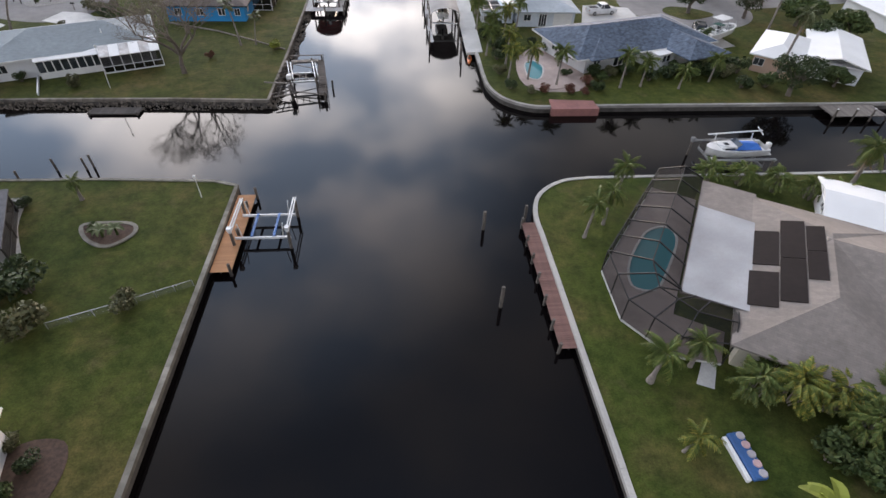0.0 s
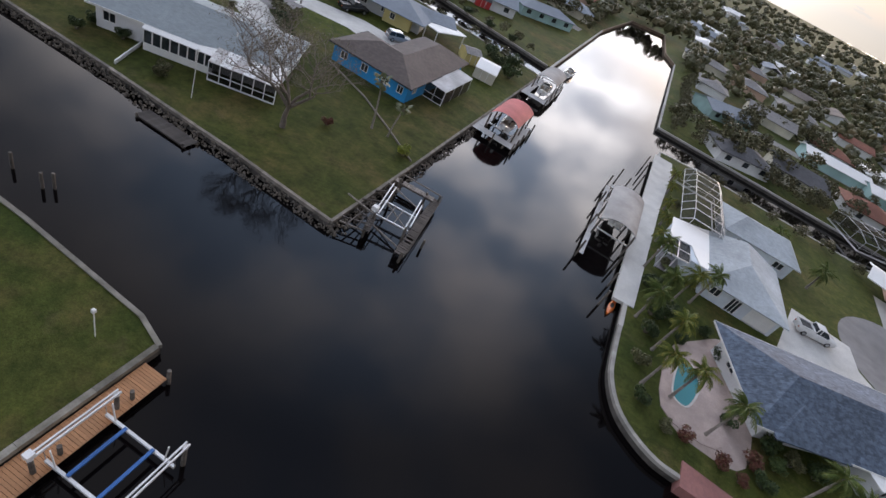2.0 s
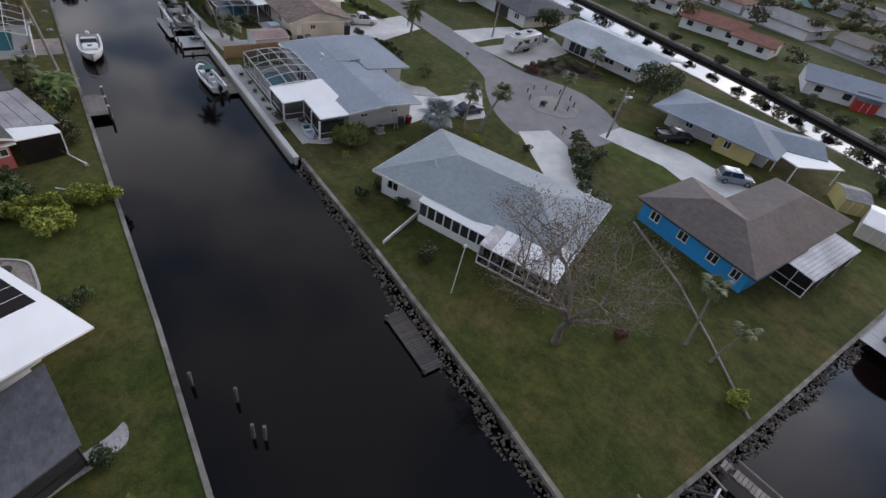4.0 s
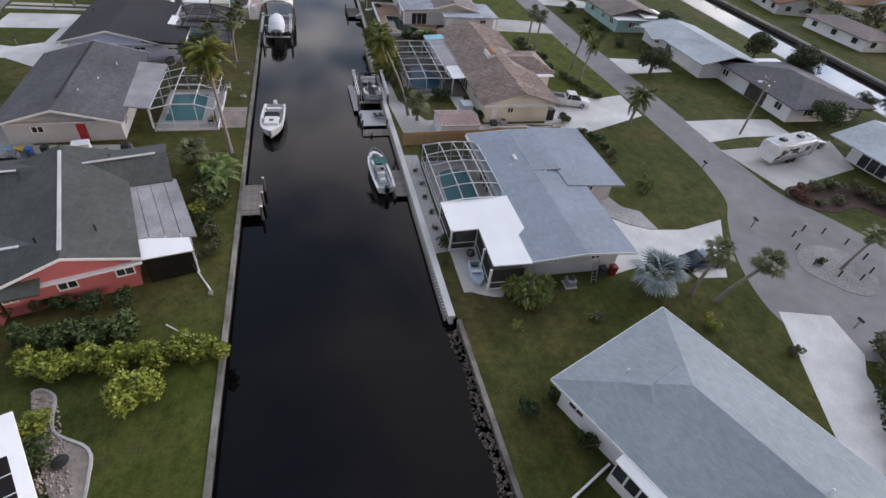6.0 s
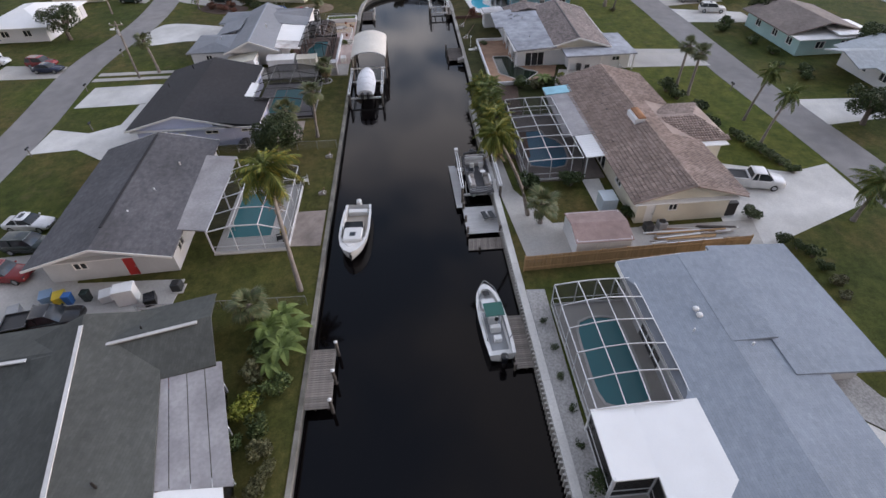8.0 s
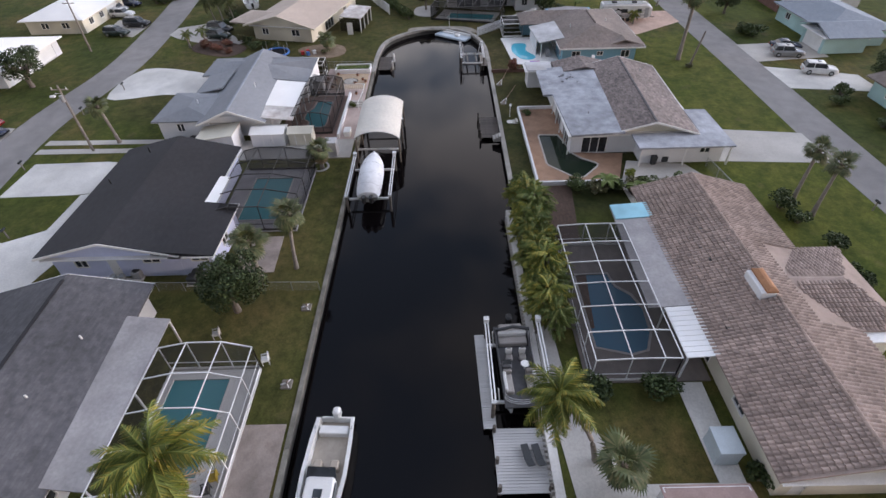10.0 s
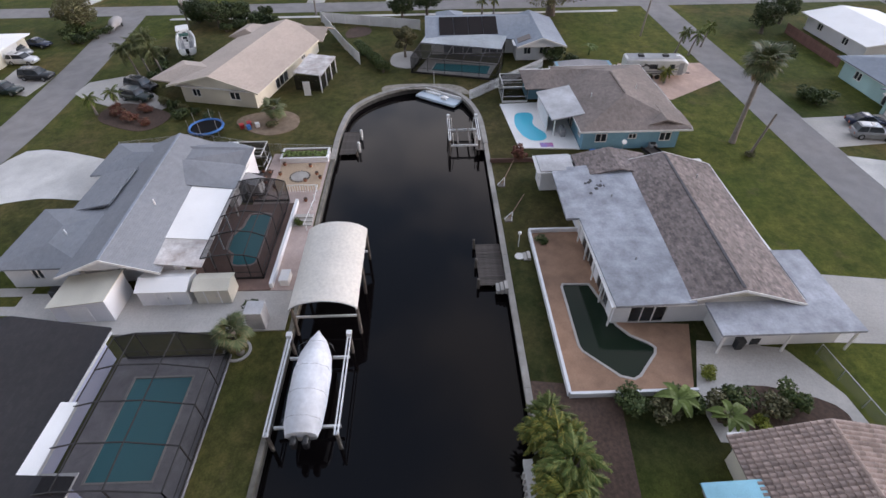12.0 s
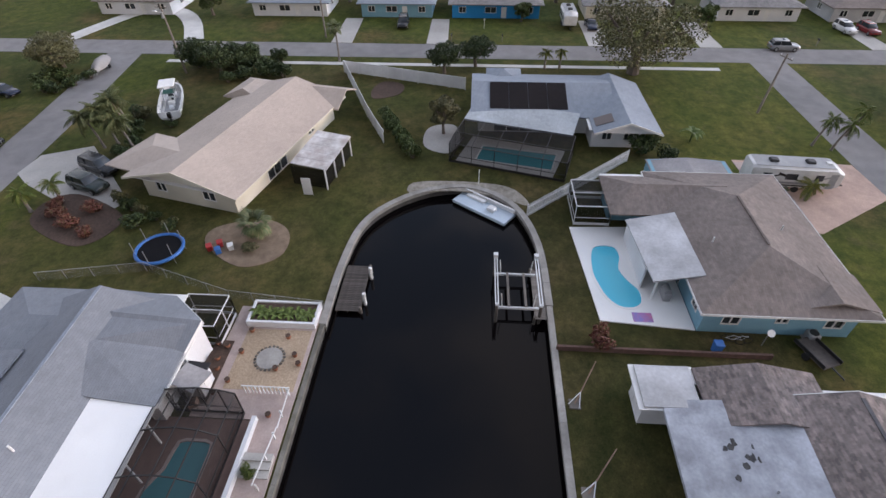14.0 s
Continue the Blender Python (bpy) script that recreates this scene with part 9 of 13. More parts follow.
park(BVAN, -184.6, 14.2, 68)
park(GSUV, -181.0, 15.0, 70, "black SUV on a driveway beside a mulch bed")
park(GSUV, -184.2, -5.6, 80, "dark SUV on a drive across the street")
park(BVAN, -189.4, -4.0, 84, "black van on a drive across the street")
park(SSUV, -200.0, -13.0, 70, "silver SUV among parked cars")
park(WSUV, -196.0, -10.0, 85, "white SUV among parked cars")
park(NSED, -204.0, -12.0, 75, "dark sedan among parked cars")
park(SSUV, -226.8, 109.4, 88, "silver SUV driving lane side on the cross street")
park(WSUV, -236.6, 124.4, 5, "white SUV on a drive by the cross street")
park(RSUV, -236.0, 128.2, 4, "red hatchback on a drive by the cross street")
park(BVAN, -236.8, 43.4, 2, "black car in front of a blue house")
park(NSED, -237.0, 78.8, 2, "dark car beside a camper")
park(SSUV, -38.8, 113.2, 50, "grey van on the wide drive by the blue house")
park(SSUV, -87.4, 121.6, 88, "silver hatchback beside a parked camper")
park(BVAN, 53.4, 88.4, 70, "black SUV by the slate-blue roof")
park(SSUV, 58.2, 121.0, 68, "silver car under an open carport")
park(WSUV, -149.5, -15.0, 80, "white car by a far drive")


def camper(label, x, y, rot, L=8.0, W=2.5, H=3.1):
    root = thing("camper_trailer", label, "camper", x, y, 0, rot, "campers")
    part("body", MB().loft([section(-L / 2, W / 2 * 0.97, 0.65, H - 0.1, 0.25), section(-L / 2 + 0.2, W / 2, 0.6, H, 0.25), section(L / 2 - 0.9, W / 2, 0.6, H, 0.25), section(L / 2, W / 2 * 0.97, 0.95, H - 0.55, 0.25)]), CARW, root, smooth=40, local=True)
    for xx in (-L * 0.25, L * 0.15):
        part("roof_unit", MB().cbox(xx - 0.45, -0.4, H - 0.01, xx + 0.45, 0.4, H + 0.28, 0.1), BLACK, root, local=True)
    part("roof_vent", MB().cbox(L * 0.32, -0.25, H - 0.01, L * 0.38, 0.25, H + 0.12, 0.03), WHITE, root, local=True)
    for s in (-1, 1):
        for xx, w in ((-L * 0.32, 0.9), (-L * 0.05, 1.2), (L * 0.25, 0.8)):
            part("window", MB().box(xx - w / 2, s * W / 2 - 0.02, 1.6, xx + w / 2, s * W / 2 + 0.02, 2.3), GLASS, root, local=True)
        part("stripe", MB().box(-L * 0.48, s * W / 2 - 0.01, 1.1, L * 0.45, s * W / 2 + 0.012, 1.32), CARS, root, local=True)
        part("stripe", MB().box(-L * 0.48, s * W / 2 - 0.01, 0.82, L * 0.3, s * W / 2 + 0.013, 0.96), CARB, root, local=True)
        for xx in (-0.5, 0.5):
            part("wheel", MB().tube([(xx, s * (W / 2 - 0.25), 0.36), (xx, s * (W / 2 - 0.02), 0.36)], 0.36, 14), RUBBER, root, local=True)
        for x0, z0, x1, z1, w in ((-L * 0.46, 1.2, -L * 0.16, 2.2, 0.2), (-L * 0.2, 2.3, L * 0.12, 1.3, 0.16), (L * 0.08, 1.2, L * 0.42, 2.3, 0.22)):
            part("graphic", MB().add([(x0, s * (W / 2 + 0.016), z0 - w), (x1, s * (W / 2 + 0.016), z1 - w * 0.3), (x1, s * (W / 2 + 0.016), z1 + w * 0.3), (x0, s * (W / 2 + 0.016), z0 + w), (x0, s * W / 2, z0 - w), (x1, s * W / 2, z1 - w * 0.3), (x1, s * W / 2, z1 + w * 0.3), (x0, s * W / 2, z0 + w)], [(0, 1, 2, 3), (7, 6, 5, 4), (0, 4, 5, 1), (1, 5, 6, 2), (2, 6, 7, 3), (3, 7, 4, 0)]), GREYV if x0 > 0 else CARB, root, "dark swoosh on the camper side", local=True)
    part("roof_membrane", MB().cbox(-L / 2 + 0.3, -W / 2 + 0.16, H - 0.02, L / 2 - 1.0, W / 2 - 0.16, H + 0.015, 0.01), GREYV, root, "grey roof membrane", local=True)
    part("awning_roll", MB().tube([(-L * 0.3, -W / 2 - 0.06, H - 0.25), (L * 0.3, -W / 2 - 0.06, H - 0.25)], 0.07, 8), WHITE, root, local=True)
    part("hitch", MB().beam((L / 2, 0, 0.6), (L / 2 + 1.1, 0, 0.5), 0.12, 0.14), BLACK, root, local=True)
    part("door", MB().box(L * 0.36, -W / 2 - 0.02, 0.75, L * 0.44, -W / 2 + 0.01, 2.5), GREYV, root, local=True)
    return root


camper("long white camper trailer on salmon paving", -185.3, 91.8, 86, 9.2)
camper("white fifth-wheel camper on a concrete drive", -84.4, 114.9, 102, 8.6)
camper("white motorhome parked by a blue house", -238.4, 74.6, 0, 6.4)
tr = make_boat("trailer_boat", "white boat with a tower on a trailer by the tan house", 9.4, 3.1, 1.15, "console", GEL)
part("hardtop", MB().cbox(-1.3, -1.05, 3.0, 1.5, 1.05, 3.12, 0.08), GEL, tr, "white fibreglass hard top", local=True)
for sx, sy in ((-1.0, -0.8), (-1.0, 0.8), (1.1, -0.8), (1.1, 0.8)):
    part("tower_leg", MB().tube([(sx, sy, 1.0), (sx * 0.9, sy * 0.95, 3.02)], 0.05, 7), ALU, tr, local=True)
set_at(tr, -200.0, 15.9, 0.9, 202)
copy_thing(tr, pose(54.4, 84.4, 0.8, 0, 0, 30))
t2 = thing("boat_under_tarp", "boat under a grey tarp on a trailer by the street", "boat", -213.6, -2.8, 0, 18)
part("tarp", MB().loft([[(x, b * math.cos(a), 0.7 + h * max(0, math.sin(a))) for a in [math.pi * k / 8 for k in range(9)]] for x, b, h in ((-3, 0.9, 0.7), (-1, 1.15, 1.0), (1.2, 1.0, 1.0), (3.0, 0.1, 0.6))]), GREYC, t2, smooth=50, local=True)
for s in (-1, 1):
    part("wheel", MB().tube([(-0.6, s * 0.95, 0.33), (-0.6, s * 1.15, 0.33)], 0.33, 14), RUBBER, t2, local=True)
part("trailer_frame", MB().beam((-3, 0, 0.55), (3.6, 0, 0.55), 0.5, 0.12), ALU, t2, local=True)


# ---- plants ----
def leaf_cloud(seed, blobs, n, size, hang=0.0):
    """Leaves scattered in the outer shell of overlapping lobes."""
    rnd = random.Random(seed)
    wts = [b[3] ** 2 for b in blobs]
    vs, fs = [], []
    for k in range(n):
        cx, cy, cz, r, *sq = rnd.choices(blobs, wts)[0]
        sz = sq[0] if sq else 0.8
        d = Vector((rnd.gauss(0, 1), rnd.gauss(0, 1), rnd.gauss(0.25, 1))).normalized()
        rr = r * (1 - abs(rnd.gauss(0, 0.22)))
        p = Vector((cx + d.x * rr, cy + d.y * rr, cz + d.z * rr * sz))
        a = Vector((rnd.gauss(0, 1), rnd.gauss(0, 1), rnd.gauss(0, 0.6) - hang)).normalized()
        b = (d + Vector((rnd.gauss(0, 0.5), rnd.gauss(0, 0.5), rnd.gauss(0, 0.5)))).cross(a).normalized()
        s = size * rnd.uniform(0.6, 1.35)
        o = len(vs)
        vs += [tuple(p - a * s * 0.5), tuple(p + b * s * 0.28), tuple(p + a * s * 0.5), tuple(p - b * s * 0.28)]
        fs.append((o, o + 1, o + 2, o + 3))
    mb = MB()
    mb.v, mb.f = vs, fs
    return mb


def raw_mesh(name, mb, material):
    me = bpy.data.meshes.new(name)
    me.from_pydata(mb.v, [], mb.f)
    me.materials.append(material)
    return me


def lobes(seed, r, h, n, spread=0.7):
    rnd = random.Random(seed)
    out = []
    for k in range(n):
        a, q = rnd.uniform(0, 6.283), rnd.uniform(0.2, 1.0) ** 0.6 * spread
        out.append((r * q * math.cos(a), r * q * math.sin(a), h * rnd.uniform(-0.35, 0.5), r * rnd.uniform(0.36, 0.6)))
    return out


BUSHES = {}


def bush(label, x, y, r, h, leaf, category="shrub", name="shrub", n=900, size=0.2, group="", seed=None):
    """A rounded shrub with stems and a leafy crown of uneven lobes."""
    key = (leaf.name, int((x * 7 + y * 13)) % 3 if seed is None else seed, n, size)
    if key not in BUSHES:
        lb = [(a, b, c + 0.62, d, 0.8) for a, b, c, d in lobes(key[1] + 11, 0.9, 0.55, 9, 0.62)]
        stems = MB()
        for k in range(5):
            a = 6.283 * k / 5
            stems.tube([(0.1 * math.cos(a), 0.1 * math.sin(a), -0.05), (0.35 * math.cos(a), 0.35 * math.sin(a), 0.6)], [0.05, 0.02], 5)
        BUSHES[key] = (raw_mesh("crown", leaf_cloud(key[1], lb, n, size), leaf), raw_mesh("stems", stems, BARK))
    root = thing(name, label, category, x, y, 0, (x * 37 + y * 91) % 360, group)
    root.scale = (r, r, h)
    for nm, me in zip(("crown", "stems"), BUSHES[key]):
        o = new(nm, me)
        o.parent = root
    return root


TREES = {}


def tree(label, x, y, r, h, leaf, trunk=0.35, category="tree", seed=0, n=4600, size=0.30, wide=0.8):
    """A broad tree: tapered trunk, limbs, a lobed crown with gaps."""
    key = (leaf.name, seed, n, size, round(h / r, 1))
    if key not in TREES:
        rnd = random.Random(seed + 5)
        hh = h / r
        tb = MB().tube([(0, 0, -0.05), (0.03, 0.02, hh * 0.25), (0.0, 0.05, hh * 0.5)], [0.11, 0.08, 0.06], 9)
        lb = []
        limbs = MB()
        for k in range(10):
            a = 6.283 * k / 10 + rnd.uniform(-0.3, 0.3)
            q = rnd.uniform(0.35, 0.78)
            z = hh * rnd.uniform(0.52, 0.84)
            limbs.tube([(0, 0, hh * rnd.uniform(0.25, 0.42)), (q * 0.5 * math.cos(a), q * 0.5 * math.sin(a), hh * 0.52), (q * math.cos(a), q * math.sin(a), z)], [0.05, 0.032, 0.012], 6)
            lb.append((q * math.cos(a), q * math.sin(a), z, rnd.uniform(0.28, 0.44), wide))
        for k in range(5):
            a = 6.283 * k / 5 + rnd.uniform(-0.4, 0.4)
            lb.append((0.5 * math.cos(a), 0.5 * math.sin(a), hh * rnd.uniform(0.40, 0.52), rnd.uniform(0.26, 0.36), wide))
        lb.append((0, 0, hh * 0.80, 0.42, wide))
        TREES[key] = (raw_mesh("trunk", tb, BARK), raw_mesh("limbs", limbs, BARK), raw_mesh("crown", leaf_cloud(seed, lb, n, size / r), leaf))
    root = thing("tree", label, category, x, y, 0, (x * 53 + y * 29) % 360)
    root.scale = (r, r, r)
    for nm, me in zip(("trunk", "limbs", "crown"), TREES[key]):
        o = new(nm, me)
        o.parent = root
    return root


def feather(seed, L, leaflets=30, droop=0.72, width=0.32, blade=0.010):
    """A palm frond: an arching midrib with leaflets on both sides, along +x."""
    rnd = random.Random(seed)
    mb = MB()
    pts = []
    n = 9
    for k in range(n + 1):
        t = k / n
        pts.append(Vector((L * (t - 0.12 * t * t), 0.0, L * (0.42 * t - droop * t * t))))
    mb.tube(pts, [L * (0.022 * (1 - 0.85 * k / n) + 0.003) for k in range(n + 1)], 4)
    for k in range(leaflets):
        t = 0.14 + 0.86 * k / (leaflets - 1)
        f = t * n
        i = min(int(f), n - 1)
        p = pts[i].lerp(pts[i + 1], f - i)
        d = (pts[i + 1] - pts[i]).normalized()
        ln = width * L * math.sin(math.pi * min(0.97, 0.25 + 0.72 * t)) ** 0.7 * rnd.uniform(0.7, 1.15)
        for s in (-1, 1):
            out = (d * rnd.uniform(0.4, 0.75) + Vector((0, s * 0.85, -0.35 - rnd.uniform(0, 0.55)))).normalized()
            tip = p + out * ln + Vector((0, 0, -0.14 * ln))
            mid = p + out * ln * 0.5
            w = d * (L * blade)
            o = len(mb.v)
            mb.v += [tuple(p - w), tuple(p + w), tuple(mid + w * 1.3), tuple(tip), tuple(mid - w * 1.3)]
            mb.f.append((o, o + 1, o + 2, o + 3, o + 4))
    return mb


def fan(seed, L, blades=16):
    """A fan leaf on a stalk, along +x."""
    rnd = random.Random(seed)
    mb = MB().tube([(0, 0, 0), (L * 0.5, 0, L * 0.06)], [0.03, 0.018], 4)
    c = Vector((L * 0.5, 0, L * 0.06))
    for k in range(blades):
        a = -1.75 + 3.5 * k / (blades - 1)
        ln = L * (0.62 - 0.10 * abs(a)) * rnd.uniform(0.92, 1.05)
        d = Vector((math.cos(a), math.sin(a), 0.0))
        s = Vector((-d.y, d.x, 0)) * ln * 0.075
        mid, tip = c + d * ln * 0.6 + Vector((0, 0, -0.02 * L)), c + d * ln + Vector((0, 0, -ln * 0.28))
        o = len(mb.v)
        mb.v += [tuple(c), tuple(mid - s), tuple(tip), tuple(mid + s)]
        mb.f.append((o, o + 1, o + 2, o + 3))
    return mb


FRONDS = {}


def frond_mesh(kind, leaf, v):
    key = (kind, leaf.name, v)
    if key not in FRONDS:
        mb = {"feather": lambda: feather(v, 1.0), "stiff": lambda: feather(v + 9, 1.0, 26, 0.3, 0.3), "fan": lambda: fan(v, 1.0), "hang": lambda: feather(v, 1.0, 18, 1.1, 0.3)}[kind]()
        FRONDS[key] = raw_mesh("frond", mb, leaf)
    return FRONDS[key]


def palm(label, x, y, h, L, leaf, kind="feather", n=18, lean=(0, 0), r=0.16, dead=0, bulge=False, name="palm_tree", group="palms", up=75, down=-50):
    """A palm: ringed trunk, and each frond an object of its own."""
    rnd = random.Random(int(x * 31 + y * 17))
    root = thing(name, label, "palm", x, y, 0, 0, group)
    base = [(0, 0, -0.1), (lean[0] * 0.25, lean[1] * 0.25, h * 0.35), (lean[0] * 0.62, lean[1] * 0.62, h * 0.7), (lean[0], lean[1], h)]
    pts = [(*p, z) for *p, z in smooth_line(base, 5)]
    m = len(pts)
    rad = [r * (1.5 - 0.5 * min(1, 4 * k / m)) * (1 + (0.35 if bulge else 0) * math.exp(-((k / m - 0.12) / 0.12) ** 2)) * (1.06 if k % 2 else 0.97) * (1 - 0.25 * k / m) for k in range(m)]
    part("trunk", MB().tube(pts, rad, 10), PALMBARK, root, smooth=50, local=True)
    if kind == "fan":
        part("boot_skirt", MB().tube([(lean[0], lean[1], h - 0.7), (lean[0], lean[1], h - 0.2), (lean[0], lean[1], h + 0.15)], [r * 0.9, r * 1.7, r * 0.6], 9), BARK, root, local=True)
    far = x < -172 or x > 36 or y > 96
    crown = MB()
    for k in range(n + dead):
        t = (k + 0.5) / n
        pitch = up + (down - up) * t ** 0.9 + rnd.uniform(-11, 11) if k < n else rnd.uniform(-78, -60)
        yaw = k * 137.5 + rnd.uniform(-24, 24)
        me = frond_mesh(kind if k < n else ("fan" if kind == "fan" else "hang"), leaf if k < n else L_DRY, k % 3)
        s = L * rnd.uniform(0.72, 1.14) * (0.8 if t < 0.2 else 1.0)
        m = Matrix.Translation((lean[0], lean[1], h - 0.05)) @ Euler((rnd.uniform(-0.2, 0.2), -radians(pitch), radians(yaw)), "XYZ").to_matrix().to_4x4() @ Matrix.Scale(s, 4)
        if far and k < n:
            o = len(crown.v)
            crown.add([tuple(v.co) for v in me.vertices], [tuple(f.vertices) for f in me.polygons])
            crown.xf(m, o)
            continue
        o = new("frond" if k < n else "dead_frond", me)
        o.parent = root
        o.matrix_basis = m
    if far:
        part("crown", raw_mesh("crown", crown, leaf), None, root, local=True)
    return root


CLUMPS = {}


def clump(label, x, y, h, leaf, n=34, name="areca_palm", group="areca hedge", v=0, cat="palm"):
    """A many-stemmed palm clump."""
    key = (leaf.name, v, n)
    if key not in CLUMPS:
        rnd = random.Random(v + 3)
        mb, st = MB(), MB()
        for k in range(n * 2):
            a, q = rnd.uniform(0, 6.283), rnd.uniform(0.0, 1.0) ** 0.6
            top = (0.94 - 0.5 * q * q) * rnd.uniform(0.72, 1.0)
            b = (0.10 * q * math.cos(a), 0.10 * q * math.sin(a))
            e = (0.26 * q * math.cos(a), 0.26 * q * math.sin(a), top * 0.82)
            if k % 5 == 0:
                st.tube([(b[0], b[1], -0.02), e], [0.012, 0.008], 5)
            f = feather(k % 5, rnd.uniform(0.24, 0.38), 20, rnd.uniform(0.55, 1.0), 0.36, 0.019)
            f.xf(Matrix.Translation(e) @ Euler((rnd.uniform(-0.3, 0.3), -radians(rnd.uniform(5, 70) - 30 * q), a + rnd.uniform(-0.9, 0.9)), "XYZ").to_matrix().to_4x4())
            mb.add(f.v, f.f)
        CLUMPS[key] = (raw_mesh("crown", mb, leaf), raw_mesh("stems", st, PALMBARK))
    root = thing(name, label, cat, x, y, 0, (x * 77 + y * 31) % 360, group)
    root.scale = (h, h, h)
    for nm, me in zip(("crown", "stems"), CLUMPS[key]):
        o = new(nm, me)
        o.parent = root
    return root


def banana(label, x, y, h, n=9, leaf=None):
    rnd = random.Random(int(x * 13 + y * 7))
    root = thing("banana_plant", label, "plant", x, y, 0, 0, "banana plants")
    part("stem", MB().tube([(0, 0, -0.05), (0.05, 0, h * 0.55)], [0.14, 0.08], 8), L_MID, root, local=True)
    for k in range(n):
        a = k * 2.4 + rnd.uniform(-0.3, 0.3)
        L = h * rnd.uniform(0.6, 0.85)
        d = Vector((math.cos(a), math.sin(a), 0))
        s = Vector((-d.y, d.x, 0))
        vs, fs = [], []
        for i in range(6):
            t = i / 5
            p = Vector((0, 0, h * 0.5)) + d * L * t * 0.85 + Vector((0, 0, L * (0.75 * t - 0.75 * t * t)))
            w = L * 0.17 * math.sin(math.pi * (0.08 + 0.9 * t)) ** 0.6
            vs += [tuple(p - s * w + Vector((0, 0, w * 0.4))), tuple(p), tuple(p + s * w + Vector((0, 0, w * 0.4)))]
        for i in range(5):
            fs += [(3 * i, 3 * i + 1, 3 * i + 4, 3 * i + 3), (3 * i + 1, 3 * i + 2, 3 * i + 5, 3 * i + 4)]
        me = MB()
        me.v, me.f = vs, fs
        part("leaf", raw_mesh("leaf", me, leaf or L_PALM), None, root, local=True)
    return root


def bare_tree(label, x, y, h):
    """A thinly leaved, much-branched old tree."""
    root = thing("tree", label, "tree", x, y)
    rnd = random.Random(21)
    wood, twigs, tips = MB(), MB(), []

    def grow(p, d, ln, r, depth):
        q = p + d * ln
        mid = p + d * ln * 0.5 + Vector((rnd.uniform(-0.12, 0.12), rnd.uniform(-0.12, 0.12), 0)) * ln
        (wood if depth < 2 else twigs).tube([p, mid, q], [r, r * 0.8, r * 0.62], 7 if depth < 2 else 4)
        if depth >= 3:
            tips.append(q)
        if depth == 6:
            return
        for k in range(5 if depth == 0 else rnd.choice((2, 3, 3))):
            a = 1.257 * k + rnd.uniform(-0.5, 0.5) if depth == 0 else rnd.uniform(0, 6.283)
            nd = (d * rnd.uniform(0.7, 1.2) + Vector((math.cos(a), math.sin(a), rnd.uniform(0.0, 0.45))) * rnd.uniform(0.6, 1.0)).normalized()
            grow(q, nd, ln * rnd.uniform(0.62, 0.9) * (1.35 if depth == 0 else 1), r * 0.6, depth + 1)

    grow(Vector((0, 0, -0.1)), Vector((0.06, 0.05, 1)).normalized(), h * 0.17, 0.36, 0)
    part("trunk", wood, BARK, root, smooth=60, local=True)
    part("twigs", raw_mesh("twigs", twigs, mat("grey_twigs", (0.26, 0.22, 0.19), (0.19, 0.16, 0.14), 2, 0.95)), None, root, local=True, kind="stuff")
    cl = MB()
    for q in tips:
        if rnd.random() < 0.85:
            c = leaf_cloud(rnd.randrange(9999), [(q.x, q.y, q.z, 0.75)], 11, 0.13)
            cl.add(c.v, c.f)
    part("foliage", raw_mesh("foliage", cl, leaf_mat("sparse_brown_foliage", (0.16, 0.135, 0.095), (0.22, 0.18, 0.13), (0.27, 0.22, 0.16))), None, root, local=True, kind="stuff")
    return root


# corner lot
bare_tree("old half-bare tree with many fine grey twigs", -30.2, 71.9, 15.5)
palm("thin palm on the corner lawn", -24.6, 82.2, 6.0, 1.3, L_SABAL, "fan", 14, (-0.9, 0.6), 0.12)
palm("short thin palm on the corner lawn", -22.4, 82.6, 4.2, 1.1, L_SABAL, "fan", 12, (0.6, 0.5), 0.1)
bush("light green shrub at the rock corner", -19.0, 80.6, 1.1, 1.2, L_LIME)
bush("dull olive shrub on the lawn", -43.0, 67.8, 1.2, 1.5, L_OLIVE)
bush("small reddish shrub beside the lawn tree", -28.0, 77.2, 0.8, 0.9, L_RUSTY)
for x, y in ((-54.6, 69.0), (-53.6, 66.4), (-50.6, 69.4), (-56.0, 72.6), (-57.6, 76.4)):
    bush("dark clipped shrub at the house corner", x, y, 0.9, 1.1, L_DARK)
for x, y, r in ((-51.4, 96.8, 1.9), (-49.4, 94.6, 1.7), (-53.6, 98.6, 1.8), (-47.2, 92.6, 1.5), (-45.0, 90.8, 1.4), (-50.2, 98.4, 1.5), (-55.0, 90.6, 0.8), (-42.6, 91.0, 1.2)):
    bush("olive shrub bordering the drive", x, y, r, r * 0.9, L_OLIVE if x < -50 else L_DARK)
bush("small lime shrub by the grey roof", -58.8, 85.2, 1.0, 0.9, L_LIME)
palm("cabbage palm leaning over the lawn", -62.6, 85.8, 5.4, 1.5, L_SABAL, "fan", 22, (0.2, 0.4), 0.17)
palm("cabbage palm with curved trunk", -61.4, 87.6, 5.6, 1.5, L_SABAL, "fan", 22, (1.2, 1.6), 0.17)
palm("silver fan palm with a broad blue-grey crown", -63.4, 82.2, 2.2, 2.5, L_SILVER, "fan", 34, (0, 0), 0.24, name="silver_palm", up=85, down=-35)
for x, y, h in ((-64.6, 70.4, 2.6), (-64.9, 69.2, 2.2), (-63.6, 69.8, 2.4), (-64.4, 71.8, 2.3), (-63.4, 71.2, 2.0)):
    clump("spiky yellow-green palm clump beside the white patio roof", x, y, h, L_YPALM if int(x * 10) % 2 else L_PALM, 40, name="palm_clump", group="", v=int(y) % 3)
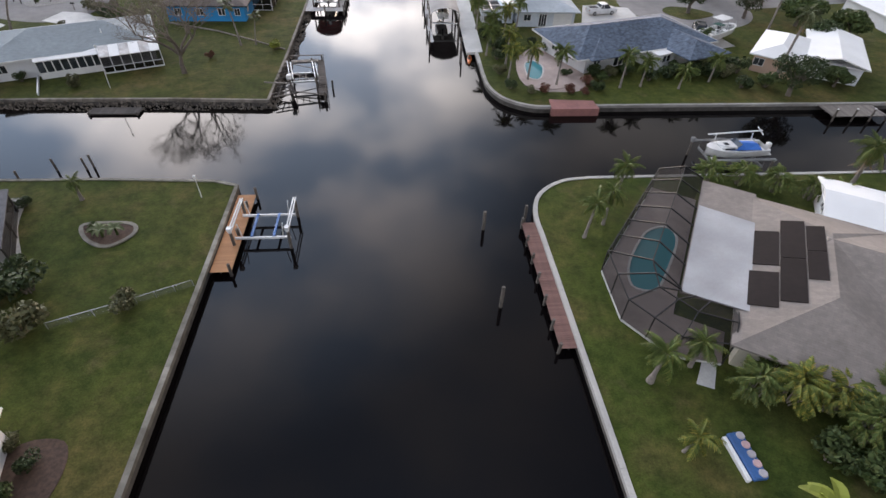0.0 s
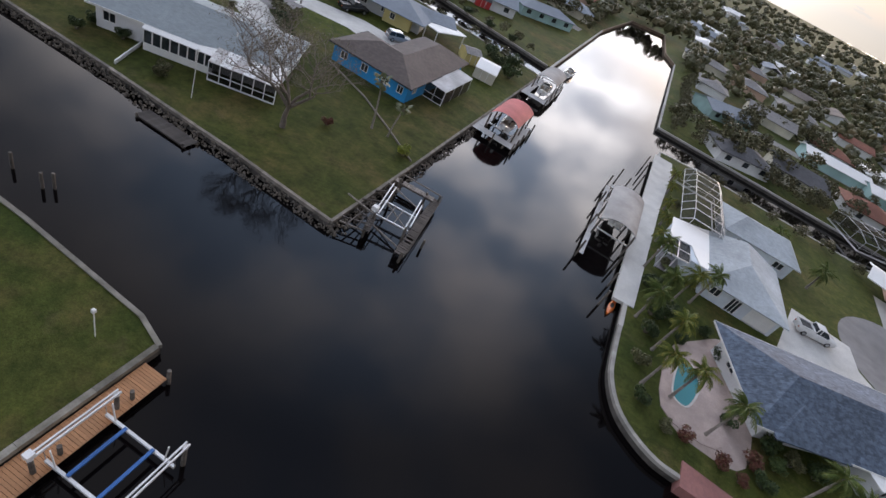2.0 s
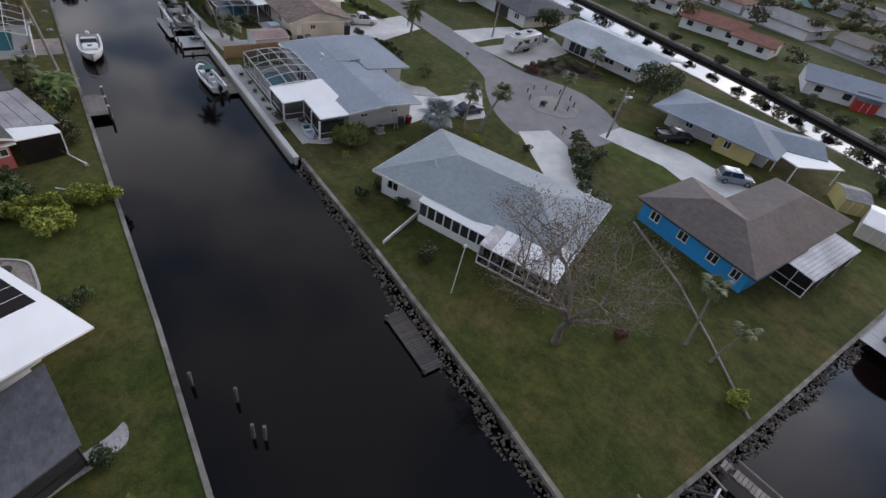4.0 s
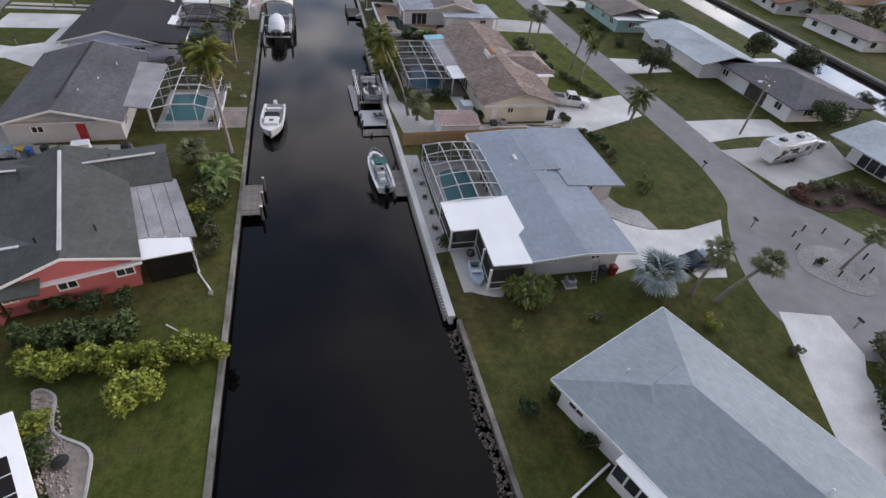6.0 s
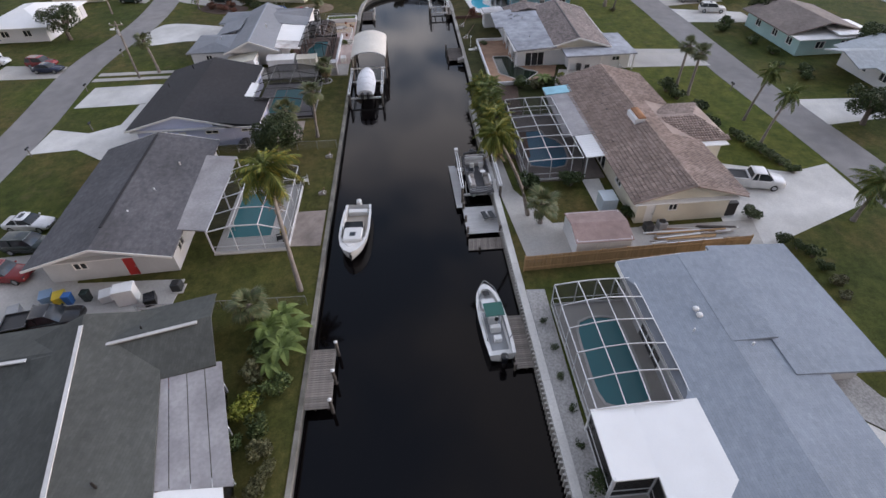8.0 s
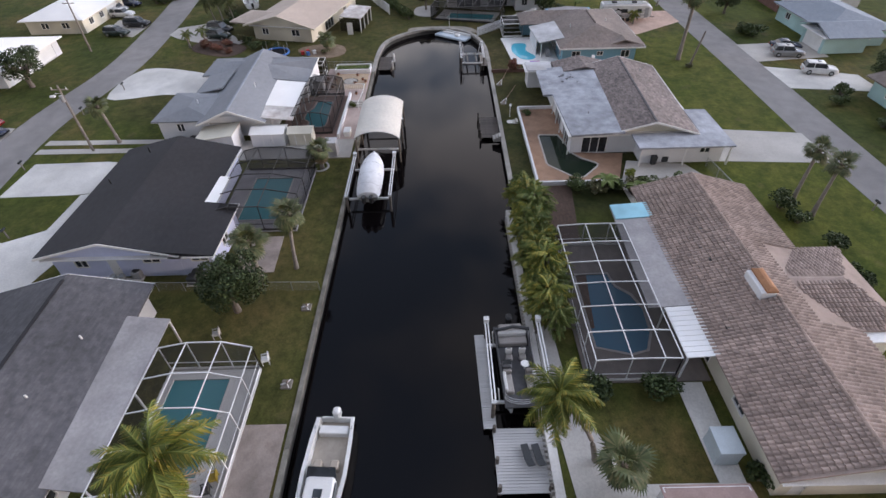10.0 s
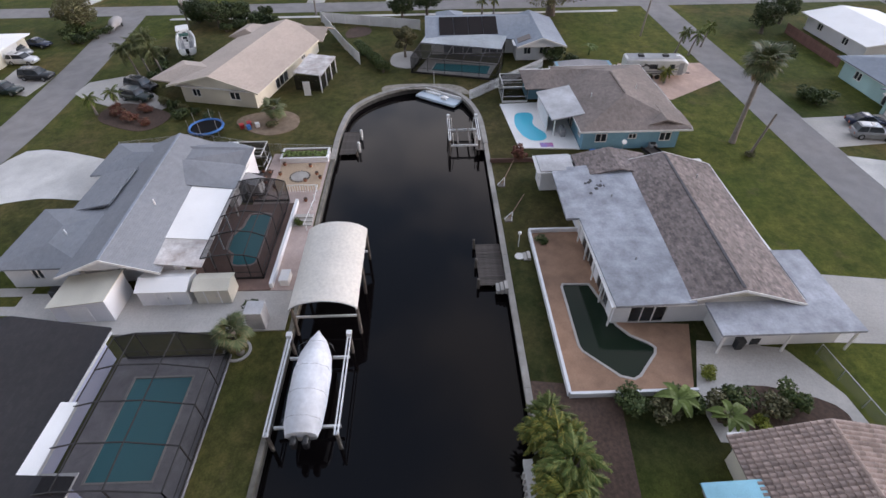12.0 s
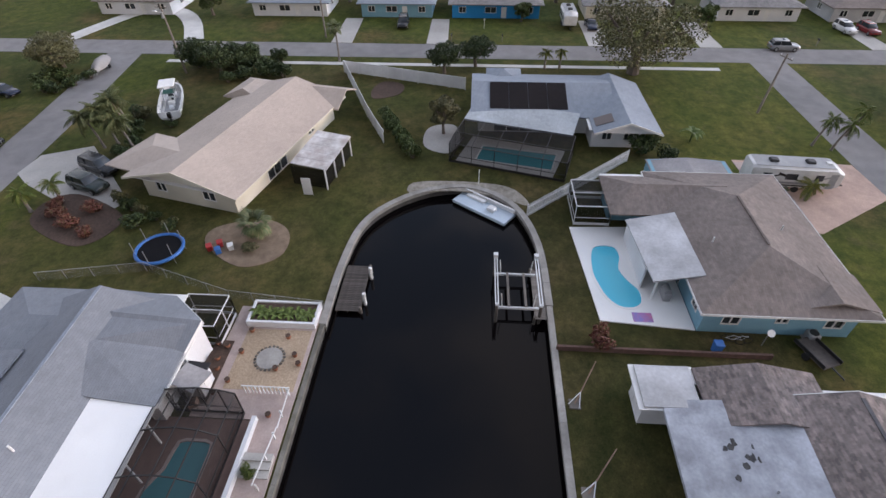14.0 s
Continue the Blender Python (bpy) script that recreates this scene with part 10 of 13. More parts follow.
palm("short feathery palm in a gravel bed", -78.6, 90.2, 1.2, 1.7, L_PALM, "feather", 14)
palm("bushy queen palm on the front lawn", -94.6, 97.0, 4.4, 2.7, L_PALM, "feather", 26, (0.3, 0.2), 0.2)
palm("leaning coconut palm over the pontoon dock", -98.8, 65.9, 10.3, 2.3, L_YPALM, "feather", 34, (1.7, -4.0), 0.16, 9)
palm("young coconut palm by the tool shed", -97.4, 66.8, 2.4, 1.9, L_SABAL, "fan", 20, (0, 0), 0.2)
palm("tall coconut palm with yellowing fronds by the pool cage", -90.4, 44.2, 9.4, 3.1, L_YPALM, "feather", 38, (-4.4, -1.4), 0.19, 12)
for x, y in ((-126.2, 93.0), (-123.4, 93.4)):
    palm("cabbage palm in the front yard", x, y, 5.8, 1.6, L_SABAL, "fan", 24, (-0.3, 0.3), 0.19)
for x, y, l in ((-115.4, 97.2, 0.8), (-109.2, 95.8, 0.6)):
    palm("slender coconut palm by the street", x, y, 6.6, 2.1, L_PALM, "feather", 16, (l, 0.6), 0.15)
k = 0
for x in range(11):
    clump("yellow-green areca palm in a dense hedge", -127.6 + x * 1.8, 64.7 + (x % 3) * 0.35, 3.4 + (x * 37 % 5) * 0.3, L_YPALM if x % 2 else L_PALM, 40, v=x % 3)
for x in range(6):
    clump("yellow-green areca palm in a dense hedge", -126.6 + x * 3.2, 64.2 + (x % 2) * 0.3, 3.1 + (x * 53 % 4) * 0.25, L_YPALM, 40, v=(x + 1) % 3)
for x, y, r in ((-103.7, 66.6, 1.6), (-103.5, 71.4, 1.5), (-97.4, 75.6, 1.0), (-96.0, 87.4, 1.1), (-125.0, 91.0, 1.6), (-122.4, 91.4, 1.3), (-118.6, 92.6, 1.4)):
    bush("dark green shrub by the tiled house", x, y, r, r * 0.95, L_DARK)
for t in range(7):
    bush("low clipped hedge along the drive", -111.6 + t * 1.35, 94.0 + t * 0.36, 1.0, 0.8, L_MID, "hedge", "hedge_shrub", group="drive hedge")
for x, y in ((-114.2, 92.2), (-112.8, 91.4)):
    bush("round dark shrub in the front bed", x, y, 1.3, 1.3, L_DARK)
for t in range(7):
    bush("brownish shrub in the boundary hedge", -129.0 + (t % 2) * 0.7, 71.0 + t * 1.9, 1.4, 1.3, L_OLIVE if t % 2 else L_MID, "hedge", "hedge_shrub", group="boundary hedge")
banana("banana plant in the boundary hedge", -128.8, 74.0, 2.4)
banana("banana plant in the boundary hedge", -127.4, 77.0, 2.2)
bush("small bright shrub in the bed", -131.4, 77.4, 0.8, 0.7, L_LIME)
bush("low yellow-green shrub behind the wire fence", -127.2, 79.4, 0.9, 0.6, L_LIME)
bush("small dark shrub at the pool wall", -147.0, 67.9, 0.8, 0.6, L_MID)
bush("reddish bare shrub at the brick wall", -162.2, 67.9, 1.3, 1.5, L_RUSTY)
palm("very tall fan palm with grey-green crown by the street", -164.8, 94.9, 10.2, 2.5, L_SABAL, "fan", 40, (0.0, 0.1), 0.28, 10)
bush("small palmetto in the front lawn", -161.4, 95.4, 0.8, 0.6, L_OLIVE)
for x, y, r in ((-174.6, 111.6, 2.2), (-176.8, 110.8, 1.8), (-150.4, 112.6, 1.6), (-147.6, 110.4, 1.4), (-141.0, 112.2, 1.4), (-136.4, 113.2, 1.2), (-128.6, 113.6, 1.4), (-126.4, 112.4, 1.3), (-131, 111, 1.0)):
    bush("rounded green shrub across the street", x, y, r, r * 0.8, L_MID)
tree("round dark tree on the verge across the street", -112.6, 111.0, 3.4, 4.6, L_DARK, seed=2)
for x, y, r, h in ((-152.0, 119.5, 3.2, 5.0), (-133.0, 126.0, 3.0, 5.0), (-110, 140, 4, 6), (-92.0, 128.4, 3.2, 4.6), (-187.4, 112.0, 2.6, 4.2), (-203, 118, 3.4, 5.4), (-208, 124, 3.0, 5)):
    tree("dark broadleaf tree in a front yard", x, y, r, h, L_DARK, seed=2)
tree("broad dark tree beside the turning place", -60.4, 122.6, 4.2, 6.0, L_DARK, seed=1)
for x, y, r in ((-76.0, 109.4, 1.0), (-74.8, 109.8, 0.9), (-76.8, 111.2, 1.0), (-73.8, 111.4, 0.9), (-76.9, 113.4, 1.1), (-74.0, 114.0, 1.2), (-76.8, 116.0, 1.4), (-75.4, 118.6, 1.7), (-73.0, 119.6, 1.5), (-70.6, 120.4, 1.1), (-62.0, 115.2, 0.8), (-58.4, 112.0, 0.9)):
    bush("russet and green shrub in the long bed", x, y, r, r * 0.85, L_RUSTY if y < 111.3 else L_OLIVE)
palm("slim palm on the pebble island", -63.6, 104.2, 4.8, 1.5, L_SABAL, "fan", 18, (0.6, 0.2), 0.13)
bush("low shrub on the pebble island", -64.6, 102.4, 0.6, 0.7, L_MID)
palm("palm behind the long hip-roofed house", -73.8, 123.6, 2.6, 1.7, L_SABAL, "fan", 18)

# south bank
for t in range(12):
    bush("yellow-green clipped shrub in the boundary hedge", -62.4 + (t % 3) * 0.35, 33.6 + t * 1.08, 1.3, 1.4, L_LIME, "hedge", "hedge_shrub", group="lime hedge")
for t in range(5):
    bush("dull green shrub behind the lime hedge", -64.8 + (t % 2) * 0.4, 33.0 + t * 1.5, 1.4, 1.5, L_MID, "hedge", "hedge_shrub", group="lime hedge")
bush("round lime shrub standing alone on the lawn", -58.8, 40.8, 2.1, 2.0, L_LIME, n=2000, size=0.14)
for x, y, r in ((-68.4, 32.2, 1.2), (-68.2, 34.0, 1.2), (-67.9, 36.0, 1.1), (-68.0, 38.2, 1.1), (-67.8, 30.2, 1.2)):
    bush("dark shrub along the coral wall", x, y, r, r * 0.9, L_DARK)
for x, y, r, m in ((-55.6, 36.4, 1.2, L_MID), (-52.0, 37.4, 1.0, L_DARK), (-50.0, 42.0, 0.9, L_MID), (-57.6, 35.6, 1.2, L_LIME), (-49.2, 41.0, 0.9, L_DARK)):
    bush("shrub in the curved garden bed", x, y, r, r, m)
palm("bushy cabbage palm beside the coral house", -86.6, 41.2, 2.6, 1.7, L_SABAL, "fan", 26, (0, 0), 0.22)
for x, y, h in ((-83.2, 44.2, 2.6), (-82.0, 43.4, 2.2), (-84.4, 43.6, 2.4)):
    banana("ragged banana plant by the seawall", x, y, h)
for x, y, r in ((-75.6, 43.6, 1.0), (-77.4, 43.2, 1.1), (-73.2, 44.0, 0.9), (-79.6, 42.6, 0.9), (-74.4, 44.4, 0.7)):
    bush("overgrown dull shrub along the patio", x, y, r, r * 1.1, L_OLIVE if x > -76 else L_MID)
palm("palm growing in the courtyard", -76.8, 25.6, 2.8, 1.7, L_YPALM, "feather", 18)
palm("palm growing in the courtyard", -75.4, 26.8, 2.2, 1.5, L_YPALM, "feather", 16)
tree("round dark tree by the wire fence", -112.4, 38.8, 3.0, 5.4, L_DARK, seed=3, n=9000, size=0.24, wide=1.05)
palm("cabbage palm by the bronze cage", -117.6, 42.7, 5.6, 1.7, L_SABAL, "fan", 28, (-1.2, 0.2), 0.17)
palm("cabbage palm at the house corner", -116.2, 39.8, 4.6, 1.8, L_SABAL, "fan", 28, (0, 0), 0.2)
palm("short cabbage palm in a ring bed", -134.8, 42.2, 2.6, 1.6, L_SABAL, "fan", 26, (0, 0), 0.22, 4)
palm("cabbage palm at the street edge", -142.2, 14.6, 5.2, 1.6, L_SABAL, "fan", 24, (0.2, -0.4), 0.19)
palm("small palm beside the curved drive", -124.6, 20.4, 1.4, 1.4, L_PALM, "feather", 12)
tree("large dark tree across the south street", -160.8, -8.0, 3.8, 6.0, L_DARK, seed=1)
tree("olive tree across the south street", -128.0, -12.0, 3.4, 5.4, L_OLIVE, seed=3)
for x, y, h in ((-190.7, 12.8, 4.8), (-192.4, 13.8, 5.2), (-189.7, 11.6, 4.4), (-189.4, 15.6, 4.2), (-194.6, 12.4, 4.6)):
    palm("clustered palm beside the street", x, y, h, 2.3, L_SABAL, "feather", 22, (0.4, -0.5), 0.13)
for x, y in ((-176.5, 11.2), (-178.4, 13.4)):
    palm("small palm at the drive", x, y, 2.4, 1.8, L_PALM, "feather", 14)
for x, y, r in ((-175.8, 14.6, 1.3), (-174.2, 16.8, 1.3), (-176.8, 17.8, 1.2), (-173.2, 19.2, 1.0), (-177.6, 13.4, 1.0)):
    bush("russet shrub in the round mulch bed", x, y, r, r * 0.8, L_RUSTY)
for x, y, r in ((-174.8, 23.6, 1.3), (-174.4, 27.4, 1.0), (-188, 14.6, 1.2), (-198, 12.0, 1.6)):
    bush("dark shrub beside the cream wall", x, y, r, r * 0.9, L_DARK)
palm("stout cabbage palm in the sandy bed", -173.6, 36.6, 1.8, 1.7, L_SABAL, "fan", 28, (0, 0), 0.26)
bush("low grey-green shrub in the sandy bed", -171.6, 36.6, 1.0, 0.8, L_OLIVE)
for t in range(9):
    banana("leafy planter plant on the terrace", -163.6 + (t % 2) * 0.3, 40.2 + t * 0.55, 1.2, 7)
bush("spiky green potted plant on the steps", -150.6, 43.9, 0.6, 0.7, L_PALM)
for x, y, r in ((-139.2, 42.0, 0.9), (-88.0, 40.4, 0.7)):
    bush("dark shrub by the shed", x, y, r, r, L_DARK)

# canal head and cross street
tree("russet and olive tree on the corner verge", -212.4, -8.1, 4.0, 5.2, L_OLIVE, seed=3, n=4200)
for x, y, r, h in ((-215.4, 12.6, 3.2, 4.6), (-212.6, 17.4, 3.0, 4.4), (-216.0, 21.0, 2.4, 3.6)):
    tree("dark dense tree by the sidewalk", x, y, r, h, L_DARK, seed=3)
for x, y, r in ((-211.2, 22.0, 1.7), (-212.4, 25.0, 1.9), (-209.8, 19.6, 1.5), (-205.0, -5.0, 1.6), (-207.4, -3.4, 1.6), (-210.2, -2.6, 1.4)):
    bush("dark shrub below the verge trees", x, y, r, r * 0.9, L_DARK)
tree("upright dense tree in a ring bed", -195.2, 53.6, 2.1, 5.2, L_OLIVE, seed=2)
for x, y in ((-214.6, 52.6), (-217.6, 57.4)):
    tree("rounded dark tree at the cross street", x, y, 2.8, 4.6, L_DARK, seed=3)
tree("great spreading oak at the cross street", -215.9, 82.0, 9.6, 10.5, L_OLIVE, seed=4, n=9000, size=0.42, wide=0.6)
for x, y in ((-217.4, 70.8), (-217.0, 68.4)):
    palm("small bright palm at the cross street", x, y, 2.6, 1.5, L_YPALM, "feather", 14)
for t in range(8):
    bush("green shrub climbing the white fence", -198.6 + t * 1.35, 45.6 + t * 0.66, 1.2, 1.7, L_MID, group="fence shrubs")
for x, y, r in ((-191.8, 77.8, 2.0), (-190.2, 80.4, 1.4), (-182.4, 89.0, 1.4)):
    bush("dark shrub by the fence end", x, y, r, r * 1.05, L_DARK)
palm("small palm by the camper", -182.6, 92.8, 1.8, 1.6, L_YPALM, "feather", 16)
banana("papaya-like plant on the lawn", -194.6, 84.4, 2.4)
for x, y in ((-193.4, 100.8), (-197.0, 104.4), (-194.4, 99.0)):
    palm("windblown palm at the street corner", x, y, 3.6, 1.7, L_PALM, "feather", 14, (0.5, 0.5), 0.13)
palm("cabbage palm at the cross street", -218.6, 35.0, 5.4, 1.4, L_SABAL, "fan", 22)
for x, y, r in ((-216.2, 12.6, 2.4), (-217.0, 17.0, 2.8), (-215.4, 20.6, 2.6), (-213.6, 24.4, 2.0), (-212.0, 27.6, 1.8), (-218.4, 25.2, 1.6)):
    bush("tall dark shrub mass at the street corner", x, y, r, r * 1.1, L_DARK, n=1400)
tree("yellowing tree beyond the street corner", -213.4, -9.4, 3.8, 5.6, L_OLIVE, seed=3)
for x, y, r in ((-205.0, -6.6, 1.6), (-207.4, -8.2, 1.8), (-209.6, -6.2, 1.6), (-211.4, -9.2, 1.6)):
    bush("shrub beyond the street corner", x, y, r, r, L_MID)
for x, y, r, h in ((-242, 4, 3, 5), (-252, 30, 4, 7), (-254, 52, 4, 7), (-252, 98, 4, 7), (-255, 122, 4, 6), (-240, 66, 1.8, 3.6), (-253, 74, 4, 7), (-238, 100, 2, 4)):
    tree("tree in a yard past the cross street", x, y, r, h, L_DARK if x < -250 else L_MID, seed=2)

# east bank gardens
palm("young coconut palm on the curved lawn", 17.0, 34.6, 3.6, 1.9, L_PALM, "feather", 16, (0.6, 0.5), 0.14)
palm("young coconut palm on the curved lawn", 19.4, 36.4, 3.4, 1.9, L_PALM, "feather", 16, (0.4, 0.8), 0.14)
palm("coconut palm behind the pool cage", 22.4, 41.2, 3.4, 2.0, L_PALM, "feather", 16, (0.3, 0.2), 0.14)
palm("bottle-trunked palm beside the pool cage", 17.3, 18.9, 2.8, 2.1, L_PALM, "feather", 18, (0.5, 0.4), 0.17, bulge=True)
palm("bushy palm by the short walk", 20.8, 20.0, 2.8, 1.9, L_PALM, "feather", 18, (0, 0), 0.15)
palm("small bright palm on the lawn", 17.5, 13.7, 1.5, 1.7, L_YPALM, "feather", 12, (0.6, 0.1), 0.1)
banana("bright young palm at the lawn edge", 24.0, 9.0, 3.2, 8, L_LIME)
for x, y, h in ((23.8, 17.4, 3.6), (26.4, 16.8, 4.0), (28.8, 16.0, 4.0), (31.0, 15.4, 4.4), (33.4, 14.6, 4.2), (29.6, 13.8, 3.8), (25.6, 18.2, 3.2)):
    clump("dense feathery palm thicket beside the house", x, y, h, L_PALM if int(x) % 2 else L_YPALM, 40, "palm_clump", "palm thicket", int(x) % 3)
for x, y, r in ((26.6, 12.6, 1.6), (28.4, 11.4, 1.5), (30.8, 12.2, 1.6), (32.6, 11.2, 1.6)):
    bush("dark green round-leaved shrub", x, y, r, r * 1.1, L_MID, size=0.28)
for x, y in ((33.0, 43.0), (36.4, 42.4), (39.6, 41.2), (42.6, 39.6), (44.6, 38.4)):
    clump("palm clump behind the house by the side canal", x, y, 3.4, L_PALM, 40, "palm_clump", "palm thicket", int(x) % 3)
palm("old coconut palm by the side canal", 49.6, 42.2, 4.6, 2.6, L_PALM, "feather", 22, (0, 0), 0.2, 5)
for x, y, r, h in ((55.5, 42.6, 2.6, 3.8), (60, 41.6, 2.8, 4.2), (57, 38, 3, 4.4)):
    tree("leafy tree on the side canal bank", x, y, r, h, L_MID, seed=2)
for x, y, h in ((13.6, 89.4, 4.6), (20.2, 87.6, 5.0), (15.6, 68.6, 4.6), (22.4, 67.4, 4.8), (13.8, 78.2, 4.0), (16.2, 74.4, 4.8), (18.6, 69.2, 4.4), (31.4, 66.4, 4.8), (15.0, 82.6, 4.4), (17.6, 84.8, 5.0), (34.6, 66.8, 3.6), (45.6, 68.2, 3.4), (40, 66, 2.6)):
    palm("queen palm in the lush canal garden", x, y, h, 2.05, L_PALM if int(x + y) % 3 else L_YPALM, "feather", 22, (0.3, 0.3), 0.14)
for x, y in ((14.6, 98), (14.8, 104), (15.0, 110), (15.0, 117), (15.4, 124)):
    palm("short yellowing palm along the quay", x, y, 1.8, 1.6, L_YPALM, "feather", 14)
for x, y, r, m in ((15.4, 80.4, 1.5, L_DARK), (17.2, 81.6, 1.6, L_DARK), (14.6, 85.6, 1.5, L_DARK), (20.2, 65.4, 1.0, L_RUSTY), (23.6, 65.0, 1.0, L_RUSTY), (26.8, 67.4, 1.2, L_RUSTY), (27.8, 65.6, 1.2, L_DARK), (24.6, 70.4, 1.0, L_DARK),
                   (29.4, 68.6, 1.1, L_MID), (36.6, 68.8, 1.6, L_DARK), (39.6, 69.8, 1.5, L_DARK), (43.0, 69.2, 1.4, L_MID), (46.8, 70.2, 2.0, L_DARK), (51.4, 71.4, 2.2, L_DARK), (52.4, 84.6, 1.8, L_MID), (24.0, 80.0, 1.2, L_DARK), (22.0, 82.6, 1.1, L_DARK), (19.0, 78.6, 1.0, L_DARK)):
    bush("shrub in the lush canal garden", x, y, r, r, m)
tree("big dark tree leaning over the canal", 55.2, 63.6, 3.6, 5.6, L_DARK, seed=1)
for x, y, r, h in ((64, 66.4, 2.0, 2.8), (71, 82, 3.0, 4.4), (80, 86, 3.2, 4.6), (74, 92, 3.6, 5)):
    tree("leafy tree among the canal houses", x, y, r, h, L_DARK if int(x) % 2 else L_MID, seed=3)
palm("tall ragged palm above the peach house", 56.8, 69.6, 9.2, 2.4, L_SABAL, "feather", 18, (0.8, 0.3), 0.2, 8)
palm("tall coconut palm above the canal houses", 66.0, 88.0, 9.0, 2.2, L_PALM, "feather", 16, (0.5, 0.3), 0.18)
palm("dark palm on the white house's lawn", 33.8, 119.6, 3.6, 2.1, L_PALM, "feather", 16)
palm("dark palm on the white house's lawn", 40.4, 112.8, 3.6, 2.4, L_PALM, "feather", 18)
tree("dark tree on the grass island", 56.2, 98.8, 3.6, 6.0, L_DARK, seed=2)
for x, y, r, h in ((63, 108, 4, 6), (70, 114, 4, 7), (66, 96, 3.4, 6), (74, 104, 4, 7)):
    tree("broadleaf tree round the turning place", x, y, r, h, L_OLIVE if int(x) % 2 else L_DARK, seed=1)
for x, y, r in ((-24.4, 129.6, 2.0), (-20.6, 127.4, 2.2), (-22.4, 133.6, 2.4), (-27.6, 133.4, 2.0)):
    bush("wild shrub mass behind the white shed", x, y, r, r, L_DARK)
for t in range(10):
    bush("dark hedge shrub along the back canal", -88 + t * 6.6, 159.6 - t * 0.9, 1.7, 1.5, L_DARK, "hedge", "hedge_shrub", group="back canal hedge")
# planted lawn bed and west lawn
palm("young palm on the clipped lawn", -31.4, 42.3, 2.2, 1.3, L_PALM, "feather", 14)
for x, y, h in ((-27.2, 36.6, 1.6), (-26.0, 36.8, 1.5)):
    banana("low broad-leaved plant in the stone ring", x, y, h, 8, L_SABAL)
bush("low shrub in the stone ring", -28.0, 37.2, 0.8, 0.8, L_MID)
for x, y, r, m in ((-22.0, 27.8, 1.35, L_OLIVE), (-30.2, 30.0, 2.2, L_DARK), (-28.6, 25.8, 2.3, L_OLIVE), (-32.8, 28.6, 1.8, L_DARK), (-32.4, 32.4, 1.2, L_DARK), (-36.2, 41.4, 0.9, L_DARK), (-22.8, 15.4, 0.9, L_DARK), (-23.4, 13.0, 1.2, L_MID), (-22.4, 11.4, 1.0, L_DARK), (-24.6, 16.8, 0.8, L_OLIVE)):
    bush("shrub on the west lawn", x, y, r, r, m)

for x, y, r, m in ((-80.4, 44.0, 1.2, L_MID), (-78.6, 42.2, 1.3, L_LIME), (-81.6, 42.0, 1.1, L_OLIVE), (-83.6, 42.2, 1.2, L_MID), (-85.2, 43.8, 1.0, L_LIME), (-72.0, 42.6, 0.9, L_OLIVE), (-76.4, 41.6, 1.0, L_MID)):
    bush("lush overgrown shrub on the south bank", x, y, r, r * 1.1, m)

for x, y, r, h in ((-119.6, 138.2, 3.2, 5.4), (-110.6, 140.2, 3.0, 5.0), (-96.0, 140.0, 2.2, 4.0)):
    tree("dark round tree on the back canal bank", x, y, r, h, L_DARK, seed=2)
for x, y, h in ((-85.0, 44.4, 2.6), (-86.4, 43.6, 2.4), (-85.4, 42.6, 2.6)):
    banana("tall ragged banana plant by the seawall", x, y, h, 11)

for x, y, r, m in ((28.6, 70.6, 1.3, L_DARK), (31.2, 70.4, 1.2, L_OLIVE), (33.8, 70.8, 1.4, L_DARK), (41.4, 71.2, 1.5, L_MID), (44.6, 71.4, 1.6, L_DARK), (48.6, 70.0, 1.6, L_OLIVE), (25.6, 64.4, 0.8, L_RUSTY), (18.2, 64.8, 0.9, L_OLIVE),
                   (15.6, 66.4, 1.1, L_DARK), (14.8, 71.2, 1.2, L_OLIVE), (15.2, 76.6, 1.3, L_DARK), (16.4, 87.6, 1.4, L_MID), (16.0, 92.2, 1.1, L_OLIVE), (17.4, 90.4, 1.2, L_DARK), (16.6, 106.0, 1.0, L_LIME), (17.0, 114.0, 1.0, L_OLIVE), (49.6, 66.2, 1.5, L_DARK), (53.2, 66.4, 1.7, L_MID)):
    bush("dense shrub in the canal garden border", x, y, r, r * 1.05, m)


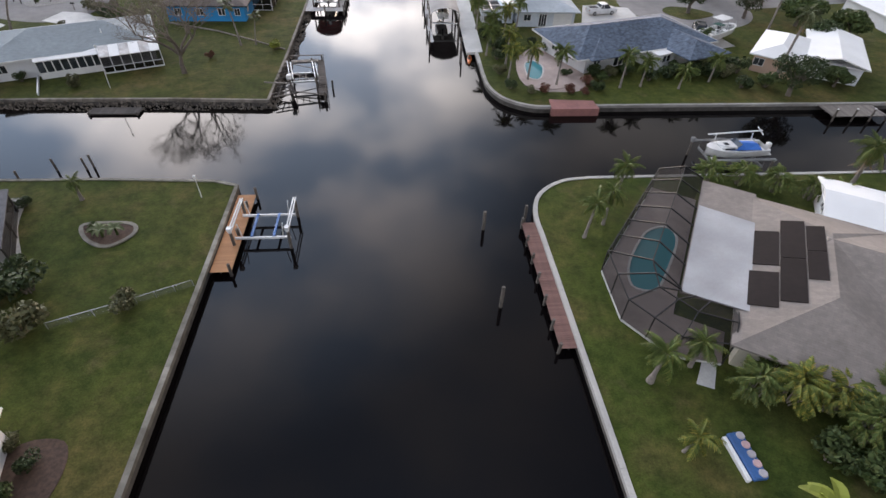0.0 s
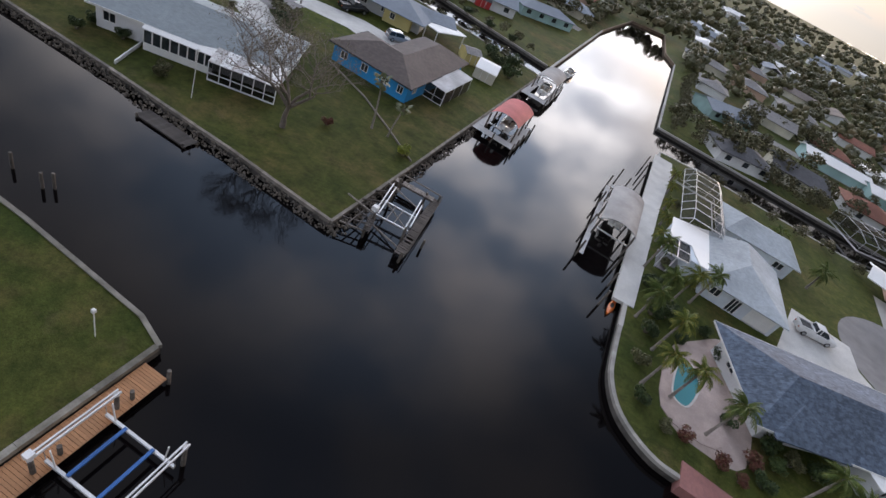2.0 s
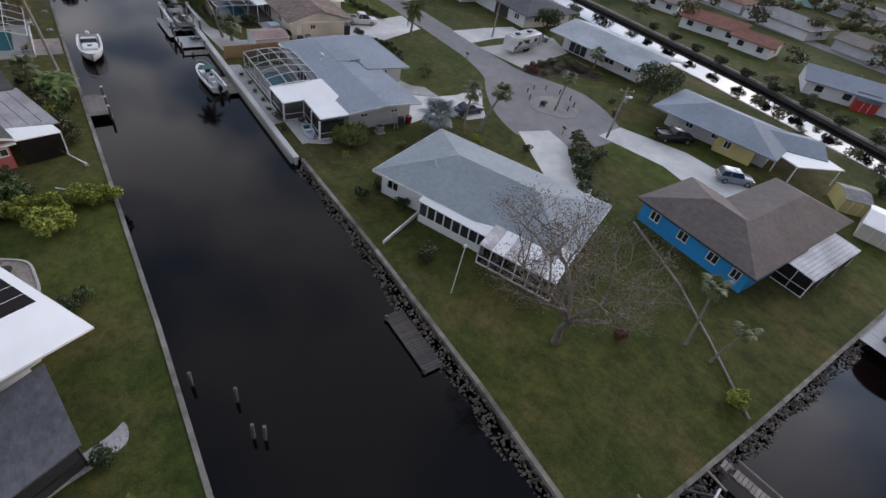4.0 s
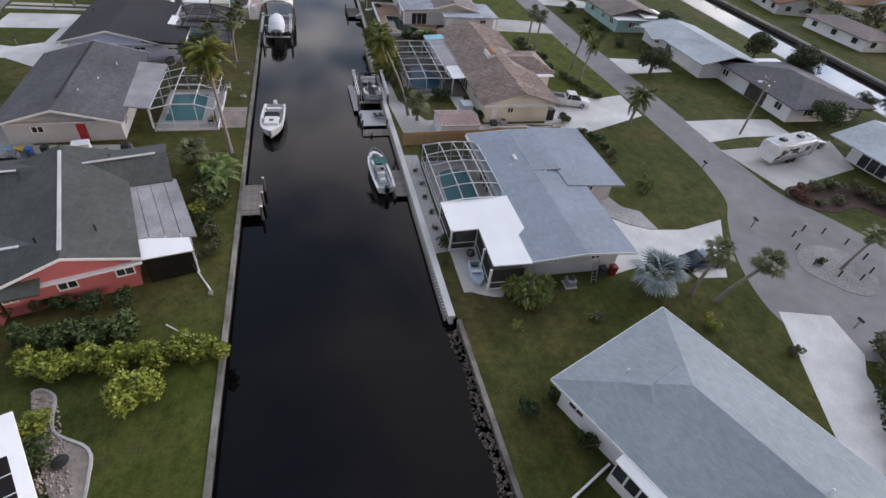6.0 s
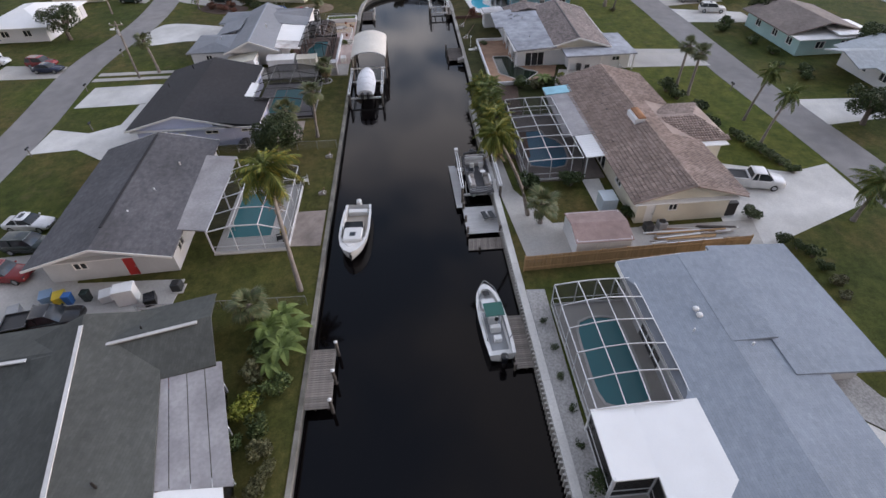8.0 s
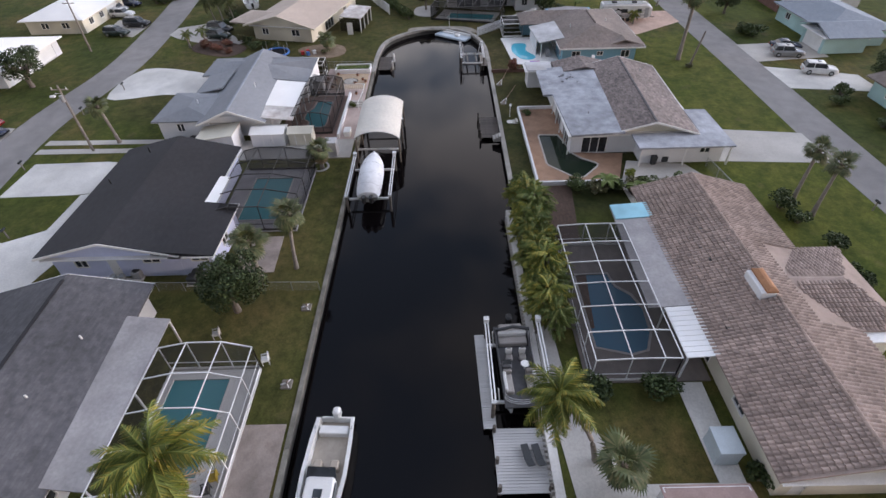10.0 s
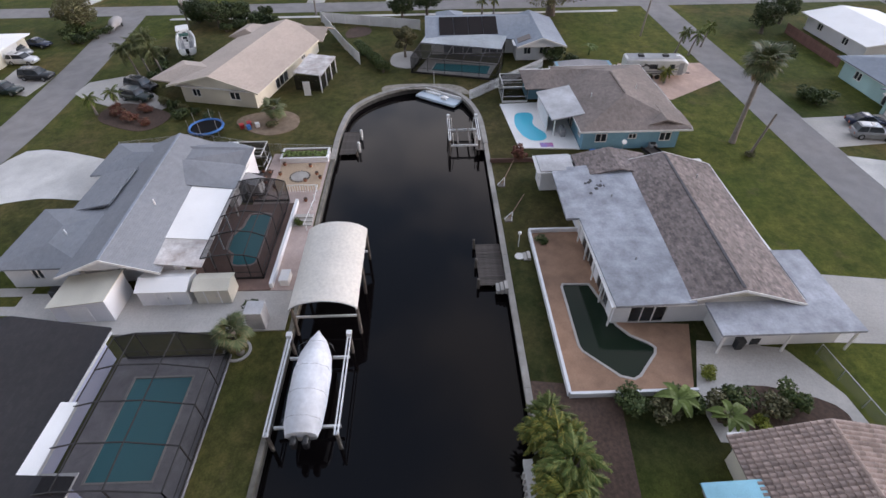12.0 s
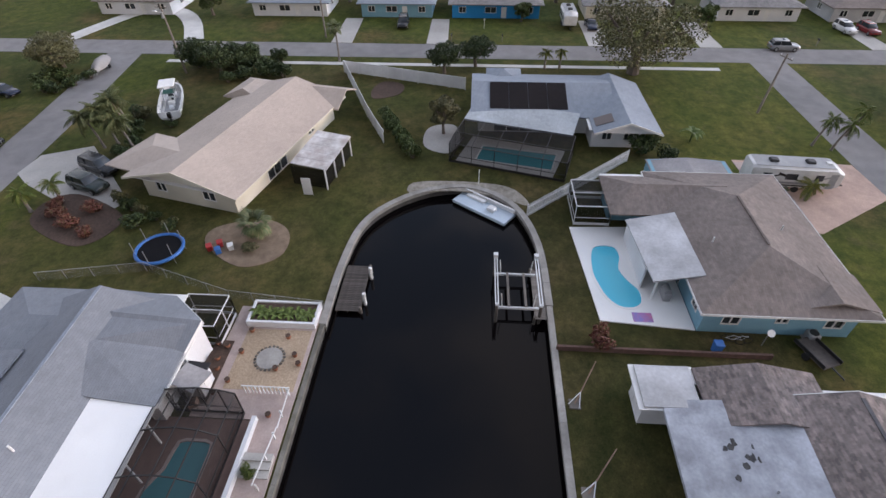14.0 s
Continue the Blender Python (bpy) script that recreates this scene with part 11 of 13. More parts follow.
# ---- fences ----
def board_fence(label, a, b, h, material, pitch=0.16, gap=0.012, cap=False, pointed=False):
    """Upright boards on posts and rails, each board an object."""
    root = thing("fence", label, "fence", *a)
    A, B = Vector(a), Vector(b)
    d = B - A
    n = max(2, round(d.length / pitch))
    ang = math.atan2(d.y, d.x)
    w = d.length / n
    top = h + (0.08 if pointed else 0)
    me = MB().loft([[(0, -0.012, 0.03), (w - gap, -0.012, 0.03), (w - gap, 0.012, 0.03), (0, 0.012, 0.03)], [(0, -0.012, h), (w - gap, -0.012, h), (w - gap, 0.012, h), (0, 0.012, h)],
                    [(w * 0.3, -0.012, top), (w * 0.7 - gap, -0.012, top), (w * 0.7 - gap, 0.012, top), (w * 0.3, 0.012, top)]][: 3 if pointed else 2]).mesh("board")
    me.materials.append(material)
    for k in range(n):
        p = A + d * (k / n)
        o = new("board", me)
        o.parent = root
        o.matrix_parent_inverse = where(root).inverted()
        o.matrix_basis = Matrix.Translation((p.x, p.y, 0)) @ Matrix.Rotation(ang, 4, "Z")
    for f in (0.25, 0.8):
        part("rail", MB().beam((*a, h * f), (*b, h * f), 0.06, 0.09).xf(Matrix.Translation((d.y / d.length * 0.05, -d.x / d.length * 0.05, 0))), material, root)
    m = max(1, round(d.length / 2.4))
    for k in range(m + 1):
        p = A + d * (k / m)
        part("post", MB().cbox(p.x - 0.06, p.y - 0.06, -0.1, p.x + 0.06, p.y + 0.06, h + 0.08, 0.015), material, root)
    return root


def panel_fence(label, line, h, material):
    root = thing("fence", label, "fence", *line[0])
    pts = resample(line, 2.4)
    for i, p in enumerate(pts):
        po = part("post", MB().cbox(p[0] - 0.07, p[1] - 0.07, -0.1, p[0] + 0.07, p[1] + 0.07, h + 0.1, 0.015), material, root)
        if i:
            q = pts[i - 1]
            part("panel", MB().beam((*q, h / 2 + 0.05), (*p, h / 2 + 0.05), 0.04, h - 0.1), material, root)
            part("rail", MB().beam((*q, h), (*p, h), 0.07, 0.1), material, root)
    return root


def wire_fence(label, line, h=1.1, step=2.4):
    root = thing("fence", label, "fence", *line[0])
    pts = resample(line, step)
    for i, p in enumerate(pts):
        part("post", MB().tube([(*p, -0.1), (*p, h)], 0.03, 6), ALU, root)
        if i:
            q = pts[i - 1]
            part("top_rail", MB().tube([(*q, h - 0.02), (*p, h - 0.02)], 0.022, 5), ALU, root)
            part("wire_mesh", MB().add([(*q, 0.05), (*p, 0.05), (*p, h - 0.03), (*q, h - 0.03)], [(0, 1, 2, 3)]), WIRE, root)
    return root


WIRE = screen_mat("chain_link", (0.30, 0.30, 0.29), 0.22)
board_fence("fresh timber board fence between two gardens", (-90.8, 63.9), (-91.5, 84.6), 1.75, WOODT)
board_fence("white picket fence at the canal head", (-178.3, 63.2), (-189.6, 75.6), 1.5, PVC, 0.2, 0.07, pointed=True)
panel_fence("white vinyl panel fence", [(-214.4, 36.7), (-208.6, 56.0)], 1.8, PVC)
panel_fence("white vinyl panel fence", [(-214.3, 36.9), (-199.4, 43.0), (-192.6, 46.2)], 1.8, PVC)
board_fence("brown timber fence across the street", (-203, 122.4), (-187.0, 122.0), 1.7, WOODR, 0.2)
wire_fence("low wire fence across the lawn", [(-26.9, 26.0), (-22.6, 27.7), (-17.4, 30.0)], 0.7, 1.6)
wire_fence("chain-link fence between the gardens", [(-115.0, 31.0), (-114.6, 45.4)])
wire_fence("chain-link fence beside the planting bed", [(-133.0, 86.6), (-126.0, 87.4), (-125.6, 76.6)], 1.2)
wire_fence("thin wire fence by the back lawn", [(-166.6, 19.0), (-168.4, 28.0), (-165.4, 37.0), (-164.6, 45.4)], 1.1)
wire_fence("thin fence along the side yard", [(-88.9, 31.0), (-88.6, 45.0)], 1.1)
wr = thing("rail_fence", "low white rail from house to seawall", "fence", -46.3, 64.8)
part("rail", MB().beam((-46.4, 65.0, 0.25), (-49.0, 70.4, 0.25), 0.14, 0.4), WHITE, wr)
wr = thing("rail_fence", "sagging timber rail along the lot line", "fence", -38, 93)
for a, b in (((-38.4, 92.0), (-29.6, 88.2)), ((-29.6, 88.2), (-23.8, 84.6)), ((-23.8, 84.6), (-17.6, 80.4))):
    part("rail", MB().beam((*a, 0.12), (*b, 0.12), 0.16, 0.18), WOOD, wr)
gr = thing("railing", "white rail beside the terrace steps", "railing", -152, 45)
for k in range(12):
    part("baluster", MB().box(-156.4, 41.6 + k * 0.28, 0.1, -156.34, 41.66 + k * 0.28, 0.95), WHITE, gr)
part("hand_rail", MB().beam((-156.37, 41.5, 0.98), (-156.37, 45.0, 0.98), 0.07, 0.06), WHITE, gr)
for a, b in (((-156.3, 45.0), (-153.4, 45.0)), ((-153.4, 45.0), (-149.6, 44.6))):
    part("hand_rail", MB().beam((*a, 0.95), (*b, 0.8), 0.07, 0.06), WHITE, gr)
for x in (-156.3, -154.6, -153.0, -151.4, -149.6):
    part("post", MB().box(x - 0.05, 44.8, 0.1, x + 0.05, 44.9, 0.95), WHITE, gr)
st = thing("steps", "wide grey steps down the terrace", "steps", -151, 44)
for k in range(3):
    part("step", MB().box(-151.8 + k * 0.5, 43.3, 0.0, -151.3 + k * 0.5, 45.2, 0.48 - k * 0.14), CONC, st)


# ---- poles and lamps ----
def utility_pole(label, x, y, h, arm=True, lean=(0.0, 0.0), lamp=False, yaw=0):
    root = thing("utility_pole", label, "pole", x, y, 0, 0, "utility poles")
    t = (x + lean[0], y + lean[1], h)
    part("pole", MB().tube([(x, y, -0.2), t], [0.17, 0.11], 10), WOOD, root)
    c, s = math.cos(radians(yaw)), math.sin(radians(yaw))
    if arm:
        part("cross_arm", MB().beam((t[0] - c, t[1] - s, h - 0.5), (t[0] + c, t[1] + s, h - 0.5), 0.1, 0.12), WOOD, root)
        for k in (-0.85, 0, 0.85):
            part("insulator", MB().tube([(t[0] + c * k, t[1] + s * k, h - 0.45), (t[0] + c * k, t[1] + s * k, h - 0.2)], [0.05, 0.03], 6), WHITE, root)
    if lamp:
        part("transformer", MB().tube([(t[0] + 0.3, t[1], h - 1.9), (t[0] + 0.3, t[1], h - 1.1)], 0.22, 10), ALU, root)
        la = part("lamp_arm", MB().tube([(t[0], t[1], h - 1.0), (t[0] + 0.8 * s, t[1] - 0.8 * c, h - 0.6), (t[0] + 1.5 * s, t[1] - 1.5 * c, h - 0.6)], 0.035, 6), ALU, root)
        part("lamp_head", MB().cbox(t[0] + 1.5 * s - 0.18, t[1] - 1.5 * c - 0.3, h - 0.72, t[0] + 1.5 * s + 0.18, t[1] - 1.5 * c + 0.3, h - 0.56, 0.05), WHITEALU, la)
    return root


utility_pole("wooden pole with lamp at the turning place", -53.8, 104.8, 7.4, True, (0.2, 0.1), True, 60)
utility_pole("wooden pole beside the camper drive", -91.2, 113.3, 8.6, True, (0.1, 0.2), True)
utility_pole("wooden utility pole at the south street", -140.2, 12.2, 8.6, True, (0, -0.1), True, 90)
utility_pole("tall wooden pole at the street corner", -212.9, 11.5, 10.4, True, (0.2, -0.3), True, 80)
utility_pole("wooden pole on the corner lawn", -203.0, 95.9, 8.2, True, (0.5, 0.3), False, 20)
utility_pole("leaning wooden pole by the street", -161.6, 95.4, 5.6, False, (0.4, 0.8))
utility_pole("wooden pole past the cross street", -230.0, 30.0, 8.6)
utility_pole("wooden pole across the south street", -176.0, -6.6, 8.6, True, (0, 0), False, 90)


def thin_pole(label, x, y, h, lean=(0, 0), top=True):
    root = thing("thin_pole", label, "pole", x, y)
    part("pole", MB().tube([(x, y, -0.1), (x + lean[0], y + lean[1], h)], 0.04, 6), WHITE, root)
    if top:
        part("pole_top", MB().cbox(x + lean[0] - 0.12, y + lean[1] - 0.12, h - 0.1, x + lean[0] + 0.12, y + lean[1] + 0.12, h + 0.16, 0.04), WHITE, root)


thin_pole("slim white bird-house pole on the lawn corner", -20.0, 42.2, 2.5)
thin_pole("thin white pole on the corner lot", -38.5, 67.3, 5.4, (0.2, 0.2))
thin_pole("white marker pole at the canal head", -184.0, 58.2, 1.9, top=False)
thin_pole("white marker post by the cross street", -236.0, 58.8, 1.6)
for x, y in ((-82.6, 100.9), (-124, 99.9), (-117, 7.6), (-123.0, 12.4), (-150.4, 5.6), (-158.6, 7.6), (-136.0, 6.0), (-110, -1.2), (-229, 53), (-229, 62), (-229, 116), (-56.6, 98.6), (-71.0, 99.2)):
    r = thing("mailbox", "small mailbox on a short post by the street", "mailbox", x, y, group="mailboxes")
    part("post", MB().box(x - 0.05, y - 0.05, -0.05, x + 0.05, y + 0.05, 1.0), WOOD, r)
    part("box", MB().loft([[(x - 0.3, y + 0.12 * math.cos(a), 1.1 + 0.13 * math.sin(a)) for a in [2 * math.pi * k / 8 for k in range(8)]], [(x + 0.3, y + 0.12 * math.cos(a), 1.1 + 0.13 * math.sin(a)) for a in [2 * math.pi * k / 8 for k in range(8)]]]), CARB, r)
for k in range(10):
    a = 6.283 * k / 10
    r = thing("rope_post", "short dark post round the pebble island", "post", -63.6 + 3.7 * math.cos(a), 103.4 + 3.5 * math.sin(a), group="island posts")
    part("post", MB().tube([(-65.8 + 3.9 * math.cos(a), 104.9 + 3.4 * math.sin(a), -0.05), (-65.8 + 3.9 * math.cos(a), 104.9 + 3.4 * math.sin(a), 0.9)], 0.09, 8), WOODD, r)
    part("post_cap", MB().tube([(-65.8 + 3.9 * math.cos(a), 104.9 + 3.4 * math.sin(a), 0.9), (-65.8 + 3.9 * math.cos(a), 104.9 + 3.4 * math.sin(a), 1.0)], [0.12, 0.04], 8), CONC, r)


# ---- sheds ----
def shed(label, cx, cy, L, W, rot, h, zr, wallm, roofm, door="s"):
    root = thing("shed", label, "shed", cx, cy, 0, rot, "garden sheds")
    go = side_frame(cx, cy, L, W, rot, "s")
    part("body", ubox(MB(), go, -L / 2, L / 2, -W, 0, 0.02, h), wallm, root)
    for e in (-1, 1):
        ring = lambda xx: [(*rot2(xx, y, cx, cy, rot), z) for y, z in ((-W / 2, h), (W / 2, h), (0, zr - 0.05))]
        part("gable", MB().loft([ring(e * (L / 2 - 0.06)), ring(e * L / 2)]), wallm, root)
    for s in (-1, 1):
        pts = [(*rot2(x, y, cx, cy, rot), z) for x, y, z in ((-L / 2 - 0.12, s * (W / 2 + 0.14), h - 0.04), (L / 2 + 0.12, s * (W / 2 + 0.14), h - 0.04), (L / 2 + 0.12, 0, zr), (-L / 2 - 0.12, 0, zr))]
        part("roof_slope", MB().slab(pts, 0.06), roofm, root)
    g2 = side_frame(cx, cy, L, W, rot, door)
    d = part("door", ubox(MB(), g2, -0.55, 0.55, 0, 0.03, 0.05, min(h - 0.1, 1.95)), wallm, root)
    part("handle", ubox(MB(), g2, 0.35, 0.42, 0.03, 0.07, 0.9, 1.1), ALU, d)
    for k in (-1, 1):
        part("corner_trim", ubox(MB(), g2, k * 0.6 - 0.04, k * 0.6 + 0.04, 0, 0.035, 0.03, h - 0.05), WHITE, root)
    return root


CREAMP = mat("cream_shed_siding", (0.66, 0.63, 0.53), (0.6, 0.57, 0.48), 1, 0.7, bump=0.1)
ls = thing("shed", "white lean-to garden shed with a tan sloping roof", "shed", -140.1, 28.7, 0, 0, "garden sheds")
part("body", MB().loft([[(x, 26.4, 0.02), (x, 31.0, 0.02), (x, 31.0, 2.55), (x, 26.4, 1.95)] for x in (-141.8, -138.4)]), WHITEW, ls)
part("roof_slope", MB().slab([(-141.95, 26.2, 2.0), (-138.25, 26.2, 2.0), (-138.25, 31.12, 2.64), (-141.95, 31.12, 2.64)], 0.06), CREAMP, ls)
part("door", MB().box(-138.41, 27.6, 0.05, -138.37, 29.4, 1.85), WHITE, ls)
shed("long low white garden shed", -141.2, 34.65, 4.1, 2.4, 90, 1.85, 2.25, WHITEW, WHITEROOF, "s")
shed("small cream garden shed with ribbed doors", -141.0, 38.7, 2.9, 1.9, 90, 1.8, 2.15, CREAMP, CREAMP, "s")
shed("white tool shed under a faded brown-pink roof", -94.1, 71.3, 5.0, 4.2, 90, 1.95, 2.4, WHITEW, mat("faded_pink_roof", (0.36, 0.26, 0.24), (0.29, 0.205, 0.19), 1.4, 0.9, bump=0.3, fine=9), "s")
shed("white metal garden shed behind the blue house", -23.6, 121.0, 4.0, 6.4, 12, 2.0, 2.6, CREAMW, WHITEROOF, "s")
shed("yellow garden shed with weathered roof", -28.6, 124.0, 3.2, 4.2, 40, 2.0, 2.5, YELLOWW, S_FAR, "s")
shed("small dark red shed by the back canal", -44.0, 168.0, 4.0, 4.0, 30, 2.0, 3.0, REDP, S_DGREY, "s")
shed("flat dark-roofed shed behind the soft blue house", -185.0, 81.0, 3.6, 8.4, 0, 2.0, 2.3, SKYW, DARKMEM, "e")


# ---- appliances and yard things ----
def ac_unit(x, y, rot=0, label="grey air-conditioner unit beside a house wall", dark=False):
    r = thing("air_conditioner", label, "air conditioner", x, y, 0, rot, "air conditioners")
    part("pad", MB().box(-0.55, -0.55, 0, 0.55, 0.55, 0.1), CONC, r, local=True)
    part("cabinet", MB().cbox(-0.42, -0.42, 0.1, 0.42, 0.42, 0.85, 0.06), NAVYC if dark else GREYV, r, local=True)
    part("fan_grille", MB().tube([(0, 0, 0.85), (0, 0, 0.9)], [0.34, 0.32], 16), BLACK, r, local=True)


for x, y, d in ((-116.6, 34.0, True), (-91.6, 33.4, True), (-95.2, 76.8, True), (-136.4, 23.8, True), (-163.6, 84.4, False), (-134.4, 82.2, True), (-141.6, 24.6, True), (-116.9, 28.4, False), (-95.4, 78.2, False), (-65.2, 74.8, False)):
    ac_unit(x, y, 0, "dark air-conditioner unit beside a house wall" if d else "grey air-conditioner unit beside a house wall", d)


def bin_(x, y, m, label):
    r = thing("wheelie_bin", label, "bin", x, y, 0, 0, "bins")
    part("body", MB().loft([[(x - 0.25, y - 0.25, 0.03), (x + 0.25, y - 0.25, 0.03), (x + 0.25, y + 0.25, 0.03), (x - 0.25, y + 0.25, 0.03)], [(x - 0.31, y - 0.31, 1.0), (x + 0.31, y - 0.31, 1.0), (x + 0.31, y + 0.31, 1.0), (x - 0.31, y + 0.31, 1.0)]]), m, r)
    part("lid", MB().cbox(x - 0.34, y - 0.34, 1.0, x + 0.34, y + 0.34, 1.1, 0.04), m, r)


for x, y, m, l in ((-90.8, 24.6, BLUEP, "blue wheeled bin beside a grey wall"), (-91.0, 26.0, CARG, "green wheeled bin beside a grey wall"), (-96.8, 81.2, BLUEP, "blue wheeled bin against the tiled house"), (-96.9, 82.1, BLUEP, "blue wheeled bin against the tiled house"), (-96.9, 83.0, NAVYC, "dark wheeled bin against the tiled house"), (-96.9, 80.2, NAVYC, "dark wheeled bin against the tiled house"), (-137.4, 41.0, NAVYC, "black storage bin by the sheds"), (-133.8, 80.8, NAVYC, "dark wheeled bin by the house"), (-66.0, 78.3, NAVYC, "dark wheeled bin behind the house"), (-66.0, 79.4, RED, "red bin behind the house"), (-162.0, 76.6, BLUEP, "blue bin at the pool deck")):
    bin_(x, y, m, l)


def crate(x, y, sx, sy, h, m, label, name="storage_box", cat="box", z=0.03, rot=0):
    r = thing(name, label, cat, x, y, z, rot)
    part("body", MB().cbox(-sx / 2, -sy / 2, 0, sx / 2, sy / 2, h * 0.85, 0.04), m, r, local=True)
    part("lid", MB().cbox(-sx / 2 - 0.03, -sy / 2 - 0.03, h * 0.85, sx / 2 + 0.03, sy / 2 + 0.03, h, 0.03), m, r, local=True)


crate(-137.7, 43.0, 1.4, 1.4, 1.9, GREYMEM, "tall pale storage cabinet on the terrace", "storage_cabinet", "cabinet", 0.12)
crate(-142.6, 44.2, 1.4, 0.8, 0.7, WHITE, "white deck box by the canopy", "deck_box", "box", 0.1)
crate(-99.2, 74.0, 1.8, 1.5, 1.5, mat("pale_blue_box", (0.55, 0.63, 0.68), None, 1, 0.5), "pale blue utility box by the lanai", "utility_box", "box", 0.06)
crate(-90.6, 29.6, 1.2, 1.6, 1.6, WHITE, "white fridge-like cabinet by the side door", "cabinet", "cabinet", 0.06, 12)
for x, y, m, l in ((-91.4, 22.4, mat("faded_blue_tarp", (0.24, 0.36, 0.52), None, 1, 0.8), "heap under a pale blue tarp"), (-91.2, 23.6, YELLOWP, "yellow yard toy beside the grey wall"), (-91.0, 27.6, WHITE, "white plastic tub beside the grey wall"), (-90.2, 31.6, CARB, "black plastic tub beside the grey wall"), (-89.8, 20.6, GREYV, "grey junk box beside the grey wall")):
    crate(x, y, 1.1, 0.9, 0.7, m, l, "yard_box", "box", 0.07, 20)
lb = thing("lumber_pile", "pile of loose boards and pipes beside the house", "lumber", -93.6, 80)
rl = random.Random(8)
for k in range(16):
    y0 = 76.0 + rl.uniform(0, 2)
    x0 = -94.6 + (k % 8) * 0.28
    part("board", MB().beam((x0, y0, 0.12 + 0.1 * (k // 8)), (x0 + rl.uniform(-0.3, 0.3), y0 + rl.uniform(4, 8), 0.14 + 0.1 * (k // 8)), 0.18, 0.06), (WOODT, WOOD, WHITEALU)[k % 3], lb)
# trampoline
tp = thing("trampoline", "round trampoline with blue rim on the back lawn", "trampoline", -170.6, 28.4)
ring = [(-170.6 + 2.1 * math.cos(6.283 * k / 28), 28.4 + 2.1 * math.sin(6.283 * k / 28), 0.82) for k in range(29)]
part("rim_pad", MB().tube(ring, 0.17, 8), BLUEP, tp, "blue padded rim", smooth=60)
part("mat", MB().prism([(p[0] * 0.94 - 170.6 * 0.06, p[1] * 0.94 + 28.4 * 0.06) for p in ring[:-1]], 0.78, 0.81), mat("jumping_mat", (0.012, 0.012, 0.014), None, 3.0, 0.95, bump=0.05, spec=0.1), tp)
for k in range(6):
    a = 6.283 * k / 6
    part("leg", MB().tube([(-170.6 + 2.05 * math.cos(a), 28.4 + 2.05 * math.sin(a), 0), (-170.6 + 2.05 * math.cos(a), 28.4 + 2.05 * math.sin(a), 2.3)], 0.035, 6), ALU, tp)
for x, y, m in ((-171.6, 32.6, REDP), (-171.2, 33.6, BLUEP), (-172.2, 33.4, REDP), (-171.8, 34.6, WHITE)):
    crate(x, y, 0.6, 0.5, 0.6, m, "plastic garden toy on the lawn", "garden_toy", "toy", 0.0, 30)
# blue lounge with round cushions
lo = thing("lounge_bench", "blue bench with round cushions on the lawn", "bench", 21.15, 13.05, 0, 4)
part("bench", MB().cbox(-0.35, -1.55, 0.15, 0.7, 1.55, 0.42, 0.1), mat("blue_vinyl", (0.035, 0.12, 0.32), None, 1, 0.5), lo, local=True)
part("side_board", MB().cbox(-0.7, -1.5, 0.0, -0.4, 1.4, 0.3, 0.05), WHITE, lo, local=True)
for k in range(5):
    part("cushion", MB().tube([(0.42, -1.24 + k * 0.62, 0.42), (0.42, -1.24 + k * 0.62, 0.5)], [0.28, 0.24], 14), PINKP if k % 2 else mat("faded_cushion", (0.45, 0.42, 0.44), None, 2.0, 0.7), lo, local=True)
# dock chairs, bumpers, grill, dish, lamp
for y in (61.6, 62.3):
    ch = thing("lounge_chair", "dark folding lounge chair on the floating dock", "chair", -99.3, y, -0.45, 10, "dock chairs")
    part("seat", MB().slab([(-0.8, -0.25, 0.32), (0.3, -0.25, 0.32), (0.3, 0.25, 0.32), (-0.8, 0.25, 0.32)], 0.05), NAVYC, ch, local=True)
    part("backrest", MB().slab([(0.3, -0.25, 0.32), (0.9, -0.25, 0.75), (0.9, 0.25, 0.75), (0.3, 0.25, 0.32)], 0.05), NAVYC, ch, local=True)
    for sx in (-0.6, 0.4):
        part("leg", MB().beam((sx, -0.25, 0), (sx, 0.25, 0.3), 0.04), ALU, ch, local=True)
for x, y in ((-169.4, 48.5), (-166.2, 48.5)):
    bm = thing("dock_bumper", "white cylindrical bumper on the dark dock", "bumper", x, y, -0.5)
    part("bumper", MB().tube([(x, y, -0.9), (x, y, 0.5)], [0.16, 0.16], 10), WHITE, bm)
gl = thing("grill", "silver gas grill under the patio roof", "grill", -167.6, 74.2, 0.12, 0)
part("cart", MB().cbox(-0.6, -0.3, 0, 0.6, 0.3, 0.85, 0.04), GREYV, gl, local=True)
part("hood", MB().loft([[(x, 0.3 * math.cos(a), 0.85 + 0.35 * max(0, math.sin(a))) for a in [math.pi * k / 8 for k in range(9)]] for x in (-0.4, 0.4)]), ALU, gl, local=True)
ds = thing("satellite_dish", "white satellite dish at the wall foot", "satellite dish", -162.8, 80.4, 0)
part("mast", MB().tube([(-162.8, 80.4, 0), (-162.8, 80.4, 1.5)], 0.04, 6), ALU, ds)
part("dish", MB().tube([(-162.8, 80.4, 1.5), (-162.72, 80.4, 1.6), (-162.6, 80.4, 1.72)], [0.06, 0.24, 0.30], 14), WHITE, ds)
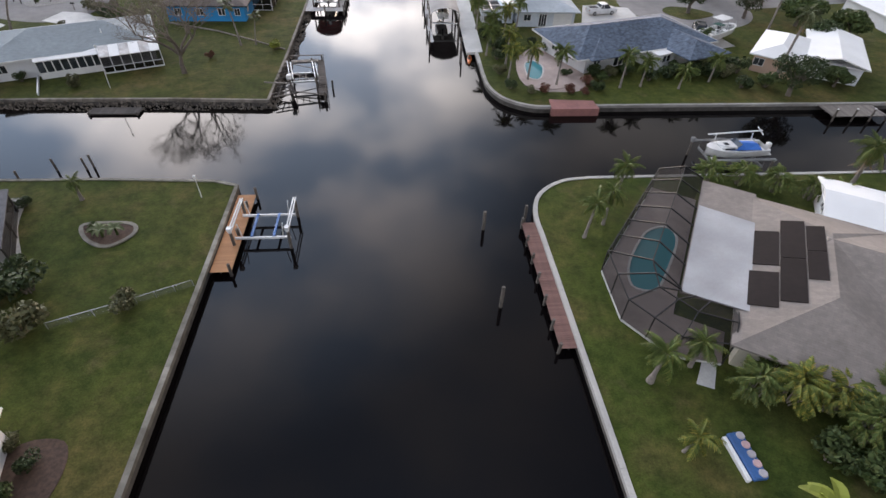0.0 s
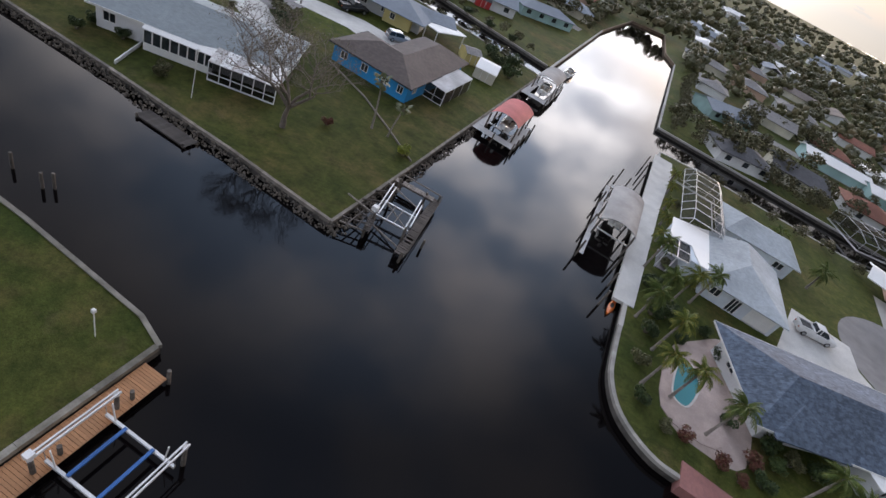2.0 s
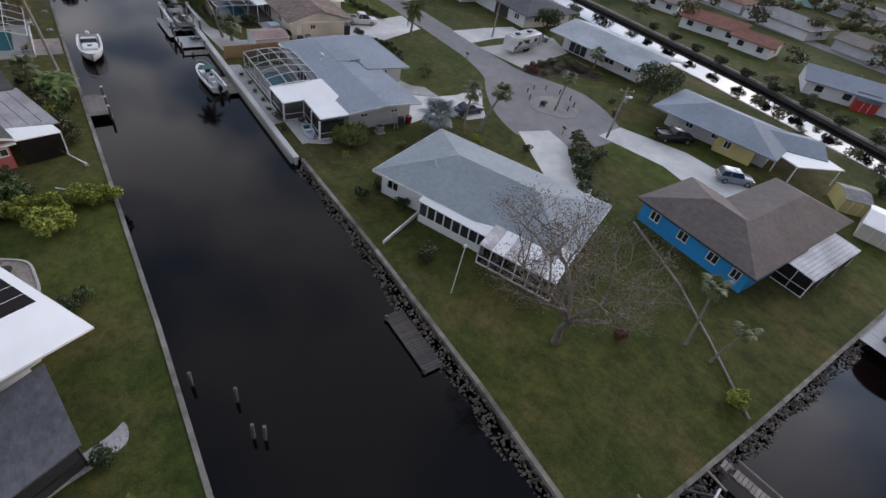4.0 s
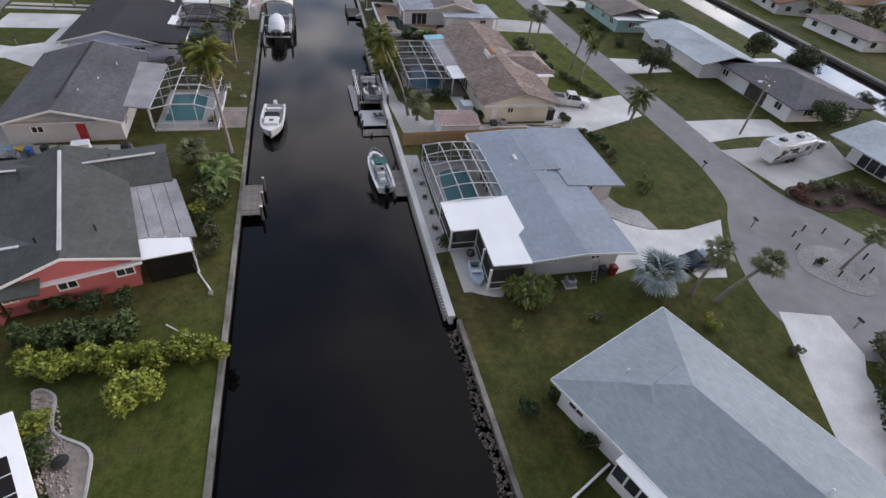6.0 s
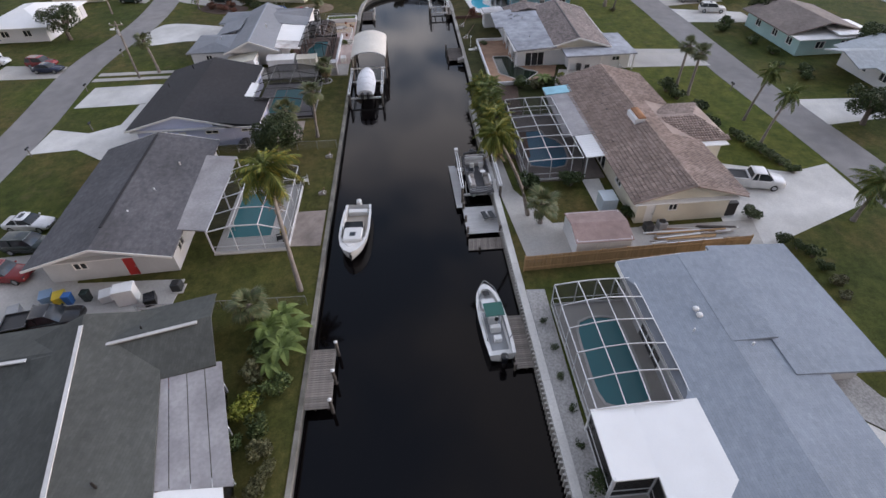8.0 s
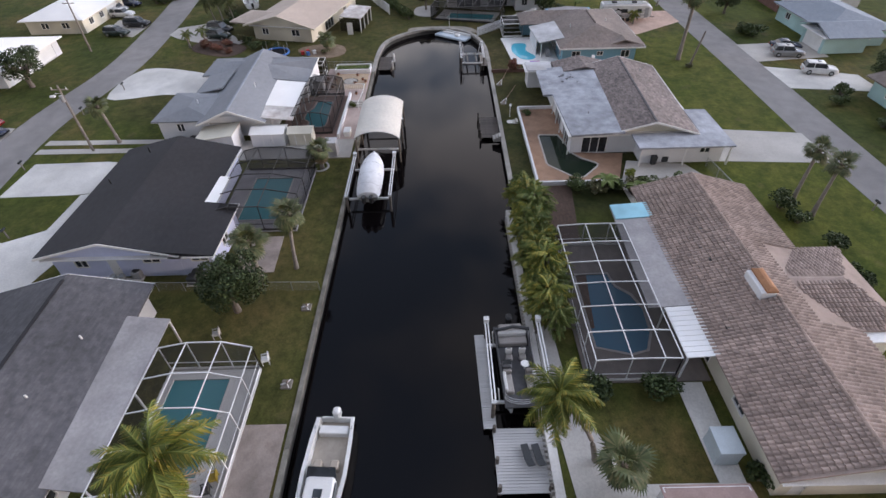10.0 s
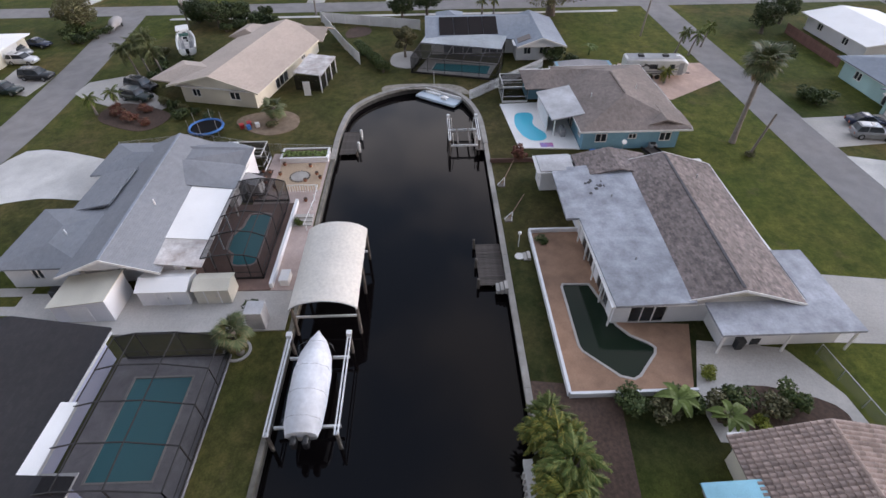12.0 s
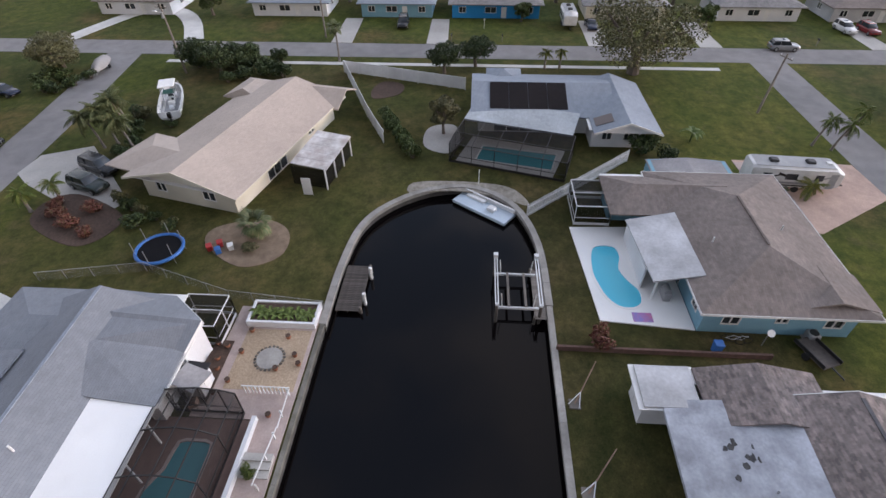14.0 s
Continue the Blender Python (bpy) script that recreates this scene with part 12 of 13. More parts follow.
for k in range(2):
    bk = thing("bicycle", "parked bicycle by the blue wall", "bicycle", -163.0, 78.2 + k * 0.6, 0, 70 + 15 * k, "bicycles")
    for x in (-0.5, 0.5):
        part("wheel", MB().tube([(x + 0.33 * math.cos(6.283 * j / 14), 0, 0.34 + 0.33 * math.sin(6.283 * j / 14)) for j in range(15)], 0.025, 5), RUBBER, bk, local=True)
    part("bike_frame", MB().tube([(-0.5, 0, 0.34), (-0.1, 0, 0.8), (0.4, 0, 0.8), (0, 0, 0.34), (-0.5, 0, 0.34)], 0.025, 5), CARW, bk, local=True)
    part("handlebar", MB().tube([(0.4, -0.25, 0.95), (0.38, 0, 0.9), (0.4, 0.25, 0.95)], 0.02, 5), BLACK, bk, local=True)
tl = thing("utility_trailer", "small dark utility trailer on the grass", "trailer", -162.0, 84.0, 0, 20)
part("bed", MB().cbox(-1.4, -0.8, 0.4, 1.4, 0.8, 0.5, 0.02), WOODD, tl, local=True)
for s in (-1, 1):
    part("side_rail", MB().box(-1.4, s * 0.8 - 0.03, 0.5, 1.4, s * 0.8 + 0.03, 0.8), BLACK, tl, local=True)
    part("wheel", MB().tube([(0, s * 0.88, 0.3), (0, s * 1.06, 0.3)], 0.3, 12), RUBBER, tl, local=True)
part("draw_bar", MB().beam((1.4, 0, 0.42), (2.5, 0, 0.36), 0.09), BLACK, tl, local=True)
tw = thing("pool_towel", "pink and blue towel lying by the pool", "towel", -165.0, 71.6, 0.13)
part("cloth", MB().slab([(-165.6, 71.0, 0.15), (-164.6, 71.0, 0.15), (-164.6, 72.6, 0.15), (-165.6, 72.6, 0.15)], 0.015), mat("pink_blue_towel", (0.6, 0.2, 0.35), (0.2, 0.25, 0.6), 1.2, 0.9), tw)
lm = thing("garden_lamp", "white globe lamp on the seawall lawn", "lamp", -146.4, 65.6)
part("post", MB().tube([(-146.4, 65.6, -0.05), (-146.4, 65.6, 1.5)], 0.04, 6), WHITE, lm)
part("globe", MB().tube([(-146.4, 65.6, 1.5), (-146.4, 65.6, 1.6), (-146.4, 65.6, 1.75), (-146.4, 65.6, 1.86)], [0.06, 0.17, 0.17, 0.06], 10), WHITE, lm, smooth=60)
for x, y, r in ((-145.0, 65.5, 0.45),):
    sl = thing("stepping_stone", "round white stepping stone on the lawn", "stone", x, y)
    part("stone", MB().prism(arc(x, y, r, 0, 360, 14)[:-1], 0, 0.06), CONCW, sl)
for x0, y0 in ((-145.4, 66.2), (-141.6, 63.6)):
    ss = thing("steps", "three small pale steps to the dock", "steps", x0, y0)
    for k in range(3):
        part("step", MB().box(x0, y0 - 0.35 * k, -0.4, x0 + 1.0, y0 + 0.3 - 0.35 * k, 0.3 - 0.16 * k), CONC, ss)


def guy_pole(x, y, dx, dy, h, label):
    """A small davit: a leaning boom on a low base."""
    r = thing("boat_davit", label, "davit", x, y, group="davits")
    part("base", MB().cbox(x - 0.4, y - 0.4, 0, x + 0.4, y + 0.4, 0.12, 0.04), CAPOLD, r)
    part("boom", MB().tube([(x, y, 0.1), (x + dx, y + dy, h)], [0.055, 0.04], 7), mat("rusty_pipe", (0.34, 0.22, 0.16), (0.25, 0.16, 0.12), 2, 0.8), r)
    for a in (0.6, 2.7, 4.8):
        part("brace", MB().tube([(x + 0.45 * math.cos(a), y + 0.45 * math.sin(a), 0.1), (x + dx * 0.25, y + dy * 0.25, h * 0.35)], 0.035, 5), WHITE, r)


guy_pole(-156.8, 65.2, -2.6, 1.6, 1.6, "rusty boom of an old boat davit on the lawn")
guy_pole(-150.6, 65.2, -2.2, 1.8, 1.6, "rusty boom of an old boat davit on the lawn")
guy_pole(-105.0, 44.6, 0.3, 0.3, 0.9, "small winch stand at the seawall")
guy_pole(-112.6, 44.6, 0.3, 0.2, 0.9, "small winch stand at the seawall")
for x, y, dx, dy in ((-68.4, 44.4, -3.6, -1.9), (-62.8, 44.6, -2.4, -3.0)):
    fl = thing("fallen_pole", "white pole lying across the lawn", "pole", x, y, group="fallen poles")
    part("pole", MB().tube([(x, y, 0.16), (x + dx, y + dy, 0.12)], [0.07, 0.05], 8), WHITE, fl)
    part("foot", MB().cbox(x - 0.1, y - 0.22, 0, x + 0.5, y + 0.14, 0.2, 0.05), CAPOLD, fl)
for x, y in ((-159.8, 40.1), (-157.2, 40.0), (-161.4, 43.3), (-159.7, 44.3), (-158.4, 43.2), (-158.9, 44.8), (-154.6, 43.9), (-160.5, 38.0), (-160.3, 38.8), (-159.1, 38.5), (-158.2, 38.8), (-156.1, 39.4), (-161.9, 40.2)):
    pt = thing("plant_pot", "terracotta pot on the terrace", "pot", x, y, 0.12, group="terrace pots")
    part("pot", MB().tube([(x, y, 0.11), (x, y, 0.34), (x, y, 0.44)], [0.13, 0.21, 0.2], 12), TERRA, pt)
    part("soil", MB().tube([(x, y, 0.46), (x, y, 0.5)], 0.2, 10), MULCH, pt)
for x, y, m, l in ((-155.0, 38.5, BROWNDECK, "tan wicker seat on the terrace"), (-99.6, 36.2, WHITE, "white garden chair by the pool"), (-98.0, 41.6, YELLOWP, "yellow plastic chair by the pool"), (-97.2, 41.4, NAVYC, "dark canvas chair by the pool"), (-107.0, 42.6, WHITE, "white chair beside the cage"), (-109.6, 38.0, CONC, "grey stone seat on the lawn"), (-88.6, 72.6, WHITE, "white chair near the roof")):
    ch = thing("garden_chair", l, "chair", x, y, 0.1, 15, "garden chairs")
    part("seat", MB().cbox(-0.3, -0.3, 0.38, 0.3, 0.3, 0.45, 0.03), m, ch, local=True)
    part("backrest", MB().cbox(-0.3, 0.24, 0.45, 0.3, 0.31, 0.95, 0.03), m, ch, local=True)
    for sx in (-1, 1):
        part("armrest", MB().cbox(sx * 0.3 - 0.04, -0.28, 0.6, sx * 0.3 + 0.04, 0.28, 0.66, 0.02), m, ch, local=True)
        for sy in (-1, 1):
            part("leg", MB().box(sx * 0.27 - 0.025, sy * 0.25 - 0.025, -0.06, sx * 0.27 + 0.025, sy * 0.25 + 0.025, 0.6 if sy < 0 else 0.5), m, ch, local=True)
tb = thing("kettle_grill", "black kettle grill on the concrete pad", "grill", -69.6, 66.6, 0.06)
part("bowl", MB().tube([(-69.6, 66.6, 0.5), (-69.6, 66.6, 0.75), (-69.6, 66.6, 1.05), (-69.6, 66.6, 1.12)], [0.2, 0.42, 0.34, 0.1], 14), CARB, tb, smooth=60)
for a in (0, 2.1, 4.2):
    part("leg", MB().tube([(-69.6 + 0.35 * math.cos(a), 66.6 + 0.35 * math.sin(a), 0.05), (-69.6 + 0.15 * math.cos(a), 66.6 + 0.15 * math.sin(a), 0.55)], 0.025, 5), ALU, tb)
for x, y, r, h, m in ((-177.3, 21.8, 1.1, 1.3, L_DARK), (-176.8, 23.2, 0.9, 1.1, L_OLIVE), (-175.8, 25.2, 0.8, 0.9, L_DARK), (-174.9, 27.2, 0.9, 0.9, L_OLIVE), (-178.6, 20.0, 1.0, 1.3, L_OLIVE), (-194.2, 13.4, 1.3, 1.2, L_DARK), (-192.6, 14.4, 1.1, 1.1, L_MID), (-190.6, 15.0, 1.2, 1.0, L_DARK), (-197.6, 12.6, 1.4, 1.5, L_OLIVE), (-195.4, 17.4, 1.1, 1.0, L_MID)):
    bush("unkempt shrub beside the tan house", x, y, r, h, m)
for k in range(7):
    x, y = -84.8 + k * 2.6, 64.3 + (k % 2) * 0.25
    bush("small clipped plant in the pebble strip", x, y, 0.42 if k != 5 else 1.0, 0.4 if k != 5 else 1.0, L_DARK, n=400)
for x, y, a in ((-115.9, 22.6, 92), (-115.0, 23.8, 86)):
    kv = thing("covered_kayak", "dark-covered kayak lying beside the lilac wall", "kayak", x, y, 0.1, a, "kayaks by the wall")
    part("hull", MB().loft([[(u, b * math.cos(q), 0.1 + h * max(0.0, math.sin(q))) for q in [math.pi * k / 8 for k in range(9)]] for u, b, h in ((-1.8, 0.06, 0.2), (-1.1, 0.42, 0.42), (0, 0.52, 0.5), (1.1, 0.42, 0.42), (1.8, 0.06, 0.2))]), NAVYC, kv, smooth=50, local=True)
    for u in (-0.9, 0.9):
        part("chock", MB().box(u - 0.06, -0.45, -0.1, u + 0.06, 0.45, 0.12), WOODD, kv, local=True)
surface("yard_slab", [(-116.8, 20.4), (-116.8, 28.6), (-115.2, 28.6), (-114.2, 20.4)], CONC, "narrow concrete strip by the lilac wall", "pavement", 0.04)
for y in (26.6, 27.4):
    gb = thing("garbage_can", "grey round garbage can by the lilac wall", "bin", -116.2, y, 0.04, 0, "garbage cans")
    part("can", MB().tube([(0, 0, 0), (0, 0, 0.75), (0, 0, 0.8)], [0.24, 0.3, 0.3], 14), GREYV, gb, smooth=40, local=True)
    part("lid", MB().tube([(0, 0, 0.8), (0, 0, 0.86), (0, 0, 0.9)], [0.32, 0.28, 0.08], 14), GREYV, gb, smooth=40, local=True)
ac_unit(-116.0, 33.8, 0, "dark air-conditioner unit beside the lilac wall", True)
ld = thing("ladder", "aluminium ladder leaning at the back wall", "ladder", -65.6, 77.2)
for s in (-0.25, 0.25):
    part("stile", MB().beam((-65.2, 77.2 + s, 0), (-65.9, 77.2 + s, 2.2), 0.06), ALU, ld)
for k in range(6):
    part("rung", MB().beam((-65.3 - k * 0.1, 76.95, 0.3 + k * 0.32), (-65.3 - k * 0.1, 77.45, 0.3 + k * 0.32), 0.04), ALU, ld)


# boards, tank and planting beside the tiled house
for k, (x, y, L, a, c) in enumerate(((-95.0, 79.6, 4.2, 84, "pale"), (-94.7, 80.6, 5.0, 80, "tan"), (-94.4, 79.8, 3.6, 88, "pale"), (-94.9, 83.4, 3.8, 82, "brown"), (-94.5, 84.0, 3.0, 95, "pale"))):
    lb = thing("lumber_board", c + " boards lying on the side yard", "lumber", x, y, 0.06 + 0.02 * (k % 2), a, "lumber")
    for j in range(2):
        part("board", MB().box(-L / 2 + 0.15 * j, -0.16 + 0.17 * j, 0.0, L / 2, -0.02 + 0.17 * j, 0.09), {"pale": CONCW, "tan": BROWNDECK, "brown": WOODD}[c], lb, local=True)
crate(-97.0, 85.6, 0.9, 1.0, 1.5, DARKALU, "dark tall cabinet against the tiled house", "storage_cabinet", "cabinet", 0.06)
aw = thing("awning", "small white awning over a side door", "awning", -97.2, 80.9, 2.2)
part("canopy", MB().slab([(-97.5, 80.0, 2.35), (-96.3, 80.0, 2.15), (-96.3, 81.8, 2.15), (-97.5, 81.8, 2.35)], 0.06), WHITE, aw)
for y in (80.1, 81.7):
    part("bracket", MB().beam((-97.45, y, 1.8), (-96.4, y, 2.12), 0.05), WHITE, aw)
for x, y, r, h in ((-92.2, 88.4, 0.8, 0.9), (-91.2, 89.2, 0.7, 0.8), (-90.0, 89.9, 1.0, 1.1), (-88.4, 89.9, 0.8, 0.8), (-86.6, 89.8, 0.9, 0.8), (-85.0, 89.4, 0.7, 0.6), (-60.9, 75.3, 0.8, 0.8)):
    bush("dark green shrub beside the front lawn", x, y, r, h, L_DARK if x < -87 else L_OLIVE)
clump("bright young palm on the lawn", -60.9, 68.2, 1.3, L_LIME, 14, "young_palm", "", 1)

bush("round green bush beside the camper", -182.2, 89.6, 1.2, 1.6, L_OLIVE)

# ---- houses and woods in the distance ----
def far_house(label, x, y, L, W, rot, wm, rm, kind=0):
    root = thing("house", label, "house", x, y, 0, rot, "distant houses")
    go = side_frame(x, y, L, W, rot, "s")
    shell = ubox(MB(), go, -L / 2, L / 2, -W, 0, -0.1, 2.6)
    rise = 2.6 + W * 0.15
    if kind == 0:
        for e in (-1, 1):
            c = [(*rot2(e * L / 2, v, x, y, rot), z) for v, z in ((-W / 2, 2.6), (W / 2, 2.6), (0, rise - 0.1))]
            d = [(*rot2(e * (L / 2 - 0.15), v, x, y, rot), z) for v, z in ((-W / 2, 2.6), (W / 2, 2.6), (0, rise - 0.1))]
            shell.add(c + d, [(0, 1, 2), (5, 4, 3), (0, 3, 4, 1), (1, 4, 5, 2), (2, 5, 3, 0)])
    part("wall", shell, wm, root)
    over = MB()
    (hip if kind else gable)(over, x, y, L + 1.4, W + 1.4, rot, 2.6, rise)
    part("roof", over, rm, root)
    for side in ("se" if y < 200 else ""):
        g = side_frame(x, y, L, W, rot, side)
        n = int((L if side == "s" else W) / 4.5)
        for k in range(n):
            u = -((L if side == "s" else W) / 2) + (k + 0.5) * (L if side == "s" else W) / n
            part("window", ubox(MB(), g, u - 0.7, u + 0.7, 0, 0.05, 0.95, 2.1), GLASS, root)
    return root


rf = random.Random(77)
WALLS_FAR = [WHITEW, CREAMW, GREYW, AQUAW, PEACHW, WHITEW]
ROOFS_FAR = [S_FAR, S_LGREY, WHITEROOF, S_BROWN, S_DGREY, WHITEROOF, S_RUST, S_FAR]
NAMES_FAR = {0: "white", 1: "cream", 2: "grey", 3: "aqua", 4: "peach", 5: "white"}
ROOFN_FAR = ["weathered", "light grey", "white", "brown", "dark grey", "white", "rust-red", "weathered"]


def far_row(x0, x1, y, slope=0.0, gap=(19, 25)):
    x = x0
    while x < x1:
        L, W = rf.uniform(13, 19), rf.uniform(9, 12)
        i, j = rf.randrange(6), rf.randrange(8)
        far_house(f"{NAMES_FAR[i]} bungalow with {ROOFN_FAR[j]} roof in the distance", x, y + slope * (x - x0) + rf.uniform(-2, 2), L, W, rf.choice((0, 0, 90, rf.uniform(-12, 12))), WALLS_FAR[i], ROOFS_FAR[j], rf.randrange(2))
        x += rf.uniform(*gap)


# hand-set ones across the back canal
far_house("white house with blue-grey roof across the back canal", -47, 172, 20, 11, 28, WHITEW, S_LGREY, 0)
far_house("pale blue house with grey roof across the back canal", -33, 192, 18, 9, 42, AQUAW, S_LGREY, 1)
far_house("white house with rust-red roof", -84, 178, 14, 10, 20, WHITEW, S_RUST, 0)
far_house("white house with rust-red gable", -72, 177, 9, 8, 10, WHITEW, S_RUST, 0)
far_house("white house with grey shingles by the back canal", -106, 182, 18, 11, 15, WHITEW, S_BROWN, 1)
far_house("white-roofed house along the far canal", 27, 196, 16, 10, 35, AQUAW, S_LGREY, 0)
far_house("grey-roofed house along the far canal", 30, 160, 14, 10, 20, WHITEW, S_DGREY, 1)
far_house("tan-roofed gabled house by the side canal", 88, 172, 22, 12, 20, CREAMW, S_BROWN, 0)
far_house("long white-roofed house beyond the side canal", 84, 202, 22, 9, 5, AQUAW, WHITEROOF, 0)
far_house("long white-roofed house beyond the side canal", 64, 206, 20, 9, 5, AQUAW, WHITEROOF, 0)
far_row(-330, -128, 178)
far_row(46, 330, 172, 0.02)
far_row(-330, -60, 218, -0.02)
far_row(-52, -24, 226)
far_row(24, 330, 226)
for yy in (262, 316):
    far_row(-330, -26, yy)
    far_row(22, 330, yy + 4)
far_row(95, 300, 128)
far_row(95, 300, 92)
far_row(95, 220, 72)
far_row(60, 200, 28)
far_row(-330, -268, 62, 0.1, (22, 30))
far_row(-330, -262, 126)


def rooftops():
    """Houses too far off to tell apart: walls and roofs joined by colour."""
    rnd = random.Random(31)
    heaps = [MB(), MB(), MB()]
    shell, out = MB(), []
    for k in range(150):
        y = 345 + 750 * rnd.random() ** 1.5
        x = rnd.uniform(-0.9, 0.9) * y
        if abs(x) < 14 and y < 380:
            continue
        L, W, a = rnd.uniform(14, 22), rnd.uniform(9, 12), rnd.choice((0, 0, 12, 90))
        gable(heaps[rnd.choice((0, 0, 1, 1, 2))], x, y, L + 1.4, W + 1.4, a, 3.0, 4.9)
        ubox(shell, side_frame(x, y, L, W, a, "s"), -L / 2, L / 2, -W, 0, 0.0, 2.95)
        out.append((x, y))
    group = thing("distant_suburb", "scattered pale roofs among far woods", "houses", 0, 500, kind="stuff")
    for mb, m in zip(heaps, (WHITEROOF, S_LGREY, S_BROWN)):
        part("roofs", mb, m, group, kind="stuff")
    part("walls", shell, WHITEW, group, kind="stuff")
    return out


ROOFTOPS = rooftops()


def woods():
    """Scattered trees and the woods to the horizon, as one mass of leaf clumps."""
    rnd = random.Random(5)
    protos = []
    for s in range(4):
        lb = [(math.cos(k * 2.4) * 0.55, math.sin(k * 2.4) * 0.55, 1.0 + 0.35 * math.sin(k * 1.7), 0.42) for k in range(6)] + [(0, 0, 1.35, 0.5)]
        clump_mesh = leaf_cloud(40 + s, lb, 58, 0.36)
        for q in range(3):
            b = bmesh.new()
            bmesh.ops.create_icosphere(b, subdivisions=1, radius=0.5 - 0.05 * q)
            for v in b.verts:
                v.co *= rnd.uniform(0.72, 1.2)
                v.co += Vector((math.cos(q * 2.2 + s) * 0.42, math.sin(q * 2.2 + s) * 0.42, 1.02 + 0.16 * q))
            b.verts.index_update()
            clump_mesh.add([tuple(v.co) for v in b.verts], [tuple(v.index for v in f.verts) for f in b.faces])
            b.free()
        protos.append(clump_mesh)
    for s in range(4):
        lb = [(math.cos(k * 2.4 + s) * 0.55, math.sin(k * 2.4 + s) * 0.55, 1.0 + 0.35 * math.sin(k * 1.7 + s), 0.42) for k in range(6)] + [(0, 0, 1.35, 0.5)]
        protos.append(leaf_cloud(50 + s, lb, 420, 0.22))
    sizes = [(np.array(p.v), np.array([t for f in p.f for t in ((f[0], f[1], f[2]), (f[0], f[2], f[-1])) if len(set(t)) == 3 and not (len(f) == 3 and t[1] == f[2])])) for p in protos]
    allv, allf, off = [], [], 0
    spots = []

    def ok(x, y):
        if -20 < x < 13 and y < 292:
            return False
        if y < 156 and -340 < x < 92:
            return False
        if y < 164 + (-x - 18) * 0.02 and -330 < x < -18:
            return False
        if y < 176 and -330 < x < -18 and rnd.random() < 0.6:
            return False
        if y < 196 and -125 < x < -20 and rnd.random() < 0.8:
            return False
        return True

    for k in range(3300):
        x, y = rnd.uniform(-420, 420), rnd.uniform(60, 420)
        if ok(x, y) and abs((y - 206)) > 4 and abs(y - 300) > 4:
            spots.append((x, y, rnd.uniform(1.6, 4.0)))
    for k in range(3300):
        y = 400 + 1900 * rnd.random() ** 1.7
        x = rnd.uniform(-0.95, 0.95) * (y * 0.95)
        if not any(abs(x - hx) < 12 and -34 < y - hy < 6 for hx, hy in ROOFTOPS):
            spots.append((x, y, rnd.uniform(2.8, 4.8) * (1 + y / 2200)))
    for k in range(260):
        x, y = rnd.uniform(-420, -256), rnd.uniform(-60, 420)
        spots.append((x, y, rnd.uniform(2.0, 4.0)))
    for x, y, r in [(-14 + 3.1 * k, 292 + 4 * math.sin(k), 5.0) for k in range(7)] + [(14 + rnd.uniform(0, 4), 236 + 3 * k, 3.4) for k in range(16)] + [(-20 - rnd.uniform(0, 5), 228 + 4 * k, 3.6) for k in range(14)] + [(13 + rnd.uniform(0, 3), 156 + 5.5 * k, 2.0) for k in range(10)] + [(20 + 4.4 * k, 156.5 + rnd.uniform(-1.5, 2.5), rnd.uniform(1.8, 3.0)) for k in range(24)] + [(24 + 6 * k, 134.0 + rnd.uniform(-1.5, 1.5), rnd.uniform(1.2, 2.0)) for k in range(12)]:
        spots.append((x, y, r))
    for k in range(9):
        x = -24 - 4.2 * k
        spots.append((x, 151.6 + (-18 - x) * 0.16 + rnd.uniform(-0.4, 1.0), rnd.uniform(1.0, 1.8)))
        if rnd.random() < 0.8:
            spots.append((x + 2, 138.2 + (-18 - x) * 0.075, rnd.uniform(0.9, 1.7)))
    for x, y, r in spots:
        v, f = sizes[rnd.randrange(4) + (4 if y < 225 else 0)]
        a = rnd.uniform(0, 6.283)
        m = np.array([[math.cos(a), -math.sin(a), 0], [math.sin(a), math.cos(a), 0], [0, 0, 1]]) * (r, r, r)
        m[2, 2] = r * rnd.uniform(0.8, 1.15)
        allv.append(v @ np.diag((1.0, 1.0, 1.0)) @ m.T + np.array((x, y, -0.15 * r)))
        allf.append(f + off)
        off += len(v)
    me = bpy.data.meshes.new("woods")
    me.from_pydata(np.concatenate(allv).tolist(), [], np.concatenate(allf).tolist())
    me.materials.append(L_WOODS)
    tagged(new("woods", me), "dark broadleaf trees filling the far suburb to the horizon", "woods", "", "stuff")


woods()


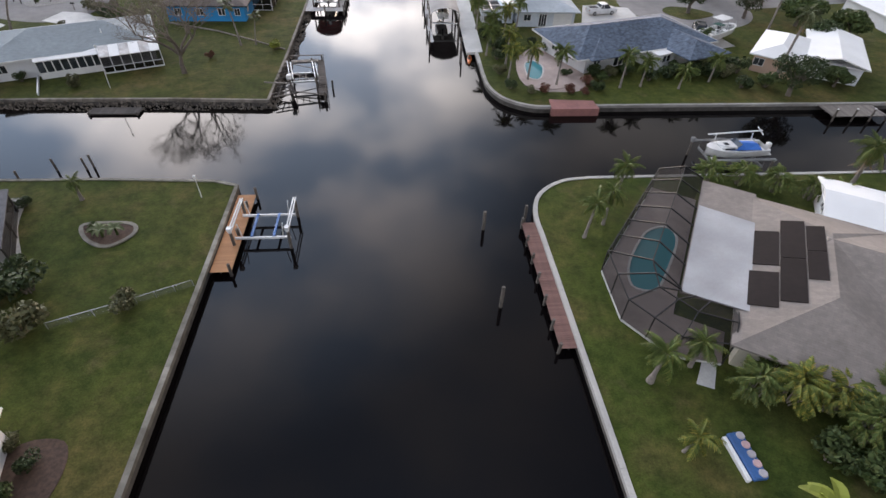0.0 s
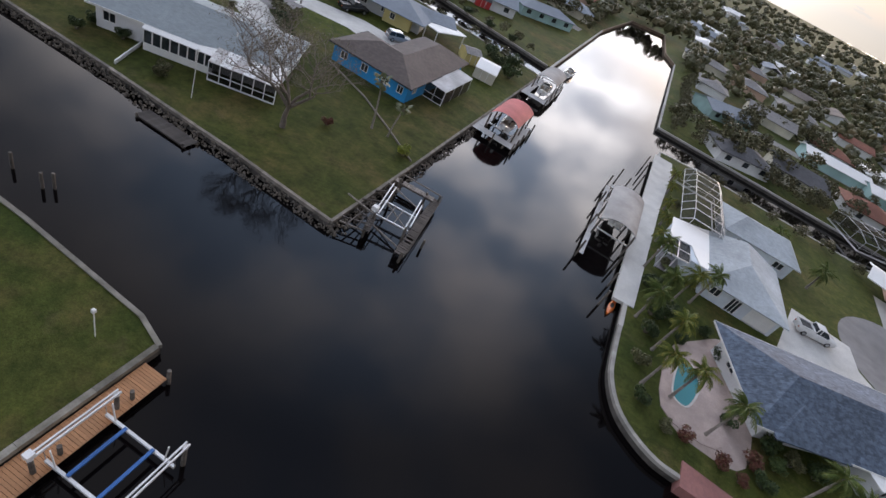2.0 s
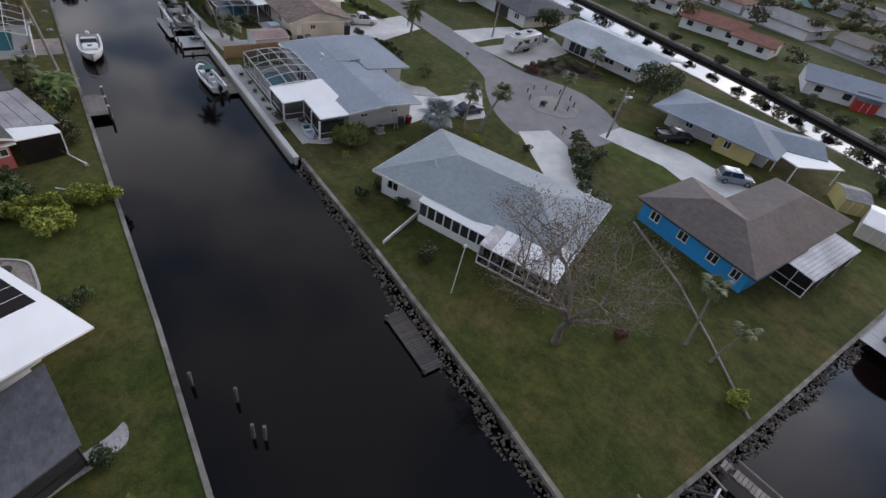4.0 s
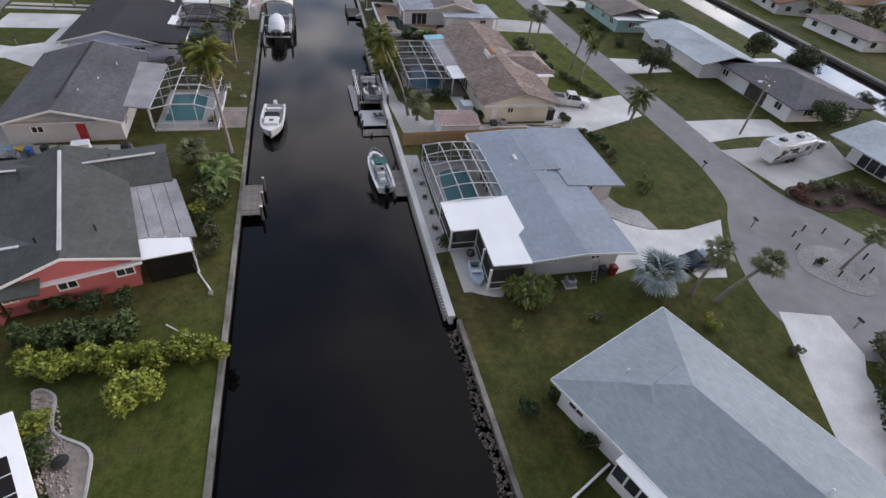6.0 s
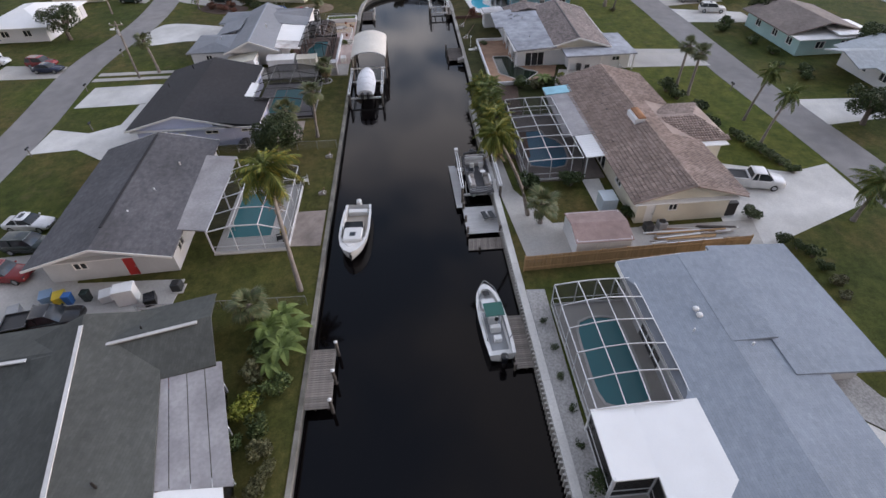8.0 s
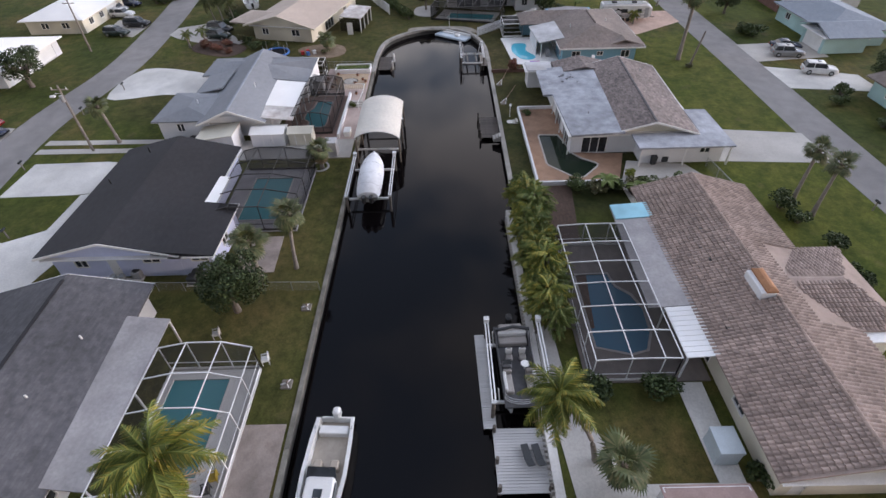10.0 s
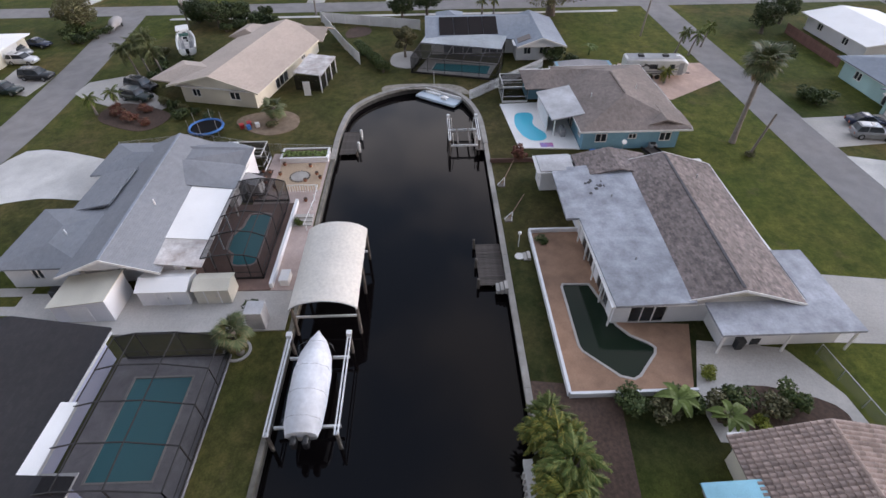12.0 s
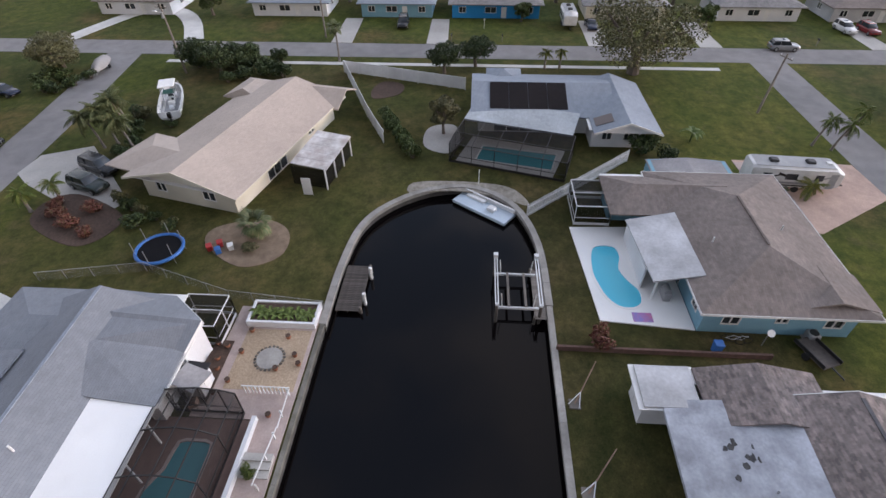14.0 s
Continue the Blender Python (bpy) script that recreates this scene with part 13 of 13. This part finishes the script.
# ---- clay tiles of the brown roof ----
def tile_roof():
    w, ln = 0.32, 0.40
    prof = [(0.0, 0.0), (0.05, 0.045), (0.11, 0.075), (0.17, 0.075), (0.23, 0.045), (0.28, 0.0), (0.32, 0.0)]

    def tile(mb=None):
        mb = mb or MB()
        k = len(prof)
        vs = [(x, 0.0, z * 1.35 + 0.06) for x, z in prof] + [(x, ln * 1.04, z * 0.9 - 0.01) for x, z in prof] + [(x, 0.0, z) for x, z in prof]
        fs = [(i, i + 1, i + 1 + k, i + k) for i in range(k - 1)] + [(i + 2 * k, i + 1 + 2 * k, i + 1, i) for i in range(k - 1)]
        return mb.add(vs, fs)

    me = tile().mesh("roof_tile")
    me.materials.append(TILE)
    roof = part("tile_roof", MB().slab([(-125.3, 75.2, 2.70), (-96.0, 75.2, 2.70), (-96.0, 80.8, 4.30), (-125.3, 80.8, 4.30)], 0.14), TILEJ, N2, "brown clay tile roof")
    part("roof_slope", MB().slab([(-96.0, 86.4, 2.70), (-125.3, 86.4, 2.70), (-125.3, 80.8, 4.30), (-96.0, 80.8, 4.30)], 0.14), TILEJ, N2)
    part("roof_slope", MB().slab([(-115.6, 83.4, 2.66), (-115.6, 90.0, 2.66), (-111.1, 87.4, 3.7), (-111.1, 81.6, 3.72)], 0.12), TILEJ, N2)
    part("roof_slope", MB().slab([(-106.6, 90.0, 2.66), (-106.6, 83.4, 2.66), (-111.1, 81.6, 3.72), (-111.1, 87.4, 3.7)], 0.12), TILEJ, N2)
    part("roof_slope", MB().slab([(-115.6, 90.0, 2.66), (-106.6, 90.0, 2.66), (-111.1, 87.4, 3.7)], 0.12), TILEJ, N2)
    joined = MB()
    count = 0

    def lay(m, near):
        nonlocal count
        if near and count < 260:
            o = new("roof_tile", me)
            o.parent = roof
            o.matrix_parent_inverse = where(roof).inverted()
            o.matrix_basis = m
            count += 1
        else:
            t = tile()
            s = len(joined.v)
            joined.add(t.v, t.f)
            joined.xf(m, s)

    slope = math.atan2(1.60, 5.6)
    run = math.hypot(1.60, 5.6)
    rows = int(run / ln)
    for side in (0, 1):
        for r in range(rows + 1):
            d = r * ln * 0.985
            if d + ln > run + 0.12:
                continue
            for c in range(int(29.3 / w)):
                x = -125.3 + c * w
                if side == 0:
                    m = Matrix.Translation((x, 75.2 - 0.05 + d * math.cos(slope), 2.70 + d * math.sin(slope))) @ Matrix.Rotation(slope, 4, "X")
                else:
                    m = Matrix.Translation((x + w, 86.45 - d * math.cos(slope), 2.70 + d * math.sin(slope))) @ Matrix.Rotation(math.pi, 4, "Z") @ Matrix.Rotation(slope, 4, "X")
                    if -115.4 < x < -107.0 and d < 3.2:
                        continue
                lay(m, side == 0 and -113.2 < x < -105.9)
    s2 = math.atan2(1.04, 4.5)
    for sgn in (-1, 1):
        for r in range(11):
            d = r * ln
            for c in range(20):
                y = 83.6 + c * w
                if y > 90.0 - d * 0.58 or y < 83.4 - d * 0.42:
                    continue
                if sgn < 0:
                    m = Matrix.Translation((-115.65 + d * math.cos(s2), y + w, 2.66 + d * math.sin(s2))) @ Matrix.Rotation(-math.pi / 2, 4, "Z") @ Matrix.Rotation(s2, 4, "X")
                else:
                    m = Matrix.Translation((-106.55 - d * math.cos(s2), y, 2.66 + d * math.sin(s2))) @ Matrix.Rotation(math.pi / 2, 4, "Z") @ Matrix.Rotation(s2, 4, "X")
                lay(m, False)
    o = part("roof_tiles", raw_mesh("roof_tiles", joined, TILEJ), None, roof, kind="stuff")
    for k in range(60):
        x = -125.2 + k * 0.49
        part("ridge_tile", MB().tube([(x, 80.8, 4.34), (x + 0.52, 80.8, 4.36)], [0.13, 0.15], 8), TILE, roof)
    for x, y in ((-117.6, 78.6), (-115.4, 77.8), (-113.8, 78.0), (-107.0, 76.6)):
        part("broken_tile", MB().cbox(x, y, 3.2 + (y - 77.0) * 0.2857, x + 0.35, y + 0.3, 3.36 + (y - 77.0) * 0.2857, 0.03), BLACK, roof)


tile_roof()


# ---- riprap ----
def rock_mesh(seed):
    rnd = random.Random(seed)
    b = bmesh.new()
    bmesh.ops.create_icosphere(b, subdivisions=1, radius=0.5)
    for v in b.verts:
        v.co *= rnd.uniform(0.7, 1.15)
        v.co.z *= 0.75
    me = bpy.data.meshes.new("rock")
    b.to_mesh(me)
    b.free()
    me.materials.append(ROCK)
    return me


def riprap():
    rnd = random.Random(12)
    shapes = [rock_mesh(s) for s in range(8)]
    bank = thing("rock_bank", "loose grey stones piled below the seawall", "rock bank", -30, 62.8, kind="structure")
    joined, count = MB(), 0
    spots = []
    for k in range(1500):
        x = rnd.uniform(-62, -16.2)
        t = rnd.random() ** 0.9
        spots.append((x, 63.75 - ((1.5 if x > -44 else 0.95) + 0.3 * math.sin(x * 0.9)) * t, -0.22 - 1.0 * t, rnd.uniform(0.15, 0.40)))
    for k in range(1350):
        y = rnd.uniform(62.6, 124)
        t = rnd.random() ** 0.9
        spots.append((-16.95 + (1.5 + 0.3 * math.sin(y * 0.8)) * t, y, -0.2 - 1.0 * t, rnd.uniform(0.16, 0.42)))
    for x, y, z, s in spots:
        m = Matrix.Translation((x, y, z)) @ Euler((rnd.uniform(0, 6), rnd.uniform(0, 6), rnd.uniform(0, 6))).to_matrix().to_4x4() @ Matrix.Diagonal((s * rnd.uniform(0.8, 1.4), s, s * rnd.uniform(0.7, 1.0), 1))
        me = rnd.choice(shapes)
        if count < 220 and -32 < x < -16.9 and y < 64:
            o = new("rock", me)
            o.parent = bank
            o.matrix_parent_inverse = where(bank).inverted()
            o.matrix_basis = m
            count += 1
        else:
            s0 = len(joined.v)
            joined.add([tuple(v.co) for v in me.vertices], [tuple(p.vertices) for p in me.polygons])
            joined.xf(m, s0)
    part("rocks", raw_mesh("rocks", joined, ROCKJ), None, bank, kind="stuff")
    part("bank_fill", MB().prism([(-62, 64.1), (-62, 62.9), (-16.5, 62.9), (-16.2, 124), (-16.9, 124), (-16.9, 64.1)], -2.4, -1.0), WALLFACE, bank)


riprap()
